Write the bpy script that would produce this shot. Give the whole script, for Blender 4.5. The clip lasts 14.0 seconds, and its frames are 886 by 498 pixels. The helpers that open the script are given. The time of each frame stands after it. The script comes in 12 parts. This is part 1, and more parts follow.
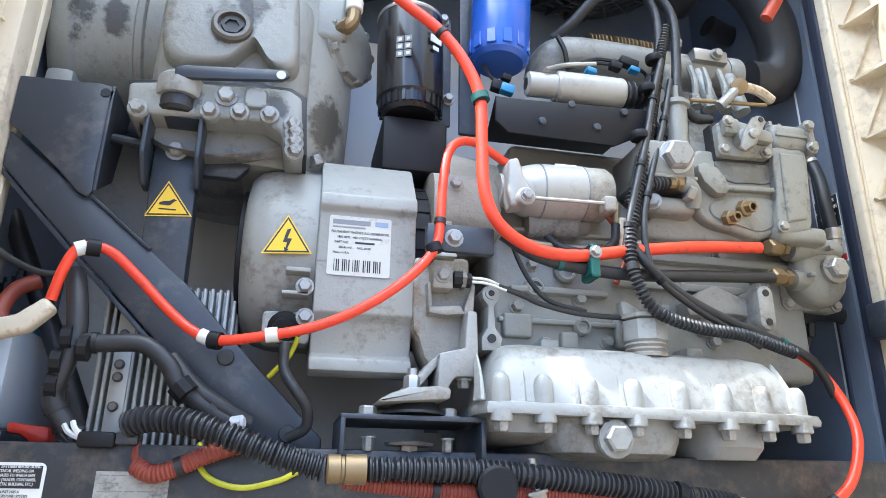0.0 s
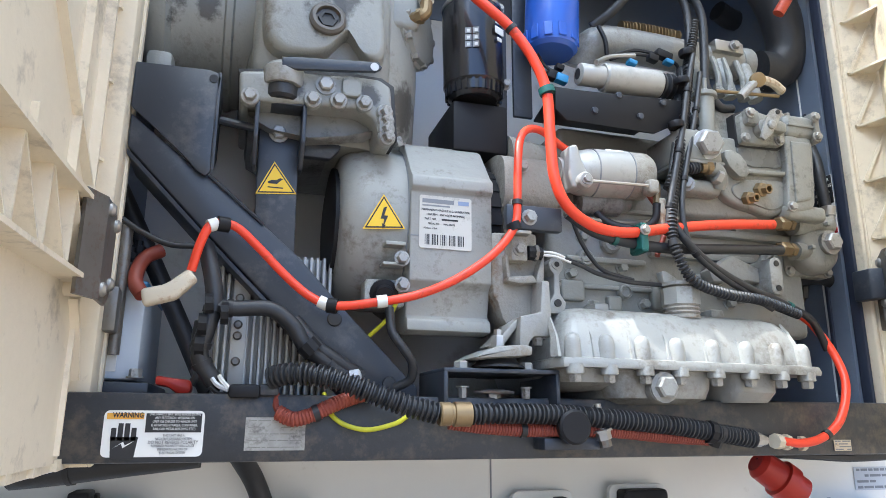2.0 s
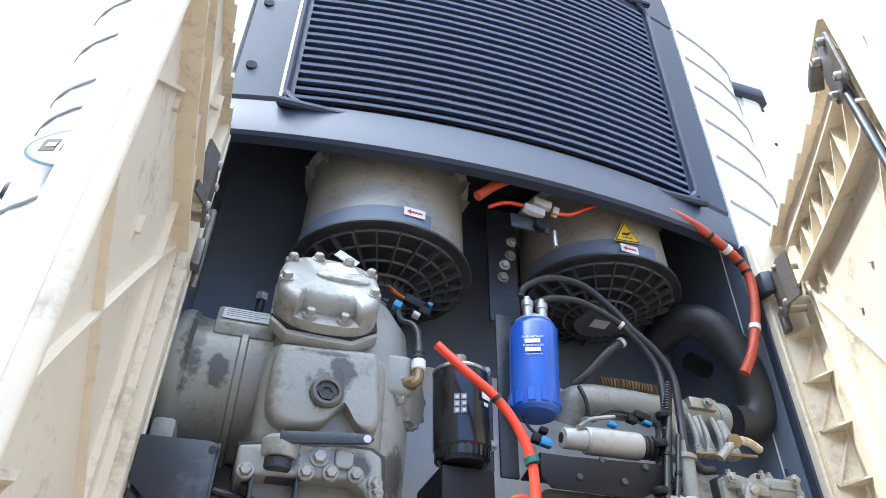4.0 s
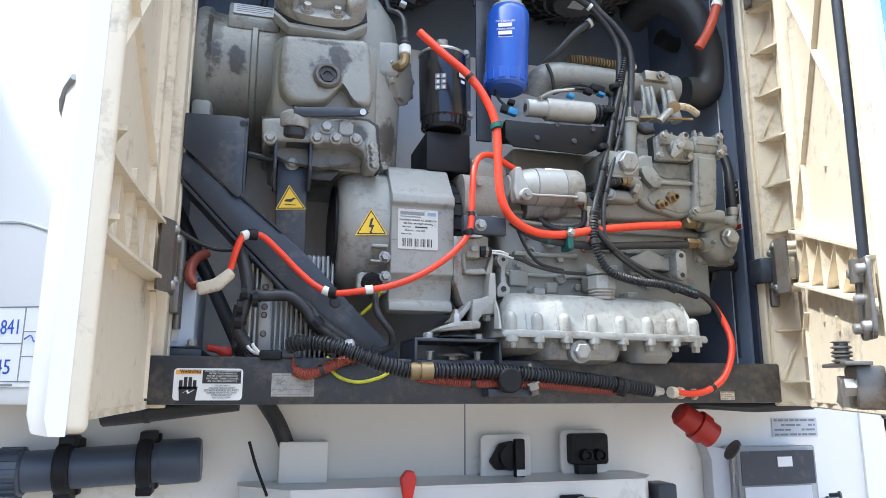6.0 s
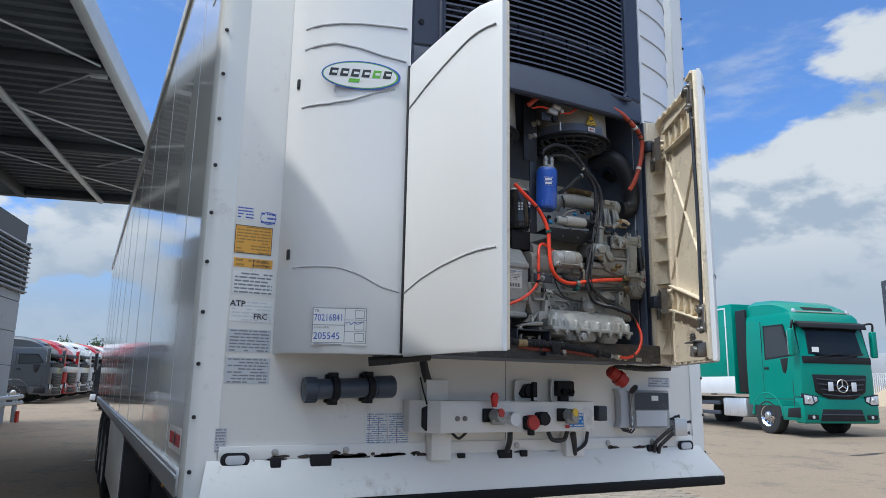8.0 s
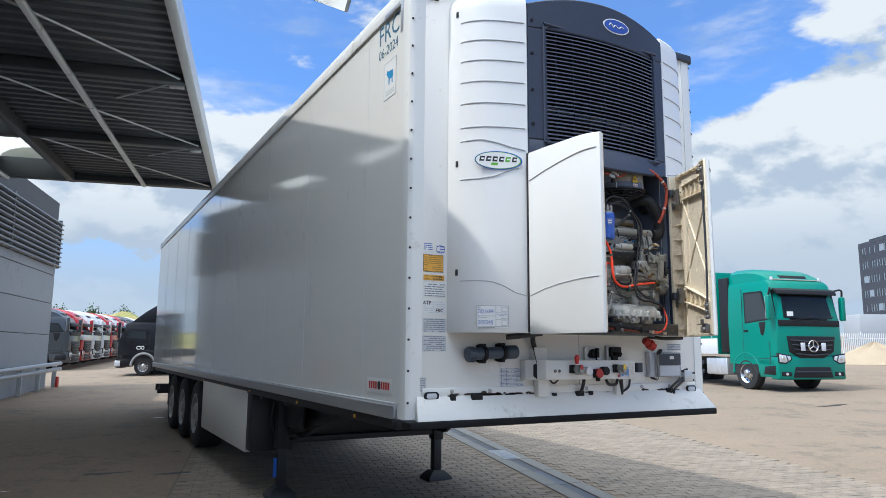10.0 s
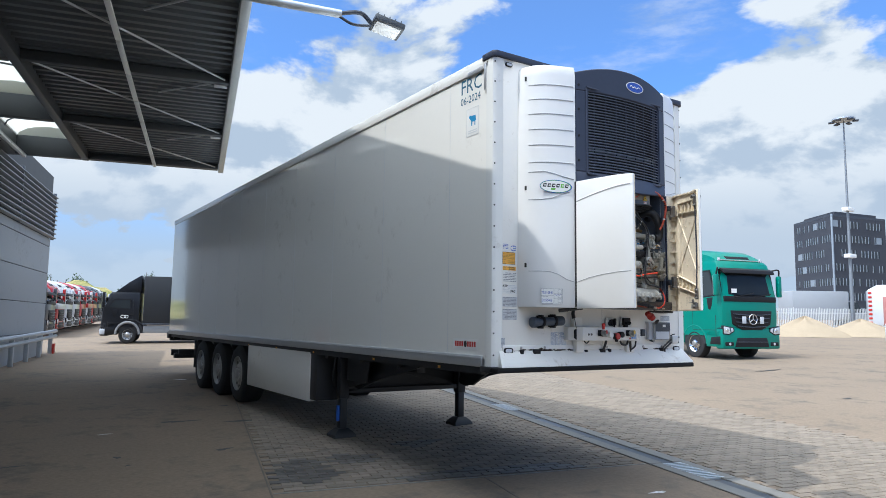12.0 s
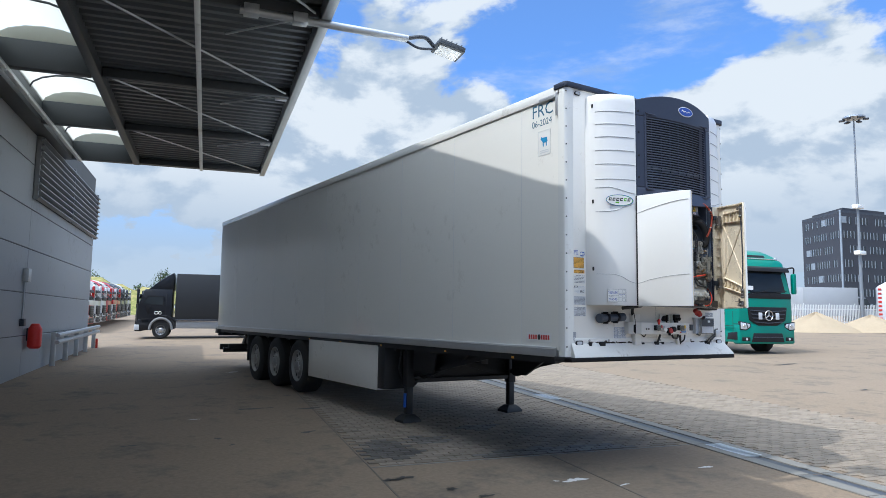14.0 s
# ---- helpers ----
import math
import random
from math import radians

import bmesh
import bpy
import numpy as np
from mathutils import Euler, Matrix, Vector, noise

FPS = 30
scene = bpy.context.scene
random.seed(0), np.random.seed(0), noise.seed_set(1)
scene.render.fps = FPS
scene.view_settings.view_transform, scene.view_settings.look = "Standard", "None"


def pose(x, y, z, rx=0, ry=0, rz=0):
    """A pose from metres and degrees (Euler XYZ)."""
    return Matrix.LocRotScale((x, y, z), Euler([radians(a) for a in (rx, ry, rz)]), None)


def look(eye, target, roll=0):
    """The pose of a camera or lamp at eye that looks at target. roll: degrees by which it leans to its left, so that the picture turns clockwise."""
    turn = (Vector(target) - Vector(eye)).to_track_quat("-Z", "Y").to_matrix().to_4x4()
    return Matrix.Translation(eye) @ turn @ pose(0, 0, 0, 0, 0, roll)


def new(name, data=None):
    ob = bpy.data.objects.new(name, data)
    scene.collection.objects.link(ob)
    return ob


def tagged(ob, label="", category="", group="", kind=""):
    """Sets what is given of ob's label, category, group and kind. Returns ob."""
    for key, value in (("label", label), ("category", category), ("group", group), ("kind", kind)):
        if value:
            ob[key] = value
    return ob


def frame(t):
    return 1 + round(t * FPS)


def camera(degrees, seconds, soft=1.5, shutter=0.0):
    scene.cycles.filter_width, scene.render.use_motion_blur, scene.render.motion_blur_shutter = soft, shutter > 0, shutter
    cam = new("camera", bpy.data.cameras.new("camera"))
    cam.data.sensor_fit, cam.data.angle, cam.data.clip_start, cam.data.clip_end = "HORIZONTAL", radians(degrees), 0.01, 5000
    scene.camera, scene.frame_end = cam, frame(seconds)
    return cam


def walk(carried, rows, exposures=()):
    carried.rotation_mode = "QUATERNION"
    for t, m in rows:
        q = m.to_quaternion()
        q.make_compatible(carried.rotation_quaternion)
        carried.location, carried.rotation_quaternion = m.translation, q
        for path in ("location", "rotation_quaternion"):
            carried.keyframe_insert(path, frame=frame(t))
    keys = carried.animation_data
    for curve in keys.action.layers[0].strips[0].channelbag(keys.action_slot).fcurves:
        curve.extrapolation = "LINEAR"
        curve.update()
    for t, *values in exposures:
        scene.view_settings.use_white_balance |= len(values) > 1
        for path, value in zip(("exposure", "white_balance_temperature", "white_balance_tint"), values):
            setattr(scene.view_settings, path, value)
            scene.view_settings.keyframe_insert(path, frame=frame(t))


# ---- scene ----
cam = camera(65.6, 14.0, soft=0.75)
PATH = [
    (0, (-0.221, -1.18, 1.67), (0.173, 0.671, 2.318), 0.8),
    (0.3, (-0.337, -1.203, 1.672), (0.191, 0.669, 2.139), 0.8),
    (0.5, (-0.374, -1.206, 1.636), (0.265, 0.632, 2.099), 0.4),
    (1, (-0.418, -1.249, 1.627), (0.233, 0.593, 2.057), 0.0),
    (1.5, (-0.424, -1.255, 1.648), (0.142, 0.612, 2.089), 0.2),
    (2, (-0.422, -1.269, 1.679), (0.131, 0.593, 2.155), 0.3),
    (2.5, (-0.44, -1.317, 1.729), (0.065, 0.418, 2.586), 0.8),
    (2.7, (-0.447, -1.332, 1.735), (0.031, 0.331, 2.738), 0.8),
    (3.1, (-0.452, -1.345, 1.745), (0.005, 0.16, 2.97), 0.8),
    (3.6, (-0.452, -1.358, 1.756), (0.0, 0.09, 3.05), 0.9),
    (4.2, (-0.449, -1.37, 1.768), (0.03, 0.22, 2.88), 1.0),
    (4.8, (-0.444, -1.374, 1.772), (0.071, 0.428, 2.47), 1.0),
    (5, (-0.441, -1.373, 1.766), (0.085, 0.466, 2.35), 1.1),
    (5.5, (-0.451, -1.392, 1.746), (0.116, 0.489, 2.118), 0.9),
    (6, (-0.433, -1.598, 1.658), (0.075, 0.296, 2.049), 0.2),
    (6.5, (-0.529, -1.814, 1.638), (-0.073, 0.084, 2.073), 0.4),
    (7, (-0.79, -2.123, 1.606), (-0.172, -0.271, 2.039), 0.6),
    (7.5, (-1.167, -2.391, 1.552), (-0.418, -0.585, 1.968), 0.7),
    (8, (-1.658, -2.675, 1.515), (-0.76, -0.932, 1.906), 1.0),
    (8.2, (-1.801, -2.847, 1.501), (-0.913, -1.098, 1.89), 0.8),
    (10.3, (-3.444, -3.949, 1.522), (-2.488, -2.215, 1.802), 0.6),
    (10.5, (-3.673, -4.046, 1.503), (-2.712, -2.314, 1.778), 0.8),
    (11, (-4.134, -4.399, 1.47), (-3.172, -2.661, 1.702), 1.0),
    (11.5, (-4.537, -4.681, 1.503), (-3.522, -2.971, 1.715), 0.8),
    (12, (-4.939, -4.851, 1.487), (-3.862, -3.178, 1.697), 0.8),
    (12.5, (-5.346, -5.064, 1.461), (-4.173, -3.458, 1.674), 0.7),
    (13, (-5.593, -5.159, 1.46), (-4.527, -3.479, 1.663), 0.9),
    (13.5, (-5.856, -5.17, 1.48), (-4.81, -3.477, 1.682), 1.0),
    (14, (-6.085, -5.236, 1.479), (-5.021, -3.554, 1.677), 0.8),
]
EXPOSURES = [(0, 1.69, 5950, 8), (0.5, 1.72, 6000, 8), (1, 1.53, 6100, 8), (1.5, 1.44, 6100, 8), (2, 1.44, 6100, 8), (2.7, 1.42, 5950, 8), (5, 1.38, 6050, 8), (5.5, 1.57, 6000, 8), (6, 1.24, 6100, 8), (7, 0.42, 6270, 8), (8, -0.09, 6140, 8), (10.5, 0.23, 6190, 8), (11.5, 0.22, 6140, 8), (14, 0.17, 6040, 8)]
walk(cam, [(t, look(eye, target, roll)) for t, eye, target, roll in PATH], EXPOSURES)

# ---- sky and sun ----
SUN_WAY = Vector((0.668, 0.008, -1.0)).normalized()
sun_elevation = math.asin(-SUN_WAY.z)
sun_azimuth = math.atan2(-SUN_WAY.x, -SUN_WAY.y)
world = bpy.data.worlds.new("sky")
scene.world = world
world.use_nodes = True
nt = world.node_tree
nt.nodes.clear()
w_out = nt.nodes.new("ShaderNodeOutputWorld")
w_bg = nt.nodes.new("ShaderNodeBackground")
w_sky = nt.nodes.new("ShaderNodeTexSky")
w_sky.sky_type = "NISHITA"
w_sky.sun_disc = False
w_sky.sun_elevation = sun_elevation
w_sky.sun_rotation = sun_azimuth
w_sky.air_density, w_sky.dust_density, w_sky.ozone_density = 1.0, 0.3, 3.0
w_tc = nt.nodes.new("ShaderNodeTexCoord")
w_sep = nt.nodes.new("ShaderNodeSeparateXYZ")
nt.links.new(w_tc.outputs["Generated"], w_sep.inputs[0])


def w_math(op, a, b=None, clamp=False):
    n = nt.nodes.new("ShaderNodeMath")
    n.operation, n.use_clamp = op, clamp
    for i, v in enumerate((a, b)):
        if v is None:
            continue
        if isinstance(v, (int, float)):
            n.inputs[i].default_value = v
        else:
            nt.links.new(v, n.inputs[i])
    return n.outputs[0]


# cumulus clouds: two samples of one noise, the second a little higher, shade their undersides
def w_noise(lift):
    comb = nt.nodes.new("ShaderNodeCombineXYZ")
    nt.links.new(w_sep.outputs[0], comb.inputs[0])
    nt.links.new(w_sep.outputs[1], comb.inputs[1])
    nt.links.new(w_math("ADD", w_math("MULTIPLY", w_sep.outputs[2], 1.9), lift), comb.inputs[2])
    n = nt.nodes.new("ShaderNodeTexNoise")
    n.inputs["Scale"].default_value = 4.2
    n.inputs["Detail"].default_value = 12.0
    n.inputs["Roughness"].default_value = 0.55
    n.inputs["Distortion"].default_value = 0.15
    nt.links.new(comb.outputs[0], n.inputs["Vector"])
    return n.outputs["Fac"]


def w_step(v, lo, hi):
    n = nt.nodes.new("ShaderNodeMapRange")
    n.interpolation_type = "SMOOTHSTEP"
    n.inputs["From Min"].default_value, n.inputs["From Max"].default_value = lo, hi
    nt.links.new(v, n.inputs["Value"])
    return n.outputs["Result"]


w_here, w_above = w_noise(0.0), w_noise(0.075)
w_up = w_math("MAXIMUM", w_sep.outputs[2], 0.0)


def w_mass(way, narrow, amount):
    """A heap of clouds, or a clear gap, round one direction."""
    n = nt.nodes.new("ShaderNodeVectorMath")
    n.operation = "DOT_PRODUCT"
    nt.links.new(w_tc.outputs["Generated"], n.inputs[0])
    n.inputs[1].default_value = tuple(Vector(way).normalized())
    return w_math("MULTIPLY", w_math("POWER", w_math("MAXIMUM", n.outputs["Value"], 0.0), narrow), amount)


# a belt of cumulus up to about twenty degrees, thinner cloud just above it
w_belt = w_math("SUBTRACT", w_step(w_up, 0.02, 0.14), w_math("MULTIPLY", w_step(w_up, 0.25, 0.36), 1.7))
# unseen overhead cloud, added to send more light into the shade
w_belt = w_math("ADD", w_belt, w_math("MULTIPLY", w_step(w_up, 0.46, 0.66), 2.3))
w_bias = w_math("ADD", w_math("MULTIPLY", w_belt, 0.13), -0.04)
for w_way, w_narrow, w_amount in (((0.44, 0.84, 0.30), 70.0, 0.16), ((0.27, 0.88, 0.38), 90.0, 0.12), ((0.83, 0.49, 0.25), 90.0, 0.16), ((0.80, 0.54, 0.23), 60.0, 0.08), ((0.63, 0.68, 0.39), 200.0, -0.05), ((0.46, 0.82, 0.35), 60.0, 0.13), ((0.74, 0.58, 0.36), 160.0, -0.14)):
    w_bias = w_math("ADD", w_bias, w_mass(w_way, w_narrow, w_amount))
w_cover = w_step(w_math("ADD", w_here, w_bias), 0.50, 0.575)
# thin streaks high up
w_thin = nt.nodes.new("ShaderNodeTexNoise")
w_squash = nt.nodes.new("ShaderNodeMapping")
w_squash.inputs["Scale"].default_value = (2.6, 2.6, 9.0)
w_squash.inputs["Rotation"].default_value = (0.2, 0.3, 0.0)
nt.links.new(w_tc.outputs["Generated"], w_squash.inputs["Vector"])
nt.links.new(w_squash.outputs[0], w_thin.inputs["Vector"])
w_thin.inputs["Scale"].default_value, w_thin.inputs["Detail"].default_value, w_thin.inputs["Roughness"].default_value = 1.5, 10.0, 0.62
w_cover = w_math("MAXIMUM", w_cover, w_math("MULTIPLY", w_step(w_thin.outputs["Fac"], 0.50, 0.74), 0.55))
w_haze = w_math("SUBTRACT", 0.94, w_math("MULTIPLY", w_step(w_up, 0.06, 0.24), 0.94))
w_cover = w_math("MAXIMUM", w_cover, w_haze)
# sunlit heads, blue-grey undersides towards the horizon
w_lit = w_math("MULTIPLY", w_step(w_math("ADD", w_math("MULTIPLY", w_math("SUBTRACT", w_here, w_above), 1.0), w_math("MULTIPLY", w_math("SUBTRACT", w_here, 0.5), 0.45)), -0.085, 0.045), w_math("ADD", w_math("MULTIPLY", w_step(w_up, 0.10, 0.24), 0.85), 0.15))
w_dot = nt.nodes.new("ShaderNodeVectorMath")
w_dot.operation = "DOT_PRODUCT"
nt.links.new(w_tc.outputs["Generated"], w_dot.inputs[0])
w_dot.inputs[1].default_value = tuple(-SUN_WAY)
w_glow = w_math("POWER", w_math("MAXIMUM", w_dot.outputs["Value"], 0.0), 3.0)      # clouds are brighter towards the sun, out of view, to lift the fill light
w_cloud = nt.nodes.new("ShaderNodeMix")
w_cloud.data_type = "RGBA"
nt.links.new(w_lit, w_cloud.inputs[0])
w_cloud.inputs[6].default_value = (1.85, 2.2, 2.65, 1)
w_cloud.inputs[7].default_value = (3.15, 3.3, 3.45, 1)
w_mix = nt.nodes.new("ShaderNodeMix")
w_mix.data_type = "RGBA"
nt.links.new(w_cover, w_mix.inputs[0])
w_low = nt.nodes.new("ShaderNodeMix")
w_low.data_type, w_low.blend_type = "RGBA", "MULTIPLY"
nt.links.new(w_math("SUBTRACT", 1.0, w_step(w_sep.outputs[2], 0.05, 1.1)), w_low.inputs[0])
nt.links.new(w_sky.outputs[0], w_low.inputs[6])
w_low.inputs[7].default_value = (0.40, 0.60, 0.88, 1)
nt.links.new(w_low.outputs[2], w_mix.inputs[6])
nt.links.new(w_cloud.outputs[2], w_mix.inputs[7])
nt.links.new(w_mix.outputs[2], w_bg.inputs[0])
nt.links.new(w_math("ADD", w_math("MULTIPLY", w_math("MULTIPLY", w_glow, w_cover), 1.5), 0.23), w_bg.inputs[1])
nt.links.new(w_bg.outputs[0], w_out.inputs[0])

sun_data = bpy.data.lights.new("sun", "SUN")
sun_data.energy, sun_data.angle, sun_data.color = 2.6, radians(0.55), (1.0, 0.95, 0.88)
sun = new("sun", sun_data)
sun.rotation_mode = "QUATERNION"
sun.rotation_quaternion = SUN_WAY.to_track_quat("-Z", "Y")
sun.location = (-20, -2, 28)


# ---- materials ----
def material(name, colour, rough=0.5, metal=0.0, grain=0.08, scale=30.0, blotch=0.1, blotch_scale=2.0, bump=0.0, bump_scale=None,
             dirt=None, dirt_amount=0.0, dirt_scale=6.0, coat=0.0, spec=0.5, object_vary=0.0, rough_vary=0.1):
    m = bpy.data.materials.new(name)
    m.use_nodes = True
    t = m.node_tree
    b = t.nodes["Principled BSDF"]
    tc = t.nodes.new("ShaderNodeTexCoord")

    def noise_tex(s, detail=5.0, rough_=0.6):
        n = t.nodes.new("ShaderNodeTexNoise")
        n.inputs["Scale"].default_value, n.inputs["Detail"].default_value, n.inputs["Roughness"].default_value = s, detail, rough_
        t.links.new(tc.outputs["Object"], n.inputs["Vector"])
        return n.outputs["Fac"]

    def mth(op, x, y):
        n = t.nodes.new("ShaderNodeMath")
        n.operation = op
        for i, v in enumerate((x, y)):
            if isinstance(v, (int, float)):
                n.inputs[i].default_value = v
            else:
                t.links.new(v, n.inputs[i])
        return n.outputs[0]

    fine, broad = noise_tex(scale), noise_tex(blotch_scale, 4.0)
    value = mth("ADD", mth("MULTIPLY", mth("SUBTRACT", fine, 0.5), grain * 2), mth("MULTIPLY", mth("SUBTRACT", broad, 0.5), blotch * 2))
    if object_vary:
        oi = t.nodes.new("ShaderNodeObjectInfo")
        value = mth("ADD", value, mth("MULTIPLY", mth("SUBTRACT", oi.outputs["Random"], 0.5), object_vary * 2))
    value = mth("ADD", value, 1.0)
    hsv = t.nodes.new("ShaderNodeHueSaturation")
    hsv.inputs["Color"].default_value = (*colour, 1)
    t.links.new(value, hsv.inputs["Value"])
    col = hsv.outputs[0]
    if dirt is not None:
        ramp = t.nodes.new("ShaderNodeValToRGB")
        ramp.color_ramp.elements[0].position, ramp.color_ramp.elements[1].position = 0.58 - 0.22 * dirt_amount, 0.70 - 0.16 * dirt_amount
        t.links.new(mth("ADD", mth("MULTIPLY", noise_tex(dirt_scale, 8.0, 0.68), 0.62), mth("MULTIPLY", noise_tex(dirt_scale * 6.0, 6.0, 0.7), 0.38)), ramp.inputs[0])
        mix = t.nodes.new("ShaderNodeMix")
        mix.data_type = "RGBA"
        t.links.new(ramp.outputs[0], mix.inputs[0])
        t.links.new(col, mix.inputs[6])
        mix.inputs[7].default_value = (*dirt, 1)
        col = mix.outputs[2]
    t.links.new(col, b.inputs["Base Color"])
    b.inputs["Metallic"].default_value = metal
    t.links.new(mth("ADD", rough - rough_vary / 2, mth("MULTIPLY", broad, rough_vary)), b.inputs["Roughness"])
    b.inputs["Coat Weight"].default_value = coat
    b.inputs["Coat Roughness"].default_value = 0.08
    b.inputs["Specular IOR Level"].default_value = spec
    if bump:
        bp = t.nodes.new("ShaderNodeBump")
        bp.inputs["Strength"].default_value, bp.inputs["Distance"].default_value = bump, 0.01
        t.links.new(noise_tex(bump_scale or scale, 6.0), bp.inputs["Height"])
        t.links.new(bp.outputs[0], b.inputs["Normal"])
    return m


WHITE = material("white_gelcoat", (0.80, 0.80, 0.77), 0.22, grain=0.01, blotch=0.02, dirt=(0.55, 0.53, 0.48), dirt_amount=0.015, dirt_scale=2.5, coat=0.2)
SIDE_WHITE = material("trailer_side_white", (0.86, 0.85, 0.805), 0.07, grain=0.01, blotch=0.02, blotch_scale=0.6, dirt=(0.66, 0.64, 0.59), dirt_amount=0.0, dirt_scale=1.2, coat=0.5)
WALL_WHITE = material("front_wall_white", (0.83, 0.815, 0.77), 0.35, grain=0.02, blotch=0.03, dirt=(0.55, 0.51, 0.44), dirt_amount=0.02, dirt_scale=4.0)
COVER = material("cover_white_plastic", (0.80, 0.80, 0.79), 0.3, grain=0.01, blotch=0.02, coat=0.15)
BEIGE = material("door_inner_beige", (0.76, 0.67, 0.52), 0.55, grain=0.05, scale=60, blotch=0.06, dirt=(0.42, 0.36, 0.28), dirt_amount=0.22, dirt_scale=9.0, bump=0.1)
NAVY = material("navy_plastic", (0.036, 0.045, 0.074), 0.45, grain=0.1, blotch=0.1, spec=0.4)
FRAME = material("dark_frame_paint", (0.036, 0.043, 0.057), 0.40, grain=0.1, blotch=0.12, dirt=(0.10, 0.10, 0.105), dirt_amount=0.25, dirt_scale=8.0, spec=0.5)
GRILLE = material("grille_slat_plastic", (0.13, 0.155, 0.225), 0.42, grain=0.08, blotch=0.1)
BEAM = material("dusty_frame_paint", (0.033, 0.037, 0.045), 0.42, grain=0.2, scale=60, blotch=0.25, blotch_scale=6, dirt=(0.115, 0.098, 0.080), dirt_amount=0.45, dirt_scale=11.0, spec=0.5, bump=0.08, bump_scale=90)
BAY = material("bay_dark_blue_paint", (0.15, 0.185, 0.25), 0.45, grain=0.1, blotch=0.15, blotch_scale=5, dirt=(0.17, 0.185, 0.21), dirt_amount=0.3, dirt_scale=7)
BLACK = material("black_plastic", (0.015, 0.015, 0.017), 0.50, grain=0.1, blotch=0.15, spec=0.22)
RUBBER = material("black_rubber", (0.026, 0.027, 0.030), 0.46, grain=0.15, blotch=0.15, bump=0.1, bump_scale=80)
ENGINE = material("engine_grey_paint", (0.285, 0.29, 0.27), 0.36, grain=0.08, scale=45, blotch=0.10, blotch_scale=7, dirt=(0.13, 0.115, 0.095), dirt_amount=0.12, dirt_scale=11.0, bump=0.16, bump_scale=90)
ENGINE_LIGHT = material("aluminium_cover_paint", (0.33, 0.33, 0.31), 0.33, grain=0.06, scale=45, blotch=0.08, blotch_scale=7, dirt=(0.17, 0.15, 0.125), dirt_amount=0.30, dirt_scale=14.0, bump=0.16, bump_scale=90)
GENERATOR = material("generator_grey_paint", (0.33, 0.332, 0.31), 0.42, grain=0.06, scale=40, blotch=0.13, blotch_scale=5, dirt=(0.17, 0.152, 0.125), dirt_amount=0.22, dirt_scale=16.0, bump=0.12, bump_scale=70)
CAST = material("bare_cast_metal", (0.30, 0.285, 0.255), 0.5, metal=0.1, grain=0.15, scale=60, blotch=0.15, blotch_scale=9, dirt=(0.17, 0.105, 0.06), dirt_amount=0.25, dirt_scale=14.0, bump=0.3, bump_scale=120)
STARTER_END = material("speckled_end_cap", (0.33, 0.31, 0.265), 0.5, grain=0.35, scale=140, blotch=0.1, blotch_scale=20, dirt=(0.18, 0.13, 0.09), dirt_amount=0.2, dirt_scale=60, bump=0.2, bump_scale=140)
CAST_PALE = material("pale_cast_metal", (0.30, 0.295, 0.275), 0.45, metal=0.1, grain=0.10, scale=60, blotch=0.10, blotch_scale=9, dirt=(0.20, 0.15, 0.10), dirt_amount=0.12, dirt_scale=14.0, bump=0.2, bump_scale=120)
STEEL = material("zinc_steel", (0.44, 0.43, 0.41), 0.4, metal=0.8, grain=0.08, blotch=0.1, blotch_scale=12)
PAINTED_BOLT = material("painted_bolt", (0.36, 0.355, 0.335), 0.42, metal=0.35, grain=0.12, scale=80, blotch=0.2, blotch_scale=25, dirt=(0.12, 0.105, 0.09), dirt_amount=0.3, dirt_scale=40)
# dirty grey paint, its base darkened to stand for shade under the sump
DIRT_SHADE_GREY = material("grimy_grey_paint", (0.22, 0.22, 0.21), 0.42, grain=0.12, scale=60, blotch=0.2, blotch_scale=9, dirt=(0.06, 0.055, 0.05), dirt_amount=0.4, dirt_scale=14, bump=0.2, bump_scale=90)
BRASS = material("brass", (0.29, 0.21, 0.115), 0.5, metal=0.7, grain=0.08, blotch=0.15, blotch_scale=20)
ORANGE = material("orange_hose", (0.86, 0.062, 0.024), 0.36, grain=0.03, blotch=0.06, blotch_scale=10, dirt=(0.35, 0.06, 0.03), dirt_amount=0.15, dirt_scale=20.0)
BLUE = material("blue_filter_paint", (0.03, 0.11, 0.50), 0.24, grain=0.02, blotch=0.05, coat=0.4)
FILTER_BLACK = material("black_filter_paint", (0.012, 0.012, 0.014), 0.24, grain=0.05, blotch=0.1, coat=0.3)
SILVER = material("silver_starter", (0.42, 0.415, 0.39), 0.36, metal=0.1, grain=0.05, blotch=0.08, blotch_scale=10, dirt=(0.3, 0.29, 0.27), dirt_amount=0.25, dirt_scale=18.0)
ALU = material("aluminium", (0.62, 0.63, 0.64), 0.4, metal=0.7, grain=0.05, blotch=0.08)
YELLOW = material("yellow_sticker", (0.80, 0.52, 0.02), 0.4, grain=0.03, blotch=0.04)
AMBER = material("amber_label", (0.78, 0.40, 0.06), 0.4, grain=0.03, blotch=0.04)
LABEL = material("white_label", (0.78, 0.78, 0.76), 0.4, grain=0.02, blotch=0.03)
LABEL_GREY = material("grey_label", (0.55, 0.57, 0.60), 0.4, grain=0.04, blotch=0.05)
INK = material("black_ink", (0.02, 0.02, 0.022), 0.5)
INK_SLATE = material("slate_blue_ink", (0.24, 0.31, 0.46), 0.5)
INK_GREY = material("grey_ink", (0.22, 0.23, 0.25), 0.5)
INK_BLUE = material("blue_ink", (0.03, 0.09, 0.42), 0.5)
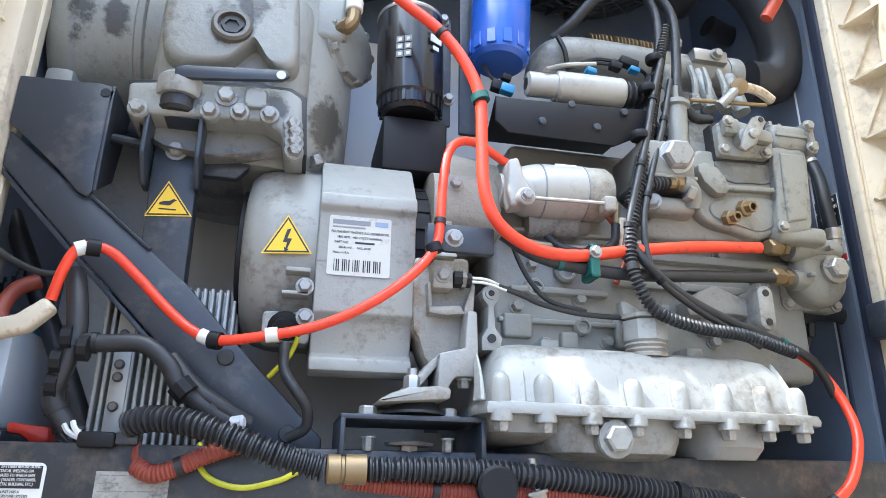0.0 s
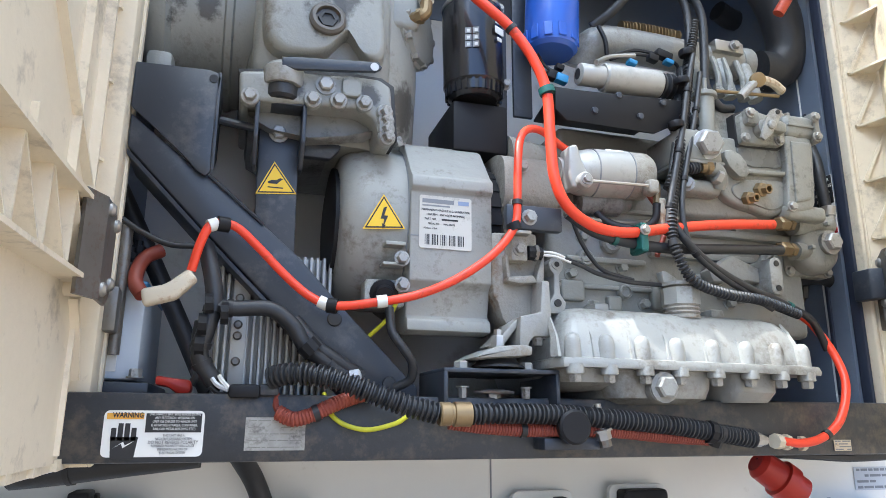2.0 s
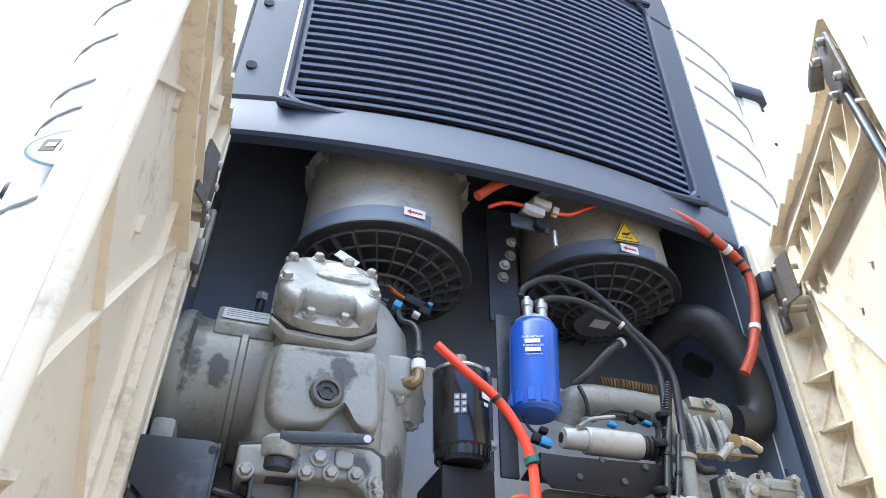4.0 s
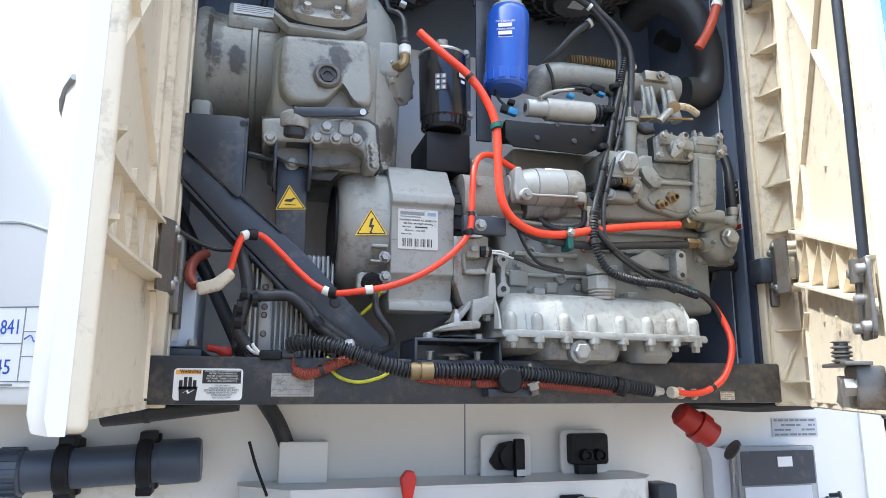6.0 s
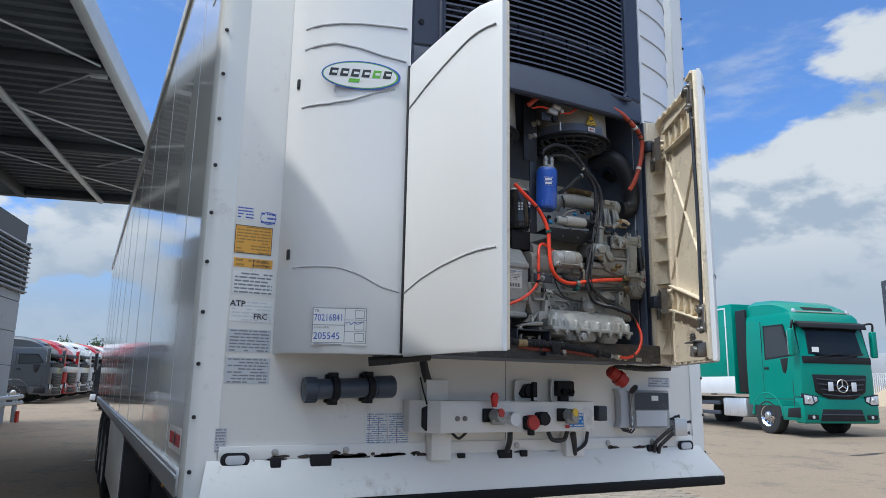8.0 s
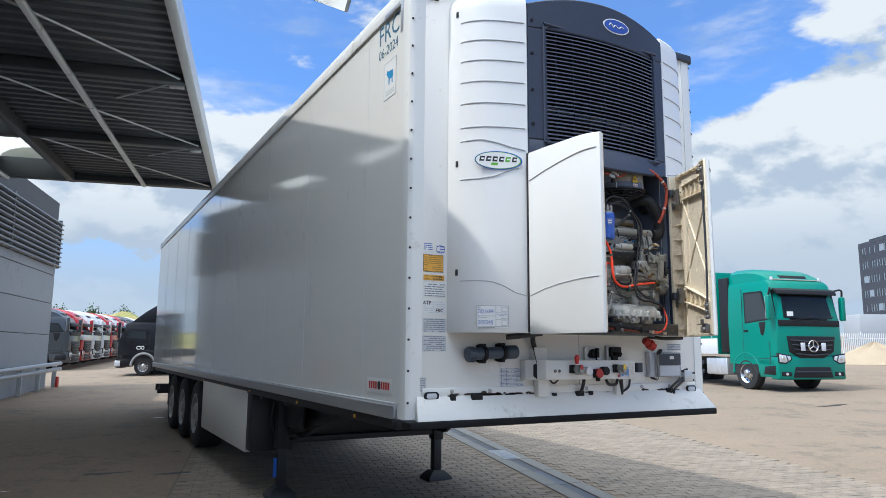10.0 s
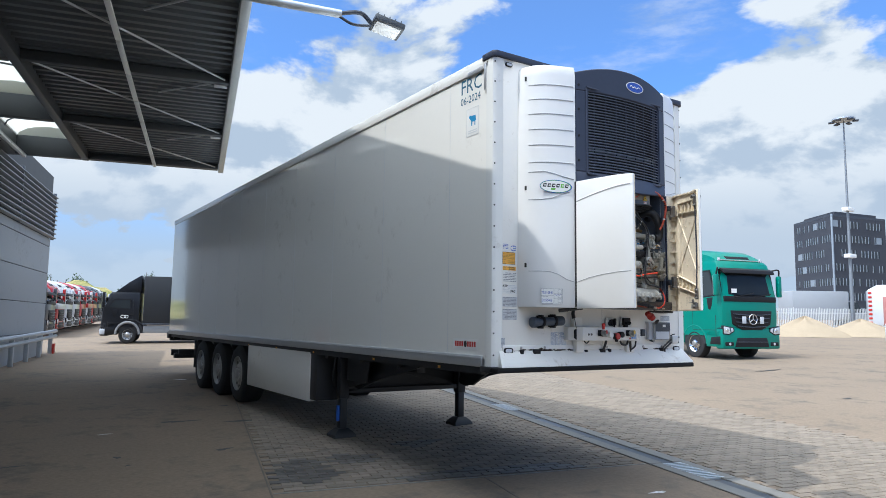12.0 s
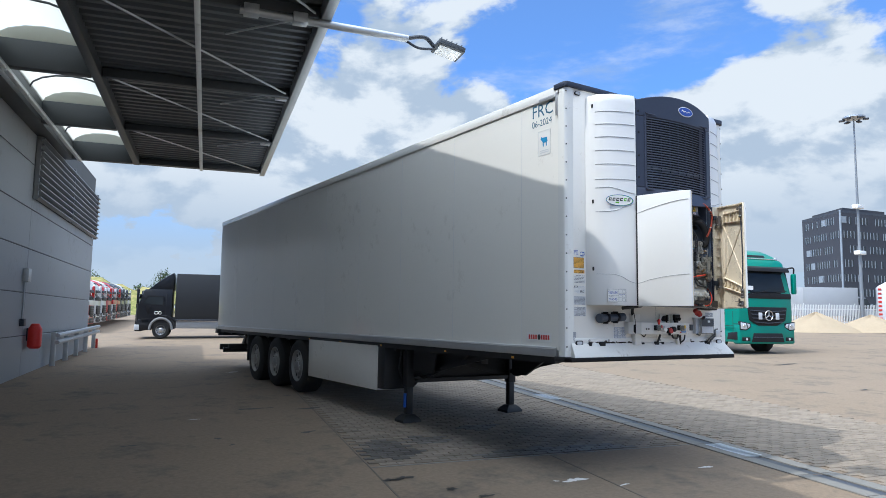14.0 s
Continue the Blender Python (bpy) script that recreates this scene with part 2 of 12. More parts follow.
INK_RED = material("red_ink", (0.55, 0.04, 0.04), 0.5)
INK_GREEN = material("green_ink", (0.12, 0.42, 0.03), 0.5)
INK_PALE = material("pale_ink", (0.62, 0.64, 0.66), 0.5)
RED = material("red_plastic", (0.45, 0.025, 0.015), 0.4, grain=0.06, blotch=0.12)
GREEN_TAPE = material("green_tape", (0.010, 0.105, 0.092), 0.5)
WHITE_TAPE = material("white_tape", (0.75, 0.74, 0.70), 0.5)
OFF_WHITE = material("old_white_tag", (0.62, 0.55, 0.43), 0.6, blotch=0.2, blotch_scale=12, dirt=(0.35, 0.2, 0.1), dirt_amount=0.3, dirt_scale=30)
TYRE = material("tyre_rubber", (0.018, 0.018, 0.018), 0.75, grain=0.15, blotch=0.15, bump=0.1)
CHASSIS = material("chassis_black", (0.022, 0.023, 0.026), 0.5, grain=0.1, blotch=0.2)
BLUEBAND = material("blue_strap", (0.02, 0.12, 0.55), 0.5)


def stained(m, origin, spots, colour=(0.035, 0.030, 0.026), gloss=0.3):
    """Adds dried oil runs to a copy of a material: spots are ((x, y, z), (rx, ry, rz)) round which noise breaks the edge."""
    m = m.copy()
    m.name = "oil_stained_" + m.name
    t = m.node_tree
    b = t.nodes["Principled BSDF"]
    tc = [n for n in t.nodes if n.bl_idname == "ShaderNodeTexCoord"][0]
    noise = t.nodes.new("ShaderNodeTexNoise")
    noise.inputs["Scale"].default_value, noise.inputs["Detail"].default_value, noise.inputs["Roughness"].default_value = 26.0, 9.0, 0.72
    t.links.new(tc.outputs["Object"], noise.inputs["Vector"])
    best = None
    for c, r in spots:
        mp = t.nodes.new("ShaderNodeMapping")
        mp.inputs["Scale"].default_value = tuple(1 / k for k in r)
        mp.inputs["Location"].default_value = tuple(-(c[i] - origin[i]) / r[i] for i in range(3))
        t.links.new(tc.outputs["Object"], mp.inputs["Vector"])
        ln = t.nodes.new("ShaderNodeVectorMath")
        ln.operation = "LENGTH"
        t.links.new(mp.outputs[0], ln.inputs[0])
        if best is None:
            best = ln.outputs["Value"]
        else:
            mn = t.nodes.new("ShaderNodeMath")
            mn.operation = "MINIMUM"
            t.links.new(best, mn.inputs[0])
            t.links.new(ln.outputs["Value"], mn.inputs[1])
            best = mn.outputs[0]
    add = t.nodes.new("ShaderNodeMath")
    add.operation = "MULTIPLY_ADD"
    t.links.new(noise.outputs["Fac"], add.inputs[0])
    add.inputs[1].default_value = -2.6
    t.links.new(best, add.inputs[2])
    mask = t.nodes.new("ShaderNodeMapRange")
    mask.inputs["From Min"].default_value, mask.inputs["From Max"].default_value = -0.80, -0.45
    mask.inputs["To Min"].default_value, mask.inputs["To Max"].default_value = 0.80, 0.0
    t.links.new(add.outputs[0], mask.inputs["Value"])
    for socket, value in (("Base Color", (*colour, 1)), ("Roughness", gloss)):
        old = b.inputs[socket].links[0].from_socket
        mix = t.nodes.new("ShaderNodeMix")
        t.links.new(mask.outputs[0], mix.inputs[0])
        if socket == "Base Color":
            mix.data_type = "RGBA"
            t.links.new(old, mix.inputs[6])
            mix.inputs[7].default_value = value
            t.links.new(mix.outputs[2], b.inputs[socket])
        else:
            t.links.new(old, mix.inputs[2])
            mix.inputs[3].default_value = value
            t.links.new(mix.outputs[0], b.inputs[socket])
    return m


# ---- shape helpers ----
def finish(name, bm, mat, parent=None, angle=35, label="", loc=None):
    """One mesh object from a bmesh given in world places; loc: its origin."""
    bmesh.ops.recalc_face_normals(bm, faces=bm.faces)
    if loc is None:
        loc = Vector((0, 0, 0))
        if parent is not None:
            loc = parent.matrix_world.translation.copy()
            up = parent
            total = Vector((0, 0, 0))
            while up is not None:
                total += up.location
                up = up.parent
            loc = total
    bm.transform(Matrix.Translation(-Vector(loc)))
    me = bpy.data.meshes.new(name)
    bm.to_mesh(me)
    bm.free()
    if isinstance(mat, (list, tuple)):
        for one in mat:
            me.materials.append(one)
    else:
        me.materials.append(mat)
    for p in me.polygons:
        p.use_smooth = True
    me.set_sharp_from_angle(angle=radians(angle))
    ob = new(name, me)
    if parent is not None:
        ob.parent = parent
    else:
        ob.location = loc
    if label:
        ob["label"] = label
    return ob


def part(name, bm, mat, parent, label="", angle=35):
    return finish(name, bm, mat, parent, angle, label)


def thing(name, base, label, category, group="", kind=""):
    ob = new(name)
    ob.empty_display_size = 0.05
    ob.location = base
    return tagged(ob, label, category, group, kind)


def solid(name, bm, mat, base, label, category, group="", kind="", angle=35):
    """A thing that is one mesh."""
    return tagged(finish(name, bm, mat, None, angle, "", Vector(base)), label, category, group, kind)


def box(x0, y0, z0, x1, y1, z1, r=0.0, seg=2, bm=None, m=None, mat=0):
    b = bmesh.new()
    bmesh.ops.create_cube(b, size=1.0)
    b.transform(Matrix.Translation(((x0 + x1) / 2, (y0 + y1) / 2, (z0 + z1) / 2)) @ Matrix.Diagonal((abs(x1 - x0), abs(y1 - y0), abs(z1 - z0), 1)))
    if r > 0:
        bmesh.ops.bevel(b, geom=b.edges[:], offset=r, segments=seg, profile=0.5, affect="EDGES")
    return into(bm, b, m, mat)


def into(bm, b, m=None, mat=0):
    if m is not None:
        b.transform(m)
    if mat:
        for f in b.faces:
            f.material_index = mat
    if bm is None:
        return b
    me = bpy.data.meshes.new("tmp")
    b.to_mesh(me)
    b.free()
    bm.from_mesh(me)
    bpy.data.meshes.remove(me)
    return bm


def axis_matrix(p, q):
    """Takes the z axis from p to q."""
    p, q = Vector(p), Vector(q)
    return Matrix.Translation(p) @ (q - p).to_track_quat("Z", "Y").to_matrix().to_4x4()


def lathe(profile, p, q, n=24, bm=None, mat=0):
    """Revolves (radius, height) rows round the axis from p towards q; heights in metres from p."""
    b = bmesh.new()
    rings = []
    for r, h in profile:
        if r < 1e-6:
            rings.append([b.verts.new((0, 0, h))])
        else:
            rings.append([b.verts.new((r * math.cos(2 * math.pi * i / n), r * math.sin(2 * math.pi * i / n), h)) for i in range(n)])
    for a, c in zip(rings, rings[1:]):
        for i in range(n):
            j = (i + 1) % n
            if len(a) == 1 and len(c) == 1:
                continue
            if len(a) == 1:
                b.faces.new((a[0], c[i], c[j]))
            elif len(c) == 1:
                b.faces.new((a[i], a[j], c[0]))
            else:
                b.faces.new((a[i], a[j], c[j], c[i]))
    if len(rings[0]) > 1:
        b.faces.new(rings[0][::-1])
    if len(rings[-1]) > 1:
        b.faces.new(rings[-1])
    return into(bm, b, axis_matrix(p, q), mat)


def rod(p, q, r, n=12, bm=None, bev=0.0, mat=0):
    h = (Vector(q) - Vector(p)).length
    prof = [(r, 0), (r, h)] if not bev else [(r - bev, 0), (r, bev), (r, h - bev), (r - bev, h)]
    return lathe(prof, p, q, n, bm, mat)


def hexbolt(p, way, r=0.009, h=0.008, bm=None, washer=True):
    """A hexagonal bolt head standing on p along way."""
    way = Vector(way).normalized()
    p = Vector(p)
    bm = bm or bmesh.new()
    if washer:
        rod(p, p + way * 0.002, r * 1.35, 14, bm)
    lathe([(r, 0), (r, h * 0.8), (r * 0.82, h)], p + way * 0.0015, p + way, 6, bm)
    return bm


def spline(points, steps=8, closed=False):
    """A smooth line through the points (Catmull-Rom)."""
    pts = [Vector(p) for p in points]
    if len(pts) < 3:
        return pts
    out = []
    n = len(pts)
    for i in range(n - 1 if not closed else n):
        p0 = pts[i - 1] if (i > 0 or closed) else pts[0] * 2 - pts[1]
        p1, p2 = pts[i], pts[(i + 1) % n]
        p3 = pts[(i + 2) % n] if (i + 2 < n or closed) else pts[-1] * 2 - pts[-2]
        for k in range(steps):
            t = k / steps
            out.append(0.5 * ((2 * p1) + (p2 - p0) * t + (2 * p0 - 5 * p1 + 4 * p2 - p3) * t * t + (3 * p1 - p0 - 3 * p2 + p3) * t ** 3))
    if not closed:
        out.append(pts[-1])
    return out


def hose(points, r, n=10, steps=8, bm=None, ridge=0.0, pitch=0.012, mat=0, smooth=True):
    """A round hose through the points; ridge > 0 makes it corrugated."""
    line = spline(points, steps) if smooth else [Vector(p) for p in points]
    if ridge:
        dense, gone = [line[0]], 0.0
        for a, c in zip(line, line[1:]):
            d = (c - a).length
            k = max(1, round(d / (pitch / 4)))
            dense += [a.lerp(c, (i + 1) / k) for i in range(k)]
        line = dense
    b = bmesh.new()
    rings, up = [], None
    along = 0.0
    for i, p in enumerate(line):
        way = (line[min(i + 1, len(line) - 1)] - line[max(i - 1, 0)])
        if way.length < 1e-9:
            continue
        way.normalize()
        if up is None:
            up = way.orthogonal().normalized()
        else:
            up = (up - way * up.dot(way)).normalized()
        side = way.cross(up)
        if i:
            along += (p - line[i - 1]).length
        rr = r + (ridge * (1 if math.sin(2 * math.pi * along / pitch) > 0 else -1) / 2 if ridge else 0)
        rings.append([b.verts.new(p + (up * math.cos(2 * math.pi * k / n) + side * math.sin(2 * math.pi * k / n)) * rr) for k in range(n)])
    for a, c in zip(rings, rings[1:]):
        for k in range(n):
            b.faces.new((a[k], a[(k + 1) % n], c[(k + 1) % n], c[k]))
    b.faces.new(rings[0][::-1])
    b.faces.new(rings[-1])
    return into(bm, b, None, mat)


def prism(outline, d0, d1, axis="y", r=0.0, seg=2, bm=None, m=None, mat=0):
    """A plate with that outline (pairs), between d0 and d1 along the axis: y pairs are (x, z), x pairs (y, z), z pairs (x, y)."""
    put = {"y": lambda a, c, d: (a, d, c), "x": lambda a, c, d: (d, a, c), "z": lambda a, c, d: (a, c, d)}[axis]
    b = bmesh.new()
    lo = [b.verts.new(put(a, c, d0)) for a, c in outline]
    hi = [b.verts.new(put(a, c, d1)) for a, c in outline]
    b.faces.new(lo[::-1])
    b.faces.new(hi)
    k = len(lo)
    for i in range(k):
        b.faces.new((lo[i], lo[(i + 1) % k], hi[(i + 1) % k], hi[i]))
    bmesh.ops.recalc_face_normals(b, faces=b.faces)
    if r > 0:
        bmesh.ops.bevel(b, geom=b.edges[:], offset=r, segments=seg, profile=0.5, affect="EDGES")
    return into(bm, b, m, mat)


def beam(p, q, w, h, r=0.0, bm=None, up=(0, 0, 1), mat=0):
    """A bar of section w x h from p to q; h lies along up."""
    p, q = Vector(p), Vector(q)
    way = (q - p).normalized()
    side = way.cross(Vector(up)).normalized()
    top = side.cross(way)
    rot = Matrix((side, top, way)).transposed().to_4x4()
    return box(-w / 2, -h / 2, 0, w / 2, h / 2, (q - p).length, r, 2, bm, Matrix.Translation(p) @ rot, mat)


def loft(rings, bm=None, closed=True, caps=True, mat=0):
    """Skins rows of points of equal length."""
    b = bmesh.new()
    vs = [[b.verts.new(p) for p in ring] for ring in rings]
    for a, c in zip(vs, vs[1:]):
        k = len(a)
        for i in range(k if closed else k - 1):
            b.faces.new((a[i], a[(i + 1) % k], c[(i + 1) % k], c[i]))
    if caps and closed:
        b.faces.new(vs[0][::-1])
        b.faces.new(vs[-1])
    return into(bm, b, None, mat)


def rounded(x0, z0, x1, z1, r, n=4):
    """The outline of a rectangle with round corners."""
    out = []
    for cx, cz, a0 in ((x1 - r, z1 - r, 0), (x0 + r, z1 - r, 90), (x0 + r, z0 + r, 180), (x1 - r, z0 + r, 270)):
        for i in range(n + 1):
            a = radians(a0 + 90 * i / n)
            out.append((cx + r * math.cos(a), cz + r * math.sin(a)))
    return out


def text_mesh(body, size, m, name, mat, parent, depth=0.0008, align="CENTER", squeeze=1.0, bold=0.0):
    """Raised writing in the built-in font, lying in the xy plane of m."""
    cu = bpy.data.curves.new("tmp_text", "FONT")
    cu.body, cu.size, cu.extrude, cu.align_x, cu.align_y = body, size, depth / 2, align, "CENTER"
    cu.resolution_u = 2
    cu.offset = bold
    tmp = bpy.data.objects.new("tmp_text", cu)
    scene.collection.objects.link(tmp)
    me = bpy.data.meshes.new_from_object(tmp.evaluated_get(bpy.context.evaluated_depsgraph_get()))
    bpy.data.objects.remove(tmp)
    bpy.data.curves.remove(cu)
    b = bmesh.new()
    b.from_mesh(me)
    bpy.data.meshes.remove(me)
    b.transform(m @ Matrix.Diagonal((squeeze, 1, 1, 1)))
    return part(name, b, mat, parent)


FACE_FRONT = Matrix(((1, 0, 0, 0), (0, 0, -1, 0), (0, 1, 0, 0), (0, 0, 0, 1)))   # flat things that face -y
FACE_LEFT = Matrix(((0, 0, -1, 0), (-1, 0, 0, 0), (0, 1, 0, 0), (0, 0, 0, 1)))   # flat things that face -x


def at_front(x, y, z, turn=0.0, lean=0.0):
    return Matrix.Translation((x, y, z)) @ Matrix.Rotation(radians(turn), 4, "Z") @ Matrix.Rotation(radians(lean), 4, "X") @ FACE_FRONT


def at_left(x, y, z):
    return Matrix.Translation((x, y, z)) @ FACE_LEFT


def plate(u0, v0, u1, v1, m, thick=0.001, r=0.0, bm=None, mat=0):
    """A thin plate in the xy plane of m, its back on the plane."""
    return prism(rounded(u0, v0, u1, v1, r) if r else [(u0, v0), (u1, v0), (u1, v1), (u0, v1)], 0, thick, "z", bm=bm, m=m, mat=mat)


# ---- ground, building and canopy ----
def ground_z(x, y):
    """The yard falls gently towards the drain."""
    return -0.105 + 0.0174 * x + 0.0165 * y


YARD = radians(-13.35)                     # the building's axis against the trailer's


def site(u, v, z=0.0):
    """Along the wall, out from it, up."""
    return Vector((0.2309 * u + 0.973 * v, 0.973 * u - 0.2309 * v, z))


SITE = Matrix(((0.973, 0.2309, 0, 0), (-0.2309, 0.973, 0, 0), (0, 0, 1, 0), (0, 0, 0, 1)))   # x = out (v), y = along (u)

CONCRETE = material("yard_concrete", (0.215, 0.165, 0.118), 0.85, grain=0.30, scale=22, blotch=0.16, blotch_scale=0.35, dirt=(0.11, 0.095, 0.08), dirt_amount=0.30, dirt_scale=0.9, bump=0.25, bump_scale=40, spec=0.3)
PAVER = material("paver_brick", (0.205, 0.172, 0.138), 0.85, grain=0.15, scale=40, blotch=0.12, blotch_scale=1.2, bump=0.3, bump_scale=50, spec=0.3, object_vary=0.18)
GUTTER = material("gutter_concrete", (0.19, 0.183, 0.168), 0.8, grain=0.1, scale=30, blotch=0.12, dirt=(0.2, 0.18, 0.15), dirt_amount=0.2, dirt_scale=3)
WALL_PANEL = material("wall_panel_grey", (0.34, 0.355, 0.37), 0.5, grain=0.04, blotch=0.05, blotch_scale=0.5, dirt=(0.24, 0.24, 0.23), dirt_amount=0.1, dirt_scale=1.0)
LOUVRE = material("louvre_grey", (0.30, 0.315, 0.33), 0.45, metal=0.3, grain=0.03, blotch=0.05)
CANOPY_STEEL = material("canopy_steel", (0.06, 0.066, 0.072), 0.5, metal=0.2, grain=0.06, blotch=0.1)
CANOPY_DECK = material("canopy_deck", (0.105, 0.117, 0.125), 0.42, metal=0.4, grain=0.04, blotch=0.1, blotch_scale=0.7)
GALV = material("galvanised", (0.52, 0.54, 0.55), 0.42, metal=0.7, grain=0.08, blotch=0.15, blotch_scale=3)


def ground_sheet():
    b = bmesh.new()
    xs = [-3000, -400, -60, -20, -8, 0, 8, 20, 40, 100, 400, 3000]
    grid = [[b.verts.new((x, y, ground_z(x, y) if abs(x) < 500 and abs(y) < 500 else ground_z(max(-400, min(400, x)), max(-400, min(400, y))))) for x in xs] for y in xs]
    for r0, r1 in zip(grid, grid[1:]):
        for i in range(len(xs) - 1):
            b.faces.new((r0[i], r0[i + 1], r1[i + 1], r1[i]))
    return solid("ground", b, CONCRETE, (0, 0, 0), "worn pale grey concrete yard with dust and dark stains", "ground", kind="structure")


ground_sheet()

WALL_V, WALL_END = -8.63, 20.9
wall = thing("wall_west", site(-12, WALL_V), "grey metal-panelled warehouse wall with dark joints", "wall", kind="structure")
wall_bm = bmesh.new()
box(WALL_V - 0.25, -18, -1.0, WALL_V - 0.03, WALL_END - 0.02, 6.3, bm=wall_bm, m=SITE)
part("core", wall_bm, CANOPY_STEEL, wall)
for u0, u1 in ((-18, -12.5), (-12.5, -6.9), (-6.9, -1.1), (-1.1, 5.3), (5.3, 11.6), (11.6, WALL_END)):
    for z0, z1 in ((-1.0, 0.92), (0.94, 1.9), (1.92, 2.92), (2.94, 3.84), (3.86, 4.88), (4.9, 6.3)):
        if u0 > 11 and z0 > 3.8:
            continue
        b = box(WALL_V - 0.03, u0 + 0.008, z0, WALL_V, u1 - 0.008, z1, 0.006, 1, m=SITE)
        part("panel", b, WALL_PANEL, wall)
b = box(WALL_V - 0.03, 11.61, 3.86, WALL_V, WALL_END - 0.01, 4.12, 0.006, 1, m=SITE)
part("panel", b, WALL_PANEL, wall)
louvre = thing("louvre_screen", site(16, WALL_V, 4.1), "grey horizontal metal louvre screen on the wall", "louvre", kind="structure")
for k in range(10):
    z = 4.13 + k * 0.156
    b = prism([(WALL_V + 0.02, z), (WALL_V + 0.16, z + 0.015), (WALL_V + 0.16, z + 0.04), (WALL_V + 0.02, z + 0.14)], 11.65, WALL_END + 0.05, "y", m=SITE)
    part("slat", b, LOUVRE, louvre)
for u in (11.67, 16.2, WALL_END):
    part("post", box(WALL_V + 0.0, u - 0.03, 4.1, WALL_V + 0.1, u + 0.03, 5.72, m=SITE), LOUVRE, louvre)
# the building closes behind the wall
part("return_wall", box(WALL_V - 14, WALL_END - 0.24, -1, WALL_V - 0.26, WALL_END, 6.3, m=SITE), WALL_PANEL, wall)


def canopy():
    ob = thing("canopy", site(4, -6, 5.6), "dark grey steel canopy with corrugated deck and rooflights", "canopy", kind="structure")
    Z = 5.62
    # corrugated deck between the main beam and the outer edge, ribs running out from the wall
    b = bmesh.new()
    u, rows = -16.0, []
    prof = [(0, 0), (0.09, 0), (0.12, 0.05), (0.22, 0.05), (0.25, 0)]
    pts = []
    while u < 14.2:
        pts += [(u + d, h) for d, h in prof[:-1]]
        u += 0.25
    lo = [[b.verts.new(SITE @ Vector((v, uu, Z + 0.17 + h))) for uu, h in pts] for v in (-6.7, -3.32)]
    for i in range(len(pts) - 1):
        b.faces.new((lo[0][i], lo[0][i + 1], lo[1][i + 1], lo[1][i]))
    part("deck", b, CANOPY_DECK, ob, angle=20)
    part("roof_sheet", box(-6.75, -16, Z + 0.225, -3.3, 14.2, Z + 0.25, m=SITE), CANOPY_STEEL, ob)
    part("fascia", box(-3.36, -16, Z - 0.04, -3.22, 14.3, Z + 0.25, 0.01, m=SITE), GALV, ob, "pale grey metal edge fascia")
    part("end_fascia", box(-8.7, 14.2, Z + 0.02, -3.37, 14.32, Z + 0.25, 0.01, m=SITE), CANOPY_STEEL, ob)
    part("main_beam", box(-6.78, -16, Z - 0.02, -6.62, 14.19, Z + 0.47, 0.01, m=SITE), CANOPY_STEEL, ob)
    part("wall_beam", box(-8.64, -16, Z - 0.02, -8.28, 14.19, Z + 0.5, 0.01, m=SITE), CANOPY_STEEL, ob)
    us = [14.05 - 3.72 * k for k in range(8)]
    for u in us:
        part("cross_beam", box(-6.61, u - 0.07, Z, -3.37, u + 0.07, Z + 0.16, 0.01, m=SITE), CANOPY_STEEL, ob)
        part("inner_beam", box(-8.29, u - 0.10, Z - 0.02, -6.79, u + 0.10, Z + 0.47, 0.01, m=SITE), CANOPY_STEEL, ob)
    for u0, u1 in zip(us[1:], us):
        part("brace", rod(site(u0 + 0.1, -6.55, Z + 0.05), site(u1 - 0.1, -3.45, Z + 0.05), 0.018, 8), GALV, ob)
        part("brace", rod(site(u0 + 0.1, -3.45, Z + 0.09), site(u0 + 1.3, -4.6, Z + 0.13), 0.018, 8), GALV, ob)
        part("bracket", box(-3.62, u0 + 0.06, Z - 0.03, -3.40, u0 + 0.16, Z + 0.08, 0.01, m=SITE), GALV, ob)
        # arched translucent rooflight
        b = bmesh.new()
        arcs = []
        for i in range(9):
            a = math.pi * i / 8
            arcs.append((-7.54 - 0.75 * math.cos(a), Z + 0.42 + 0.32 * math.sin(a)))
        r0 = [b.verts.new(SITE @ Vector((v, u0 + 0.10, z))) for v, z in arcs]
        r1 = [b.verts.new(SITE @ Vector((v, u1 - 0.10, z))) for v, z in arcs]
        for i in range(8):
            b.faces.new((r0[i], r0[i + 1], r1[i + 1], r1[i]))
        part("rooflight", b, ROOFLIGHT, ob, "milky translucent arched rooflight")
        for ue in (u0 + 0.09, u1 - 0.09):
            part("rooflight_gable", prism(arcs, ue - 0.006, ue + 0.006, "y", m=SITE), ROOFLIGHT, ob)
        for k in range(1, 3):
            uu = u0 + (u1 - u0) * k / 3
            part("rooflight_bar", hose([SITE @ Vector((v, uu, z - 0.02)) for v, z in arcs], 0.02, 6, 1, smooth=False), CANOPY_STEEL, ob)
    for k in range(20):
        u = 13.9 - 1.5 * k
        part("tube_light", box(-5.03, u - 1.44, Z - 0.10, -4.95, u, Z - 0.05, 0.008, m=SITE), TUBE, ob, "slim white tube luminaire")
        if k < 8:
            part("tube_light", box(-8.10, u - 1.44, Z - 0.12, -8.02, u, Z - 0.07, 0.008, m=SITE), TUBE, ob)
    part("tube_rail", box(-5.015, -16, Z - 0.048, -4.965, 14.0, Z - 0.005, m=SITE), GALV, ob)
    part("tube_rail", box(-8.085, 1.0, Z - 0.068, -8.035, 14.0, Z - 0.025, m=SITE), GALV, ob)
    return ob


TUBE = material("tube_housing", (0.78, 0.79, 0.78), 0.35, grain=0.02, blotch=0.05)


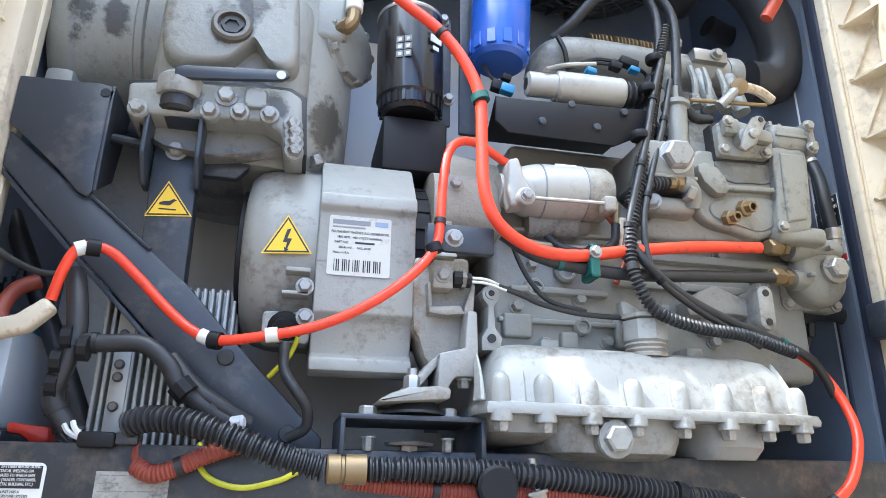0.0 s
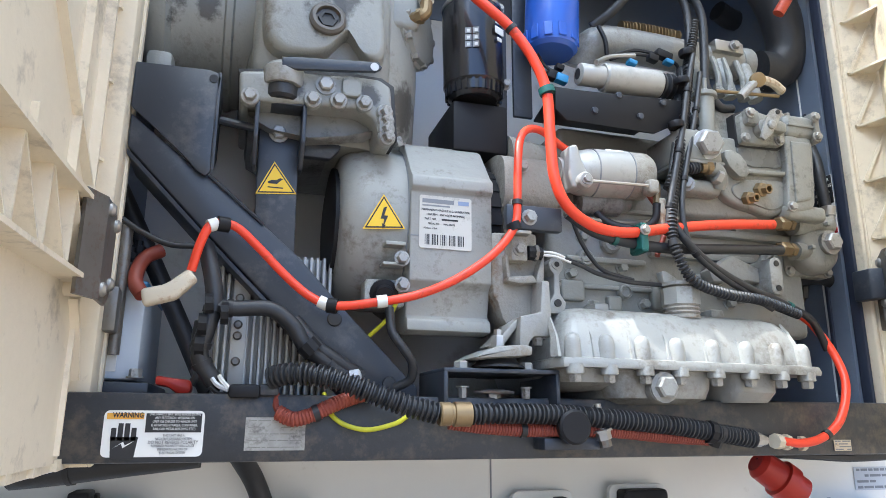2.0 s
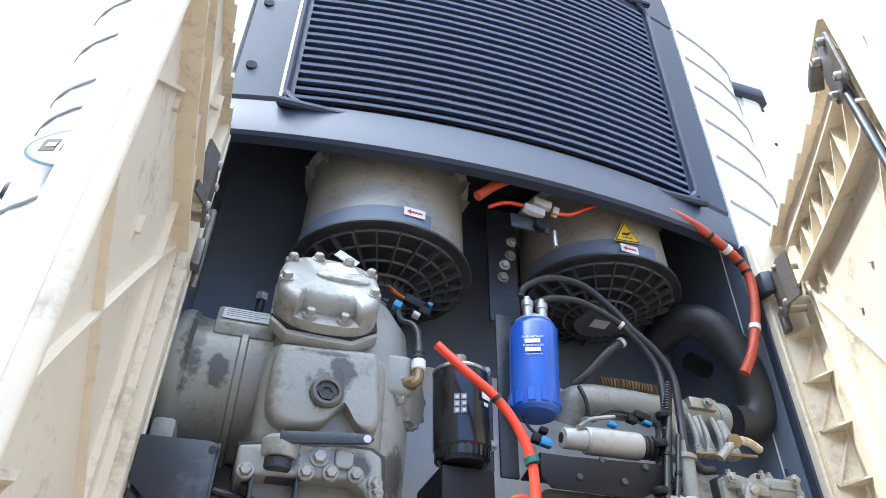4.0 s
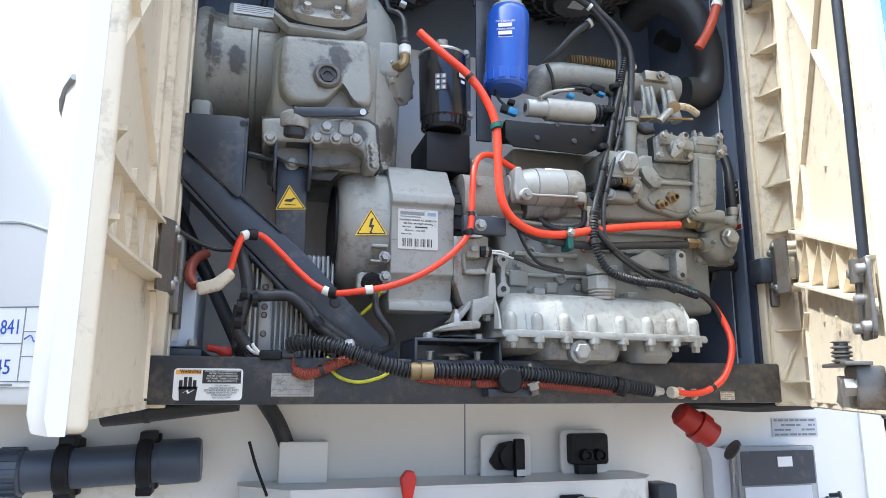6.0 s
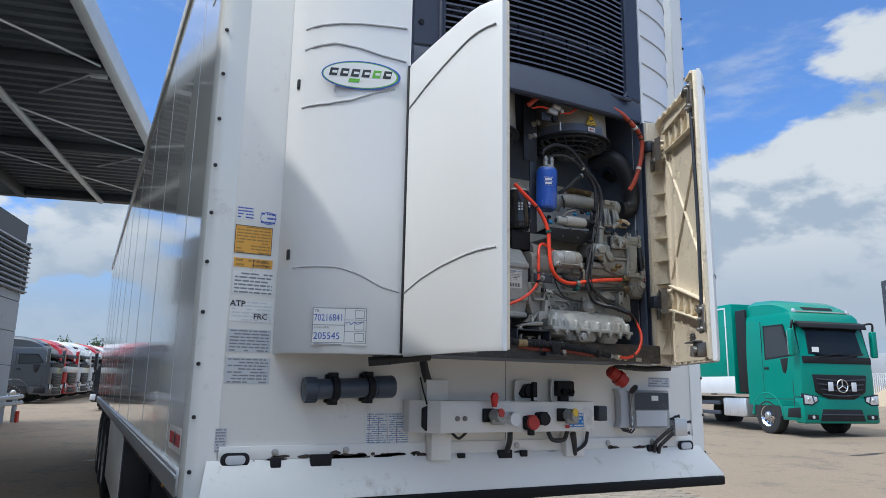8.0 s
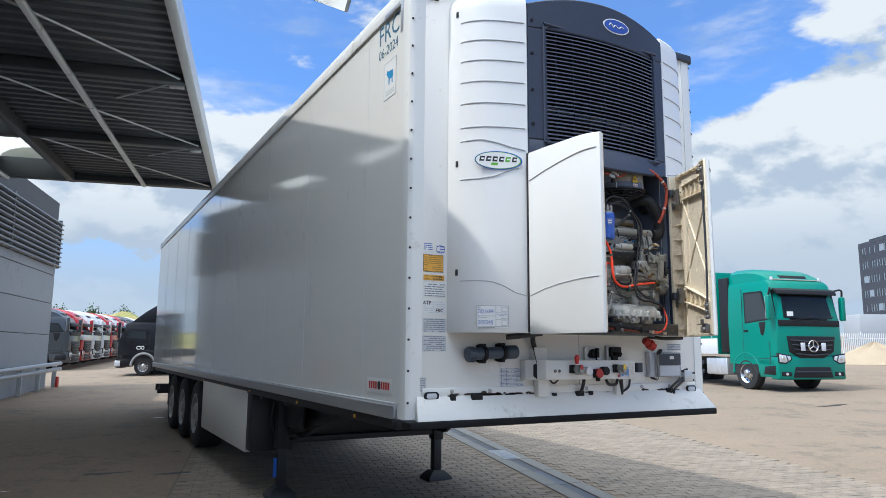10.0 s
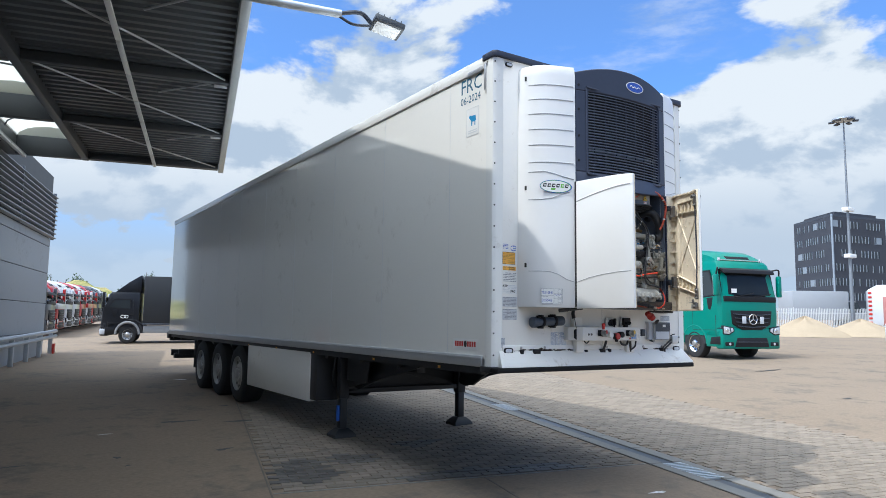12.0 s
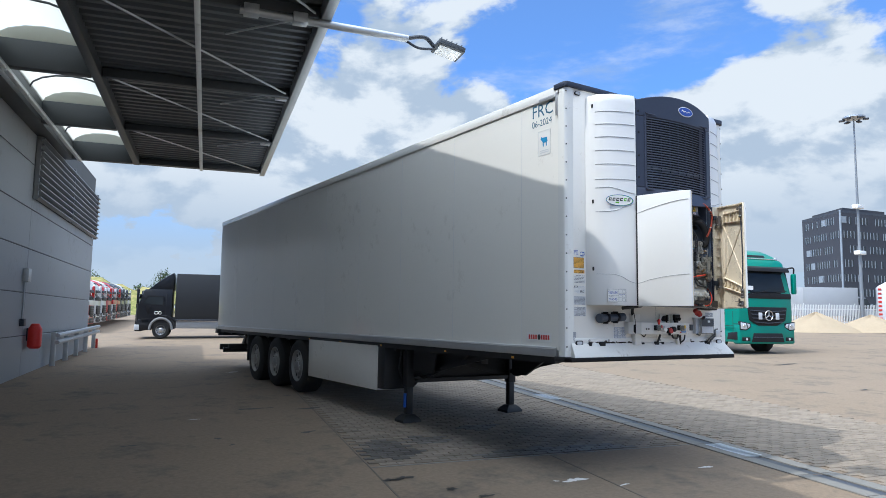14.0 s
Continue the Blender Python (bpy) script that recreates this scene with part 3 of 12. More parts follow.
def flood_lamp(u):
    ob = thing("flood_lamp", site(u, -3.3, 5.5), "floodlight on a galvanised arm at the canopy edge", "flood lamp", group="canopy flood lamps")
    part("arm", hose([site(u, -4.45, 5.56), site(u, -3.2, 5.53), site(u, -2.1, 5.50)], 0.055, 12, 3), GALV, ob)
    part("clamp", box(-4.4, u - 0.09, 5.50, -4.2, u + 0.09, 5.64, 0.01, m=SITE), GALV, ob)
    part("clamp", box(-3.75, u - 0.09, 5.48, -3.55, u + 0.09, 5.62, 0.01, m=SITE), GALV, ob)
    part("bracket", hose([site(u, -2.15, 5.50), site(u, -1.85, 5.56), site(u + 0.05, -1.68, 5.46)], 0.03, 8, 4), FRAME, ob)
    part("bracket", hose([site(u, -2.15, 5.48), site(u - 0.02, -1.95, 5.38), site(u, -1.72, 5.40)], 0.02, 8, 4), FRAME, ob)
    b = box(-0.21, -0.20, -0.045, 0.21, 0.20, 0.045, 0.02)
    m = Matrix.Translation(site(u, -1.48, 5.42)) @ Matrix.Rotation(radians(-13.35), 4, "Z") @ Matrix.Rotation(radians(14), 4, "Y")
    b.transform(m)
    part("housing", b, CANOPY_STEEL, ob)
    b = box(-0.17, -0.165, -0.055, 0.17, 0.165, -0.044, 0.004)
    b.transform(m)
    part("lens", b, LABEL, ob, "pale frosted lamp glass")
    for k in range(5):
        b = box(-0.18 + 0.08 * k, -0.17, 0.04, -0.17 + 0.08 * k, 0.17, 0.075)
        b.transform(m)
        part("cooling_fin", b, CANOPY_STEEL, ob)
    return ob


def translucent(name, colour):
    m = bpy.data.materials.new(name)
    m.use_nodes = True
    t = m.node_tree
    t.nodes.clear()
    o = t.nodes.new("ShaderNodeOutputMaterial")
    mix = t.nodes.new("ShaderNodeMixShader")
    d = t.nodes.new("ShaderNodeBsdfDiffuse")
    tr = t.nodes.new("ShaderNodeBsdfTranslucent")
    d.inputs[0].default_value = (*colour, 1)
    tr.inputs[0].default_value = (*colour, 1)
    mix.inputs[0].default_value = 0.65
    t.links.new(d.outputs[0], mix.inputs[1])
    t.links.new(tr.outputs[0], mix.inputs[2])
    t.links.new(mix.outputs[0], o.inputs[0])
    return m


ROOFLIGHT = translucent("rooflight_sheet", (0.62, 0.615, 0.55))
canopy()
flood_lamp(2.8)
flood_lamp(-1.78)
OILY = material("oily_metal", (0.10, 0.09, 0.08), 0.3, grain=0.2, scale=80, blotch=0.2, blotch_scale=30)
CONN_BLUE = material("blue_connector", (0.03, 0.22, 0.45), 0.4)
ORANGE_WIRE = material("orange_wire", (0.75, 0.18, 0.03), 0.5)
RED_WORN = material("worn_orange_red", (0.27, 0.055, 0.034), 0.5, grain=0.1, scale=60, blotch=0.2, blotch_scale=20)
BATTERY = material("battery_grey", (0.58, 0.65, 0.74), 0.5, grain=0.04, blotch=0.06)
ALU_PAINT = material("heat_sink_alu", (0.50, 0.50, 0.48), 0.45, metal=0.4, grain=0.06, blotch=0.1, blotch_scale=10)
EARTH = material("earth_wire", (0.55, 0.55, 0.03), 0.5, blotch=0.3, blotch_scale=60)
STICKER = material("scuffed_sticker", (0.22, 0.21, 0.19), 0.6, grain=0.3, scale=120, blotch=0.3, blotch_scale=40)
TUBE_GREY = material("tube_dark_grey", (0.065, 0.082, 0.112), 0.4, grain=0.05, blotch=0.08)
AMBER_INK = material("amber_print", (0.40, 0.22, 0.04), 0.5)
RUST = material("rusty_chip", (0.07, 0.05, 0.04), 0.8, grain=0.2, scale=60)
LABEL_BLUE = material("pale_blue_sticker", (0.35, 0.50, 0.66), 0.5, grain=0.1, scale=60)
RED_BRIGHT = material("bright_red_plastic", (0.72, 0.03, 0.02), 0.4)
BLUE_LABEL = material("blue_label", (0.03, 0.22, 0.58), 0.4)
INK_TEAL = material("dark_teal_ink", (0.03, 0.12, 0.20), 0.5)
INK_BLUE2 = material("sky_blue_ink", (0.02, 0.25, 0.50), 0.5)


def glassy(name, colour, rough=0.05, ior=1.45, alpha=1.0):
    m = bpy.data.materials.new(name)
    m.use_nodes = True
    n = m.node_tree.nodes["Principled BSDF"]
    n.inputs["Base Color"].default_value = (*colour, 1)
    n.inputs["Roughness"].default_value = rough
    n.inputs["Transmission Weight"].default_value = alpha
    n.inputs["IOR"].default_value = ior
    return m


SMOKED = glassy("smoked_plastic", (0.75, 0.76, 0.76), 0.12, 1.2, 0.7)


# ---- the trailer ----
TRAILER = thing("refrigerated_trailer", (0, 6, 0), "white box semi-trailer with glossy sides, standing on its landing legs", "trailer")
TOP, LOW, LONG = 3.93, 1.09, 13.45


def trailer_box():
    b = bmesh.new()
    box(-1.285, 0.08, 1.16, -1.24, LONG, TOP - 0.03, bm=b)
    part("side_panel", b, SIDE_WHITE, TRAILER, "glossy white side wall")
    part("side_panel", box(1.24, 0.08, 1.16, 1.285, LONG, TOP - 0.03), SIDE_WHITE, TRAILER)
    part("roof", box(-1.29, 0.04, TOP - 0.04, 1.29, LONG, TOP + 0.0, 0.012), SIDE_WHITE, TRAILER)
    part("floor_pan", box(-1.24, 0.06, 1.12, 1.24, LONG, 1.24), CHASSIS, TRAILER)
    part("rear_door", box(-1.28, LONG, 1.1, 1.28, LONG + 0.05, TOP - 0.01, 0.01), WHITE, TRAILER)
    part("front_wall", box(-1.24, 0.0, 1.16, 1.24, 0.07, TOP - 0.02, 0.004), WALL_WHITE, TRAILER)
    for s in (-1, 1):
        # rounded corner post
        ring = [(s * 1.30, 0.10), (s * 1.30, 0.035), (s * 1.292, 0.012), (s * 1.275, 0.0), (s * 1.255, -0.006), (s * 1.19, -0.008), (s * 1.19, 0.06), (s * 1.24, 0.10)]
        part("corner_post", prism(ring, 1.10, TOP - 0.03, "z"), WHITE, TRAILER)
        part("top_rail", box(s * 1.30, 0.08, TOP - 0.10, s * 1.27, LONG, TOP + 0.01, 0.006), WHITE, TRAILER)
        part("bottom_rail", box(s * 1.305, 0.14, LOW, s * 1.25, LONG, LOW + 0.10, 0.006), ALU, TRAILER, "dull aluminium bottom rail")
        part("rail_lip", box(s * 1.312, 0.14, LOW + 0.07, s * 1.30, LONG, LOW + 0.085, 0.003), ALU, TRAILER)
    part("top_cap", prism([(-1.31, 0.10), (-1.31, -0.005), (-1.28, -0.03), (1.28, -0.03), (1.31, -0.005), (1.31, 0.10)], TOP - 0.025, TOP + 0.03, "z", 0.008), NAVY, TRAILER, "dark blue front roof cap")
    for s in (-1, 1):
        part("cap_corner", box(s * 1.312, -0.01, TOP - 0.03, s * 1.25, 0.16, TOP + 0.028, 0.01), NAVY, TRAILER)
    # flared apron below the front wall, with its rubber lip
    prof = [(0.02, 1.235), (-0.012, 1.235), (-0.095, 1.105), (-0.095, 1.095), (0.02, 1.095)]
    b = bmesh.new()
    lo = [b.verts.new((-1.225 - 0.03 * (i in (2, 3)), y, z)) for i, (y, z) in enumerate(prof)]
    hi = [b.verts.new((1.225 + 0.075 * (i in (2, 3)), y, z)) for i, (y, z) in enumerate(prof)]
    b.faces.new(lo)
    b.faces.new(hi[::-1])
    for i in range(5):
        b.faces.new((lo[i], lo[(i + 1) % 5], hi[(i + 1) % 5], hi[i]))
    part("apron", b, WALL_WHITE, TRAILER, "chipped white flared front apron")
    part("rubber_lip", box(-1.31, -0.105, 1.05, 1.30, 0.02, 1.093, 0.008), LIP, TRAILER, "black rubber bumper strip")
    part("corner_foot", box(-1.31, -0.02, 1.045, -1.20, 0.16, 1.10, 0.01), RUBBER, TRAILER)


LIP = material("bumper_rubber", (0.012, 0.012, 0.013), 0.7, grain=0.15, blotch=0.2, spec=0.2)
trailer_box()
for k in range(15):
    z = 1.20 + 0.19 * k
    for s in (-1, 1):
        b = lathe([(0.008, 0), (0.008, 0.003), (0.005, 0.006)], (s * 1.278, -0.0, z), (s * 1.278 + s * 0.3, -1.0, z), 8)
        part("rivet", b, INK, TRAILER)


def chassis():
    for s in (-1, 1):
        part("chassis_beam", box(s * 0.62, 2.4, 0.86, s * 0.50, 13.2, 1.12, 0.01), CHASSIS, TRAILER)
        part("side_rave", box(s * 1.26, 0.2, 1.02, s * 1.20, 13.3, 1.09), CHASSIS, TRAILER)
    for y in (0.5, 1.6, 2.8, 3.75, 5.4, 6.8, 8.2, 9.5, 10.8, 12.4, 13.2):
        part("cross_member", box(-1.22, y - 0.05, 0.98 if y > 2.5 else 1.06, 1.22, y + 0.05, 1.09), CHASSIS, TRAILER)
    part("kingpin_plate", box(-1.2, 0.35, 1.04, 1.2, 2.6, 1.06, 0.005), CHASSIS, TRAILER)
    part("gooseneck_plate", prism([(2.2, 1.06), (3.3, 1.06), (3.3, 0.62), (3.0, 0.62)], 0.62, 0.66, "x"), CHASSIS, TRAILER)
    part("gooseneck_plate", prism([(2.95, 1.03), (3.6, 1.03), (3.6, 0.70), (3.05, 0.70)], -0.98, -0.96, "x"), CHASSIS, TRAILER)


chassis()


def landing_leg(x):
    y = 3.745
    g = ground_z(x, y)
    leg = part("landing_leg", box(x - 0.065, y - 0.065, 0.45, x + 0.065, y + 0.065, 1.05, 0.008), CHASSIS, TRAILER)
    part("inner_tube", box(x - 0.05, y - 0.05, g + 0.12, x + 0.05, y + 0.05, 0.45, 0.006), CHASSIS, leg)
    b = loft([[(x + s * hw, y + t * hd, z) for s, t in ((-1, -1), (1, -1), (1, 1), (-1, 1))] for hw, hd, z in ((0.15, 0.13, g + 0.0), (0.15, 0.13, g + 0.04), (0.11, 0.10, g + 0.085), (0.065, 0.065, g + 0.12))])
    part("foot", b, CHASSIS, leg)
    part("top_plate", box(x - 0.10, y - 0.10, 0.98, x + 0.10, y + 0.10, 1.06), CHASSIS, leg)
    return leg


for lx in (-0.974, 0.921):
    landing_leg(lx)
# sub-frame plates and braces round the legs
part("bulkhead", box(-0.90, 3.82, 0.53, 1.10, 3.85, 1.06, 0.004), CHASSIS, TRAILER)
part("lower_rail", box(-0.91, 3.70, 0.51, 0.86, 3.76, 0.57, 0.004), CHASSIS, TRAILER)
# cross brace between the legs
part("cross_tube", rod((-0.92, 3.785, 0.53), (0.87, 3.785, 0.53), 0.025, 10), CHASSIS, TRAILER)
part("cross_brace", beam((-0.92, 3.71, 0.56), (0.85, 3.71, 1.00), 0.02, 0.06), CHASSIS, TRAILER)
part("cross_brace", beam((0.87, 3.79, 0.56), (-0.90, 3.79, 1.00), 0.02, 0.06), CHASSIS, TRAILER)


def wheel(x, y, s):
    """s: the side that it faces."""
    c = (x, y, 0.5 + 0.02)
    tyre = [(0.30, 0.21), (0.30, 0.0), (0.40, -0.012), (0.47, 0.005), (0.50, 0.035), (0.505, 0.10), (0.505, 0.28), (0.50, 0.345), (0.47, 0.375), (0.40, 0.385), (0.30, 0.37)]
    q = (x - s, y, c[2])
    hub = part("wheel", lathe(tyre, c, q, 40), TYRE, TRAILER)
    rim = [(0.301, 0.20), (0.302, 0.004), (0.298, -0.008), (0.288, -0.008), (0.278, 0.012), (0.262, 0.045), (0.20, 0.05), (0.165, 0.035), (0.15, 0.015), (0.14, 0.008), (0.09, 0.01), (0.085, -0.01), (0.05, -0.02), (0.0, -0.02)]
    part("rim", lathe(rim, c, q, 32), ALU_DULL, hub, "dull aluminium wheel rim")
    for k in range(10):
        a = 2 * math.pi * k / 10
        part("wheel_nut", hexbolt((x + s * -0.03, y + 0.118 * math.cos(a), c[2] + 0.118 * math.sin(a)), (s, 0, 0), 0.017, 0.03, None, False), STEEL, hub)
    for k in range(10):
        a = 2 * math.pi * (k + 0.5) / 10
        part("hand_hole", lathe([(0.032, 0.0), (0.032, 0.003)], (x - s * 0.044, y + 0.222 * math.cos(a), c[2] + 0.222 * math.sin(a)), (x + s, y + 0.222 * math.cos(a), c[2] + 0.222 * math.sin(a)), 10), INK, hub)


ALU_DULL = material("wheel_aluminium", (0.36, 0.36, 0.35), 0.4, metal=0.3, grain=0.1, blotch=0.2, blotch_scale=8)
for wy in (7.555, 8.865, 10.175):
    wheel(-1.275, wy, -1)
    wheel(1.275, wy, 1)
    part("axle", rod((-1.0, wy, 0.52), (1.0, wy, 0.52), 0.07, 12), CHASSIS, TRAILER)
    part("mudguard", hose([(-1.08, wy + 0.62 * math.cos(a), 0.42 + 0.62 * math.sin(a)) for a in [radians(x) for x in range(20, 161, 20)]], 0.03, 6, 2), CHASSIS, TRAILER)
part("under_run_bar", box(-1.20, 13.10, 0.50, 1.20, 13.22, 0.62, 0.01), CHASSIS, TRAILER)
part("under_run_bar", box(-1.22, 12.55, 0.62, 1.22, 12.63, 0.74, 0.01), CHASSIS, TRAILER)
for s_ in (-1, 1):
    part("under_run_post", box(s_ * 0.62, 12.55, 0.56, s_ * 0.52, 13.16, 1.08, 0.01), CHASSIS, TRAILER)
part("mud_flap", box(-1.26, 10.85, 0.42, -0.90, 10.87, 1.05, 0.004), RUBBER, TRAILER)
part("pallet_box", box(-1.265, 4.212, 0.369, -0.75, 7.006, 1.04, 0.008), WALL_WHITE, TRAILER, "white pallet box under the side")
part("pallet_box_frame", box(-1.255, 3.98, 0.40, -0.78, 4.205, 1.06, 0.008), CHASSIS, TRAILER)
part("pallet_box_frame", box(-1.255, 7.01, 0.42, -0.78, 7.06, 1.06, 0.008), CHASSIS, TRAILER)


# ---- the refrigeration unit's casing ----
UNIT = thing("refrigeration_unit", (0, -0.2, 1.62), "white and navy trailer refrigeration unit with two open front doors", "refrigeration unit")
UZ0, UZ1 = 1.625, 3.84
COVER_PLAN = [(-1.012, -0.002), (-1.008, -0.05), (-0.995, -0.10), (-0.972, -0.150), (-0.935, -0.195), (-0.88, -0.240), (-0.80, -0.278), (-0.71, -0.308), (-0.612, -0.335)]


def cover(s):
    """A side cover: a curved shell with a rolled edge; s is -1 on the near side."""
    plan = [(-s * x if s > 0 else x, y) for x, y in COVER_PLAN] if s > 0 else COVER_PLAN
    plan = [(abs(x) * s, y) for x, y in COVER_PLAN]
    inner = [(x - s * 0.02, min(y + 0.02, 0.0)) for x, y in plan[::-1]]
    rings = []
    for z, k in ((UZ0, 0.985), (UZ0 + 0.012, 1.0), (2.2, 1.0), (2.8, 1.0), (UZ1 - 0.09, 1.0), (UZ1 - 0.03, 0.985), (UZ1, 0.95)):
        mid = s * 0.612
        rings.append([(mid + (x - mid) * k, y * k, z) for x, y in plan] + [(mid + (x - mid) * k * 0.96, y * k * 0.9, z) for x, y in inner])
    return part("side_cover", loft(rings), COVER, UNIT, "white moulded side cover")


left_cover = cover(-1)
right_cover = cover(1)


def cover_y(x, s):
    """Depth of the cover's face at x."""
    pts = sorted((abs(a), b) for a, b in COVER_PLAN)
    ax = abs(x)
    for (a, b), (c, d) in zip(pts, pts[1:]):
        if a <= ax <= c:
            return b + (d - b) * (ax - a) / (c - a)
    return pts[0][1]


def cover_groove(s, zs, owner, x0=0.63, x1=0.985, r=0.006, mat=None):
    """A pressed line across the cover, drawn as a grey tube for its shadow; zs: heights at five places from the inner
    to the outer end.
    """
    pts = []
    n = 16
    for i in range(n + 1):
        f = i / n
        x = x0 + (x1 - x0) * f
        k = f * (len(zs) - 1)
        j = min(int(k), len(zs) - 2)
        z = zs[j] + (zs[j + 1] - zs[j]) * (k - j)
        pts.append((s * x, cover_y(x, s) - 0.0005, z))
    part("groove", hose(pts, r, 6, 3), mat or GROOVE, owner)


# grey that stands for the shade inside the pressed lines
GROOVE = material("groove_shadow_grey", (0.42, 0.43, 0.44), 0.6)
for s, owner in ((-1, left_cover), (1, right_cover)):
    for z in (3.65, 3.515, 3.378, 3.235, 3.09, 2.93):
        cover_groove(s, [z, z, z, z], owner, r=0.0045)
    cover_groove(s, [2.785, 2.80, 2.825, 2.845, 2.84], owner, r=0.0045)
    cover_groove(s, [2.665, 2.64, 2.605, 2.59, 2.59], owner, x0=0.67, r=0.0045)
    cover_groove(s, [1.855, 1.875, 1.915, 1.94, 1.945, 1.945], owner, r=0.003)
for z in (2.0, 2.70, 3.72):
    part("cover_latch", box(-1.003, -0.105, z - 0.02, -0.985, -0.085, z + 0.02, 0.004), INK, left_cover, "small black cover latch")

# emblem on the cover: an oval ring with a dark bar, in plain shapes
def emblem():
    m = at_front(-0.80, cover_y(0.80, -1) - 0.004, 2.708, turn=-20)
    b = bmesh.new()
    for i, (w, h, mt) in enumerate(((0.155, 0.060, INK_BLUE), (0.148, 0.055, INK_GREEN), (0.143, 0.052, LABEL))):
        o = [(w * math.cos(2 * math.pi * k / 40), h * math.sin(2 * math.pi * k / 40)) for k in range(40)]
        part(("emblem_ring", "emblem_band", "emblem_field")[i], prism([(x - 0.002 * i, z) for x, z in o], 0.0005 * i, 0.0005 * i + 0.001, "z", m=m), mt, left_cover)
    for k in range(6):
        x = -0.126 + 0.042 * k
        mark = INK if k != 4 else INK_GREEN
        part("emblem_mark", prism([(x, -0.008), (x + 0.031, -0.008), (x + 0.038, 0.024), (x + 0.007, 0.024)], 0.002, 0.003, "z", m=m), mark, left_cover)
        part("emblem_mark", prism([(x + 0.012, 0.003), (x + 0.031, 0.003), (x + 0.033, 0.013), (x + 0.014, 0.013)], 0.003, 0.0036, "z", m=m), LABEL, left_cover)
    part("emblem_mark", prism([(-0.050, -0.032), (-0.008, -0.032), (-0.004, -0.016), (-0.046, -0.016)], 0.002, 0.003, "z", m=m), INK_GREEN, left_cover)


emblem()


def service_label():
    """The form stuck on the cover, filled in by hand."""
    m = at_front(-0.836, cover_y(0.836, -1) - 0.003, 1.722, turn=-24)
    lab = part("service_label", plate(-0.098, -0.068, 0.098, 0.068, m), LABEL, left_cover, "white form filled in with blue pen")
    for u0, v0, u1, v1 in ((-0.098, 0.066, 0.098, 0.068), (-0.098, -0.060, 0.098, -0.058), (-0.098, -0.06, -0.096, 0.067), (0.096, -0.06, 0.098, 0.067), (0.018, -0.06, 0.020, 0.067),
                           (-0.098, 0.004, 0.018, 0.006), (0.02, 0.024, 0.097, 0.0255), (0.02, -0.018, 0.097, -0.0165), (-0.09, -0.0665, 0.01, -0.063)):
        part("rule", plate(u0, v0, u1, v1, m, 0.0018), INK_GREY, lab)
    for v in (0.030, -0.012, -0.053):
        b = bmesh.new()
        for u0, v0, u1, v1 in ((0.055, v, 0.09, v + 0.002), (0.055, v + 0.028, 0.09, v + 0.03), (0.055, v, 0.057, v + 0.03), (0.088, v, 0.09, v + 0.03)):
            plate(u0, v0, u1, v1, m, 0.0018, bm=b)
        part("tick_box", b, INK_GREY, lab)
    pen = m @ Matrix.Translation((0, 0, 0.0015))
    text_mesh("TR.", 0.016, pen @ Matrix.Translation((-0.082, 0.055, 0)), "writing", INK_GREY, lab)
    text_mesh("ChassisNr.", 0.013, pen @ Matrix.Translation((-0.062, -0.004, 0)), "writing", INK_GREY, lab)
    text_mesh("70216841", 0.036, pen @ Matrix.Translation((-0.040, 0.031, 0)) @ Matrix.Rotation(0.02, 4, "Z"), "writing", INK_BLUE, lab, squeeze=0.75)
    text_mesh("205545", 0.036, pen @ Matrix.Translation((-0.045, -0.036, 0)), "writing", INK_BLUE, lab, squeeze=0.9)
    part("pen_stroke", hose([pen @ Vector(p) for p in ((0.022, 0.012, 0), (0.034, 0.018, 0), (0.042, 0.008, 0), (0.054, 0.017, 0), (0.066, 0.009, 0), (0.088, 0.020, 0))], 0.0012, 5, 5), INK_BLUE, lab)


service_label()

# upper front with the condenser grille


def front_y(x):
    return -0.338 - 0.075 * (1 - (x / 0.605) ** 2)


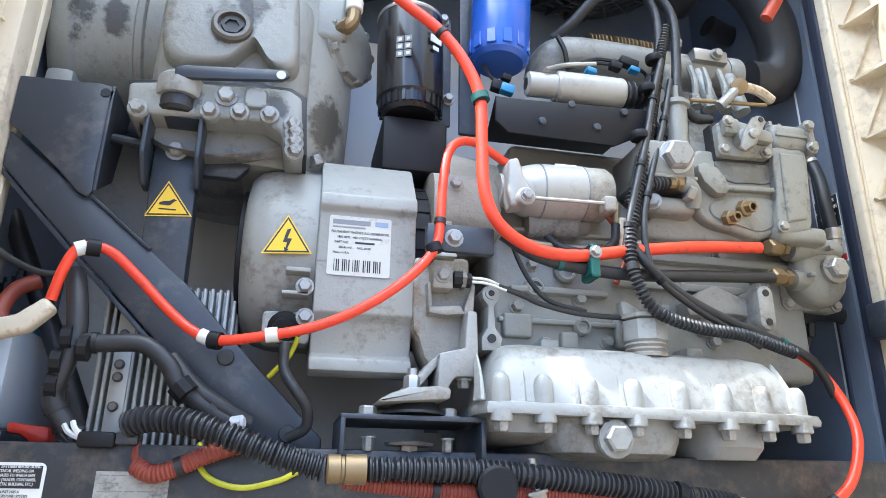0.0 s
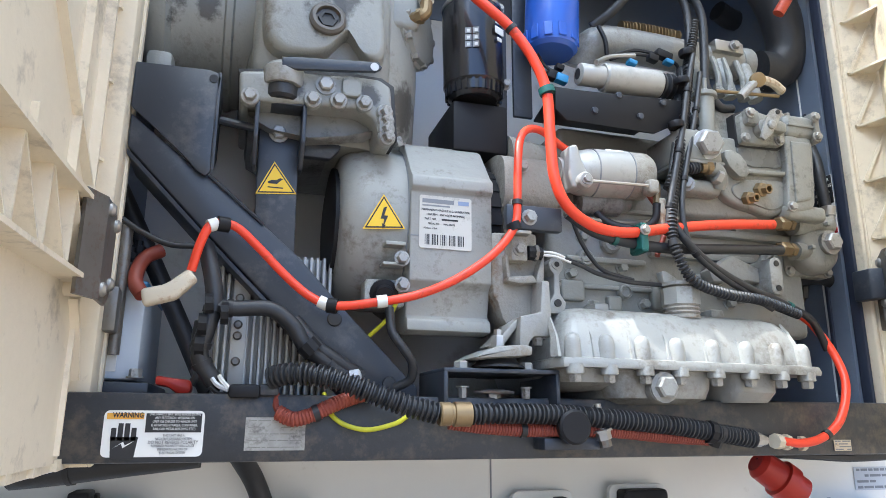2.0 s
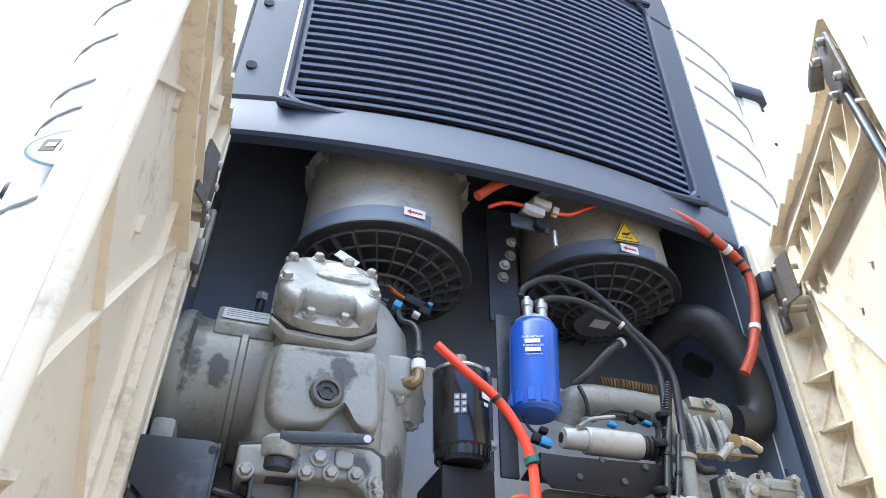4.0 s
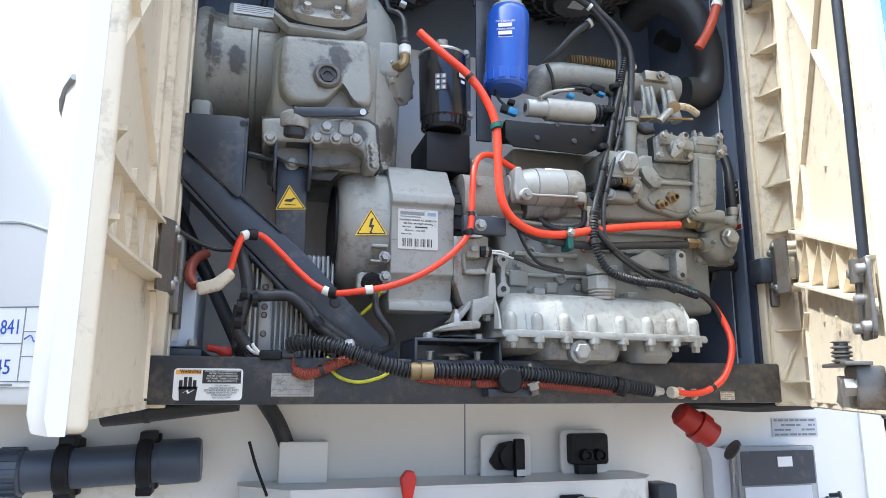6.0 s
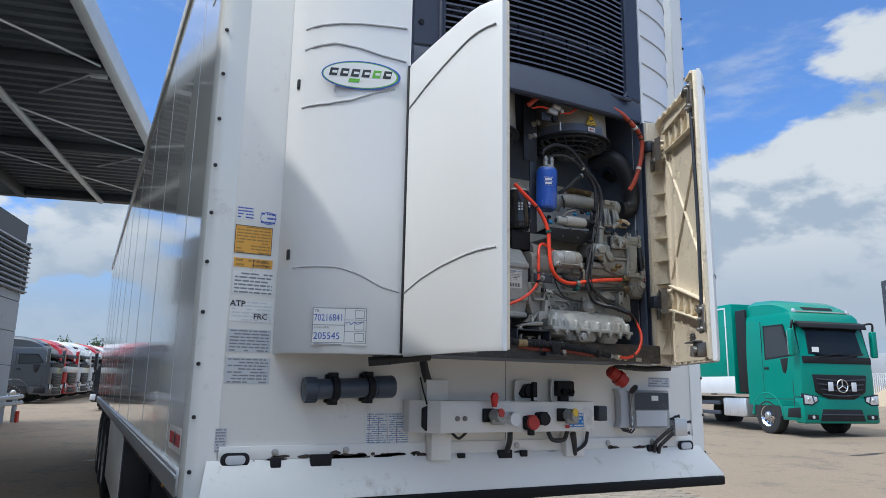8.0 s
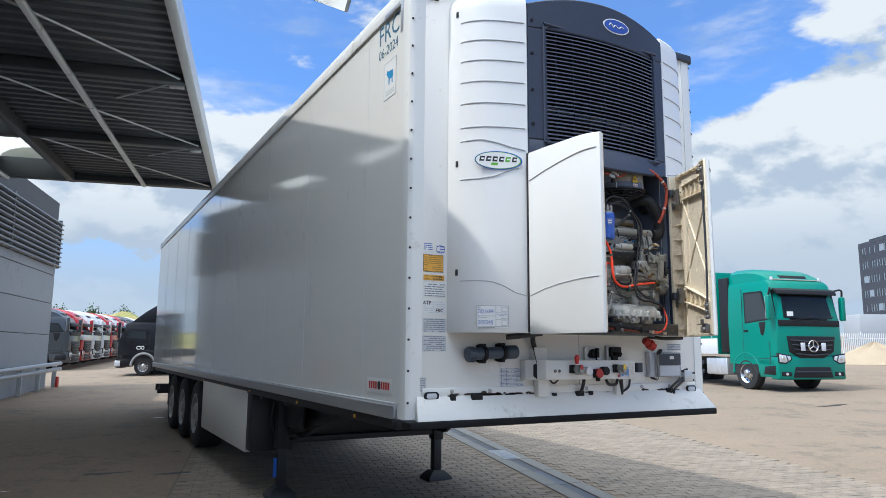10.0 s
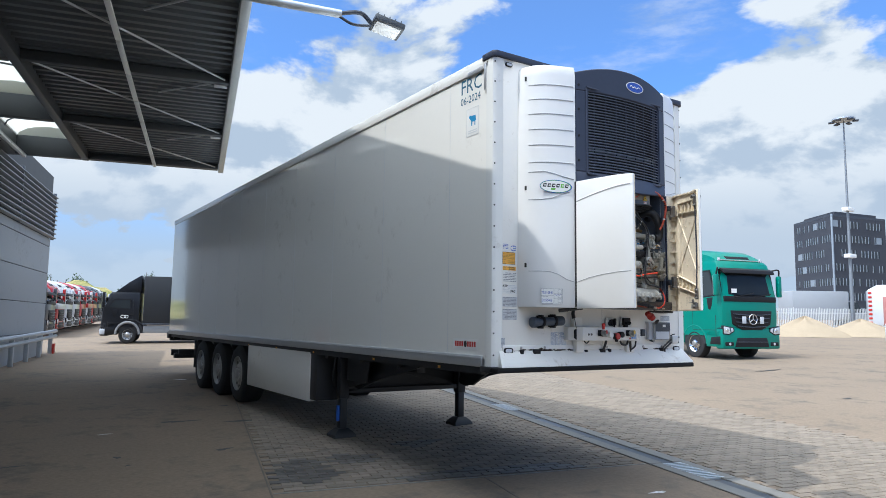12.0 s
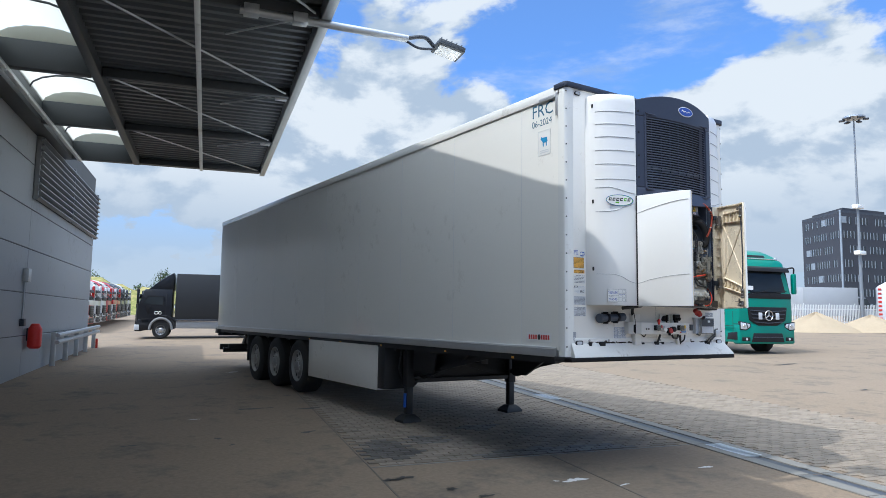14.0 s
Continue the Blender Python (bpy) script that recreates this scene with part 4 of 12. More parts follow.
def grille_panel():
    """The bowed navy panel: a frame round the opening, with louvres and bars."""
    n = 24
    xs = [-0.602 + 1.204 * i / n for i in range(n + 1)]

    def top(x):
        return 3.80 + 0.10 * (1 - (x / 0.602) ** 2)

    def low(x):
        return 2.766 - 0.050 * (1 - (x / 0.605) ** 2)

    def strip(x0, x1, z0, z1, thick=0.03, push=0.0, bulge=0.0):
        b = bmesh.new()
        k = max(2, round((x1 - x0) / 0.05))
        rings = []
        for i in range(k + 1):
            x = x0 + (x1 - x0) * i / k
            y = front_y(x) - push
            za, zb = (z0(x) if callable(z0) else z0), (z1(x) if callable(z1) else z1)
            ya = y - (bulge * (1 - (x / 0.605) ** 2) if bulge else 0.0)
            rings.append([(x, ya + thick, za), (x, ya + 0.006, za), (x, ya, za + 0.008), (x, y, zb - 0.008), (x, y + 0.006, zb), (x, y + thick, zb)])
        return loft(rings)

    gx0, gx1, gz0, gz1 = -0.475, 0.475, 2.868, 3.63
    panel = part("grille_panel", strip(-0.602, 0.602, low, gz0, bulge=0.04), NAVY, UNIT, "navy blue plastic front panel with condenser grille")
    part("panel_top", strip(-0.602, 0.602, gz1, top), NAVY, panel)
    part("panel_side", strip(-0.602, gx0, gz0, gz1), NAVY, panel)
    part("panel_side", strip(gx1, 0.602, gz0, gz1), NAVY, panel)
    # raised bead round the opening
    o = rounded(gx0 - 0.02, gz0 - 0.02, gx1 + 0.02, gz1 + 0.03, 0.06, 5)
    part("grille_bead", hose([(x, front_y(x) - 0.004, z) for x, z in o + o[:1]], 0.010, 8, 3), NAVY, panel)
    for k in range(28):
        z = gz0 + 0.012 + k * 0.027
        rings = []
        for i in range(13):
            x = gx0 + (gx1 - gx0) * i / 12
            y = front_y(x)
            rings.append([(x, y + 0.000, z), (x, y + 0.024, z + 0.016), (x, y + 0.024, z + 0.020), (x, y - 0.002, z + 0.007)])
        part("grille_slat", loft(rings), GRILLE, panel)
    for k in range(7):
        x = gx0 + 0.085 + k * 0.13
        part("grille_bar", box(x - 0.002, front_y(x) + 0.020, gz0, x + 0.0035, front_y(x) + 0.03, gz1), NAVY, panel)
    part("condenser", box(-0.55, -0.24, 2.90, 0.55, -0.20, 3.70), BLACK, panel, "black condenser coil behind the grille")
    part("roof_cover", prism([(-0.60, -0.335), (-0.3, -0.39), (0, -0.41), (0.3, -0.39), (0.60, -0.335), (0.60, 0.0), (-0.60, 0.0)], 3.76, 3.80, "z"), NAVY, panel)
    # badge in plain shapes
    m = at_front(0.10, front_y(0.10) - 0.001, 3.765)
    for i, (w, h, mt) in enumerate(((0.118, 0.054, LABEL), (0.108, 0.046, INK_BLUE))):
        part(("badge", "badge_field")[i], prism([(w * math.cos(2 * math.pi * k / 36), h * math.sin(2 * math.pi * k / 36)) for k in range(36)], 0.0, 0.004 + 0.002 * i, "z", m=m), mt, panel)
    part("badge_stroke", hose([m @ Vector(p) for p in ((-0.07, -0.004, 0.006), (-0.05, 0.014, 0.006), (-0.03, -0.008, 0.006), (-0.01, 0.006, 0.006), (0.02, -0.008, 0.006), (0.045, 0.006, 0.006), (0.07, 0.0, 0.006))], 0.004, 6, 5), LABEL, panel)
    for z in (2.97, 3.2, 3.45, 3.68):
        part("panel_screw", rod((-0.575, front_y(-0.575) + 0.002, z), (-0.575, front_y(-0.575) - 0.004, z), 0.012, 12), BLACK, panel)
    return panel


grille_panel()

# the bay: back, sides, floor beam, roof
bay = UNIT
part("bay_back", box(-0.60, -0.012, 1.63, 0.60, -0.003, 2.50), WALL_WHITE, bay, "off-white wall behind the engine")
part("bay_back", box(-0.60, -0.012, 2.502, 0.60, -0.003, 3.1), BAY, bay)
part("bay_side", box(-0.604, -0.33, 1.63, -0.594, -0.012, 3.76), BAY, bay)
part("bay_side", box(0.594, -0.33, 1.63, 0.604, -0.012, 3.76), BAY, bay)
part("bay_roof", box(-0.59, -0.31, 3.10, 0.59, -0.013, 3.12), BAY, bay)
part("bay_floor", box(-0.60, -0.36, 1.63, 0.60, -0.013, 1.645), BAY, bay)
part("lower_beam", box(-0.602, -0.400, 1.627, 0.602, -0.36, 1.705, 0.004), BEAM, bay, "dark painted steel lower frame beam, dusty and oily")
part("door_seal", box(-0.627, -0.350, 1.63, -0.608, -0.337, 2.765, 0.003), INK, bay, "black rubber door seal")
part("hinge_post", box(-0.606, -0.384, 1.626, -0.5795, -0.31, 2.765, 0.003), BEIGE, bay, "cream hinge post")
part("hinge_post", prism([(0.606, -0.366), (0.611, -0.369), (0.634, -0.350), (0.640, -0.340), (0.640, -0.30), (0.606, -0.30)], 1.635, 2.765, "z", 0.002), BEIGE, bay, "pale hinge post in shade")
part("post_lip", box(0.598, -0.352, 1.64, 0.605, -0.332, 2.765, 0.002), NAVY, bay)


def door(hinge, way, out, width, z1a, z1b, name_label, hinges, trusses, cross, rim):
    """An open door: a shell with a bowed skin, returns and a ribbed inside. way: from hinge to free edge; out: its outer side."""
    hx, hy = hinge
    W, O = Vector((way[0], way[1], 0)).normalized(), Vector((out[0], out[1], 0)).normalized()
    M = Matrix(((W.x, O.x, 0, hx), (W.y, O.y, 0, hy), (0, 0, 1, 0), (0, 0, 0, 1)))      # local x along the width, y outwards
    ob = part("door", bmesh.new(), COVER, UNIT, name_label)
    z0 = 1.618

    def bow(x):
        return 0.022 + 0.032 * math.sin(math.pi * 0.5 * min(1.0, x / width)) - 0.038 * max(0.0, (x / width - 0.80) / 0.20) ** 2

    def lift(x):
        return 0.006 * (1 - (min(1.0, max(0.0, x - 0.10) / (width - 0.12))) ** 1.5)

    def face(x):
        return bow(x) - 0.024 - (lift(x) if x > 0.099 else 0.0)

    n = 14
    rings = []
    for i in range(n + 1):
        x = 0.018 + (width - 0.018) * i / n
        zt = z1a + (z1b - z1a) * (x / width)
        y = bow(x)
        rings.append([(x, y - 0.016, z0), (x, y - 0.004, z0), (x, y, z0 + 0.014), (x, y, zt - 0.014), (x, y - 0.004, zt), (x, y - 0.016, zt), ])
    b = loft(rings, None)
    b.transform(M)
    skin = part("skin", b, COVER, ob, "smooth white outer skin")
    # pressed lines on the skin, drawn as tubes in shadow grey
    for zs, r in (([1.852, 1.885, 1.905, 1.917, 1.925], 0.003), ([2.58, 2.605, 2.625, 2.64, 2.65], 0.004)):
        pts = []
        for i in range(25):
            f = i / 24
            k = min(3, int(f * 4))
            x = 0.022 + (width * 0.97 - 0.022) * f
            pts.append((x, bow(x) + 0.0004, zs[k] + (zs[k + 1] - zs[k]) * (f * 4 - k)))
        b = hose(pts, r, 6, 1)
        b.transform(M)
        part("groove", b, GROOVE, skin)
    # rim round the inside
    b = bmesh.new()
    d = 0.014
    box(-0.002, 0.004 - rim, z0 + 0.002, 0.007, bow(0) - 0.014, z1a - 0.004, 0.002, 1, b)
    box(-0.012, -rim, z0 + 0.002, 0.007, 0.006 - rim, z1a - 0.004, 0.002, 1, b)
    b.transform(M)
    part("hinge_rim", b, BEIGE, ob)
    b = box(width - 0.014, bow(width) - d - 0.016, z0 + 0.002, width + 0.0, bow(width) - 0.012, z1b - 0.004, 0.006, 3)
    b.transform(M)
    part("free_rim", b, BEIGE, ob)
    for low_rail in (True, False):
        b = bmesh.new()
        x0, x1 = 0.012, width - 0.014
        k = 8
        for i in range(k):
            a, c = x0 + (x1 - x0) * i / k, x0 + (x1 - x0) * (i + 1) / k
            y = min(bow(a), bow(c))
            za = z1a + (z1b - z1a) * a / width - 0.006
            zz = z0 + 0.003 if low_rail else za - 0.014
            deep = d + (0.010 if low_rail else 0.030)
            prism([(a, y - deep), (c, y - deep), (c, bow(c) - 0.015), (a, bow(a) - 0.015)], zz, zz + 0.012, "z", bm=b)
        b.transform(M)
        part("rim_rail", b, BEIGE, ob)
    # inner liner
    rings = []
    for i in range(n + 1):
        x = 0.104 + (width - 0.118) * i / n
        zt = z1a + (z1b - z1a) * (x / width) - 0.01
        y_in = bow(x) - 0.018
        rings.append([(x, face(x), z0 + 0.012), (x, y_in, z0 + 0.012), (x, y_in, zt), (x, face(x), zt)])
    b = loft(rings)
    b.transform(M)
    liner = part("liner", b, BEIGE, ob, "dusty beige moulded inner liner")

    b = box(0.012, bow(0.05) - 0.022, z0 + 0.012, 0.103, bow(0.05) - 0.017, z1a - 0.012)
    b.transform(M)
    part("channel", b, BEIGE, liner)

    def rib(x0, za, x1, zb, h=0.018, w=0.006, low=False):
        k = 6
        pts = [(x0 + (x1 - x0) * i / k, za + (zb - za) * i / k) for i in range(k + 1)]
        bb = bmesh.new()
        dx, dz = x1 - x0, zb - za
        ln = math.hypot(dx, dz)
        nx, nz = -dz / ln * w / 2, dx / ln * w / 2
        level = (lambda q: bow(q) - 0.022) if low else (lambda q: face(max(q, 0.104)) + 0.001)
        rings = [[(x - nx, level(x), z - nz), (x + nx, level(x), z + nz), (x + nx * 0.7, level(x) - h, z + nz * 0.7), (x - nx * 0.7, level(x) - h, z - nz * 0.7)] for x, z in pts]
        loft(rings, bb)
        bb.transform(M)
        part("rib", bb, BEIGE, liner)

    z_top = min(z1a, z1b) - 0.03

    def put(name, bb, mat, owner, label=""):
        bb.transform(M)
        return part(name, bb, mat, owner, label)

    # ladder trusses from each hinge plate to the free edge, the upper one rising
    for za, zb, ta, tb in trusses:
        k = 6
        xs = [0.14 + (width - 0.165) * i / k for i in range(k + 1)]
        for i, (u, v) in enumerate(zip(xs, xs[1:])):
            zu, zv = za + (zb - za) * i / k, za + (zb - za) * (i + 1) / k
            tu, tv = ta + (tb - ta) * i / k, ta + (tb - ta) * (i + 1) / k
            rib(u, zu, v, zv, 0.026, 0.007)
            rib(u, zu - tu, v, zv - tv, 0.026, 0.007)
            rib(u + 0.004, zu - tu, v - 0.004, zv, 0.018, 0.005)
            rib(v - 0.003, zv - tv, v - 0.003, zv, 0.018, 0.005)
    # long crossing ribs
    for x_a, z_a, x_b, z_b in cross:
        rib(x_a, z_a, x_b, z_b, 0.010, 0.007)
    rib(0.108, z0 + 0.02, 0.108, z_top, 0.006, 0.006)
    rib(0.20, 1.90, 0.235, z_top, 0.010, 0.005)
    rib(0.13, 1.905, 0.150, z_top, 0.012, 0.006)
    rib(0.07, z0 + 0.10, 0.13, 1.80, 0.010, 0.005)
    rib(width - 0.055, 1.89, width - 0.065, z_top, 0.014, 0.005)
    # pockets along the hinge flange and the free edge
    zs, k = z0 + 0.05, 0
    while zs < z_top - 0.02:
        put("gusset", prism([(0.006, 0.010 - rim), (0.006, bow(0.006) - 0.02), (0.060, bow(0.06) - 0.020), (0.056, bow(0.056) - 0.026)], zs, zs + 0.004, "z"), BEIGE, liner)
        put("gusset", prism([(0.010 - rim, zs + 0.004), (0.016 - rim, zs + 0.002), (bow(0.01) - 0.022, zs + 0.090), (bow(0.01) - 0.022, zs + 0.100)], 0.0065, 0.013, "x"), BEIGE, liner)
        if zs > 1.93:
            rib(width - 0.06, zs, width - 0.016, zs + (0.05 if k % 2 else -0.02), 0.014, 0.004)
        zs += 0.105
        k += 1
    # small moulded ticks
    rnd = random.Random(5 if out[0] < 0 else 9)
    for i in range(16):
        x, z = 0.11 + rnd.random() * (width - 0.22), z0 + 0.05 + rnd.random() * (z_top - z0 - 0.08)
        put("tick", prism([(x, z), (x + 0.010, z - 0.004), (x + 0.012, z + 0.020), (x + 0.009, z + 0.022), (x + 0.008, z + 0.003)], face(x) - 0.006, face(x) + 0.002, "y"), BEIGE, liner)
    # folded steel hinge plates on four spacers
    hx0, hx1 = (0.085, 0.195) if out[0] < 0 else (0.02, 0.135)
    for zc in hinges:
        y0 = -0.030 if out[0] < 0 else -0.046
        plate_b = bmesh.new()
        prism([(hx0, zc - 0.041), (hx0 + 0.02, zc - 0.056), (hx1 - 0.03, zc - 0.058), (hx1 - 0.03, zc + 0.052), (hx0 + 0.03, zc + 0.057), (hx0, zc + 0.047)], y0, y0 + 0.005, "y", 0.001, 1, plate_b)
        prism([(hx1 - 0.03, y0), (hx1 - 0.03, y0 + 0.005), (hx1, y0 + 0.020), (hx1 + 0.002, y0 + 0.016)], zc - 0.058, zc + 0.052, "z", 0, 1, plate_b)
        hin = put("hinge_plate", plate_b, HINGE, ob, "dull folded steel hinge plate")
        for u, z in ((hx0 + 0.014, zc - 0.031), (hx0 + 0.014, zc + 0.037), (hx1 - 0.045, zc + 0.042), (hx1 - 0.045, zc - 0.045)):
            put("spacer", rod((u, y0 + 0.005, z), (u, bow(u) - 0.02, z), 0.009, 12), BEIGE, hin)
            put("bolt", lathe([(0.008, 0), (0.008, 0.003), (0.005, 0.006), (0, 0.006)], (u, y0, z), (u, y0 - 1, z), 12), STEEL, hin)
        put("hinge_leaf", box(-0.030, y0 - 0.004, zc - 0.075, 0.030, y0 + 0.012, zc - 0.02, 0.003), HINGE, hin)
        put("hinge_pin", rod((-0.010, -0.03, zc - 0.10), (-0.010, -0.03, zc + 0.07), 0.008, 12), HINGE, hin)
    if out[0] > 0:
        # stay tube, roller plate and latch near the free edge
        pts = [(width - 0.036, bow(width) - 0.036, 1.80), (width - 0.020, bow(width) - 0.036, 2.1), (width - 0.026, bow(width) - 0.036, 2.4), (width - 0.05, bow(width) - 0.034, z_top)]
        stay = put("door_stay", hose(pts, 0.0065, 12, 6), FRAME, ob, "dark grey door stay tube")
        put("tube_end", rod((width - 0.036, bow(width) - 0.045, 1.785), (width - 0.036, bow(width) - 0.045, 1.815), 0.009, 12), HINGE, stay)
        lp = put("roller_plate", prism(rounded(width - 0.068, 1.715, width - 0.002, 1.815, 0.012), bow(width) - 0.042, bow(width) - 0.037, "y", 0.001), HINGE, ob, "weathered steel plate with rollers")
        for u, z in ((width - 0.056, 1.80), (width - 0.014, 1.80), (width - 0.056, 1.73), (width - 0.014, 1.73), (width - 0.035, 1.765)):
            put("roller", lathe([(0.007, 0), (0.007, 0.008), (0.005, 0.010), (0, 0.010)], (u, bow(width) - 0.042, z), (u, bow(width) - 2, z), 14), STEEL, lp)
        up = put("roller_plate", prism(rounded(width - 0.066, 2.555, width - 0.004, 2.665, 0.012), bow(width) - 0.042, bow(width) - 0.037, "y", 0.001), HINGE, ob, "weathered steel plate with rollers")
        for u, z in ((width - 0.054, 2.65), (width - 0.016, 2.65), (width - 0.054, 2.57), (width - 0.016, 2.57)):
            put("roller", lathe([(0.007, 0), (0.007, 0.008), (0.005, 0.010), (0, 0.010)], (u, bow(width) - 0.042, z), (u, bow(width) - 2, z), 14), STEEL, up)
        put("hook", prism([(width - 0.110, 2.660), (width - 0.068, 2.672), (width - 0.068, 2.656), (width - 0.092, 2.648), (width - 0.104, 2.638), (width - 0.114, 2.646)], bow(width) - 0.05, bow(width) - 0.03, "y", 0.002), HINGE, up)
        put("spring", hose([(width - 0.045, bow(width) - 0.07, 1.715), (width - 0.045, bow(width) - 0.07, 1.685)], 0.010, 10, 6, ridge=0.004, pitch=0.006), HINGE, lp)
        lat = put("latch", box(width - 0.085, bow(width) - 0.062, z0 + 0.014, width - 0.02, bow(width) - 0.030, z0 + 0.066, 0.004), HINGE, ob, "rusty steel door latch")
        put("latch_bar", box(width - 0.15, bow(width) - 0.075, z0 + 0.066, width - 0.01, bow(width) - 0.045, z0 + 0.071, 0.001), HINGE, lat)
        put("latch_hook", prism([(width - 0.11, z0 + 0.02), (width - 0.07, z0 + 0.015), (width - 0.07, z0 + 0.05), (width - 0.09, z0 + 0.055), (width - 0.092, z0 + 0.035)], bow(width) - 0.07, bow(width) - 0.05, "y", 0.002), STEEL, lat)
        put("latch_nut", lathe([(0.012, 0), (0.012, 0.012)], (width - 0.035, bow(width) - 0.062, z0 + 0.04), (width - 0.035, bow(width) - 2, z0 + 0.04), 6), STEEL, lat)
    return ob, M, bow


HINGE = material("hinge_steel", (0.20, 0.19, 0.175), 0.45, metal=0.6, grain=0.1, blotch=0.2, blotch_scale=15, dirt=(0.16, 0.1, 0.06), dirt_amount=0.3, dirt_scale=25)
left_door = door((-0.600, -0.335), (0.040, -1.0), (-1, -0.040), 0.65, 2.765, 2.735, "open white near door, beige inside",
                 (1.853, 2.505), ((1.898, 1.885, 0.082, 0.082), (2.455, 2.60, 0.080, 0.080)),
                 ((0.15, 2.375, 0.63, 1.86), (0.12, 1.92, 0.59, 2.25), (0.59, 2.25, 0.12, 2.705), (0.15, 2.375, 0.60, 2.705)), 0.024)
for z in (1.905, 2.640):
    part("hinge_arm", prism([(0.588, -0.352), (0.588, -0.388), (0.604, -0.400), (0.640, -0.396), (0.640, -0.386), (0.612, -0.384), (0.606, -0.352)], z - 0.030, z + 0.022, "z", 0.003), FRAME, bay, "dark steel hinge arm")
right_door = door((0.668, -0.388), (-0.378, -0.572), (0.572, -0.378), 0.686, 2.768, 2.712, "open white far door, dusty beige ribs inside",
                  (1.900, 2.595), ((1.960, 1.815, 0.105, 0.068), (2.655, 2.640, 0.090, 0.115)),
                  ((0.115, 2.565, 0.63, 1.85), (0.57, 2.50, 0.115, 1.97)), 0.056)


# ---- inside the bay: compressor ----
def bolts(owner, places, way=(0, -1, 0), r=0.008, h=0.008, mat=None, name="bolt"):
    for p in places:
        part(name, hexbolt(p, way, r, h), mat or PAINTED_BOLT, owner)


def soft_box(p, q, r, seg=3):
    """A rounded block between two corners."""
    (x0, y0, z0), (x1, y1, z1) = p, q
    return box(min(x0, x1), min(y0, y1), min(z0, z1), max(x0, x1), max(y0, y1), max(z0, z1), r, seg)


def lump(rings, n=28, power=3.0, bm=None, axis="z"):
    """A cast body: superellipse sections (x, y, half width, half depth, height) stacked along z, or along x with (y, z) centres."""
    out = []
    for cx, cy, hw, hd, h in rings:
        ring = []
        for i in range(n):
            a = 2 * math.pi * i / n
            c, s = math.cos(a), math.sin(a)
            u = cx + hw * math.copysign(abs(c) ** (2 / power), c)
            v = cy + hd * math.copysign(abs(s) ** (2 / power), s)
            ring.append((u, v, h) if axis == "z" else (h, u, v))
        out.append(ring)
    return loft(out, bm)


comp = thing("compressor", (-0.304, -0.250, 2.125), "grey cast reciprocating compressor with an oil-stained port", "compressor")
px, pz = -0.334, 2.218
OIL_ENGINE = stained(ENGINE, comp.location, (
    ((px + 0.022, -0.40, pz + 0.034), (0.026, 0.05, 0.044)), ((px, -0.40, pz + 0.004), (0.036, 0.05, 0.036)), ((px + 0.026, -0.40, pz - 0.064), (0.034, 0.06, 0.020)), ((px - 0.02, -0.385, pz - 0.074), (0.05, 0.06, 0.010)),
    ((-0.545, -0.30, 2.32), (0.024, 0.14, 0.10)), ((-0.500, -0.31, 2.27), (0.02, 0.10, 0.04)), ((-0.368, -0.39, 2.116), (0.012, 0.05, 0.022)), ((-0.268, -0.39, 2.120), (0.020, 0.05, 0.024)),
    ((-0.205, -0.33, 2.13), (0.03, 0.10, 0.06)), ((-0.34, -0.39, 2.285), (0.06, 0.05, 0.008)), ((-0.185, -0.31, 2.25), (0.02, 0.10, 0.035))))
b = lump([(-0.306, -0.215, 0.112, 0.120, 2.06), (-0.306, -0.22, 0.132, 0.130, 2.10), (-0.306, -0.22, 0.136, 0.136, 2.20), (-0.304, -0.22, 0.134, 0.136, 2.32), (-0.302, -0.22, 0.122, 0.130, 2.40), (-0.304, -0.215, 0.096, 0.112, 2.45), (-0.31, -0.21, 0.05, 0.07, 2.485)], 40, 2.7)
crank = part("crankcase", b, OIL_ENGINE, comp)


def pad(name, outline, y0, y1, r, mat, owner, steps=3, label=""):
    """A raised cast panel with a soft rim: its outline smoothed, its face at y1."""
    line = [(p.x, p.z) for p in spline([(x, 0, z) for x, z in outline], steps, True)]
    cx = sum(p[0] for p in line) / len(line)
    cz = sum(p[1] for p in line) / len(line)
    wide = max(p[0] for p in line) - min(p[0] for p in line)
    rings = []
    for k in range(6):
        a = radians(90 * k / 5)
        inset = 1 - 2 * r * (1 - math.cos(a)) / wide
        rings.append([(cx + (x - cx) * inset, y1 + r * (1 - math.sin(a)), cz + (z - cz) * inset) for x, z in line])
    rings.insert(0, [(cx + (x - cx) * 1.03, y0, cz + (z - cz) * 1.03) for x, z in line])
    return part(name, loft(rings), mat, owner, label, 50)


part("front_trunk", soft_box((-0.432, -0.372, 2.128), (-0.232, -0.24, 2.318), 0.032, 4), OIL_ENGINE, comp)
boss = pad("front_boss", [(-0.416, 2.286), (-0.420, 2.235), (-0.415, 2.185), (-0.396, 2.164), (-0.370, 2.162), (-0.336, 2.170), (-0.316, 2.193), (-0.303, 2.205), (-0.291, 2.192), (-0.276, 2.170), (-0.256, 2.170), (-0.248, 2.192), (-0.252, 2.245), (-0.257, 2.294), (-0.275, 2.302), (-0.335, 2.297), (-0.400, 2.294)], -0.350, -0.402, 0.014, OIL_ENGINE, comp)
part("port_collar", lathe([(0.026, 0), (0.0255, 0.005), (0.022, 0.008), (0.0175, 0.008), (0.0165, 0.001), (0.0, 0.0005)], (px, -0.4015, pz), (px + 0.02, -1, pz + 0.06), 28), OILY, boss, "oil-stained round service port")
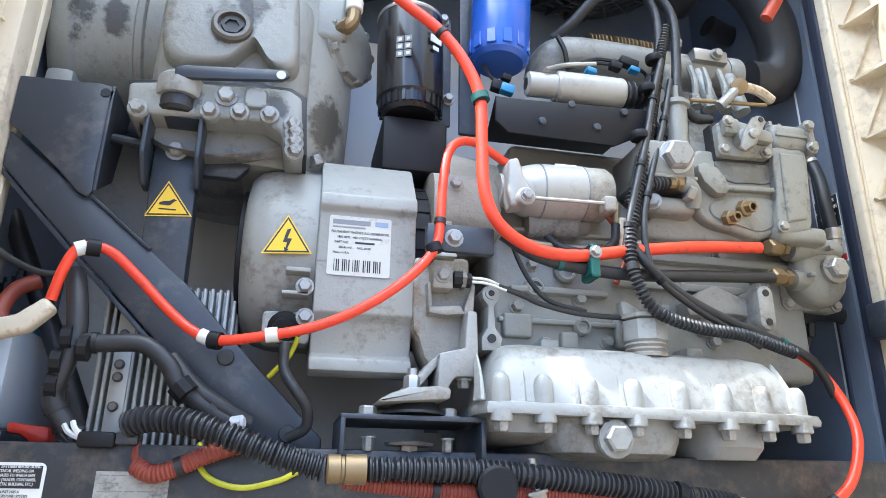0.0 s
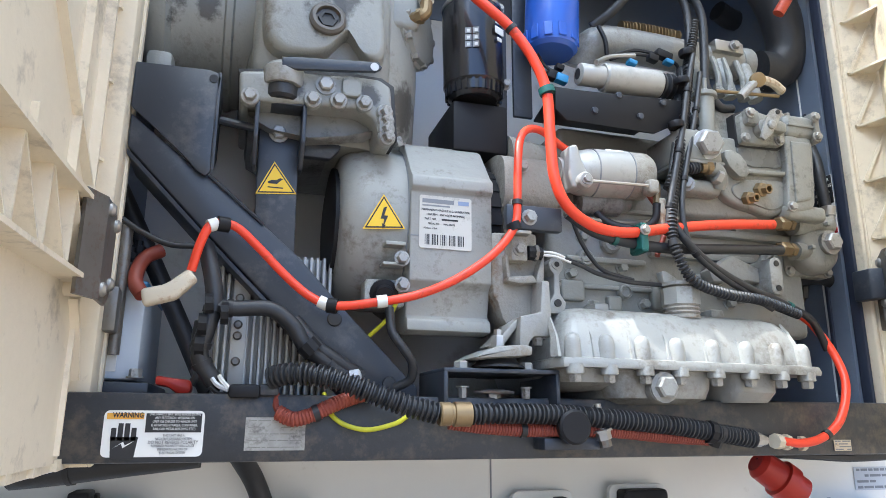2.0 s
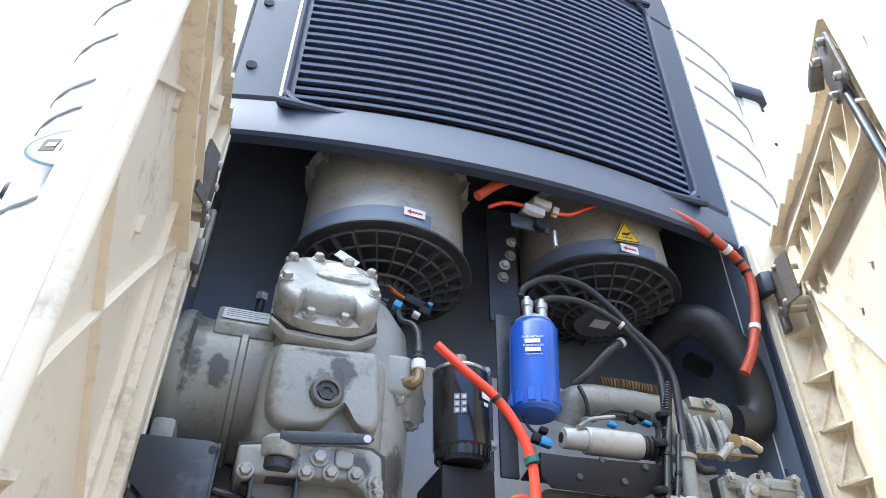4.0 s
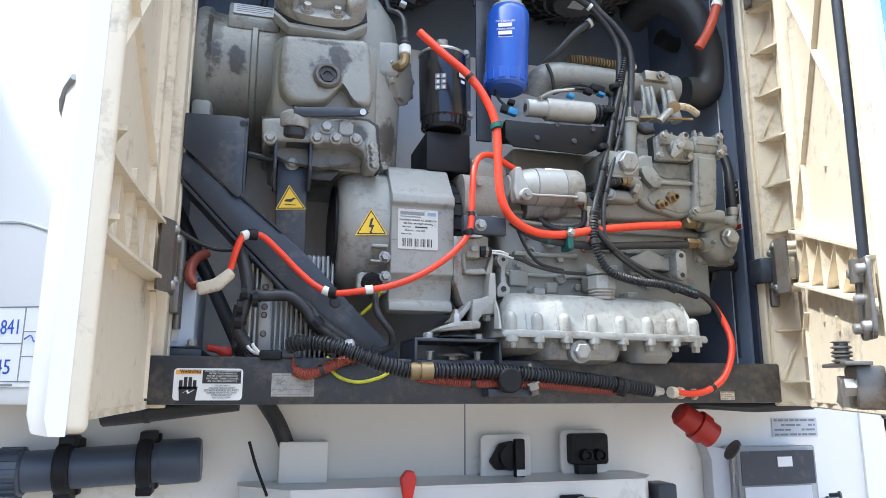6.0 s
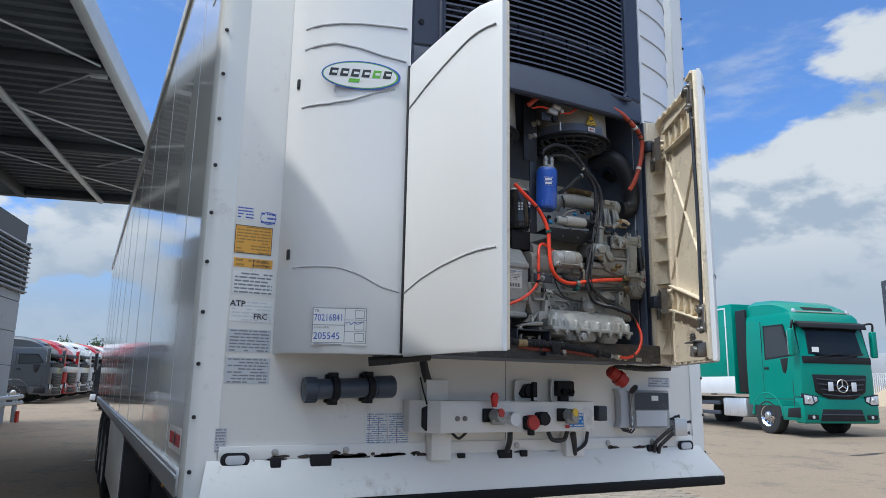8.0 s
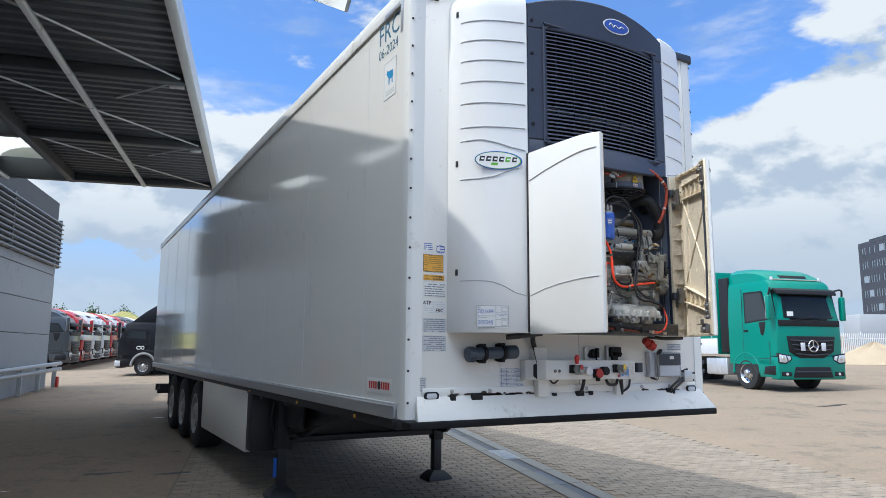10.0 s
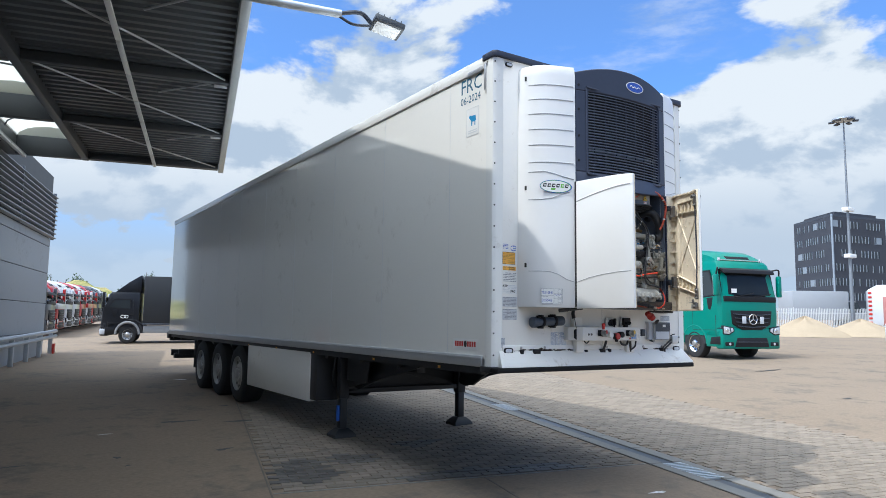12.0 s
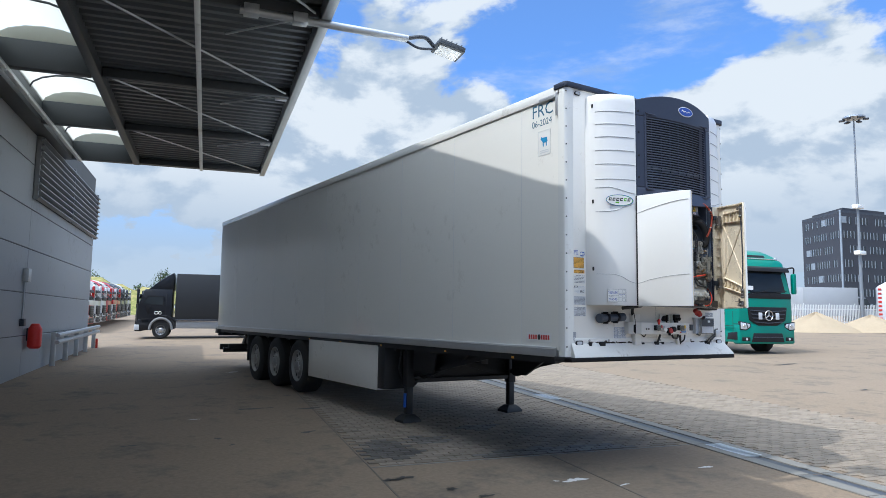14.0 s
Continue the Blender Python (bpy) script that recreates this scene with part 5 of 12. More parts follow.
part("port_plug", lathe([(0.014, 0), (0.014, 0.004), (0.009, 0.004), (0.009, 0.0015), (0, 0.001)], (px, -0.402, pz), (px + 0.02, -1, pz + 0.06), 6), INK, boss)
part("side_arm", soft_box((-0.236, -0.345, 2.262), (-0.186, -0.24, 2.336), 0.010, 3), OIL_ENGINE, comp)
# motor end, a drum lying along x
mx0, mz = -0.590, 2.292
part("motor_end", lathe([(0.100, 0.0), (0.124, 0.006), (0.132, 0.018), (0.132, 0.034), (0.124, 0.042), (0.121, 0.060), (0.121, 0.21)], (mx0, -0.19, mz), (1, -0.19, mz), 44), OIL_ENGINE, comp)
part("motor_rib", lathe([(0.1215, 0), (0.126, 0.003), (0.126, 0.012), (0.1215, 0.015)], (-0.476, -0.19, mz), (1, -0.19, mz), 44), ENGINE, comp)
part("end_foot", box(mx0 + 0.012, -0.30, mz - 0.16, mx0 + 0.05, -0.18, mz - 0.10, 0.01), ENGINE, comp)
part("suction_block", prism([(-0.302, 2.344), (-0.302, 2.368), (-0.276, 2.412), (-0.16, 2.412), (-0.16, 2.344)], -0.522, -0.424, "x", 0.004), ENGINE, comp)
part("suction_web", prism([(-0.298, 2.286), (-0.298, 2.345), (-0.18, 2.345), (-0.18, 2.286)], -0.516, -0.470, "x", 0.006), ENGINE, comp)
plate_m = Matrix.Translation((-0.473, -0.2905, 2.3908)) @ Matrix.Rotation(radians(-30.6), 4, "X") @ FACE_FRONT
data_plate = part("data_plate", plate(-0.040, -0.018, 0.040, 0.018, plate_m, 0.0015, 0.003), LABEL_GREY, comp, "small grey metal data plate")
for k in range(4):
    part("print_bar", plate(-0.034, 0.011 - 0.007 * k, 0.034 - 0.012 * (k % 2), 0.0125 - 0.007 * k, plate_m, 0.002), INK_GREY, data_plate)
# cylinder head on a bank that leans towards the doors
HEAD_M = Matrix.Translation((-0.348, -0.348, 2.398)) @ Matrix(((1, 0, 0, 0), (0, 0.5, -0.866, 0), (0, 0.866, 0.5, 0), (0, 0, 0, 1)))


def head_ring(z, k, notch, hw=0.087, hh=0.090, n=80):
    """A round-ended outline; notch draws its lower middle in."""
    ring = []
    for i in range(n):
        a = 2 * math.pi * i / n
        c, s = math.cos(a), math.sin(a)
        x = hw * k * math.copysign(abs(c) ** 0.74, c)
        y = hh * k * math.copysign(abs(s) ** 0.74, s)
        if notch and y < 0:
            f = max(0.0, min(1.0, (0.052 - abs(x)) / 0.010))
            y += notch * f * f * (3 - 2 * f)
        ring.append(HEAD_M @ Vector((x, y, z)))
    return ring


part("valve_plate", prism([(-0.088, -0.060), (-0.060, -0.100), (0.045, -0.104), (0.090, -0.062), (0.090, 0.075), (0.06, 0.095), (-0.06, 0.095), (-0.088, 0.07)], -0.022, -0.002, "z", 0.003, m=HEAD_M), ENGINE, comp)
part("gasket", prism([(0.9885 * x, 0.99 * y) for x, y in ((-0.088, -0.050), (-0.060, -0.088), (0.045, -0.092), (0.090, -0.052), (0.090, 0.07), (0.06, 0.09), (-0.06, 0.09), (-0.088, 0.065))], -0.002, 0.002, "z", m=HEAD_M), INK, comp)
head = part("cylinder_head", loft([head_ring(z, k, nt_) for z, k, nt_ in ((0.0015, 1.0, 0), (0.014, 1.01, 0), (0.019, 1.0, 0.0), (0.0215, 1.0, 0.026), (0.042, 1.0, 0.029), (0.049, 0.975, 0.031), (0.053, 0.93, 0.033), (0.055, 0.86, 0.033))]), ENGINE_LIGHT, comp, "pale grey cylinder head", 40)
part("head_dome", loft([[HEAD_M @ Vector((0.02 + 0.045 * k * math.cos(2 * math.pi * i / 24), 0.012 + 0.016 * k * math.sin(2 * math.pi * i / 24), z)) for i in range(24)] for z, k in ((0.052, 1.1), (0.059, 1.0), (0.062, 0.8))]), ENGINE_LIGHT, head)
for x, y, z in ((-0.028, -0.074, 0.0215), (0.027, -0.074, 0.0215), (-0.074, -0.022, 0.053), (0.072, -0.026, 0.053), (-0.068, 0.056, 0.052), (-0.024, 0.074, 0.053), (0.030, 0.074, 0.053), (0.070, 0.048, 0.053)):
    p = HEAD_M @ Vector((x, y, z))
    part("bolt_seat", lathe([(0.013, -0.006), (0.0125, 0.002)], p, p + HEAD_M.to_3x3() @ Vector((0, 0, 1)), 16), ENGINE_LIGHT, head)
    part("head_bolt", hexbolt(p + HEAD_M.to_3x3() @ Vector((0, 0, 0.002)), HEAD_M.to_3x3() @ Vector((0, 0, 1)), 0.0085, 0.010), PAINTED_BOLT, head)
part("chalk_mark", prism([(-0.014, 0.040), (0.030, 0.036), (0.048, 0.044), (0.040, 0.066), (0.012, 0.072), (-0.010, 0.062)], 0.0552, 0.0556, "z", m=HEAD_M), LABEL, head, "white paint dab")
part("tag", box(-0.022, -0.001, -0.013, 0.022, 0.001, 0.013, m=Matrix.Translation((-0.318, -0.325, 2.527)) @ Matrix.Rotation(0.5, 4, "Y") @ Matrix.Rotation(-0.4, 4, "X")), LABEL, head, "white paper tag")
# small pipe stub and switch behind the head
part("pipe_stub", hose([(-0.47, -0.19, 2.40), (-0.458, -0.20, 2.45), (-0.455, -0.21, 2.49)], 0.008, 10, 5), RUBBER, comp)
part("stub_nut", lathe([(0.012, 0), (0.012, 0.014)], (-0.456, -0.208, 2.478), (-0.455, -0.21, 2.50), 6), PAINTED_BOLT, comp)
# bolted lower flange with its gasket, and the pan below it
part("flange_gasket", prism([(-0.448, 2.133), (-0.40, 2.140), (-0.30, 2.149), (-0.253, 2.149), (-0.234, 2.138), (-0.2275, 2.056), (-0.25, 2.06), (-0.26, 2.13), (-0.44, 2.11)], -0.386, -0.22, "y", 0.001), INK, comp)
pan = part("lower_flange", prism([(-0.446, 2.129), (-0.40, 2.136), (-0.30, 2.145), (-0.256, 2.145), (-0.239, 2.135), (-0.232, 2.052), (-0.254, 2.052), (-0.262, 2.084), (-0.285, 2.096), (-0.36, 2.093), (-0.443, 2.087)], -0.390, -0.20, "y", 0.006, 3), OIL_ENGINE, comp)
# the pan's shade below the flange is put into its dark grey
part("sump_pan", loft([[(-0.435, y, 2.10), (-0.26, y, 2.11), (-0.240, y, 2.082), (-0.250 - k, y, 2.062), (-0.30 - k, y, 2.054), (-0.40, y, 2.060), (-0.43, y, 2.075)] for y, k in ((-0.352, 0.02), (-0.362, 0.03), (-0.366, 0.05), (-0.15, 0.05))]), DIRT_SHADE_GREY, comp)
for x, z in ((-0.430, 2.093), (-0.348, 2.100), (-0.313, 2.103), (-0.277, 2.104), (-0.248, 2.094), (-0.246, 2.082), (-0.245, 2.070), (-0.244, 2.058)):
    part("bolt_seat", lathe([(0.0125, 0), (0.0125, 0.010), (0.011, 0.012)], (x, -0.382, z), (x, -9, z - 0.6), 14), ENGINE, pan)
    part("bolt", hexbolt((x, -0.3935, z - 0.001), (0.25 if x > -0.25 else 0, -1, -0.12), 0.0085, 0.010), PAINTED_BOLT, pan)
part("drain_bolt", hexbolt((-0.331, -0.391, 2.123), (0, -1, 0), 0.0105, 0.009), PAINTED_BOLT, pan)
part("square_boss", prism(rounded(-0.309, 2.109, -0.282, 2.136, 0.005), -0.398, -0.388, "y", 0.003), ENGINE, pan)
part("link_strap", prism([(-0.392, 2.136), (-0.375, 2.133), (-0.265, 2.146), (-0.256, 2.153), (-0.262, 2.161), (-0.38, 2.150), (-0.392, 2.147)], -0.408, -0.401, "y", 0.001), FRAME, comp, "black steel strap")
part("strap_hole", lathe([(0.006, 0), (0.006, 0.001)], (-0.267, -0.408, 2.1525), (-0.267, -0.5, 2.1525), 12), LABEL_GREY, comp)
# end cover with its ring of bolts, and the service valve
ew = Vector((0.80, -0.60, 0.0))
ec = Vector((-0.196, -0.285, 2.282))
flange = part("end_cover", lathe([(0.056, 0), (0.058, 0.004), (0.058, 0.020), (0.052, 0.023), (0.050, 0.030), (0.040, 0.034), (0.0, 0.036)], ec, ec + ew, 32), ENGINE, comp)
for k in range(9):
    a = 2 * math.pi * k / 9 + 0.2
    side = Vector((0.6, 0.8, 0)) * math.cos(a) + Vector((0, 0, 1)) * math.sin(a)
    part("bolt", hexbolt(ec + ew * 0.021 + side * 0.050, ew, 0.0068, 0.009), PAINTED_BOLT, flange)
part("service_valve", hose([(-0.200, -0.335, 2.282), (-0.186, -0.350, 2.283), (-0.180, -0.352, 2.290), (-0.179, -0.352, 2.306)], 0.010, 10, 4), BRASS, comp, "brass service valve with a white collar")
part("valve_nut", lathe([(0.012, 0), (0.012, 0.008)], (-0.190, -0.346, 2.283), (-0.184, -0.352, 2.283), 6), BRASS, comp)
part("valve_collar", rod((-0.179, -0.352, 2.306), (-0.179, -0.352, 2.325), 0.0125, 14, bev=0.002), WHITE_TAPE, comp)
part("valve_boot", lathe([(0.010, 0), (0.011, 0.004), (0.009, 0.008), (0.0105, 0.014), (0.008, 0.020), (0.006, 0.034)], (-0.179, -0.352, 2.325), (-0.179, -0.350, 2.365), 12), RUBBER, comp)
part("valve_hose", hose([(-0.179, -0.350, 2.356), (-0.181, -0.345, 2.385), (-0.190, -0.335, 2.405), (-0.205, -0.320, 2.418), (-0.210, -0.305, 2.445)], 0.0055, 8), RUBBER, comp)
# sensor plugs at its top
plug_ob = thing("wiring_connector", (-0.172, -0.300, 2.462), "dark wiring connectors with blue clips and orange leads", "connector")
for i, (c, w, h, mt) in enumerate((((-0.179, -0.300, 2.474), 0.040, 0.018, BLACK), ((-0.212, -0.305, 2.458), 0.016, 0.014, CONN_BLUE), ((-0.158, -0.300, 2.457), 0.022, 0.016, BLACK), ((-0.149, -0.302, 2.472), 0.010, 0.008, CONN_BLUE), ((-0.174, -0.300, 2.447), 0.014, 0.008, LABEL_GREY))):
    part("connector_body", box(-w / 2, -0.008, -h / 2, w / 2, 0.008, h / 2, 0.002, m=Matrix.Translation(c) @ Matrix.Rotation(0.35, 4, "Y")), mt, plug_ob)
for k in range(3):
    part("lead", hose([(-0.194, -0.300, 2.479), (-0.213, -0.290, 2.498), (-0.223, -0.270, 2.523)] if k == 0 else [(-0.190, -0.300, 2.477), (-0.205, -0.280, 2.498), (-0.217, -0.260, 2.518)] if k == 1 else [(-0.228, -0.290, 2.468), (-0.237, -0.280, 2.482), (-0.250, -0.270, 2.488)], 0.002, 6), ORANGE_WIRE if k < 2 else RUBBER, plug_ob)

# ---- brackets and frame on the near side ----
frame_ob = thing("steel_subframe", (-0.385, -0.340, 1.886), "dark painted steel subframe with a diagonal brace", "frame")
part("diagonal_brace", prism([(-0.5785, 2.068), (-0.51, 2.013), (-0.470, 1.989), (-0.352, 1.889), (-0.282, 1.815), (-0.184, 1.718), (-0.184, 1.690), (-0.252, 1.690), (-0.369, 1.811), (-0.486, 1.926), (-0.5785, 2.021)], -0.350, -0.312, "y", 0.004), FRAME, frame_ob, "dark diagonal channel")
part("brace_lip", prism([(-0.5785, 2.019), (-0.486, 1.924), (-0.369, 1.809), (-0.254, 1.690), (-0.262, 1.690), (-0.372, 1.804), (-0.489, 1.919), (-0.5785, 2.011)], -0.346, -0.255, "y", 0.001), FRAME, frame_ob)
part("gusset_plate", prism([(-0.5785, 2.138), (-0.486, 2.140), (-0.474, 2.137), (-0.468, 2.130), (-0.4725, 2.096), (-0.474, 2.015), (-0.473, 1.994), (-0.479, 1.987), (-0.489, 1.992), (-0.512, 2.016), (-0.560, 2.058), (-0.5785, 2.074)], -0.3575, -0.351, "y", 0.002), FRAME, frame_ob)
part("gusset_return", prism([(-0.3575, 2.138), (-0.3575, 1.995), (-0.30, 2.03), (-0.27, 2.138)], -0.474, -0.469, "x", 0.001), FRAME, frame_ob)
part("weld_bead", hose([(-0.474, -0.352, 1.990), (-0.440, -0.3515, 1.962), (-0.40, -0.3515, 1.929)], 0.0025, 6, 4), FRAME, frame_ob)
part("plate_hole", rod((-0.479, -0.3576, 2.127), (-0.479, -0.3585, 2.127), 0.006, 12), INK, frame_ob)
for c in ((-0.300, 1.806), (-0.223, 1.722)):
    part("rubber_plug", lathe([(0.010, 0), (0.009, 0.003), (0.0, 0.004)], (c[0], -0.350, c[1]), (c[0], -9, c[1]), 16), RUBBER, frame_ob)
mount = thing("compressor_mount", (-0.381, -0.330, 1.967), "dark steel compressor bracket with a rubber mount", "bracket")
b = bmesh.new()
cx = -0.388
prism([(-0.415, 2.100), (-0.357, 2.107), (-0.355, 2.045), (-0.359, 2.028), (-0.357, 1.862), (-0.412, 1.90), (-0.414, 2.027)], -0.3475, -0.318, "y", 0.003, 2, b)
part("bracket_plate", b, FRAME, mount)
bz = 2.068
part("bracket_cheek", prism([(-0.388, bz + 0.026), (-0.388, bz - 0.030), (-0.36, bz - 0.060), (-0.335, bz - 0.060), (-0.335, bz + 0.026)], cx - 0.034, cx - 0.028, "x", 0.002), FRAME, mount)
part("bracket_cheek", prism([(-0.388, bz + 0.026), (-0.388, bz - 0.030), (-0.36, bz - 0.060), (-0.335, bz - 0.060), (-0.335, bz + 0.026)], cx + 0.028, cx + 0.034, "x", 0.002), FRAME, mount)
part("bracket_top", box(cx - 0.033, -0.385, bz + 0.022, cx + 0.033, -0.34, bz + 0.028, 0.002), FRAME, mount)
part("rubber_mount", lathe([(0.018, 0), (0.022, 0.004), (0.022, 0.018), (0.018, 0.022)], (cx, -0.38, bz + 0.028), (cx, -0.38, 9), 20), RUBBER, mount)
part("mount_cap", lathe([(0.026, 0), (0.028, 0.004), (0.028, 0.024), (0.022, 0.031), (0.0, 0.031)], (cx, -0.38, bz + 0.048), (cx, -0.38, 9), 24), ENGINE_LIGHT, mount, "pale grey cast cap")
part("mount_bolt", lathe([(0.009, 0), (0.009, 0.008), (0.005, 0.009), (0.005, 0.022)], (cx, -0.38, bz + 0.078), (cx, -0.38, 9), 6), HINGE, mount)
part("bolt", hexbolt((cx, -0.348, bz - 0.006), (0, -1, 0), 0.010, 0.009), PAINTED_BOLT, mount)
part("side_plate", prism([(-0.361, 2.079), (-0.297, 2.078), (-0.300, 2.054), (-0.314, 2.038), (-0.359, 2.038)], -0.335, -0.32, "y", 0.003), FRAME, mount)
part("link_rod", rod((-0.467, -0.335, 2.077), (-0.415, -0.345, 2.066), 0.006, 10), FRAME, mount)


def triangle_sign(apex, left, right, y, owner, kind):
    """A yellow warning triangle with a black border."""
    (ax, az), (lx, lz), (rx_, rz) = apex, left, right
    c = ((ax + lx + rx_) / 3, (az + lz + rz) / 3)

    def tri(k, d0, d1):
        pts = [(c[0] + (u - c[0]) * k, c[1] + (v - c[1]) * k) for u, v in (apex, left, right)]
        return prism(pts, d0, d1, "y")

    t = part("warning_triangle", tri(1.08, y, y - 0.0008), YELLOW, owner, "yellow warning triangle with a black symbol")
    part("border", tri(0.98, y - 0.0008, y - 0.0012), INK, t)
    part("field", tri(0.86, y - 0.0012, y - 0.0016), YELLOW, t)
    s = abs(rx_ - lx)
    m = Matrix.Translation((c[0], y - 0.0016, c[1])) @ FACE_FRONT
    if kind == "bolt":
        o = [(-0.02, 0.26), (0.07, 0.30), (0.0, 0.06), (0.10, 0.06), (0.01, -0.18), (0.05, -0.18), (-0.03, -0.28), (-0.06, -0.14), (-0.02, -0.16), (0.0, -0.03), (-0.09, -0.03)]
        part("symbol", prism([(x * s, (z - 0.02) * s) for x, z in o], 0, 0.0005, "z", m=m), INK, t)
    else:
        part("symbol", prism([(x * s, (z - 0.02) * s) for x, z in ((-0.20, -0.01), (0.04, -0.01), (0.14, 0.10), (0.20, 0.12), (0.12, 0.16), (0.02, 0.10), (-0.12, 0.08), (-0.20, 0.04))], 0, 0.0005, "z", m=m), INK, t)
        part("symbol", prism([(x * s, z * s) for x, z in ((-0.2, -0.15), (0.2, -0.15), (0.2, -0.12), (-0.2, -0.12))], 0, 0.0005, "z", m=m), INK, t)


triangle_sign((-0.391, 2.018), (-0.412, 1.973), (-0.361, 1.977), -0.348, mount, "hand")

# ---- generator ----
gen = thing("generator", (-0.163, -0.250, 1.813), "grey generator drum with warning triangle and rating label", "generator")
gx0, gxm, gx1, gz = -0.276, -0.204, -0.086, 1.960
part("end_bell", lathe([(0.088, -0.022), (0.106, -0.018), (0.118, -0.006), (0.124, 0.012), (0.126, 0.03), (0.126, gxm - gx0)], (gx0, -0.250, gz), (9, -0.250, gz), 44), GENERATOR, gen)
part("vent_disc", lathe([(0.070, 0.0), (0.090, 0.003), (0.090, 0.02)], (gx0 - 0.030, -0.250, gz), (9, -0.250, gz), 30), BLACK, gen)
b = prism([(-0.12, 2.086), (-0.29, 2.086), (-0.318, 2.082), (-0.337, 2.071), (-0.380, 2.016), (-0.390, 2.008), (-0.391, 1.992), (-0.383, 1.986), (-0.3825, 1.860), (-0.371, 1.851), (-0.361, 1.814), (-0.373, 1.808), (-0.374, 1.793), (-0.345, 1.789), (-0.30, 1.80), (-0.12, 1.85)], gxm - 0.002, gx1, "x", 0.0025)
body = part("stator_body", b, GENERATOR, gen)
part("body_seam", box(gxm - 0.001, -0.3836, 1.9215, gxm + 0.030, -0.380, 1.923), INK_GREY, gen)
b = lump([(-0.252, gz, 0.112, 0.112, gx1 + 0.001), (-0.252, gz, 0.112, 0.112, gx1 + 0.022)], 36, 2.2, axis="x")
part("vent_gap", b, BLACK, gen)
for k in range(26):
    a = 2 * math.pi * k / 26
    c, s = math.cos(a), math.sin(a)
    p = Vector((gx1 + 0.011, -0.252 + 0.114 * c, gz + 0.114 * s))
    part("vent_fin", box(-0.011, -0.002, -0.008, 0.011, 0.002, 0.008, m=Matrix.Translation(p) @ Matrix.Rotation(a, 4, "X")), BLACK, gen)
# moulded steps on the body
part("seam", lathe([(0.1275, 0), (0.1275, 0.003)], (gxm - 0.003, -0.250, gz), (9, -0.250, gz), 44), INK_GREY, gen)
part("junction_lid", prism(rounded(-0.263, 1.824, -0.207, 1.862, 0.006), -0.362, -0.33, "y", 0.003), GENERATOR, gen)
part("cable_gland", lathe([(0.020, 0), (0.020, 0.006), (0.014, 0.008), (0.012, 0.018)], (-0.236, -0.360, 1.843), (-0.242, -0.420, 1.819), 16), BLACK, gen)
part("fin", box(-0.240, -0.385, 1.906, -0.212, -0.36, 1.911, 0.001), GENERATOR, gen)
part("fin", box(-0.243, -0.385, 1.878, -0.212, -0.36, 1.882, 0.001), GENERATOR, gen)
bolts(gen, [(-0.217, -0.383, 1.888), (-0.214, -0.376, 1.853)], (0, -1, 0), 0.008, 0.010)
bolts(gen, [(-0.212, -0.330, 2.072)], (-0.5, -0.4, 1), 0.008, 0.012)
triangle_sign((-0.243, 1.976), (-0.269, 1.928), (-0.214, 1.932), -0.3775, gen, "bolt")


def bars_label(name, u0, v0, u1, v1, m, rows, owner, label, back=None, ink=None, seed=1, inset=0.05, bar=0.45):
    """A small printed label: a plate with rows of plain bars."""
    lab = part(name, plate(u0, v0, u1, v1, m), back or LABEL, owner, label)
    rnd = random.Random(seed)
    h = (v1 - v0) / rows
    b = bmesh.new()
    for i in range(rows):
        z = v1 - (i + 0.5) * h
        x = u0 + (u1 - u0) * inset
        while x < u1 - (u1 - u0) * inset:
            w = min((u1 - u0) * rnd.uniform(0.06, 0.22), u1 - (u1 - u0) * inset - x)
            if rnd.random() < 0.85 and w > 0.002:
                plate(x, z - h * bar / 2, x + w, z + h * bar / 2, m, 0.0016, bm=b)
            x += w + (u1 - u0) * 0.025
    tagged(part("print", b, ink or INK_GREY, lab), kind="stuff")
    return lab


gm = at_front((-0.192 + -0.119) / 2, -0.3835, (1.981 + 1.905) / 2, turn=0)
LABEL_AGED = material("aged_label_paper", (0.56, 0.545, 0.50), 0.5, grain=0.05, scale=60, blotch=0.1, blotch_scale=20, dirt=(0.33, 0.30, 0.25), dirt_amount=0.2, dirt_scale=40)
rl = part("rating_label", plate(-0.038, -0.038, 0.038, 0.038, gm, 0.001, 0.003), LABEL_AGED, gen, "white rating label with a barcode")
for i, (line, size) in enumerate((("PERMANENT MAGNET A.C. GENERATOR", 0.0042), ("1800 RPM   480 VOLTS NOMINAL", 0.0042), ("PART NO.", 0.0042), ("SERIAL NO.      MFG. DATE", 0.0036), ("Made in U.S.A.", 0.0036))):
    text_mesh(line, size, gm @ Matrix.Translation((0 if i < 2 else -0.022 if i != 3 else -0.006, 0.017 - 0.0066 * i, 0.0012)), "writing", INK, rl, squeeze=0.92)
part("print_bar", plate(-0.034, 0.027, 0.012, 0.033, gm, 0.0014), INK_GREY, rl)
part("print_bar", plate(-0.034, 0.0225, 0.006, 0.0245, gm, 0.0014), INK_GREY, rl)
part("print_bar", plate(0.018, 0.027, 0.034, 0.033, gm, 0.0014), INK_SLATE, rl)
part("print_bar", plate(-0.006, 0.0028, 0.018, 0.0052, gm, 0.0014), INK, rl)
for k in range(24):
    if k % 5 != 3:
        x = -0.030 + k * 0.0025
        part("barcode_line", plate(x, -0.033, x + (0.0015 if k % 3 else 0.0008), -0.018, gm, 0.0014), INK, rl)

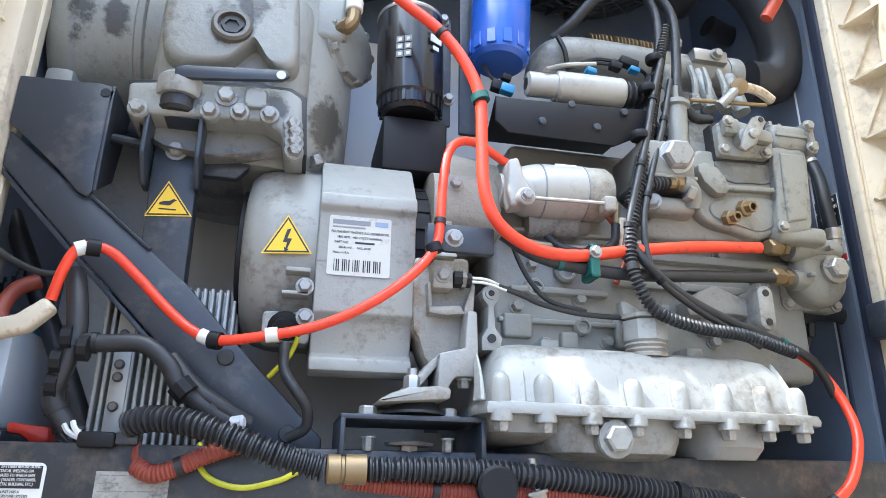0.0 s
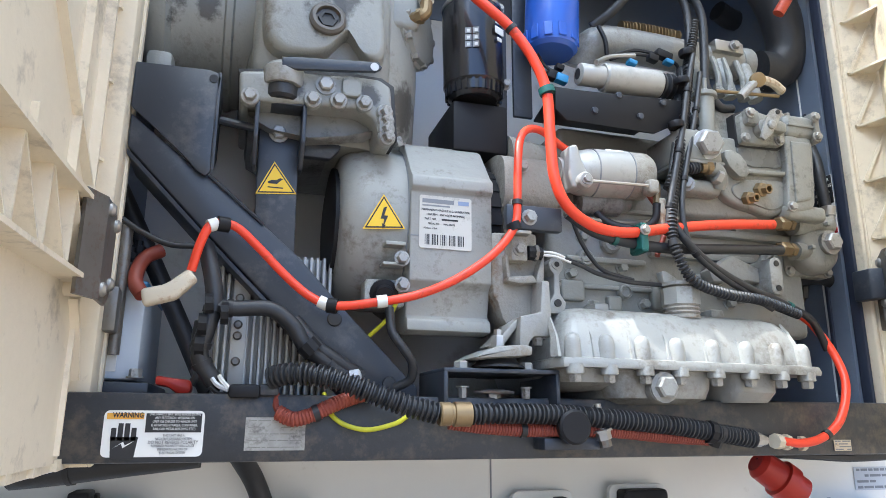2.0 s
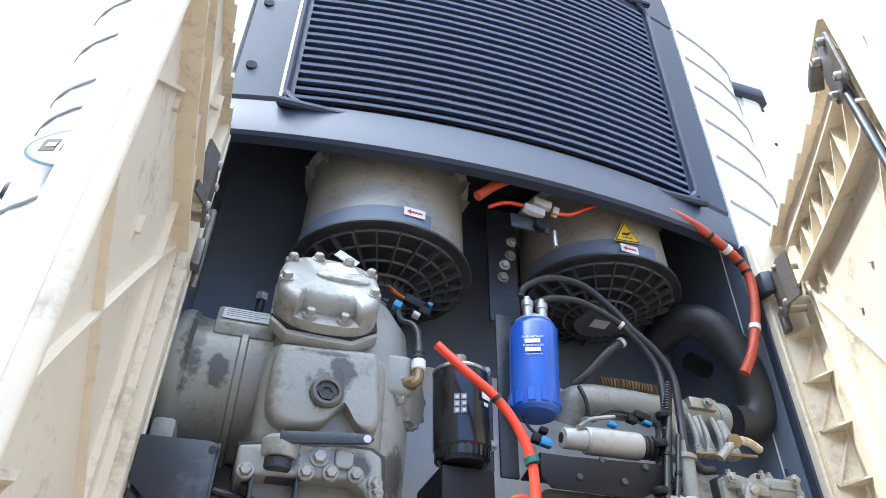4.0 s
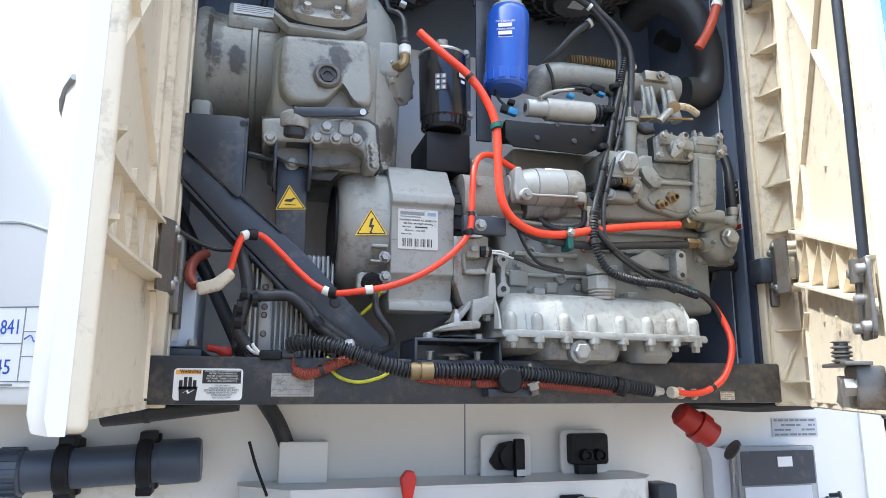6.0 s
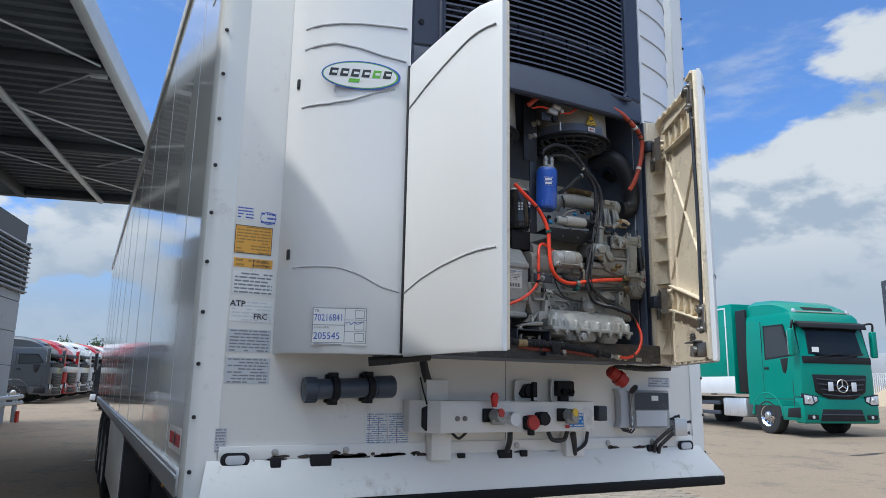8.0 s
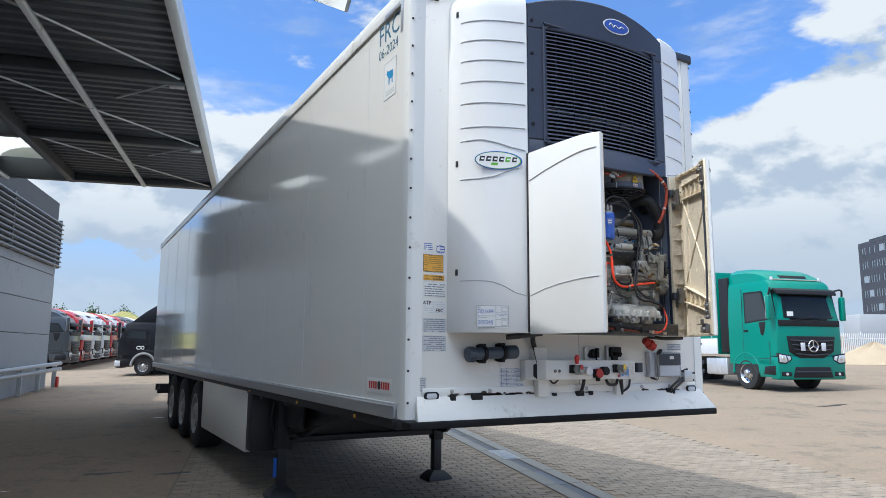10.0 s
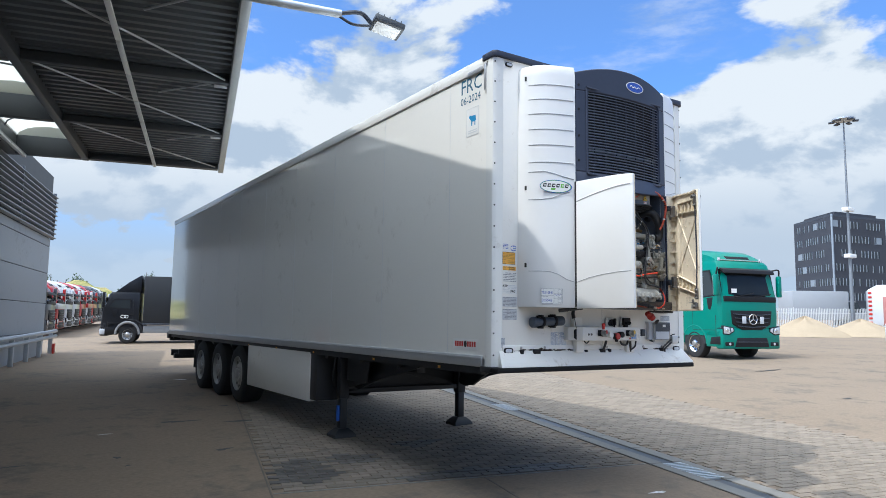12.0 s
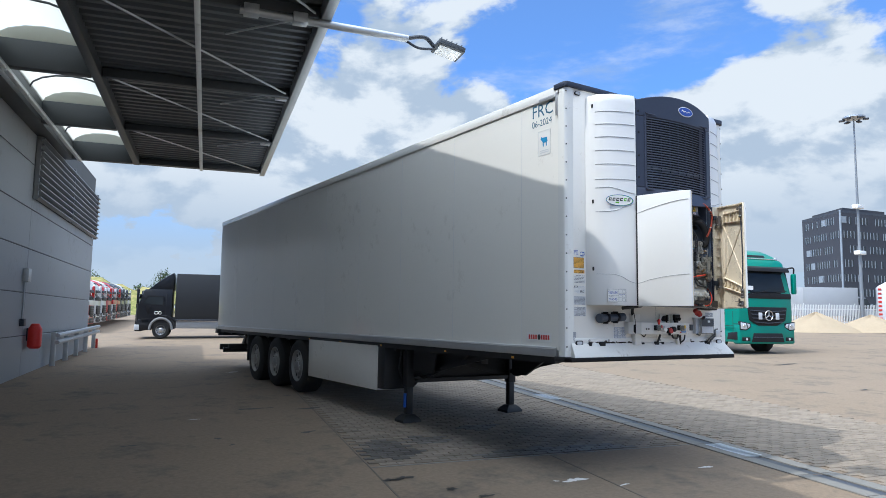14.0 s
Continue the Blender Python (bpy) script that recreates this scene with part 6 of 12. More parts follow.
# ---- bell housing and mount bracket ----
bell = thing("bell_housing", (0.014, -0.250, 1.785), "rust-speckled cast flywheel housing with an engine mount bracket", "engine part")
bx = -0.058
part("housing_ring", lathe([(0.115, 0), (0.126, 0.006), (0.126, 0.020), (0.112, 0.026)], (bx, -0.250, gz), (9, -0.250, gz), 40), CAST, bell)
b = lump([(-0.245, 2.062, 0.105, 0.062, bx + 0.022), (-0.24, 2.062, 0.098, 0.055, 0.038)], 28, 3, axis="x")
part("housing_barrel", b, CAST, bell)
part("mount_bracket", prism([(-0.089, 1.935), (-0.018, 1.938), (-0.019, 1.860), (-0.018, 1.795), (-0.060, 1.792), (-0.074, 1.812), (-0.082, 1.838), (-0.088, 1.842)], -0.388, -0.33, "y", 0.006), CAST, bell, "rusty cast bracket")
part("mount_rib", prism([(-0.064, 1.764), (-0.051, 1.764), (-0.050, 1.775), (-0.042, 1.785), (-0.013, 1.786), (-0.012, 1.794), (-0.016, 1.810), (-0.0175, 1.862), (-0.029, 1.862), (-0.032, 1.818), (-0.062, 1.811)], -0.422, -0.36, "y", 0.0025), CAST_PALE, bell, "pale cast mount arm")
part("mount_rib", prism([(-0.100, 1.772), (-0.084, 1.787), (-0.068, 1.805), (-0.060, 1.811), (-0.060, 1.800), (-0.074, 1.783), (-0.086, 1.768)], -0.412, -0.36, "y", 0.0025), CAST_PALE, bell)
part("mount_rib", prism([(-0.018, 1.905), (-0.015, 1.898), (-0.0175, 1.860), (-0.030, 1.860), (-0.028, 1.872)], -0.404, -0.36, "y", 0.0025), CAST, bell)
part("mount_shelf", prism([(-0.072, 1.868), (-0.034, 1.872), (-0.028, 1.862), (-0.050, 1.859), (-0.072, 1.861)], -0.406, -0.36, "y", 0.002), CAST, bell)
part("mount_shelf", prism([(-0.074, 1.900), (-0.069, 1.900), (-0.067, 1.868), (-0.072, 1.866)], -0.402, -0.36, "y", 0.002), CAST, bell)
part("mount_foot", prism([(-0.132, 1.754), (-0.128, 1.752), (-0.052, 1.758), (-0.0505, 1.770), (-0.064, 1.772), (-0.100, 1.769), (-0.118, 1.762)], -0.436, -0.35, "y", 0.003), CAST_PALE, bell, "pale cast mount foot")
part("housing_wall", lump([(-0.250, 2.022, 0.126, 0.054, -0.062), (-0.250, 2.022, 0.126, 0.054, 0.010), (-0.250, 2.022, 0.118, 0.048, 0.030)], 36, 3.6, axis="x"), CAST, bell, "brownish cast housing")
bolts(bell, [(-0.034, -0.374, 2.044), (-0.004, -0.374, 1.972), ], (0, -1, 0), 0.008, 0.009)
part("clamp_block", box(-0.069, -0.412, 1.890, -0.044, -0.38, 1.926, 0.003), STARTER_END, bell, "rusty speckled clamp plate")
part("clamp_lip", box(-0.074, -0.424, 1.926, -0.043, -0.38, 1.931, 0.0015), STEEL, bell)
part("strap", box(-0.080, -0.425, 1.932, 0.004, -0.41, 1.967, 0.003), FRAME, bell, "dark steel strap")
bolts(bell, [(-0.047, -0.425, 1.949)], (0, -1, 0), 0.0085, 0.010)
bolts(bell, [(-0.057, -0.412, 1.906)], (0, -1, 0), 0.0075, 0.006, CAST)
bolts(bell, [(-0.030, -0.405, 1.785)], (0, 0, -1), 0.0075, 0.009)
part("stud", lathe([(0.013, 0), (0.013, 0.002), (0.0095, 0.002), (0.0095, 0.014), (0.008, 0.016), (0.0055, 0.016), (0.0055, 0.024)], (-0.091, -0.412, 1.769), (-0.091, -0.412, 1.888), 6), STEEL, bell)
emount = thing("engine_mount", (-0.082, -0.380, 1.705), "black rubber engine mount in a dark steel cradle", "engine mount")
part("rubber_block", lathe([(0.038, 0), (0.038, 0.003), (0.030, 0.008), (0.027, 0.013), (0.026, 0.017)], (-0.085, -0.392, 1.741), (-0.083, -0.380, 1.893), 28), RUBBER, emount)
part("cup_washer", lathe([(0.026, 0), (0.028, 0.003), (0.012, 0.006)], (-0.089, -0.390, 1.710), (-0.087, -0.390, 1.891), 24), STEEL, emount)
part("washer_nut", lathe([(0.010, 0), (0.010, 0.008)], (-0.089, -0.390, 1.703), (-0.086, -0.390, 1.891), 6), STEEL, emount)
ctop = 1.741
x0c, x1c = -0.169, -0.008
part("cradle_top", box(x0c, -0.425, ctop - 0.006, x1c, -0.30, ctop, 0.002), FRAME, emount)
part("cradle_leg", box(x0c, -0.425, ctop - 0.045, x0c + 0.006, -0.30, ctop - 0.004, 0.002), FRAME, emount)
part("cradle_leg", box(x1c - 0.006, -0.425, ctop - 0.045, x1c, -0.30, ctop - 0.004, 0.002), FRAME, emount)
bolts(emount, [(-0.138, -0.40, ctop), (-0.046, -0.40, ctop)], (0, 0, 1), 0.010, 0.009)
bolts(emount, [(-0.136, -0.40, ctop - 0.022), (-0.047, -0.40, ctop - 0.022)], (0, 0, -1), 0.006, 0.014)

# ---- diesel engine ----
eng = thing("diesel_engine", (0.284, -0.250, 1.720), "grey diesel engine block with ribbed pale grey cover", "engine")
part("block", soft_box((0.023, -0.335, 1.810), (0.504, -0.06, 2.061), 0.012), ENGINE, eng)
part("upper_block", soft_box((0.065, -0.300, 2.065), (0.367, -0.06, 2.155), 0.012), ENGINE, eng)
for x0, z0, x1, z1, d in ((0.048, 1.912, 0.186, 1.921, 0.014), (0.197, 1.930, 0.395, 1.941, 0.012),
                          (0.032, 1.871, 0.225, 1.878, 0.010), (0.221, 1.971, 0.483, 1.984, 0.014),
                          (0.037, 1.998, 0.214, 2.005, 0.010)):
    part("block_rib", box(x0, -0.334 - d, z0, x1, -0.32, z1, 0.003), ENGINE, eng)
for c, r in (((0.082, -0.330, 1.919), 0.014), ((0.128, -0.330, 1.946), 0.016), ((0.148, -0.330, 1.870), 0.012), ((0.313, -0.330, 1.899), 0.016), ((0.428, -0.330, 1.952), 0.014), ((0.366, -0.330, 1.874), 0.012), ((0.168, -0.300, 2.076), 0.014)):
    part("core_plug", lathe([(r, 0), (r, 0.010), (r * 0.8, 0.014), (r * 0.62, 0.014), (r * 0.6, 0.009), (0, 0.009)], (c[0], -0.334, c[2]), (c[0], -9, c[2]), 20), ENGINE, eng)
# gasket tabs either side of the block face
tab = part("end_tab", prism([(-0.004, 1.822), (0.018, 1.823), (0.022, 1.838), (0.0135, 1.850), (0.0115, 1.878), (0.018, 1.886), (0.0195, 1.894), (0.016, 1.901), (0.008, 1.9045), (0.0, 1.901), (-0.0035, 1.894), (-0.002, 1.886), (0.0045, 1.878), (0.0035, 1.850), (-0.004, 1.838)], -0.392, -0.34, "y", 0.0015), ENGINE_LIGHT, eng)
part("tab_collar", lathe([(0.0075, 0), (0.0075, 0.002), (0.005, 0.002)], (0.008, -0.392, 1.893), (0.008, -9, 1.893), 14), ENGINE_LIGHT, tab)
for z, r in ((1.893, 0.004), (1.837, 0.0055)):
    part("tab_hole", rod((0.008, -0.3925, z), (0.008, -0.3945, z), r, 12), INK, tab)
tab = part("end_tab", prism(rounded(0.382, 1.870, 0.406, 1.932, 0.011), -0.392, -0.34, "y", 0.003), ENGINE_LIGHT, eng)
for z in (1.921, 1.881):
    part("tab_hole", rod((0.394, -0.3925, z), (0.394, -0.3935, z), 0.005, 12), INK, tab)
part("bracket_web", prism([(0.287, 1.909), (0.333, 1.936), (0.386, 1.917), (0.411, 1.948), (0.407, 1.890), (0.360, 1.896), (0.294, 1.890)], -0.366, -0.34, "y", 0.003), ENGINE_LIGHT, eng)


def valve_cover():
    """The long ribbed cover on the engine's lower front, with its flange and bolts."""
    x0, x1 = -0.016, 0.402
    zf, zt = 1.750, 1.829

    def ring(y, z, i0, i1):
        """A rounded outline at one height; i0 and i1 draw the ends in."""
        a, c = x0 + i0, x1 - i1
        r = 0.022
        out = [(a, -0.12, z), (a, y + r, z), (a + r * 0.3, y + r * 0.3, z), (a + r, y, z)]
        return out + [(c - r, y, z - 0.003), (c - r * 0.3, y + r * 0.3, z - 0.003), (c, y + r, z - 0.003), (c, -0.12, z - 0.003)]

    ob = part("ribbed_cover", loft([ring(-0.446, zf + 0.004, 0.004, 0.004), ring(-0.440, zf + 0.030, 0.010, 0.012), ring(-0.430, zf + 0.056, 0.018, 0.024), ring(-0.418, zt - 0.006, 0.026, 0.036), ring(-0.400, zt + 0.001, 0.036, 0.048), ring(-0.37, zt + 0.004, 0.05, 0.06)]), ENGINE_LIGHT, eng, "pale grey ribbed aluminium cover", 40)
    part("cover_flange", loft([ring(-0.456, zf - 0.006, -0.004, -0.004), ring(-0.457, zf - 0.001, -0.005, -0.005), ring(-0.455, zf + 0.006, -0.003, -0.003), ring(-0.446, zf + 0.008, 0.004, 0.004)]), ENGINE_LIGHT, ob, "", 40)
    for k, u in enumerate((0.035, 0.155, 0.285, 0.415, 0.555, 0.69, 0.815, 0.925)):
        x = x0 + (x1 - x0) * u
        dz = -0.003 * u
        fx = x - 0.018 + 0.02 * u
        rib_ = [[(fx - w, y, z + dz), (fx + w, y, z + dz), (fx + w * 0.3, y - d, z + dz), (fx - w * 0.3, y - d, z + dz)] for y, z, w, d in ((-0.436, zf + 0.008, 0.0075, 0.012), (-0.430, zf + 0.035, 0.005, 0.011), (-0.418, zt - 0.020, 0.003, 0.007), (-0.410, zt - 0.006, 0.0012, 0.002))]
        part("cover_rib", loft(rib_), ENGINE_LIGHT, ob, "", 50)
        part("bolt_boss", lathe([(0.0115, 0), (0.011, 0.024), (0.009, 0.031), (0.005, 0.035), (0.0, 0.036)], (x + 0.004, -0.443, zf + 0.004 + dz), (x + 0.004, -0.436, 9), 16), ENGINE_LIGHT, ob)
        part("bolt_lug", lathe([(0.0125, 0), (0.012, 0.012)], (x + 0.004, -0.447, zf - 0.014 + dz), (x + 0.004, -0.447, 9), 14), ENGINE_LIGHT, ob)
        part("flange_bolt", hexbolt((x + 0.004, -0.447, zf - 0.013 + dz), (0, 0, -1), 0.0085, 0.011), PAINTED_BOLT, ob)
    # sump bulges below the flange
    b = lump([(0.150, -0.30, 0.092, 0.138, zf - 0.006), (0.150, -0.30, 0.090, 0.136, zf - 0.030), (0.150, -0.30, 0.086, 0.130, zf - 0.044), (0.150, -0.30, 0.072, 0.11, zf - 0.052)], 32, 5)
    sump = part("sump_bulge", b, ENGINE_LIGHT, ob)
    b = lump([(0.300, -0.30, 0.048, 0.136, zf - 0.006), (0.300, -0.30, 0.047, 0.134, zf - 0.034), (0.300, -0.30, 0.042, 0.12, zf - 0.048)], 28, 5)
    part("sump_bulge", b, ENGINE_LIGHT, ob)
    part("sump_bulge", lump([(0.035, -0.30, 0.055, 0.135, zf - 0.006), (0.038, -0.30, 0.050, 0.13, zf - 0.024), (0.042, -0.29, 0.04, 0.11, zf - 0.034)], 24, 4.5), ENGINE_LIGHT, ob)
    c = (0.134, -0.440, 1.720)
    part("drain_collar", lathe([(0.021, 0), (0.021, 0.014), (0.018, 0.016)], (c[0], -0.432, c[2]), (c[0], -9, c[2]), 20), ENGINE_LIGHT, sump)
    part("drain_plug", hexbolt((c[0], -0.448, c[2]), (0, -1, 0), 0.0155, 0.012), ENGINE_LIGHT, sump)
    for x in (0.091, 0.293):
        part("top_lug", box(x - 0.012, -0.37, zt - 0.004, x + 0.012, -0.33, zt + 0.016, 0.003), ENGINE_LIGHT, ob)
    # filler neck with cap
    fx, fy, fz = 0.209, -0.395, 1.822
    part("filler_neck", lathe([(0.027, 0), (0.027, 0.004), (0.025, 0.006), (0.0275, 0.009), (0.025, 0.012), (0.0275, 0.015), (0.025, 0.018), (0.0265, 0.021)], (fx, fy, fz), (fx, fy, 9), 28), CAST, ob)
    cap = part("filler_cap", lathe([(0.0265, 0), (0.0285, 0.001), (0.0285, 0.026), (0.022, 0.027), (0.022, 0.028), (0.031, 0.029), (0.031, 0.034), (0.012, 0.036), (0, 0.036)], (fx, fy, fz + 0.020), (fx, fy, 9), 8), GENERATOR, ob, "grey oil filler cap with finger wings")
    for sx in (-1, 1):
        b = prism([(fx + sx * 0.032, fz + 0.053), (fx + sx * 0.034, fz + 0.070), (fx + sx * 0.026, fz + 0.070), (fx + sx * 0.010, fz + 0.061), (fx + sx * 0.004, fz + 0.055)], fy - 0.008, fy + 0.008, "y", 0.0015)
        part("cap_wing", b, GENERATOR, cap)


valve_cover()

# ---- starter motor ----
st = thing("starter_motor", (0.110, -0.360, 2.006), "silver starter motor with a worn label", "starter motor")
sa, sb = Vector((0.030, -0.365, 2.046)), Vector((0.186, -0.365, 2.053))
ln = (sb - sa).length
part("nose", lathe([(0.022, -0.004), (0.024, 0.012), (0.034, 0.030), (0.0375, 0.046), (0.0375, 0.052)], sa, sb, 28), SILVER, st)
part("yoke", lathe([(0.0365, 0.052), (0.0385, 0.054), (0.0385, 0.112), (0.0375, 0.113)], sa, sb, 32), SILVER, st)
part("end_cap", lathe([(0.037, 0.1135), (0.038, 0.116), (0.0375, 0.145), (0.033, 0.153), (0.020, ln), (0, ln)], sa, sb, 32), STARTER_END, st, "rust-speckled end cap")
for k in (0.052, 0.1125):
    part("band", lathe([(0.0388, k), (0.0388, k + 0.0018)], sa, sb, 32), INK_GREY, st)
part("flange_ear", prism([(0.030, 2.074), (0.044, 2.078), (0.052, 2.050), (0.062, 2.030), (0.056, 2.013), (0.034, 2.008), (0.029, 2.030)], -0.404, -0.372, "y", 0.004, 3), SILVER, st)
part("ear_boss", lathe([(0.012, 0), (0.012, 0.012), (0.010, 0.014)], (0.050, -0.402, 2.019), (0.050, -9, 2.019), 16), SILVER, st)
bolts(st, [(0.050, -0.416, 2.019)], (0, -1, 0), 0.0065, 0.005)
part("label", box(-0.016, -0.0005, -0.010, 0.016, 0.0005, 0.010, m=Matrix.Translation((0.118, -0.3905, 2.077)) @ Matrix.Rotation(-0.72, 4, "X") @ Matrix.Rotation(-0.05, 4, "Y")), LABEL, st)
part("solenoid", lathe([(0.020, 0), (0.0215, 0.003), (0.0215, 0.070), (0.017, 0.076), (0.012, 0.092)], (0.070, -0.345, 2.006), (0.180, -0.345, 2.014), 20), DIRT_SHADE_GREY, st)
part("through_bolt", rod((0.056, -0.4045, 2.021), (0.172, -0.4045, 2.024), 0.0028, 8), STEEL, st)
part("bolt_lug", soft_box((0.160, -0.410, 2.012), (0.178, -0.385, 2.034), 0.004), STARTER_END, st)
part("terminal", lathe([(0.006, 0), (0.006, 0.03)], (0.183, -0.390, 2.002), (0.185, -0.390, 2.025), 8), BRASS, st)
part("pale_connector", box(0.184, -0.398, 1.962, 0.196, -0.384, 2.010, 0.003), OFF_WHITE, st, "yellowed wiring connector")

# ---- injection pump ----
PUMP = material("pump_grey_paint", (0.255, 0.255, 0.232), 0.36, grain=0.08, scale=60, blotch=0.16, blotch_scale=14, dirt=(0.085, 0.08, 0.07), dirt_amount=0.22, dirt_scale=20.0, bump=0.14, bump_scale=110)
DARK_PUMP = material("oily_pump_paint", (0.16, 0.165, 0.16), 0.28, grain=0.1, scale=60, blotch=0.25, blotch_scale=16, dirt=(0.07, 0.07, 0.068), dirt_amount=0.3, dirt_scale=18)
pump = thing("injection_pump", (0.423, -0.330, 2.027), "grey cast injection pump with levers and brass fittings", "fuel pump")


def pump_plate(name, pts, y0, y1, mat, r=0.004, label=""):
    return part(name, prism(pts, y0, y1, "y", r, 2), mat, pump, label)


pad("pump_body", [(0.321, 2.190), (0.370, 2.188), (0.416, 2.170), (0.462, 2.160), (0.462, 2.093), (0.453, 2.036), (0.426, 2.006), (0.326, 1.996), (0.240, 1.994), (0.240, 2.020), (0.285, 2.038), (0.311, 2.063), (0.318, 2.130)], -0.20, -0.372, 0.010, PUMP, pump, 2)
# dished chamber: a rim, a floor and a ledge, with a blank oval cover
pad("chamber_rim", [(0.314, 2.128), (0.360, 2.133), (0.443, 2.131), (0.453, 2.118), (0.447, 2.094), (0.449, 2.050), (0.440, 2.020), (0.404, 2.002), (0.366, 2.009), (0.330, 2.017), (0.309, 2.034), (0.309, 2.073)], -0.34, -0.386, 0.008, PUMP, pump, 3)
# the upper floor is darker and smoother than the lower one
pad("chamber_floor", [(0.345, 2.118), (0.400, 2.121), (0.436, 2.118), (0.432, 2.090), (0.400, 2.086), (0.362, 2.086)], -0.36, -0.3885, 0.003, DARK_PUMP, pump, 3)
pad("chamber_floor", [(0.330, 2.046), (0.362, 2.060), (0.428, 2.064), (0.436, 2.052), (0.430, 2.026), (0.404, 2.012), (0.368, 2.019), (0.334, 2.028)], -0.36, -0.3885, 0.003, PUMP, pump, 3)
part("pump_ledge", box(0.352, -0.396, 2.070, 0.432, -0.384, 2.078, 0.003, m=Matrix.Translation((0.39, 0, 2.074)) @ Matrix.Rotation(-0.05, 4, "Y") @ Matrix.Translation((-0.39, 0, -2.074))), PUMP, pump)
pump_plate("cover_oval", [(0.309, 2.100), (0.322, 2.104), (0.339, 2.098), (0.350, 2.085), (0.355, 2.068), (0.347, 2.058), (0.333, 2.058), (0.316, 2.074), (0.308, 2.090)], -0.402, -0.383, PUMP, 0.003, "blank oval cover")
# gear case with a proud flange and a raised panel
pad("timing_case", [(0.436, 2.142), (0.465, 2.144), (0.490, 2.143), (0.488, 2.092), (0.482, 2.028), (0.468, 2.014), (0.430, 2.008), (0.426, 2.022), (0.432, 2.077)], -0.20, -0.400, 0.005, PUMP, pump, 2)
pad("case_panel", [(0.444, 2.133), (0.482, 2.135), (0.480, 2.092), (0.471, 2.032), (0.440, 2.024), (0.441, 2.077)], -0.38, -0.4035, 0.003, PUMP, pump, 1)
part("case_foot", soft_box((0.424, -0.398, 1.998), (0.506, -0.30, 2.024), 0.008), PUMP, pump)
# governor housing above
part("governor_housing", soft_box((0.438, -0.402, 2.142), (0.500, -0.26, 2.184), 0.010, 3), PUMP, pump)
part("governor_flange", box(0.494, -0.408, 2.136, 0.504, -0.26, 2.192, 0.003), PUMP, pump)
part("governor_nose", lathe([(0.015, 0), (0.015, 0.014), (0.012, 0.016), (0.012, 0.030), (0.008, 0.034)], (0.502, -0.370, 2.168), (0.60, -0.370, 2.166), 16), PUMP, pump)
part("governor_rib", box(0.442, -0.4045, 2.161, 0.494, -0.396, 2.166, 0.0015), PUMP, pump)
pump_plate("throttle_plate", [(0.346, 2.170), (0.370, 2.182), (0.408, 2.176), (0.438, 2.168), (0.436, 2.130), (0.425, 2.122), (0.347, 2.119)], -0.400, -0.36, PUMP, 0.004)
pump_plate("plate_gasket", [(0.343, 2.173), (0.370, 2.1855), (0.408, 2.179), (0.441, 2.170), (0.439, 2.128), (0.426, 2.118), (0.344, 2.116)], -0.3895, -0.36, INK, 0.0)
part("plate_boss", soft_box((0.352, -0.412, 2.150), (0.378, -0.39, 2.176), 0.005, 2), PUMP, pump)
part("plate_boss", lathe([(0.016, 0), (0.015, 0.016), (0.012, 0.018)], (0.386, -0.398, 2.145), (0.386, -9, 2.145), 18), PUMP, pump)
part("lever_arm", soft_box((0.398, -0.414, 2.142), (0.428, -0.398, 2.160), 0.004, 2), PUMP, pump)
pump_plate("lever", [(0.389, 2.172), (0.400, 2.177), (0.408, 2.175), (0.411, 2.167), (0.398, 2.146), (0.386, 2.129), (0.371, 2.117), (0.364, 2.122), (0.376, 2.152)], -0.424, -0.419, ENGINE_LIGHT, 0.0012, "pale throttle lever with a pivot bolt")
part("lever_pivot", lathe([(0.008, 0), (0.008, 0.004), (0.005, 0.006)], (0.386, -0.424, 2.145), (0.386, -9, 2.145), 8), PAINTED_BOLT, pump)
part("lever_hole", rod((0.402, -0.4235, 2.170), (0.402, -0.4255, 2.170), 0.004, 12), INK, pump)
bolts(pump, [(0.353, -0.400, 2.128), (0.421, -0.400, 2.131), (0.357, -0.412, 2.168), (0.428, -0.404, 2.016), (0.494, -0.408, 2.180), (0.494, -0.408, 2.144)], (0, -1, 0), 0.0068, 0.006)
for q, h in (((0.397, -0.360, 2.182), 0.014), ((0.420, -0.345, 2.186), 0.012), ((0.468, -0.360, 2.186), 0.016), ((0.484, -0.360, 2.188), 0.012), ((0.350, -0.35, 2.186), 0.010)):
    part("top_stud", lathe([(0.007, 0), (0.007, h), (0.005, h + 0.002), (0.005, h + 0.007)], q, (q[0], q[1], 9), 6), PAINTED_BOLT, pump)
# lift pump with its hexagon plug and damper
part("lift_pump", soft_box((0.222, -0.408, 2.073), (0.300, -0.31, 2.128), 0.007, 3), PUMP, pump)
part("lift_pump_flange", box(0.221, -0.4095, 2.070, 0.301, -0.33, 2.076, 0.002), PUMP, pump)
part("plug_washer", lathe([(0.024, 0), (0.025, 0.002), (0.024, 0.005)], (0.271, -0.407, 2.103), (0.24, -0.60, 2.075), 24), LABEL_GREY, pump)
part("lift_pump_plug", lathe([(0.021, 0), (0.021, 0.013), (0.017, 0.017)], (0.2705, -0.411, 2.1025), (0.24, -0.60, 2.075), 6), PAINTED_BOLT, pump, "hexagonal plug")
part("damper", lathe([(0.0165, 0), (0.0165, 0.072), (0.021, 0.074), (0.021, 0.081), (0.014, 0.085), (0.006, 0.087), (0.006, 0.110)], (0.294, -0.376, 2.128), (0.301, -0.376, 2.228), 22), PUMP, pump, "grey cylinder with a flat cap")
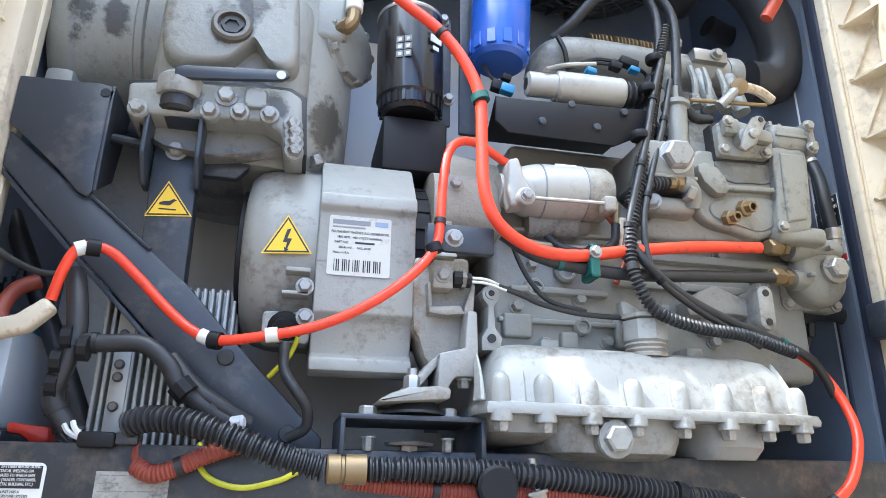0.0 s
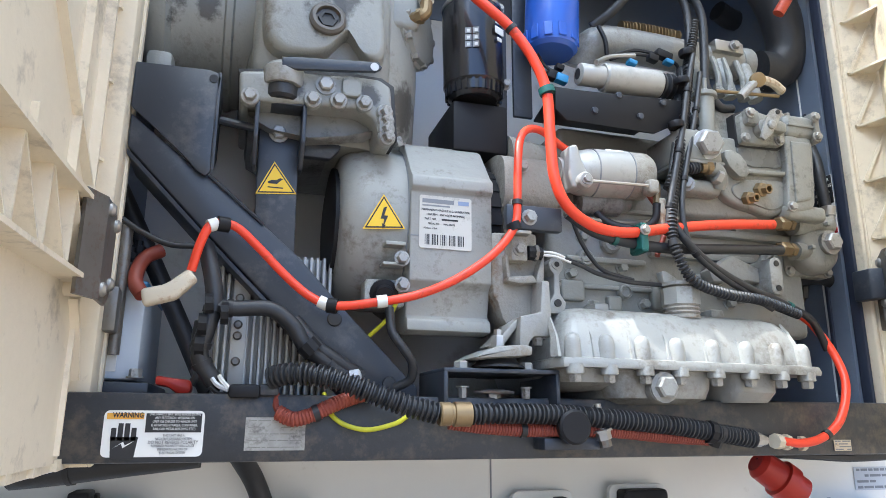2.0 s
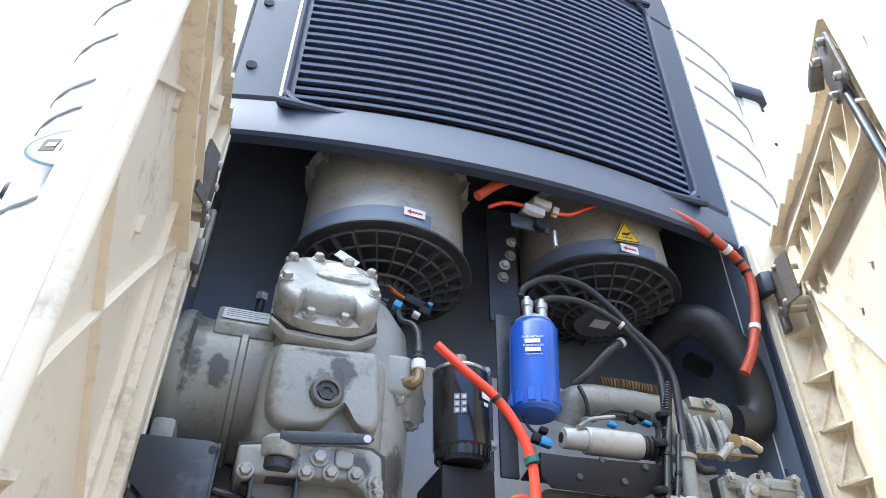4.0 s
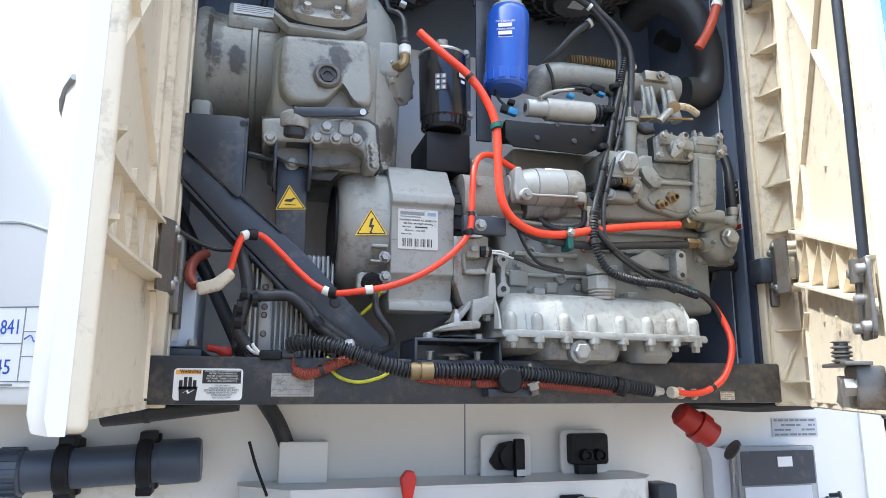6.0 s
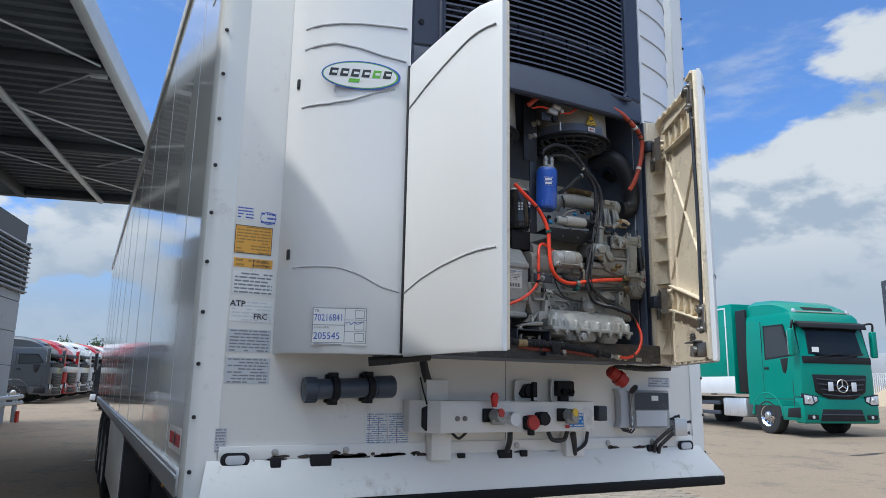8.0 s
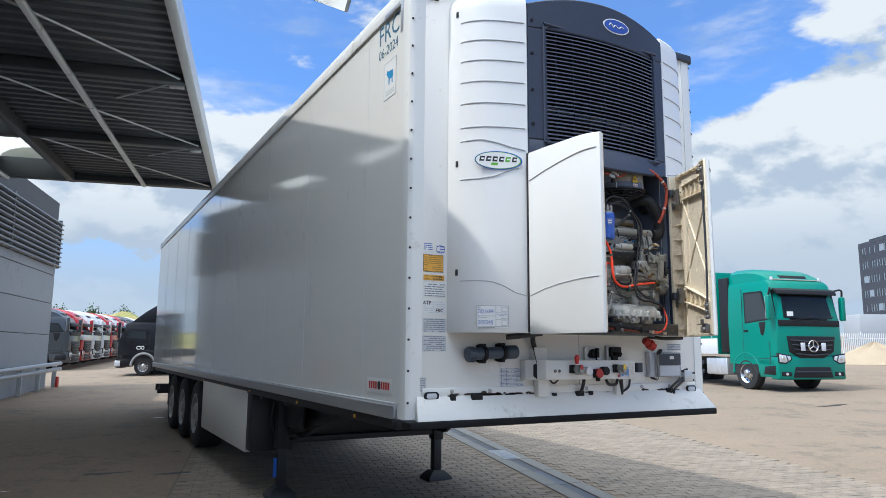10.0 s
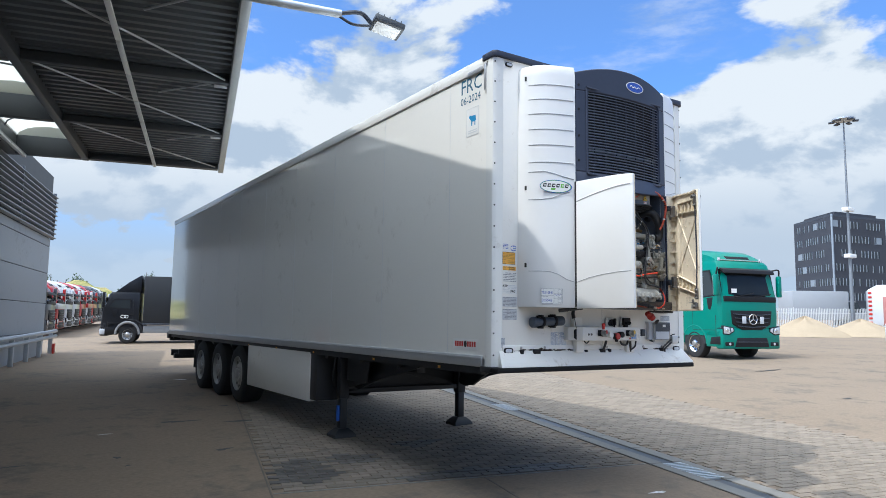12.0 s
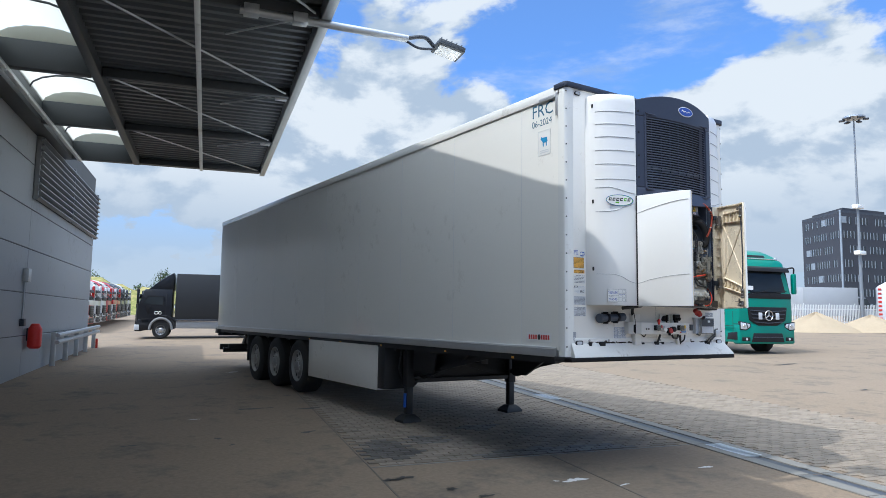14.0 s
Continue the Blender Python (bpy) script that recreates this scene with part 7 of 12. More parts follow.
part("lift_pump_neck", lathe([(0.011, 0), (0.011, 0.010), (0.0135, 0.011), (0.0135, 0.018), (0.010, 0.019), (0.010, 0.026), (0.012, 0.027), (0.012, 0.036)], (0.246, -0.372, 2.126), (0.248, -0.372, 2.19), 8), STEEL, pump)
part("neck_hose", hose([(0.247, -0.372, 2.155), (0.252, -0.370, 2.184), (0.263, -0.366, 2.22), (0.275, -0.360, 2.26)], 0.009, 10), RUBBER, pump)
part("outlet_arm", soft_box((0.228, -0.396, 2.024), (0.304, -0.33, 2.050), 0.010, 3), PUMP, pump)
bolts(pump, [(0.236, -0.397, 2.037)], (-0.6, -1, 0), 0.009, 0.008)
part("outlet_elbow", hose([(0.297, -0.392, 2.036), (0.297, -0.398, 2.050), (0.291, -0.402, 2.062), (0.280, -0.402, 2.066)], 0.012, 12), PUMP, pump)
part("elbow_nut", lathe([(0.013, 0), (0.013, 0.010)], (0.284, -0.404, 2.054), (0.296, -0.404, 2.050), 6), PAINTED_BOLT, pump)
part("outlet", lathe([(0.009, 0), (0.011, 0.002), (0.011, 0.010), (0.008, 0.012), (0.008, 0.02)], (0.280, -0.402, 2.066), (0.255, -0.402, 2.064), 10), BRASS, pump)
for q, rr in (((0.353, -0.388, 2.027), 0.011), ((0.379, -0.388, 2.044), 0.012)):
    part("brass_fitting", lathe([(rr, 0), (rr, 0.010), (rr * 0.7, 0.012), (rr * 0.7, 0.022), (rr * 0.45, 0.022), (rr * 0.45, 0.012)], q, (q[0] + 0.01, q[1] - 0.08, q[2] - 0.015), 6), BRASS, pump, "small brass fitting")
part("control_rod", rod((0.325, -0.375, 2.220), (0.456, -0.375, 2.229), 0.0032, 8), BRASS, pump)
# injector pipes and the banjo fitting
for x in (0.352, 0.376, 0.404):
    part("injector_nut", lathe([(0.011, 0), (0.011, 0.012), (0.008, 0.014), (0.008, 0.022)], (x, -0.350, 2.226), (x + 0.002, -0.346, 2.29), 6), PUMP, pump)
    part("injector_line", hose([(x + 0.001, -0.350, 2.245), (x + 0.004, -0.348, 2.268), (x + 0.012, -0.335, 2.288), (x + 0.016, -0.322, 2.318)], 0.0052, 8), PUMP, pump)
part("banjo_stem", rod((0.372, -0.378, 2.214), (0.403, -0.384, 2.246), 0.008, 10), PAINTED_BOLT, pump)
part("banjo", lathe([(0.012, 0), (0.013, 0.003), (0.013, 0.010), (0.006, 0.012)], (0.405, -0.382, 2.248), (0.33, -0.60, 2.18), 16), BRASS, pump, "brass banjo bolt")
part("fuel_pipe", hose([(0.414, -0.380, 2.251), (0.430, -0.375, 2.256), (0.455, -0.368, 2.257), (0.480, -0.360, 2.250)], 0.0078, 10), OFF_WHITE, pump, "short yellowed hose stub")
wp = thing("water_pump", (0.545, -0.330, 1.946), "grey cast water pump with a large hexagon plug", "pump")
part("housing", lathe([(0.044, 0), (0.044, 0.028), (0.040, 0.036), (0.030, 0.042), (0.0, 0.044)], (0.512, -0.33, 1.962), (0.50, -9, 1.80), 32), PUMP, wp)
part("mount_plate", prism(rounded(0.462, 1.916, 0.560, 1.99, 0.012), -0.338, -0.318, "y", 0.003), PUMP, wp)
part("plug_seat", lathe([(0.020, 0), (0.020, 0.006), (0.018, 0.008)], (0.524, -0.372, 1.969), (0.524, -9, 1.90), 20), PUMP, wp)
part("plug", hexbolt((0.524, -0.379, 1.969), (0.0, -1, 0), 0.0155, 0.012), PAINTED_BOLT, wp)
part("inlet_arm", lathe([(0.016, 0), (0.017, 0.004), (0.017, 0.088), (0.015, 0.094), (0, 0.095)], (0.460, -0.366, 1.997), (0.556, -0.352, 2.007), 20), PUMP, wp)
part("inlet_arm", lathe([(0.015, 0), (0.015, 0.05)], (0.457, -0.366, 1.952), (0.515, -0.352, 1.957), 18), PUMP, wp)
for x, z in ((0.478, 2.006), (0.520, 2.000), (0.482, 1.957)):
    part("cast_mark", box(x - 0.004, -0.386, z - 0.003, x + 0.004, -0.376, z + 0.003, 0.001), PUMP, wp)
bolts(wp, [(0.470, -0.339, 1.924), (0.550, -0.339, 1.926)], (0, -1, 0), 0.007, 0.006)
for q, w in (((0.414, -0.385, 1.991), (0.460, -0.372, 1.996)), ((0.416, -0.380, 1.950), (0.460, -0.370, 1.952))):
    part("hose_fitting", lathe([(0.009, 0), (0.012, 0.002), (0.012, 0.020), (0.009, 0.021), (0.009, 0.026), (0.0115, 0.027), (0.0115, 0.036)], q, w, 6), BRASS, wp, "brass hose fitting")
part("top_fitting", lathe([(0.010, 0), (0.010, 0.008), (0.012, 0.009), (0.012, 0.016), (0.013, 0.018), (0.013, 0.026)], (0.556, -0.352, 2.016), (0.560, -0.350, 2.083), 10), STEEL, wp)

# ---- filters ----
blue = thing("blue_filter", (0.046, -0.330, 2.266), "glossy blue spin-on filter with white printed bars", "filter")
fb, ft = Vector((0.040, -0.335, 2.263)), Vector((0.050, -0.335, 2.457))
hh = (ft - fb).length
fr = 0.0455
part("canister", lathe([(0.0, 0.0), (fr * 0.80, 0.0), (fr * 0.94, 0.006), (fr, 0.022), (fr, hh * 0.86), (fr * 0.97, hh * 0.90), (fr * 0.86, hh * 0.94)], fb, ft, 40), BLUE, blue)
for k in range(12):
    a = 2 * math.pi * k / 12
    part("grip_flat", box(-0.007, -0.0015, 0.0, 0.007, 0.0015, 0.024, 0.001, 1, m=Matrix.Translation((fb.x + fr * 0.985 * math.cos(a), fb.y + fr * 0.985 * math.sin(a), fb.z + 0.010)) @ Matrix.Rotation(a + math.pi / 2, 4, "Z")), BLUE, blue)
part("head", lathe([(fr * 0.84, hh * 0.93), (fr * 0.80, hh * 0.97), (0.020, hh * 0.99), (0.018, hh * 1.04), (0.0, hh * 1.04)], fb, ft, 28), ENGINE_LIGHT, blue)
for du in (-0.016, 0.014):
    part("banjo_stub", lathe([(0.010, 0), (0.010, 0.020), (0.012, 0.022), (0.012, 0.034), (0.007, 0.036), (0.007, 0.044)], (ft.x + du, ft.y - 0.012, ft.z + 0.0), (ft.x + du, ft.y - 0.012, 9), 12), STEEL, blue)
fm = at_front(fb.x - 0.016, fb.y - fr * 0.93, (fb.z + ft.z) / 2 + 0.014, turn=-22)
for i, (line, size) in enumerate((("DATE INSTALLED", 0.0052), ("ENGINE HOURS", 0.0052), ("Made in Netherlands", 0.0036))):
    text_mesh(line, size, fm @ Matrix.Translation((0.002, 0.022 - 0.0175 * i, 0.0008)), "writing", LABEL, blue)
for v in (0.0135, -0.004):
    part("blank_field", plate(-0.013, v - 0.004, 0.015, v + 0.004, fm, 0.0012), LABEL, blue)
part("pen_mark", hose([Vector((fb.x + 0.033, fb.y - 0.026, fb.z + 0.075 + 0.008 * k)) + Vector((0.004 * (-1) ** k, 0.002 * (-1) ** k, 0)) for k in range(8)], 0.0012, 5, 4), LABEL, blue, "white pen scribble")
back_plate = thing("filter_bracket", (0.002, -0.280, 2.397), "dark steel upright bracket behind the filters", "bracket")
part("plate", box(-0.010, -0.292, 2.165, 0.024, -0.284, 2.489, 0.002), FRAME, back_plate)
part("plate", box(0.006, -0.225, 2.517, 0.075, -0.215, 2.823, 0.002), FRAME, back_plate)
bolts(back_plate, [(0.058, -0.226, 2.694), (0.038, -0.226, 2.630)], (0, -1, 0), 0.010, 0.008)
oil = thing("oil_filter", (-0.088, -0.300, 2.185), "glossy black spin-on oil filter with white print", "filter")
ob_, ot_ = Vector((-0.088, -0.315, 2.167)), Vector((-0.092, -0.315, 2.330))
hh = (ot_ - ob_).length
part("canister", lathe([(0.0, 0), (0.036, 0.0), (0.043, 0.006), (0.045, 0.020), (0.049, 0.024), (0.049, hh * 0.97), (0.045, hh)], ob_, ot_, 36), FILTER_BLACK, oil)
for k in range(26):
    a = 2 * math.pi * k / 26
    part("grip_rib", box(-0.0022, -0.0022, 0, 0.0022, 0.0022, 0.018, m=Matrix.Translation((ob_.x + 0.0445 * math.cos(a), ob_.y + 0.0445 * math.sin(a), ob_.z + 0.004)) @ Matrix.Rotation(a, 4, "Z")), FILTER_BLACK, oil)
om = at_front(ob_.x - 0.019, ob_.y - 0.0465, ob_.z + hh * 0.55, turn=-25)
for du, dv in ((-0.006, 0.009), (0.006, 0.009), (-0.006, -0.003), (0.006, -0.003), (-0.006, -0.015), (0.006, -0.015)):
    part("pictogram", plate(du - 0.005, dv - 0.005, du + 0.005, dv + 0.005, om, 0.0012), INK_GREY, oil)
    part("pictogram_mark", plate(du - 0.002, dv - 0.003, du + 0.003, dv + 0.002, om, 0.0018), INK_PALE, oil)
om2 = at_front(ob_.x + 0.027, ob_.y - 0.0435, ob_.z + hh * 0.66, turn=30)
for v, w, h in ((0.012, 0.018, 0.003), (-0.001, 0.020, 0.012), (-0.016, 0.010, 0.006)):
    part("print_bar", plate(-w / 2, v - h / 2, w / 2, v + h / 2, om2, 0.0012), INK_PALE, oil)
part("top_rim", lathe([(0.049, 0), (0.050, 0.003), (0.049, 0.006)], (ot_.x, ot_.y, ot_.z - 0.004), (ot_.x, ot_.y, 9), 36), STEEL, oil)
part("filter_base", lathe([(0.042, 0), (0.030, 0.012), (0.012, 0.016), (0.012, 0.034), (0.007, 0.036)], (ot_.x, ot_.y, ot_.z + 0.002), (ot_.x, ot_.y, 9), 20), CAST, oil)
part("drip_can", box(-0.128, -0.33, 2.078, -0.036, -0.18, 2.161, 0.006), BLACK, oil)
part("stay", box(-0.046, -0.302, 2.169, -0.026, -0.296, 2.353, 0.001), FRAME, oil)
bolts(oil, [(-0.039, -0.303, 2.350), (-0.030, -0.303, 2.212)], (0, -1, 0), 0.007, 0.010)

# ---- intake, glow relay, tray ----
man = thing("intake_manifold", (0.317, -0.280, 2.288), "grey cast intake manifold pipe", "manifold")
part("pipe", hose([(0.139, -0.250, 2.298), (0.145, -0.265, 2.325), (0.174, -0.275, 2.340), (0.261, -0.275, 2.343), (0.364, -0.275, 2.340), (0.485, -0.275, 2.342)], 0.031, 20, 6), ENGINE_LIGHT, man)
part("pipe_collar", lathe([(0.033, 0), (0.035, 0.004), (0.035, 0.022), (0.033, 0.026)], (0.458, -0.275, 2.341), (0.641, -0.275, 2.346), 24), ENGINE, man)
for p in ((0.331, -0.310, 2.314), (0.389, -0.310, 2.316), (0.444, -0.310, 2.315)):
    part("runner", hose([p, (p[0], p[1] - 0.012, p[2] - 0.035), (p[0] + 0.004, p[1] - 0.02, p[2] - 0.075)], 0.013, 12), ENGINE, man)
part("clamp_bracket", box(0.383, -0.318, 2.340, 0.445, -0.29, 2.363, 0.003), STEEL, man)
bolts(man, [(0.352, -0.315, 2.366), (0.422, -0.320, 2.352)], (0, -1, 0), 0.008, 0.008)
part("spring_tube", hose([(0.232, -0.240, 2.402), (0.287, -0.240, 2.405), (0.360, -0.240, 2.403)], 0.012, 12, 8, ridge=0.005, pitch=0.007), BRASS, man, "coppery corrugated flexible tube")
part("tie", hose([(0.146, -0.310, 2.349), (0.156, -0.312, 2.323), (0.163, -0.305, 2.293)], 0.004, 8), INK, man)
duct = thing("intake_hose", (0.565, -0.260, 2.328), "thick black rubber intake elbow", "hose")
part("hose", hose([(0.514, -0.270, 2.341), (0.556, -0.274, 2.345), (0.582, -0.280, 2.385), (0.575, -0.283, 2.455), (0.545, -0.278, 2.535), (0.505, -0.258, 2.590), (0.472, -0.215, 2.602), (0.460, -0.150, 2.590)], 0.039, 20, 7), RUBBER, duct)
part("hose_clamp", lathe([(0.0385, 0), (0.0385, 0.012)], (0.523, -0.270, 2.341), (0.557, -0.272, 2.341), 28), STEEL, duct)
part("hose_clamp", lathe([(0.0385, 0), (0.0385, 0.004)], (0.548, -0.270, 2.343), (0.572, -0.272, 2.345), 28), OFF_WHITE, duct)
part("drain_hose", hose([(0.603, -0.250, 2.331), (0.653, -0.230, 2.305), (0.680, -0.220, 2.279)], 0.006, 8), RUBBER, duct)
part("drain_hose", hose([(0.538, -0.150, 2.553), (0.591, -0.140, 2.544), (0.652, -0.120, 2.587), (0.645, -0.120, 2.664)], 0.022, 12), RUBBER, duct)
tray = thing("relay_tray", (0.154, -0.340, 2.178), "folded black steel tray with rivets", "bracket")
part("tray_top", prism([(0.019, -0.385), (0.245, -0.385), (0.245 - 0.01, -0.26), (0.019 + 0.02, -0.26)], 2.176 - 0.002, 2.176 + 0.002, "z", 0.001), BLACK, tray)
part("tray_front", prism([(0.019, 2.174), (0.245, 2.184), (0.241, 2.146), (0.190, 2.120), (0.036, 2.122), (0.018, 2.138)], -0.389, -0.384, "y", 0.001), BLACK, tray)
for p in ((0.084, -0.390, 2.144), (0.129, -0.388, 2.177), (0.208, -0.390, 2.174), (0.165, -0.390, 2.145)):
    part("rivet", lathe([(0.006, 0), (0.005, 0.003), (0, 0.004)], p, (p[0], -9, p[2]), 12), FRAME, tray)
rel = thing("fuel_solenoid", (0.150, -0.360, 2.219), "white cylindrical solenoid with a black boot", "solenoid")
ra, rb = Vector((0.071, -0.365, 2.217)), Vector((0.233, -0.365, 2.220))
rl_ = (rb - ra).length
part("neck", lathe([(0.010, 0.0), (0.017, 0.002), (0.018, 0.004), (0.018, rl_ * 0.27)], ra, rb, 24), SILVER, rel)
part("neck_hole", lathe([(0.009, -0.0005), (0.009, 0.001)], ra, rb, 18), INK, rel)
part("barrel", lathe([(0.021, rl_ * 0.27), (0.0235, rl_ * 0.29), (0.0235, rl_ * 0.90), (0.021, rl_ * 0.92)], ra, rb, 28), SILVER, rel)
part("boot", hose([ra.lerp(rb, 0.92), ra.lerp(rb, 1.18)], 0.018, 14, 4, ridge=0.006, pitch=0.010, smooth=False), RUBBER, rel)
part("clamp_strap", hose([(0.094, -0.385, 2.231), (0.136, -0.360, 2.261), (0.188, -0.350, 2.277)], 0.004, 8), STEEL, rel)
con2 = thing("wiring_connector", (0.205, -0.340, 2.273), "blue and black wiring plugs on thin leads", "connector")
for c, w, h, mt in (((0.238, -0.360, 2.280), 0.030, 0.014, BLACK), ((0.245, -0.362, 2.267), 0.016, 0.008, CONN_BLUE), ((0.175, -0.360, 2.256), 0.016, 0.008, CONN_BLUE), ((0.216, -0.360, 2.271), 0.018, 0.012, BLACK), ((0.044, -0.360, 2.206), 0.020, 0.014, CONN_BLUE), ((0.030, -0.355, 2.213), 0.016, 0.016, BLACK), ((0.046, -0.350, 2.231), 0.014, 0.010, BLACK)):
    part("connector_body", box(-w / 2, -0.007, -h / 2, w / 2, 0.007, h / 2, 0.002, m=Matrix.Translation(c) @ Matrix.Rotation(0.25, 4, "Y")), mt, con2)
for pts in ([(0.141, -0.350, 2.262), (0.177, -0.350, 2.278), (0.218, -0.350, 2.282)], [(0.153, -0.340, 2.277), (0.195, -0.340, 2.294), (0.230, -0.350, 2.288)], [(0.255, -0.355, 2.278), (0.272, -0.350, 2.269), (0.267, -0.350, 2.238)], [(0.032, -0.350, 2.224), (0.024, -0.340, 2.239), (0.018, -0.330, 2.262)]):
    part("lead", hose(pts, 0.003, 6), RUBBER, con2)

# ---- evaporator fans above ----
def fan(cx, cy, z0, z1, r0, r1, label):
    ob = thing("condenser_fan", (cx, cy, z0), label, "fan", group="condenser fans")
    part("shroud", lathe([(r0, 0), (r0 * 1.01, 0.02), (r1, z1 - z0), (r1 * 1.10, z1 - z0 + 0.004), (r1 * 1.10, z1 - z0 + 0.01), (r1 * 0.97, z1 - z0 + 0.01), (r0 * 0.97, 0.02), (r0 * 0.96, 0.0)], (cx, cy, z0), (cx, cy, 9), 48), SHROUD, ob, "pale metal fan shroud")
    arc = [radians(-175 + 5.5 * i) for i in range(20)]
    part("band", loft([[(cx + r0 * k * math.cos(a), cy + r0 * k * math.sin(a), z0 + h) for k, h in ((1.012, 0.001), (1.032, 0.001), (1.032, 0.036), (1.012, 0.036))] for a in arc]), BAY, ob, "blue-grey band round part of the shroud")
    guard = part("guard_hub", lathe([(0.0, 0), (r0 * 0.34, 0.0), (r0 * 0.36, 0.012), (r0 * 0.36, 0.03)], (cx, cy, z0 - 0.070), (cx, cy, 9), 28), GUARD, ob, "black fan motor hub")
    part("hub_label", box(cx - 0.020, cy - 0.016, z0 - 0.0712, cx + 0.020, cy + 0.016, z0 - 0.0702), LABEL_GREY, guard, "small grey label")
    part("liner", lathe([(r0 * 0.955, 0.002), (r0 * 0.955, 0.10), (r0 * 0.40, 0.104), (r0 * 0.40, 0.100), (r0 * 0.945, 0.096), (r0 * 0.945, 0.002)], (cx, cy, z0), (cx, cy, 9), 40), GUARD, ob, "black inner ring of the fan")
    part("skirt", lathe([(r0 * 0.99, 0.0), (r0 * 1.06, -0.002), (r0 * 1.10, -0.008), (r0 * 1.105, -0.013), (r0 * 1.09, -0.014), (r0 * 1.05, -0.009), (r0 * 0.98, -0.008)], (cx, cy, z0), (cx, cy, 9), 48), GUARD, ob, "flared black lip")
    for k, rr in enumerate((0.97, 0.80, 0.63, 0.47)):
        z = z0 - 0.020 - 0.013 * k
        pts = [(cx + r0 * rr * math.cos(2 * math.pi * i / 40), cy + r0 * rr * math.sin(2 * math.pi * i / 40), z) for i in range(41)]
        part("guard_ring", hose(pts, 0.0035, 6, 1, smooth=False), GUARD, ob)
    for k in range(24):
        a = 2 * math.pi * k / 24
        c, s = math.cos(a), math.sin(a)
        part("guard_spoke", beam((cx + r0 * 0.34 * c, cy + r0 * 0.34 * s, z0 - 0.060), (cx + r0 * 0.99 * c, cy + r0 * 0.99 * s, z0 - 0.022), 0.003, 0.016), GUARD, ob)
    for k in range(7):
        a = 2 * math.pi * k / 7 + 0.3
        c, s = math.cos(a), math.sin(a)
        b = bmesh.new()
        prism([(r0 * 0.32, -0.03), (r0 * 0.93, -0.045), (r0 * 0.93, 0.045), (r0 * 0.32, 0.03)], -0.002, 0.002, "z", bm=b)
        b.transform(Matrix.Translation((cx, cy, z0 + 0.02)) @ Matrix.Rotation(a, 4, "Z") @ Matrix.Rotation(0.5, 4, "X"))
        part("blade", b, BLACK, ob)
    for k in range(9):
        a = math.pi * (1.05 + 0.9 * k / 8)
        c, s = math.cos(a), math.sin(a)
        part("stiffener", beam((cx + r1 * 0.99 * c, cy + r1 * 0.99 * s, z1 - 0.028), (cx + r1 * 1.09 * c, cy + r1 * 1.09 * s, z1 + 0.002), 0.003, 0.02), SHROUD, ob)
    return ob


GUARD = material("fan_guard_plastic", (0.055, 0.058, 0.066), 0.42, grain=0.1, blotch=0.15, spec=0.5)
SHROUD = material("shroud_metal", (0.40, 0.385, 0.345), 0.5, metal=0.25, grain=0.1, scale=50, blotch=0.14, blotch_scale=10, dirt=(0.27, 0.24, 0.2), dirt_amount=0.35, dirt_scale=18)
f1x, f1z = -0.244, 2.622
f2x, f2z = 0.256, 2.673
fan1 = fan(f1x + 0.016, -0.190, f1z - 0.018, 2.834, 0.176, 0.172, "condenser fan with pale shroud and black guard")
fan2 = fan(f2x + 0.030, -0.190, f2z - 0.022, 2.855, 0.172, 0.166, "condenser fan with pale shroud and black guard")
for (x, z), y, ow in (((-0.204, 2.632), -0.372, fan1), ((0.272, 2.660), -0.371, fan2)):
    m = at_front(x, y, z, turn=5)
    lab = part("arrow_label", plate(-0.022, -0.010, 0.022, 0.010, m), LABEL, ow, "white label with a red arrow")
    part("arrow", prism([(-0.016, 0), (-0.008, 0.006), (-0.008, 0.002), (0.016, 0.002), (0.016, -0.002), (-0.008, -0.002), (-0.008, -0.006)], 0.001, 0.0018, "z", m=m), INK_RED, lab)
triangle_sign((0.270, 2.735), (0.240, 2.678), (0.302, 2.682), -0.371, fan2, "hand")

# ---- orange and black hoses ----
# dull orange with dirt specks; shade under the grille is put into the colour
HARNESS = material("dusty_orange_sleeve", (0.52, 0.075, 0.035), 0.5, grain=0.12, scale=80, blotch=0.2, blotch_scale=14, dirt=(0.25, 0.07, 0.05), dirt_amount=0.25, dirt_scale=25, bump=0.2, bump_scale=160)
def cable(name, pts, r, mat, label, category="hose", ties=(), tie_mat=None, ridge=0.0, pitch=0.012, steps=8):
    ob = thing(name, pts[len(pts) // 2], label, category)
    part("sleeve", hose(pts, r, 12, steps, ridge=ridge, pitch=pitch), mat, ob)
    line = spline(pts, 10)
    for k in ties:
        i = min(len(line) - 2, int(k * (len(line) - 1)))
        way = (line[i + 1] - line[i]).normalized()
        part("tie", lathe([(r + 0.0015, 0), (r + 0.0015, 0.007)], line[i], line[i] + way, 14), tie_mat or INK, ob)
    return ob


h1 = cable("orange_hose", [(-0.161, -0.400, 2.333), (-0.115, -0.410, 2.288), (-0.066, -0.415, 2.247), (-0.032, -0.420, 2.198), (-0.014, -0.425, 2.145), (-0.013, -0.430, 2.073), (-0.011, -0.435, 2.009), (0.008, -0.435, 1.967), (0.052, -0.430, 1.943), (0.108, -0.425, 1.940), (0.177, -0.420, 1.953), (0.276, -0.415, 1.969), (0.389, -0.400, 1.983)], 0.0079, ORANGE, "bright orange fuel hose with dark ties", ties=(0.17, 0.335), tie_mat=INK)
part("green_tie", lathe([(0.012, 0), (0.012, 0.010)], (-0.015, -0.425, 2.150), (-0.010, -0.427, 2.131), 14), GREEN_TAPE, h1)
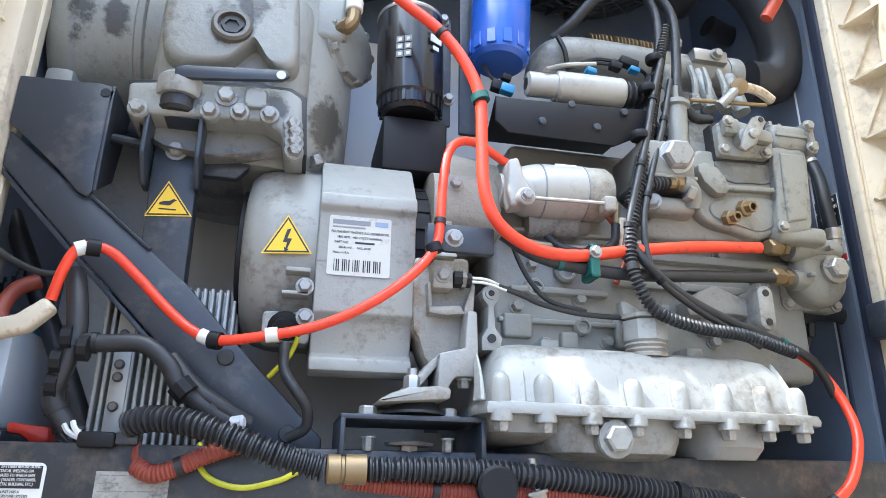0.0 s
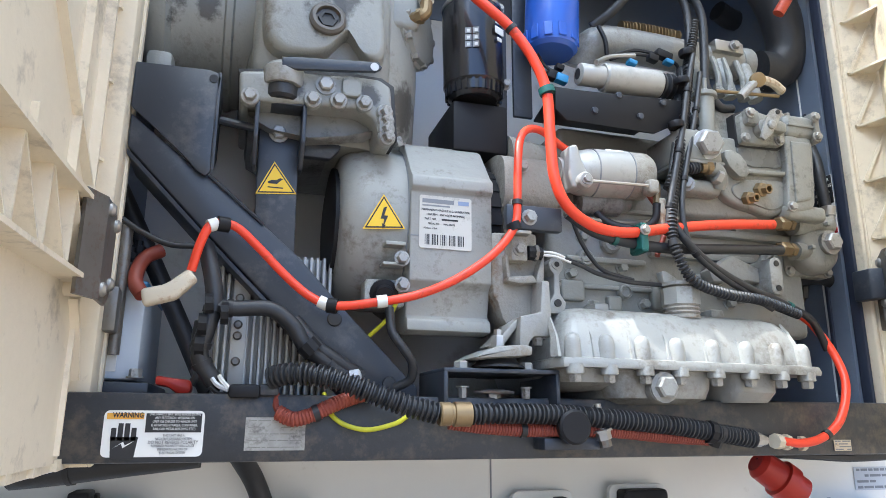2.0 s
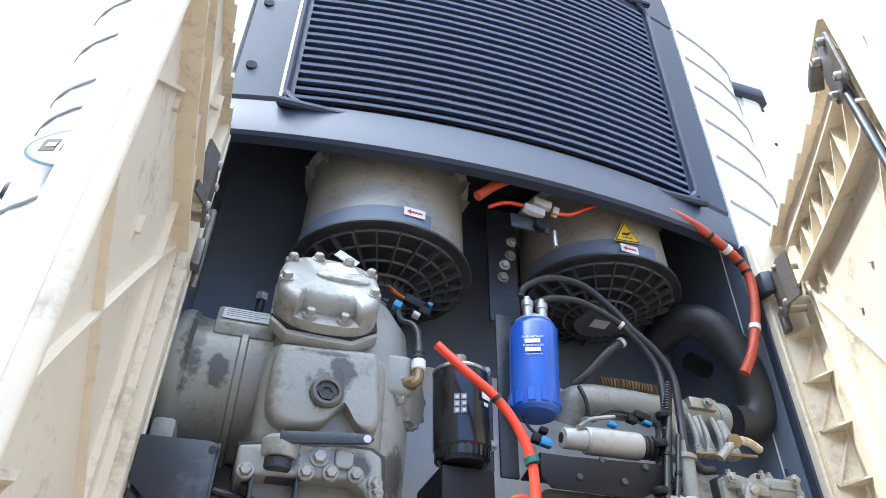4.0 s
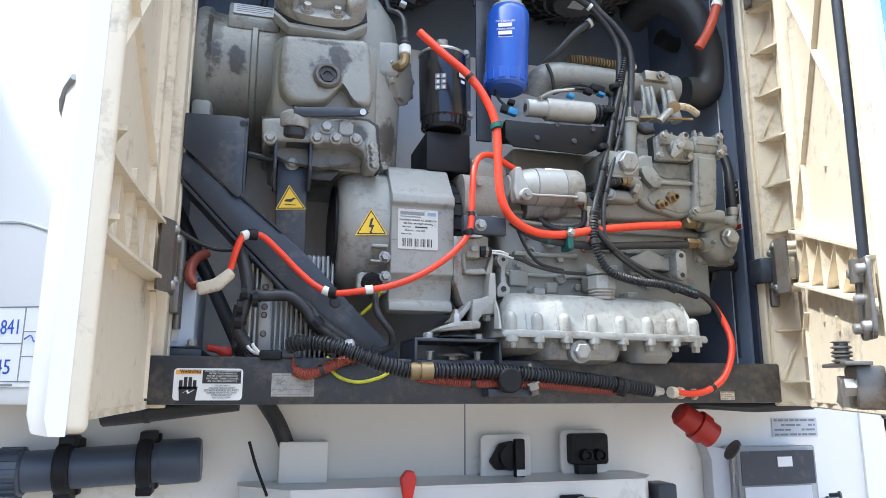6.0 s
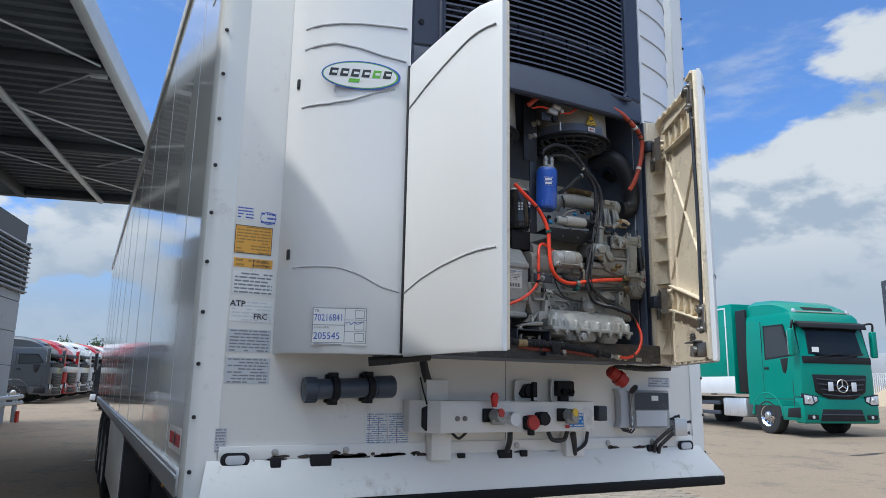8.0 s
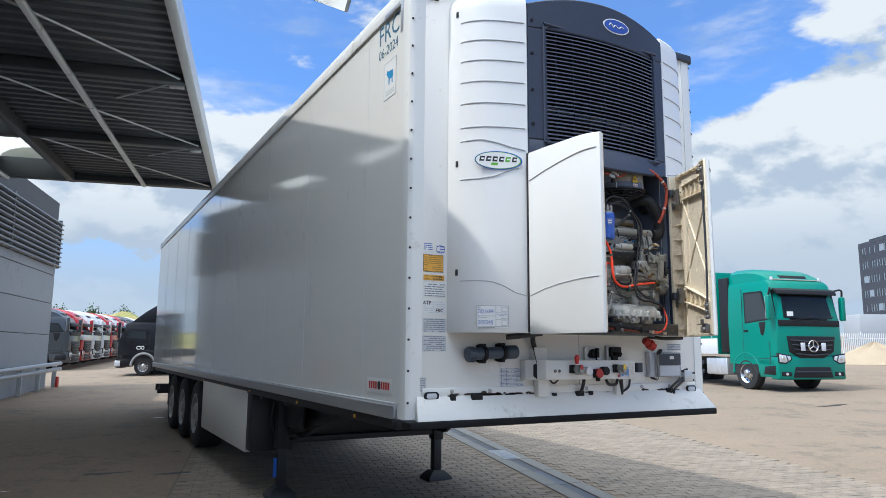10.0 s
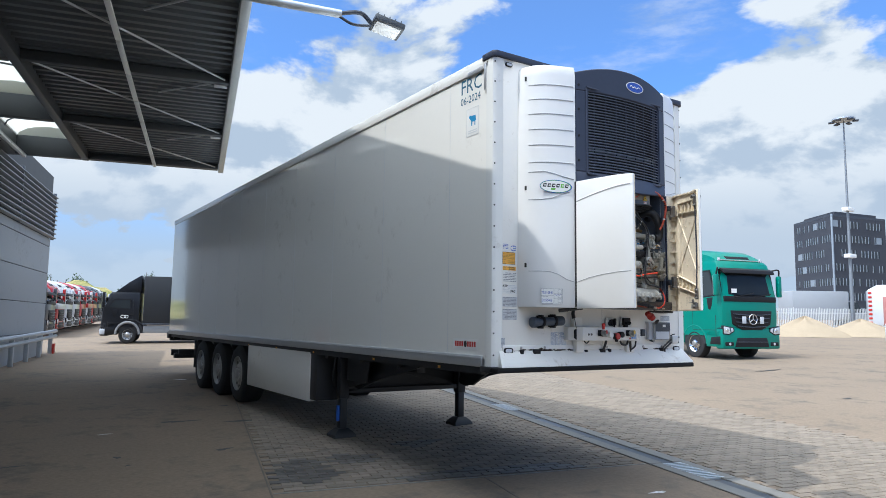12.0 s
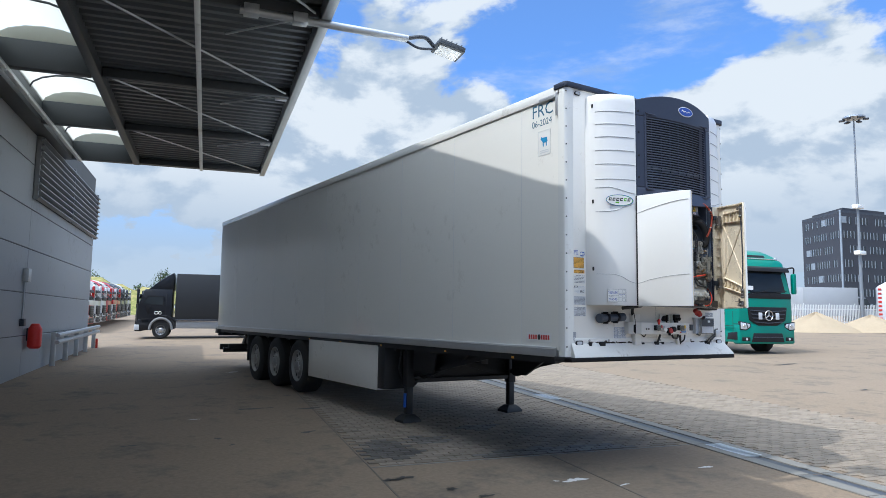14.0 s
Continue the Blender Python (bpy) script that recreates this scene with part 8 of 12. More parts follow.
cable("orange_hose", [(0.060, -0.360, 2.082), (0.033, -0.370, 2.087), (-0.006, -0.390, 2.097), (-0.033, -0.400, 2.093), (-0.051, -0.410, 2.071), (-0.060, -0.420, 2.026), (-0.064, -0.425, 1.972), (-0.071, -0.430, 1.933), (-0.103, -0.435, 1.892), (-0.150, -0.430, 1.857), (-0.200, -0.420, 1.834), (-0.254, -0.410, 1.822), (-0.306, -0.395, 1.817), (-0.337, -0.385, 1.829), (-0.369, -0.380, 1.855), (-0.403, -0.380, 1.888), (-0.432, -0.385, 1.912), (-0.451, -0.390, 1.915), (-0.465, -0.395, 1.910), (-0.475, -0.395, 1.886), (-0.483, -0.390, 1.852)], 0.0058, ORANGE, "orange cable looping over the generator and brace", "cable", ties=(0.30,), tie_mat=INK)
for a, c in (((-0.255, -0.411, 1.822), (-0.242, -0.412, 1.824)), ((-0.326, -0.389, 1.823), (-0.315, -0.391, 1.818)), ((-0.467, -0.395, 1.909), (-0.457, -0.392, 1.914))):
    solid("white_tape_band", rod(a, c, 0.0082, 14), WHITE_TAPE, a, "white tape band round the orange cable", "tape", group="tape bands")
for a, c in (((-0.315, -0.391, 1.818), (-0.303, -0.395, 1.816)), ((-0.457, -0.392, 1.914), (-0.443, -0.388, 1.914)), ((-0.074, -0.430, 1.937), (-0.070, -0.431, 1.927))):
    solid("cable_clip", rod(a, c, 0.0100, 12), BLACK, a, "black plastic clip round the orange cable", "cable clip", group="cable clips")
cable("orange_cable_end", [(-0.529, -0.300, 1.895), (-0.546, -0.310, 1.882), (-0.553, -0.320, 1.863), (-0.552, -0.330, 1.843), (-0.541, -0.340, 1.827)], 0.0095, RED_WORN, "worn orange battery cable end", "cable")
solid("cable_tag", prism([(-0.537, 1.825), (-0.510, 1.832), (-0.485, 1.853), (-0.473, 1.840), (-0.496, 1.815), (-0.532, 1.804)], -0.404, -0.384, "y", 0.005, 3), OFF_WHITE, (-0.505, -0.395, 1.808), "stained off-white cable sleeve with faint writing", "cable tag")
cable("orange_hose", [(0.457, -0.360, 1.848), (0.476, -0.370, 1.826), (0.490, -0.390, 1.779), (0.484, -0.410, 1.732), (0.457, -0.418, 1.680), (0.419, -0.418, 1.653), (0.380, -0.415, 1.645), (0.343, -0.412, 1.650)], 0.0064, ORANGE, "orange hose curving down to the beam", ties=(0.68,))
cable("orange_harness", [(-0.078, -0.385, 2.700), (-0.042, -0.390, 2.735), (0.0, -0.395, 2.762), (0.06, -0.397, 2.768), (0.16, -0.397, 2.772), (0.26, -0.395, 2.785), (0.345, -0.392, 2.783), (0.43, -0.388, 2.766), (0.485, -0.383, 2.740), (0.525, -0.378, 2.716), (0.556, -0.373, 2.690), (0.573, -0.370, 2.648), (0.566, -0.368, 2.580), (0.548, -0.364, 2.515), (0.528, -0.358, 2.460), (0.508, -0.345, 2.420)], 0.0105, HARNESS, "red-orange sleeved harness under the grille, coloured as in shade", "cable", ties=(0.40, 0.53, 0.66, 0.70))
for a, c in (((0.520, -0.379, 2.719), (0.530, -0.377, 2.712)), ((0.552, -0.3655, 2.530), (0.549, -0.3645, 2.519)), ((0.135, -0.397, 2.770), (0.147, -0.397, 2.771))):
    solid("white_tape_band", rod(a, c, 0.0122, 14), WHITE_TAPE, a, "white tape band round the orange harness", "tape", group="tape bands")
cable("orange_lead", [(0.19, -0.392, 2.744), (0.16, -0.394, 2.722), (0.125, -0.392, 2.700), (0.085, -0.388, 2.698)], 0.004, ORANGE, "thin orange lead to a grey plug", "cable")
cable("orange_lead", [(-0.045, -0.362, 2.700), (-0.01, -0.378, 2.708), (0.03, -0.384, 2.704)], 0.004, ORANGE, "thin orange lead to a grey plug", "cable")
plug2 = thing("grey_plug", (0.06, -0.38, 2.69), "pale grey wiring plugs", "connector")
for c, w in (((0.065, -0.388, 2.716), 0.04), ((0.045, -0.388, 2.692), 0.046), ((0.095, -0.386, 2.704), 0.014)):
    part("plug_body", box(-w / 2, -0.008, -0.009, w / 2, 0.008, 0.009, 0.002, m=Matrix.Translation(c) @ Matrix.Rotation(0.2, 4, "Y")), LABEL_GREY, plug2)
buz = thing("buzzer_bracket", (0.03, -0.33, 2.66), "small dark bracket with a round black switch", "bracket")
part("plate", box(0.0, -0.372, 2.655, 0.085, -0.366, 2.690, 0.002), FRAME, buz)
part("switch", lathe([(0.014, 0), (0.014, 0.014), (0.011, 0.016)], (0.062, -0.372, 2.665), (0.062, -0.5, 2.665), 18), BLACK, buz)
part("switch_stem", rod((0.094, -0.375, 2.66), (0.094, -0.375, 2.62), 0.005, 8), STEEL, buz)
bolts(buz, [(0.030, -0.300, 2.670), (0.011, -0.300, 2.606)], (0, -1, 0), 0.009, 0.008)
# black coolant and fuel lines
cable("black_hose", [(0.029, -0.330, 2.513), (0.039, -0.335, 2.536), (0.091, -0.340, 2.565), (0.160, -0.345, 2.559), (0.216, -0.350, 2.513), (0.253, -0.355, 2.467), (0.295, -0.360, 2.423), (0.318, -0.365, 2.371), (0.313, -0.370, 2.287), (0.306, -0.375, 2.228), (0.329, -0.375, 2.192), (0.359, -0.370, 2.194)], 0.0075, RUBBER, "black rubber fuel line over the filter")
cable("black_hose", [(0.056, -0.330, 2.500), (0.089, -0.340, 2.515), (0.146, -0.345, 2.518), (0.202, -0.350, 2.494), (0.248, -0.352, 2.462), (0.290, -0.355, 2.401), (0.293, -0.360, 2.334), (0.276, -0.365, 2.250), (0.242, -0.380, 2.144), (0.210, -0.400, 2.055), (0.196, -0.410, 1.985)], 0.007, RUBBER, "black rubber line tied to the harness", ties=(0.36,), tie_mat=WHITE_TAPE)
cable("black_hose", [(0.249, -0.330, 2.456), (0.209, -0.320, 2.423), (0.175, -0.300, 2.385), (0.149, -0.280, 2.366)], 0.009, RUBBER, "black rubber hose to the manifold", ties=(0.05,), tie_mat=WHITE_TAPE)
cable("wiring_conduit", [(0.308, -0.360, 2.360), (0.276, -0.375, 2.257), (0.248, -0.390, 2.162), (0.220, -0.405, 2.084), (0.197, -0.415, 2.012), (0.182, -0.425, 1.954), (0.185, -0.430, 1.913), (0.209, -0.430, 1.875), (0.267, -0.425, 1.859), (0.338, -0.415, 1.855), (0.420, -0.400, 1.839)], 0.0072, RUBBER, "black corrugated wiring conduit", "conduit", ridge=0.0025, pitch=0.006, ties=(0.1, 0.3, 0.55))
cable("wiring_conduit", [(0.188, -0.420, 1.964), (0.207, -0.425, 1.933), (0.254, -0.420, 1.900), (0.319, -0.415, 1.872), (0.379, -0.405, 1.857), (0.441, -0.395, 1.837), (0.470, -0.385, 1.815), (0.487, -0.380, 1.788)], 0.006, RUBBER, "black wiring conduit down to the corner", "conduit", ties=(0.62,), tie_mat=GREEN_TAPE)
cable("black_hose", [(0.015, -0.420, 1.962), (0.057, -0.420, 1.938), (0.118, -0.415, 1.928), (0.191, -0.410, 1.926), (0.294, -0.400, 1.935), (0.414, -0.385, 1.946)], 0.008, RUBBER, "black rubber pipe below the orange hose", ties=(0.30,), tie_mat=GREEN_TAPE)
part("bolt", hexbolt((0.130, -0.434, 1.944), (0, -1, 0), 0.0062, 0.006), STEEL, h1)
solid("hose_clip", prism(rounded(0.1235, 1.912, 0.1365, 1.955, 0.004), -0.434, -0.40, "y", 0.003), GREEN_TAPE, (0.131, -0.420, 1.916), "green clip holding two hoses", "hose clip")
cable("sensor_lead", [(0.012, -0.410, 1.898), (0.045, -0.404, 1.890), (0.070, -0.400, 1.882), (0.119, -0.397, 1.874), (0.184, -0.392, 1.873)], 0.0034, RUBBER, "thin black sensor lead with white sleeve", "cable")
cable("sensor_lead", [(-0.022, -0.412, 1.905), (-0.002, -0.412, 1.904), (0.022, -0.409, 1.896)], 0.0018, WHITE_TAPE, "short white sensor wires", "cable")
cable("sensor_lead", [(-0.022, -0.413, 1.900), (-0.002, -0.413, 1.899), (0.022, -0.410, 1.893)], 0.0018, WHITE_TAPE, "short white sensor wires", "cable")
cable("sensor_lead", [(0.030, -0.395, 1.975), (0.045, -0.395, 1.935), (0.062, -0.397, 1.905), (0.085, -0.397, 1.886), (0.130, -0.396, 1.877)], 0.0032, RUBBER, "thin black sensor lead", "cable")
sens = thing("crank_sensor", (-0.029, -0.400, 1.908), "black sensor plug with a steel nut", "sensor")
part("body", lathe([(0.0105, 0), (0.0105, 0.010), (0.0095, 0.012), (0.0095, 0.020), (0.006, 0.022)], (-0.043, -0.408, 1.903), (-0.010, -0.410, 1.902), 8), BLACK, sens)
part("nut", lathe([(0.012, 0), (0.012, 0.005)], (-0.034, -0.408, 1.903), (-0.009, -0.408, 1.902), 6), HINGE, sens)
cable("fuel_hose", [(0.198, -0.402, 2.022), (0.208, -0.404, 2.044), (0.226, -0.404, 2.057), (0.256, -0.402, 2.064)], 0.0085, RUBBER, "short black ribbed hose into the pump", ridge=0.0025, pitch=0.006)


# ---- small clutter round the engine ----
cable("wiring_loom", [(0.278, -0.385, 2.275), (0.253, -0.395, 2.203), (0.230, -0.405, 2.125), (0.204, -0.415, 2.051), (0.186, -0.420, 1.992), (0.176, -0.420, 1.944)], 0.005, RUBBER, "thin black loom taped beside the conduit", "cable", ties=(0.2, 0.5, 0.8), tie_mat=BLACK)
cable("wiring_loom", [(0.293, -0.380, 2.246), (0.265, -0.395, 2.163), (0.231, -0.410, 2.074), (0.207, -0.420, 1.993), (0.212, -0.425, 1.929), (0.263, -0.420, 1.888), (0.362, -0.410, 1.843)], 0.0045, RUBBER, "thin black loom taped beside the conduit", "cable", ties=(0.15, 0.4, 0.7), tie_mat=BLACK)
cable("starter_cable", [(0.180, -0.395, 2.000), (0.177, -0.390, 1.974), (0.156, -0.375, 1.963), (0.117, -0.360, 1.973), (0.094, -0.350, 1.997)], 0.006, RUBBER, "black starter cable with a ring terminal", "cable")
cable("starter_cable", [(0.173, -0.385, 2.016), (0.193, -0.385, 1.988), (0.194, -0.390, 1.958), (0.174, -0.395, 1.917)], 0.004, RED_WORN, "short red starter lead", "cable")
cable("return_line", [(0.040, -0.360, 1.981), (0.100, -0.355, 1.977), (0.170, -0.355, 1.979), (0.240, -0.360, 1.991)], 0.004, STEEL, "thin steel fuel return line", "pipe", ties=(0.4,), tie_mat=BLACK)
cable("breather_hose", [(0.583, -0.300, 2.193), (0.584, -0.315, 2.142), (0.578, -0.325, 2.083), (0.578, -0.330, 2.031)], 0.010, RUBBER, "black breather hose beside the timing case", "hose", ties=(0.08, 0.92), tie_mat=STEEL)
cable("breather_hose", [(0.470, -0.320, 1.896), (0.523, -0.310, 1.918), (0.585, -0.300, 1.926), (0.624, -0.290, 1.905)], 0.013, RUBBER, "dull black coolant hose under the pump", "hose", ties=(0.06,), tie_mat=WHITE_TAPE)
sen = thing("oil_pressure_sender", (0.265, -0.380, 2.140), "small black and steel pressure sender", "sensor")
part("body", lathe([(0.008, 0), (0.008, 0.012), (0.011, 0.013), (0.011, 0.026), (0.007, 0.030)], (0.263, -0.385, 2.130), (0.267, -0.385, 2.188), 12), BLACK, sen)
part("nut", lathe([(0.011, 0), (0.011, 0.007)], (0.263, -0.385, 2.126), (0.267, -0.385, 2.188), 6), STEEL, sen)
part("lead", hose([(0.265, -0.385, 2.156), (0.254, -0.385, 2.176), (0.238, -0.385, 2.184)], 0.003, 6), RUBBER, sen)
for q in ((0.059, -0.335, 1.894), (0.095, -0.335, 1.846), (0.184, -0.335, 1.853), (0.301, -0.335, 1.935), (0.344, -0.335, 1.862), (0.388, -0.335, 1.913), (0.255, -0.335, 1.955), (0.148, -0.335, 1.909), (0.081, -0.335, 1.954), (0.368, -0.335, 1.988)):
    part("block_bolt", hexbolt(q, (0, -1, 0), 0.008, 0.010), ENGINE, eng)
for q, w, h in (((0.058, -0.335, 1.867), 0.020, 0.016), ((0.211, -0.335, 1.864), 0.016, 0.020), ((0.129, -0.335, 1.850), 0.012, 0.012), ((0.335, -0.335, 1.885), 0.014, 0.018), ((0.278, -0.335, 1.982), 0.022, 0.012)):
    part("cast_pad", soft_box((q[0] - w, -0.346, q[2] - h), (q[0] + w, -0.33, q[2] + h), 0.004), ENGINE, eng)
# rubber boots and ties along the black fuel lines
for c in ((0.271, -0.378, 2.275), (0.249, -0.388, 2.214), (0.223, -0.400, 2.128)):
    solid("loom_clamp", lathe([(0.012, 0), (0.013, 0.003), (0.013, 0.008), (0.012, 0.011)], c, (c[0] - 0.02, c[1], c[2] + 0.2), 14), BLACK, c, "black plastic clamp round the loom", "cable clip", group="loom clamps")
pul = thing("belt_pulley", (0.635, -0.250, 1.988), "dark belt pulley behind the water pump", "pulley")
part("wheel", lathe([(0.055, 0), (0.060, 0.004), (0.052, 0.010), (0.060, 0.016), (0.060, 0.020), (0.02, 0.022)], (0.545, -0.24, 2.062), (0.2, -0.24, 2.062), 32), FRAME, pul)
part("hub", lathe([(0.018, 0), (0.018, 0.03)], (0.525, -0.24, 2.062), (0.2, -0.24, 2.062), 12), STEEL, pul)
part("belt", hose([(0.537, -0.24 + 0.062 * math.cos(a), 2.062 + (0.062 * math.sin(a) if math.sin(a) > 0 else 0.062 * math.sin(a) - 0.14)) for a in [2 * math.pi * i / 24 for i in range(25)]], 0.006, 6, 2), RUBBER, pul)

# caution label on the bay's side
m = Matrix(((0, 0, -1, 0.5930), (-1, 0, 0, -0.311), (0, 1, 0, 2.058), (0, 0, 0, 1)))
caution = solid("caution_label", plate(-0.024, -0.056, 0.024, 0.056, m), LABEL, (0.593, -0.311, 2.0), "black and white caution label about rotating belts", "label")
part("black_panel", plate(-0.0235, 0.002, 0.0235, 0.0555, m, 0.0014), INK, caution)
part("red_bar", plate(-0.004, -0.054, 0.023, -0.044, m, 0.0014), INK_RED, caution)
for k, words in enumerate(("KEEP CLEAR", "OF ROTATING", "BELTS AND", "PULLEYS")):
    text_mesh(words, 0.0085, m @ Matrix.Translation((0.0, 0.047 - 0.0118 * k, 0.0020)), "writing", LABEL, caution, squeeze=0.8)
part("pictogram", hose([m @ Vector(p) for p in ((-0.014, -0.012, 0.002), (-0.004, -0.022, 0.002), (0.004, -0.018, 0.002), (0.014, -0.030, 0.002))], 0.0022, 6, 5), INK, caution)

# ---- lower near corner: battery, rectifier, harness ----
bat = thing("battery", (-0.570, -0.220, 1.730), "grey and white starter battery with a blue top", "battery")
part("case", box(-0.592, -0.31, 1.723, -0.540, -0.10, 1.843, 0.006), BATTERY, bat, "pale grey battery case")
part("lid", box(-0.594, -0.313, 1.841, -0.538, -0.095, 1.851, 0.005), CONN_BLUE, bat, "dark blue battery lid")
part("label_panel", box(-0.589, -0.3125, 1.733, -0.567, -0.3105, 1.754), LABEL, bat)
part("label_panel", box(-0.593, -0.3125, 1.771, -0.586, -0.3105, 1.825), INK_BLUE, bat)
part("hold_down", box(-0.589, -0.33, 1.701, -0.524, -0.10, 1.720, 0.004), FRAME, bat, "dark battery tray")
for c in ((-0.570, -0.280, 1.883), (-0.562, -0.270, 1.895)):
    part("terminal", lathe([(0.010, 0), (0.010, 0.010), (0.006, 0.011), (0.006, 0.018)], c, (c[0], c[1], 9), 8), BLACK, bat)
bolts(bat, [(-0.542, -0.320, 1.725)], (0, 0, 1), 0.008, 0.010)
rect = thing("heat_sink_box", (-0.394, -0.250, 1.706), "ribbed aluminium heat-sink box with screws", "heat sink")
rx0, rx1, rz0, rz1 = -0.454, -0.296, 1.700, 1.902
part("back_plate", box(rx0, -0.276, rz0, rx1, -0.20, rz1, 0.003), ALU_PAINT, rect)
nfin = 17
for k in range(nfin):
    x = rx0 + 0.004 + (rx1 - rx0 - 0.012) * k / (nfin - 1)
    part("fin", box(x, -0.300, rz0 + 0.003, x + 0.0045, -0.274, rz1 - 0.002 - (0.0 if k < 10 else 0.0), 0.001, 1), ALU_PAINT, rect)
part("flat_strip", box(rx0 + 0.022, -0.303, rz0 + 0.004, rx0 + 0.042, -0.270, rz1 - 0.003, 0.001), ALU_PAINT, rect)
for p in ((-0.423, -0.304, 1.835), (-0.423, -0.304, 1.799), (-0.423, -0.304, 1.784), (-0.423, -0.304, 1.750), (-0.422, -0.304, 1.869)):
    part("screw", lathe([(0.006, 0), (0.006, 0.003), (0.004, 0.005)], p, (p[0], -9, p[2]), 12), HINGE, rect)
part("hole", rod((-0.422, -0.303, 1.874), (-0.422, -0.3045, 1.874), 0.009, 14), INK, rect)
cable("black_strut", [(-0.601, -0.240, 1.999), (-0.549, -0.245, 1.898), (-0.497, -0.250, 1.796), (-0.455, -0.260, 1.710)], 0.013, RUBBER, "thick black rubber pipe behind the harness", "hose")
cable("black_lead", [(-0.582, -0.330, 1.930), (-0.549, -0.335, 1.909), (-0.514, -0.340, 1.895), (-0.476, -0.340, 1.896)], 0.004, RUBBER, "thin black lead behind the brace", "cable")
cable("wiring_harness", [(-0.470, -0.370, 1.891), (-0.458, -0.380, 1.849), (-0.453, -0.385, 1.813), (-0.459, -0.385, 1.784), (-0.465, -0.380, 1.750), (-0.445, -0.375, 1.718)], 0.011, RUBBER, "black taped wiring harness", "cable", ties=(0.42, 0.7, 0.85))
cable("wiring_harness", [(-0.453, -0.385, 1.809), (-0.425, -0.385, 1.809), (-0.384, -0.385, 1.810), (-0.356, -0.385, 1.790), (-0.340, -0.385, 1.766), (-0.307, -0.380, 1.742), (-0.277, -0.375, 1.726)], 0.010, RUBBER, "black taped wiring harness", "cable", ties=(0.1, 0.7, 0.82))
cable("wiring_harness", [(-0.355, -0.375, 1.799), (-0.326, -0.380, 1.767), (-0.296, -0.378, 1.747), (-0.265, -0.370, 1.730)], 0.010, RUBBER, "black taped wiring harness", "cable")
cable("wiring_harness", [(-0.467, -0.370, 1.793), (-0.469, -0.370, 1.762), (-0.458, -0.370, 1.731), (-0.435, -0.370, 1.715)], 0.008, RUBBER, "black wiring branch with grey lead", "cable", ties=(0.3,))
cable("grey_lead", [(-0.467, -0.380, 1.778), (-0.469, -0.380, 1.750), (-0.457, -0.380, 1.727), (-0.433, -0.380, 1.716)], 0.003, LABEL_GREY, "thin grey lead along the harness", "cable")
for a, c in (((-0.463, -0.390, 1.811), (-0.453, -0.390, 1.812)), ((-0.444, -0.395, 1.801), (-0.435, -0.395, 1.801)), ((-0.341, -0.395, 1.768), (-0.330, -0.395, 1.757)), ((-0.469, -0.390, 1.787), (-0.459, -0.390, 1.787)), ((-0.471, -0.385, 1.763), (-0.460, -0.385, 1.763))):
    solid("cable_clip", rod(a, c, 0.014, 10), BLACK, a, "black plastic tie block on the harness", "cable clip", group="harness clips")
cp = thing("inline_connector", (-0.402, -0.400, 1.704), "dark grey inline connector with coloured wires", "connector")
part("shell", box(-0.428, -0.41, 1.700, -0.392, -0.38, 1.716, 0.004), BLACK, cp)
part("shell", box(-0.393, -0.408, 1.703, -0.370, -0.382, 1.717, 0.004), FRAME, cp)
for k, mt in enumerate((LABEL_GREY, BLACK, WHITE_TAPE)):
    part("lead", hose([(-0.428, -0.395, 1.709), (-0.441, -0.390, 1.715), (-0.448, -0.385, 1.723)] if k == 0 else [(-0.428, -0.395, 1.705), (-0.439, -0.390, 1.705), (-0.449, -0.385, 1.713)] if k == 1 else [(-0.428, -0.395, 1.711), (-0.437, -0.390, 1.721), (-0.440, -0.385, 1.726)], 0.003, 6), mt, cp)
rc = thing("red_battery_clamp", (-0.493, -0.300, 1.708), "red plastic battery terminal cover", "battery clamp")
part("cover", prism([(-0.516, 1.728), (-0.497, 1.725), (-0.474, 1.723), (-0.472, 1.708), (-0.486, 1.703), (-0.501, 1.714), (-0.516, 1.716)], -0.345, -0.315, "y", 0.004), RED, rc)
part("lead", hose([(-0.474, -0.330, 1.717), (-0.470, -0.330, 1.728), (-0.473, -0.320, 1.736)], 0.005, 8), RUBBER, rc)
part("lead", hose([(-0.372, -0.395, 1.706), (-0.372, -0.400, 1.691), (-0.362, -0.405, 1.679), (-0.345, -0.410, 1.676)], 0.004, 8), RED_WORN, cp)
cable("earth_lead", [(-0.313, -0.380, 1.707), (-0.311, -0.400, 1.689), (-0.295, -0.412, 1.672), (-0.264, -0.415, 1.664), (-0.229, -0.412, 1.671), (-0.210, -0.400, 1.680)], 0.003, EARTH, "green and yellow earth wire", "cable")
cable("red_sleeve", [(-0.370, -0.405, 1.684), (-0.352, -0.412, 1.676), (-0.329, -0.415, 1.682), (-0.306, -0.415, 1.693), (-0.282, -0.410, 1.702), (-0.256, -0.400, 1.710)], 0.009, RED_WORN, "faded red sleeved cable", "cable", ties=(0.4,), ridge=0.001, pitch=0.004)
cable("wiring_conduit", [(-0.382, -0.410, 1.723), (-0.365, -0.420, 1.728), (-0.337, -0.430, 1.728), (-0.304, -0.440, 1.721), (-0.264, -0.445, 1.707), (-0.223, -0.447, 1.693), (-0.185, -0.447, 1.684)], 0.0118, RUBBER, "thick black corrugated conduit", "conduit", ridge=0.004, pitch=0.0065)
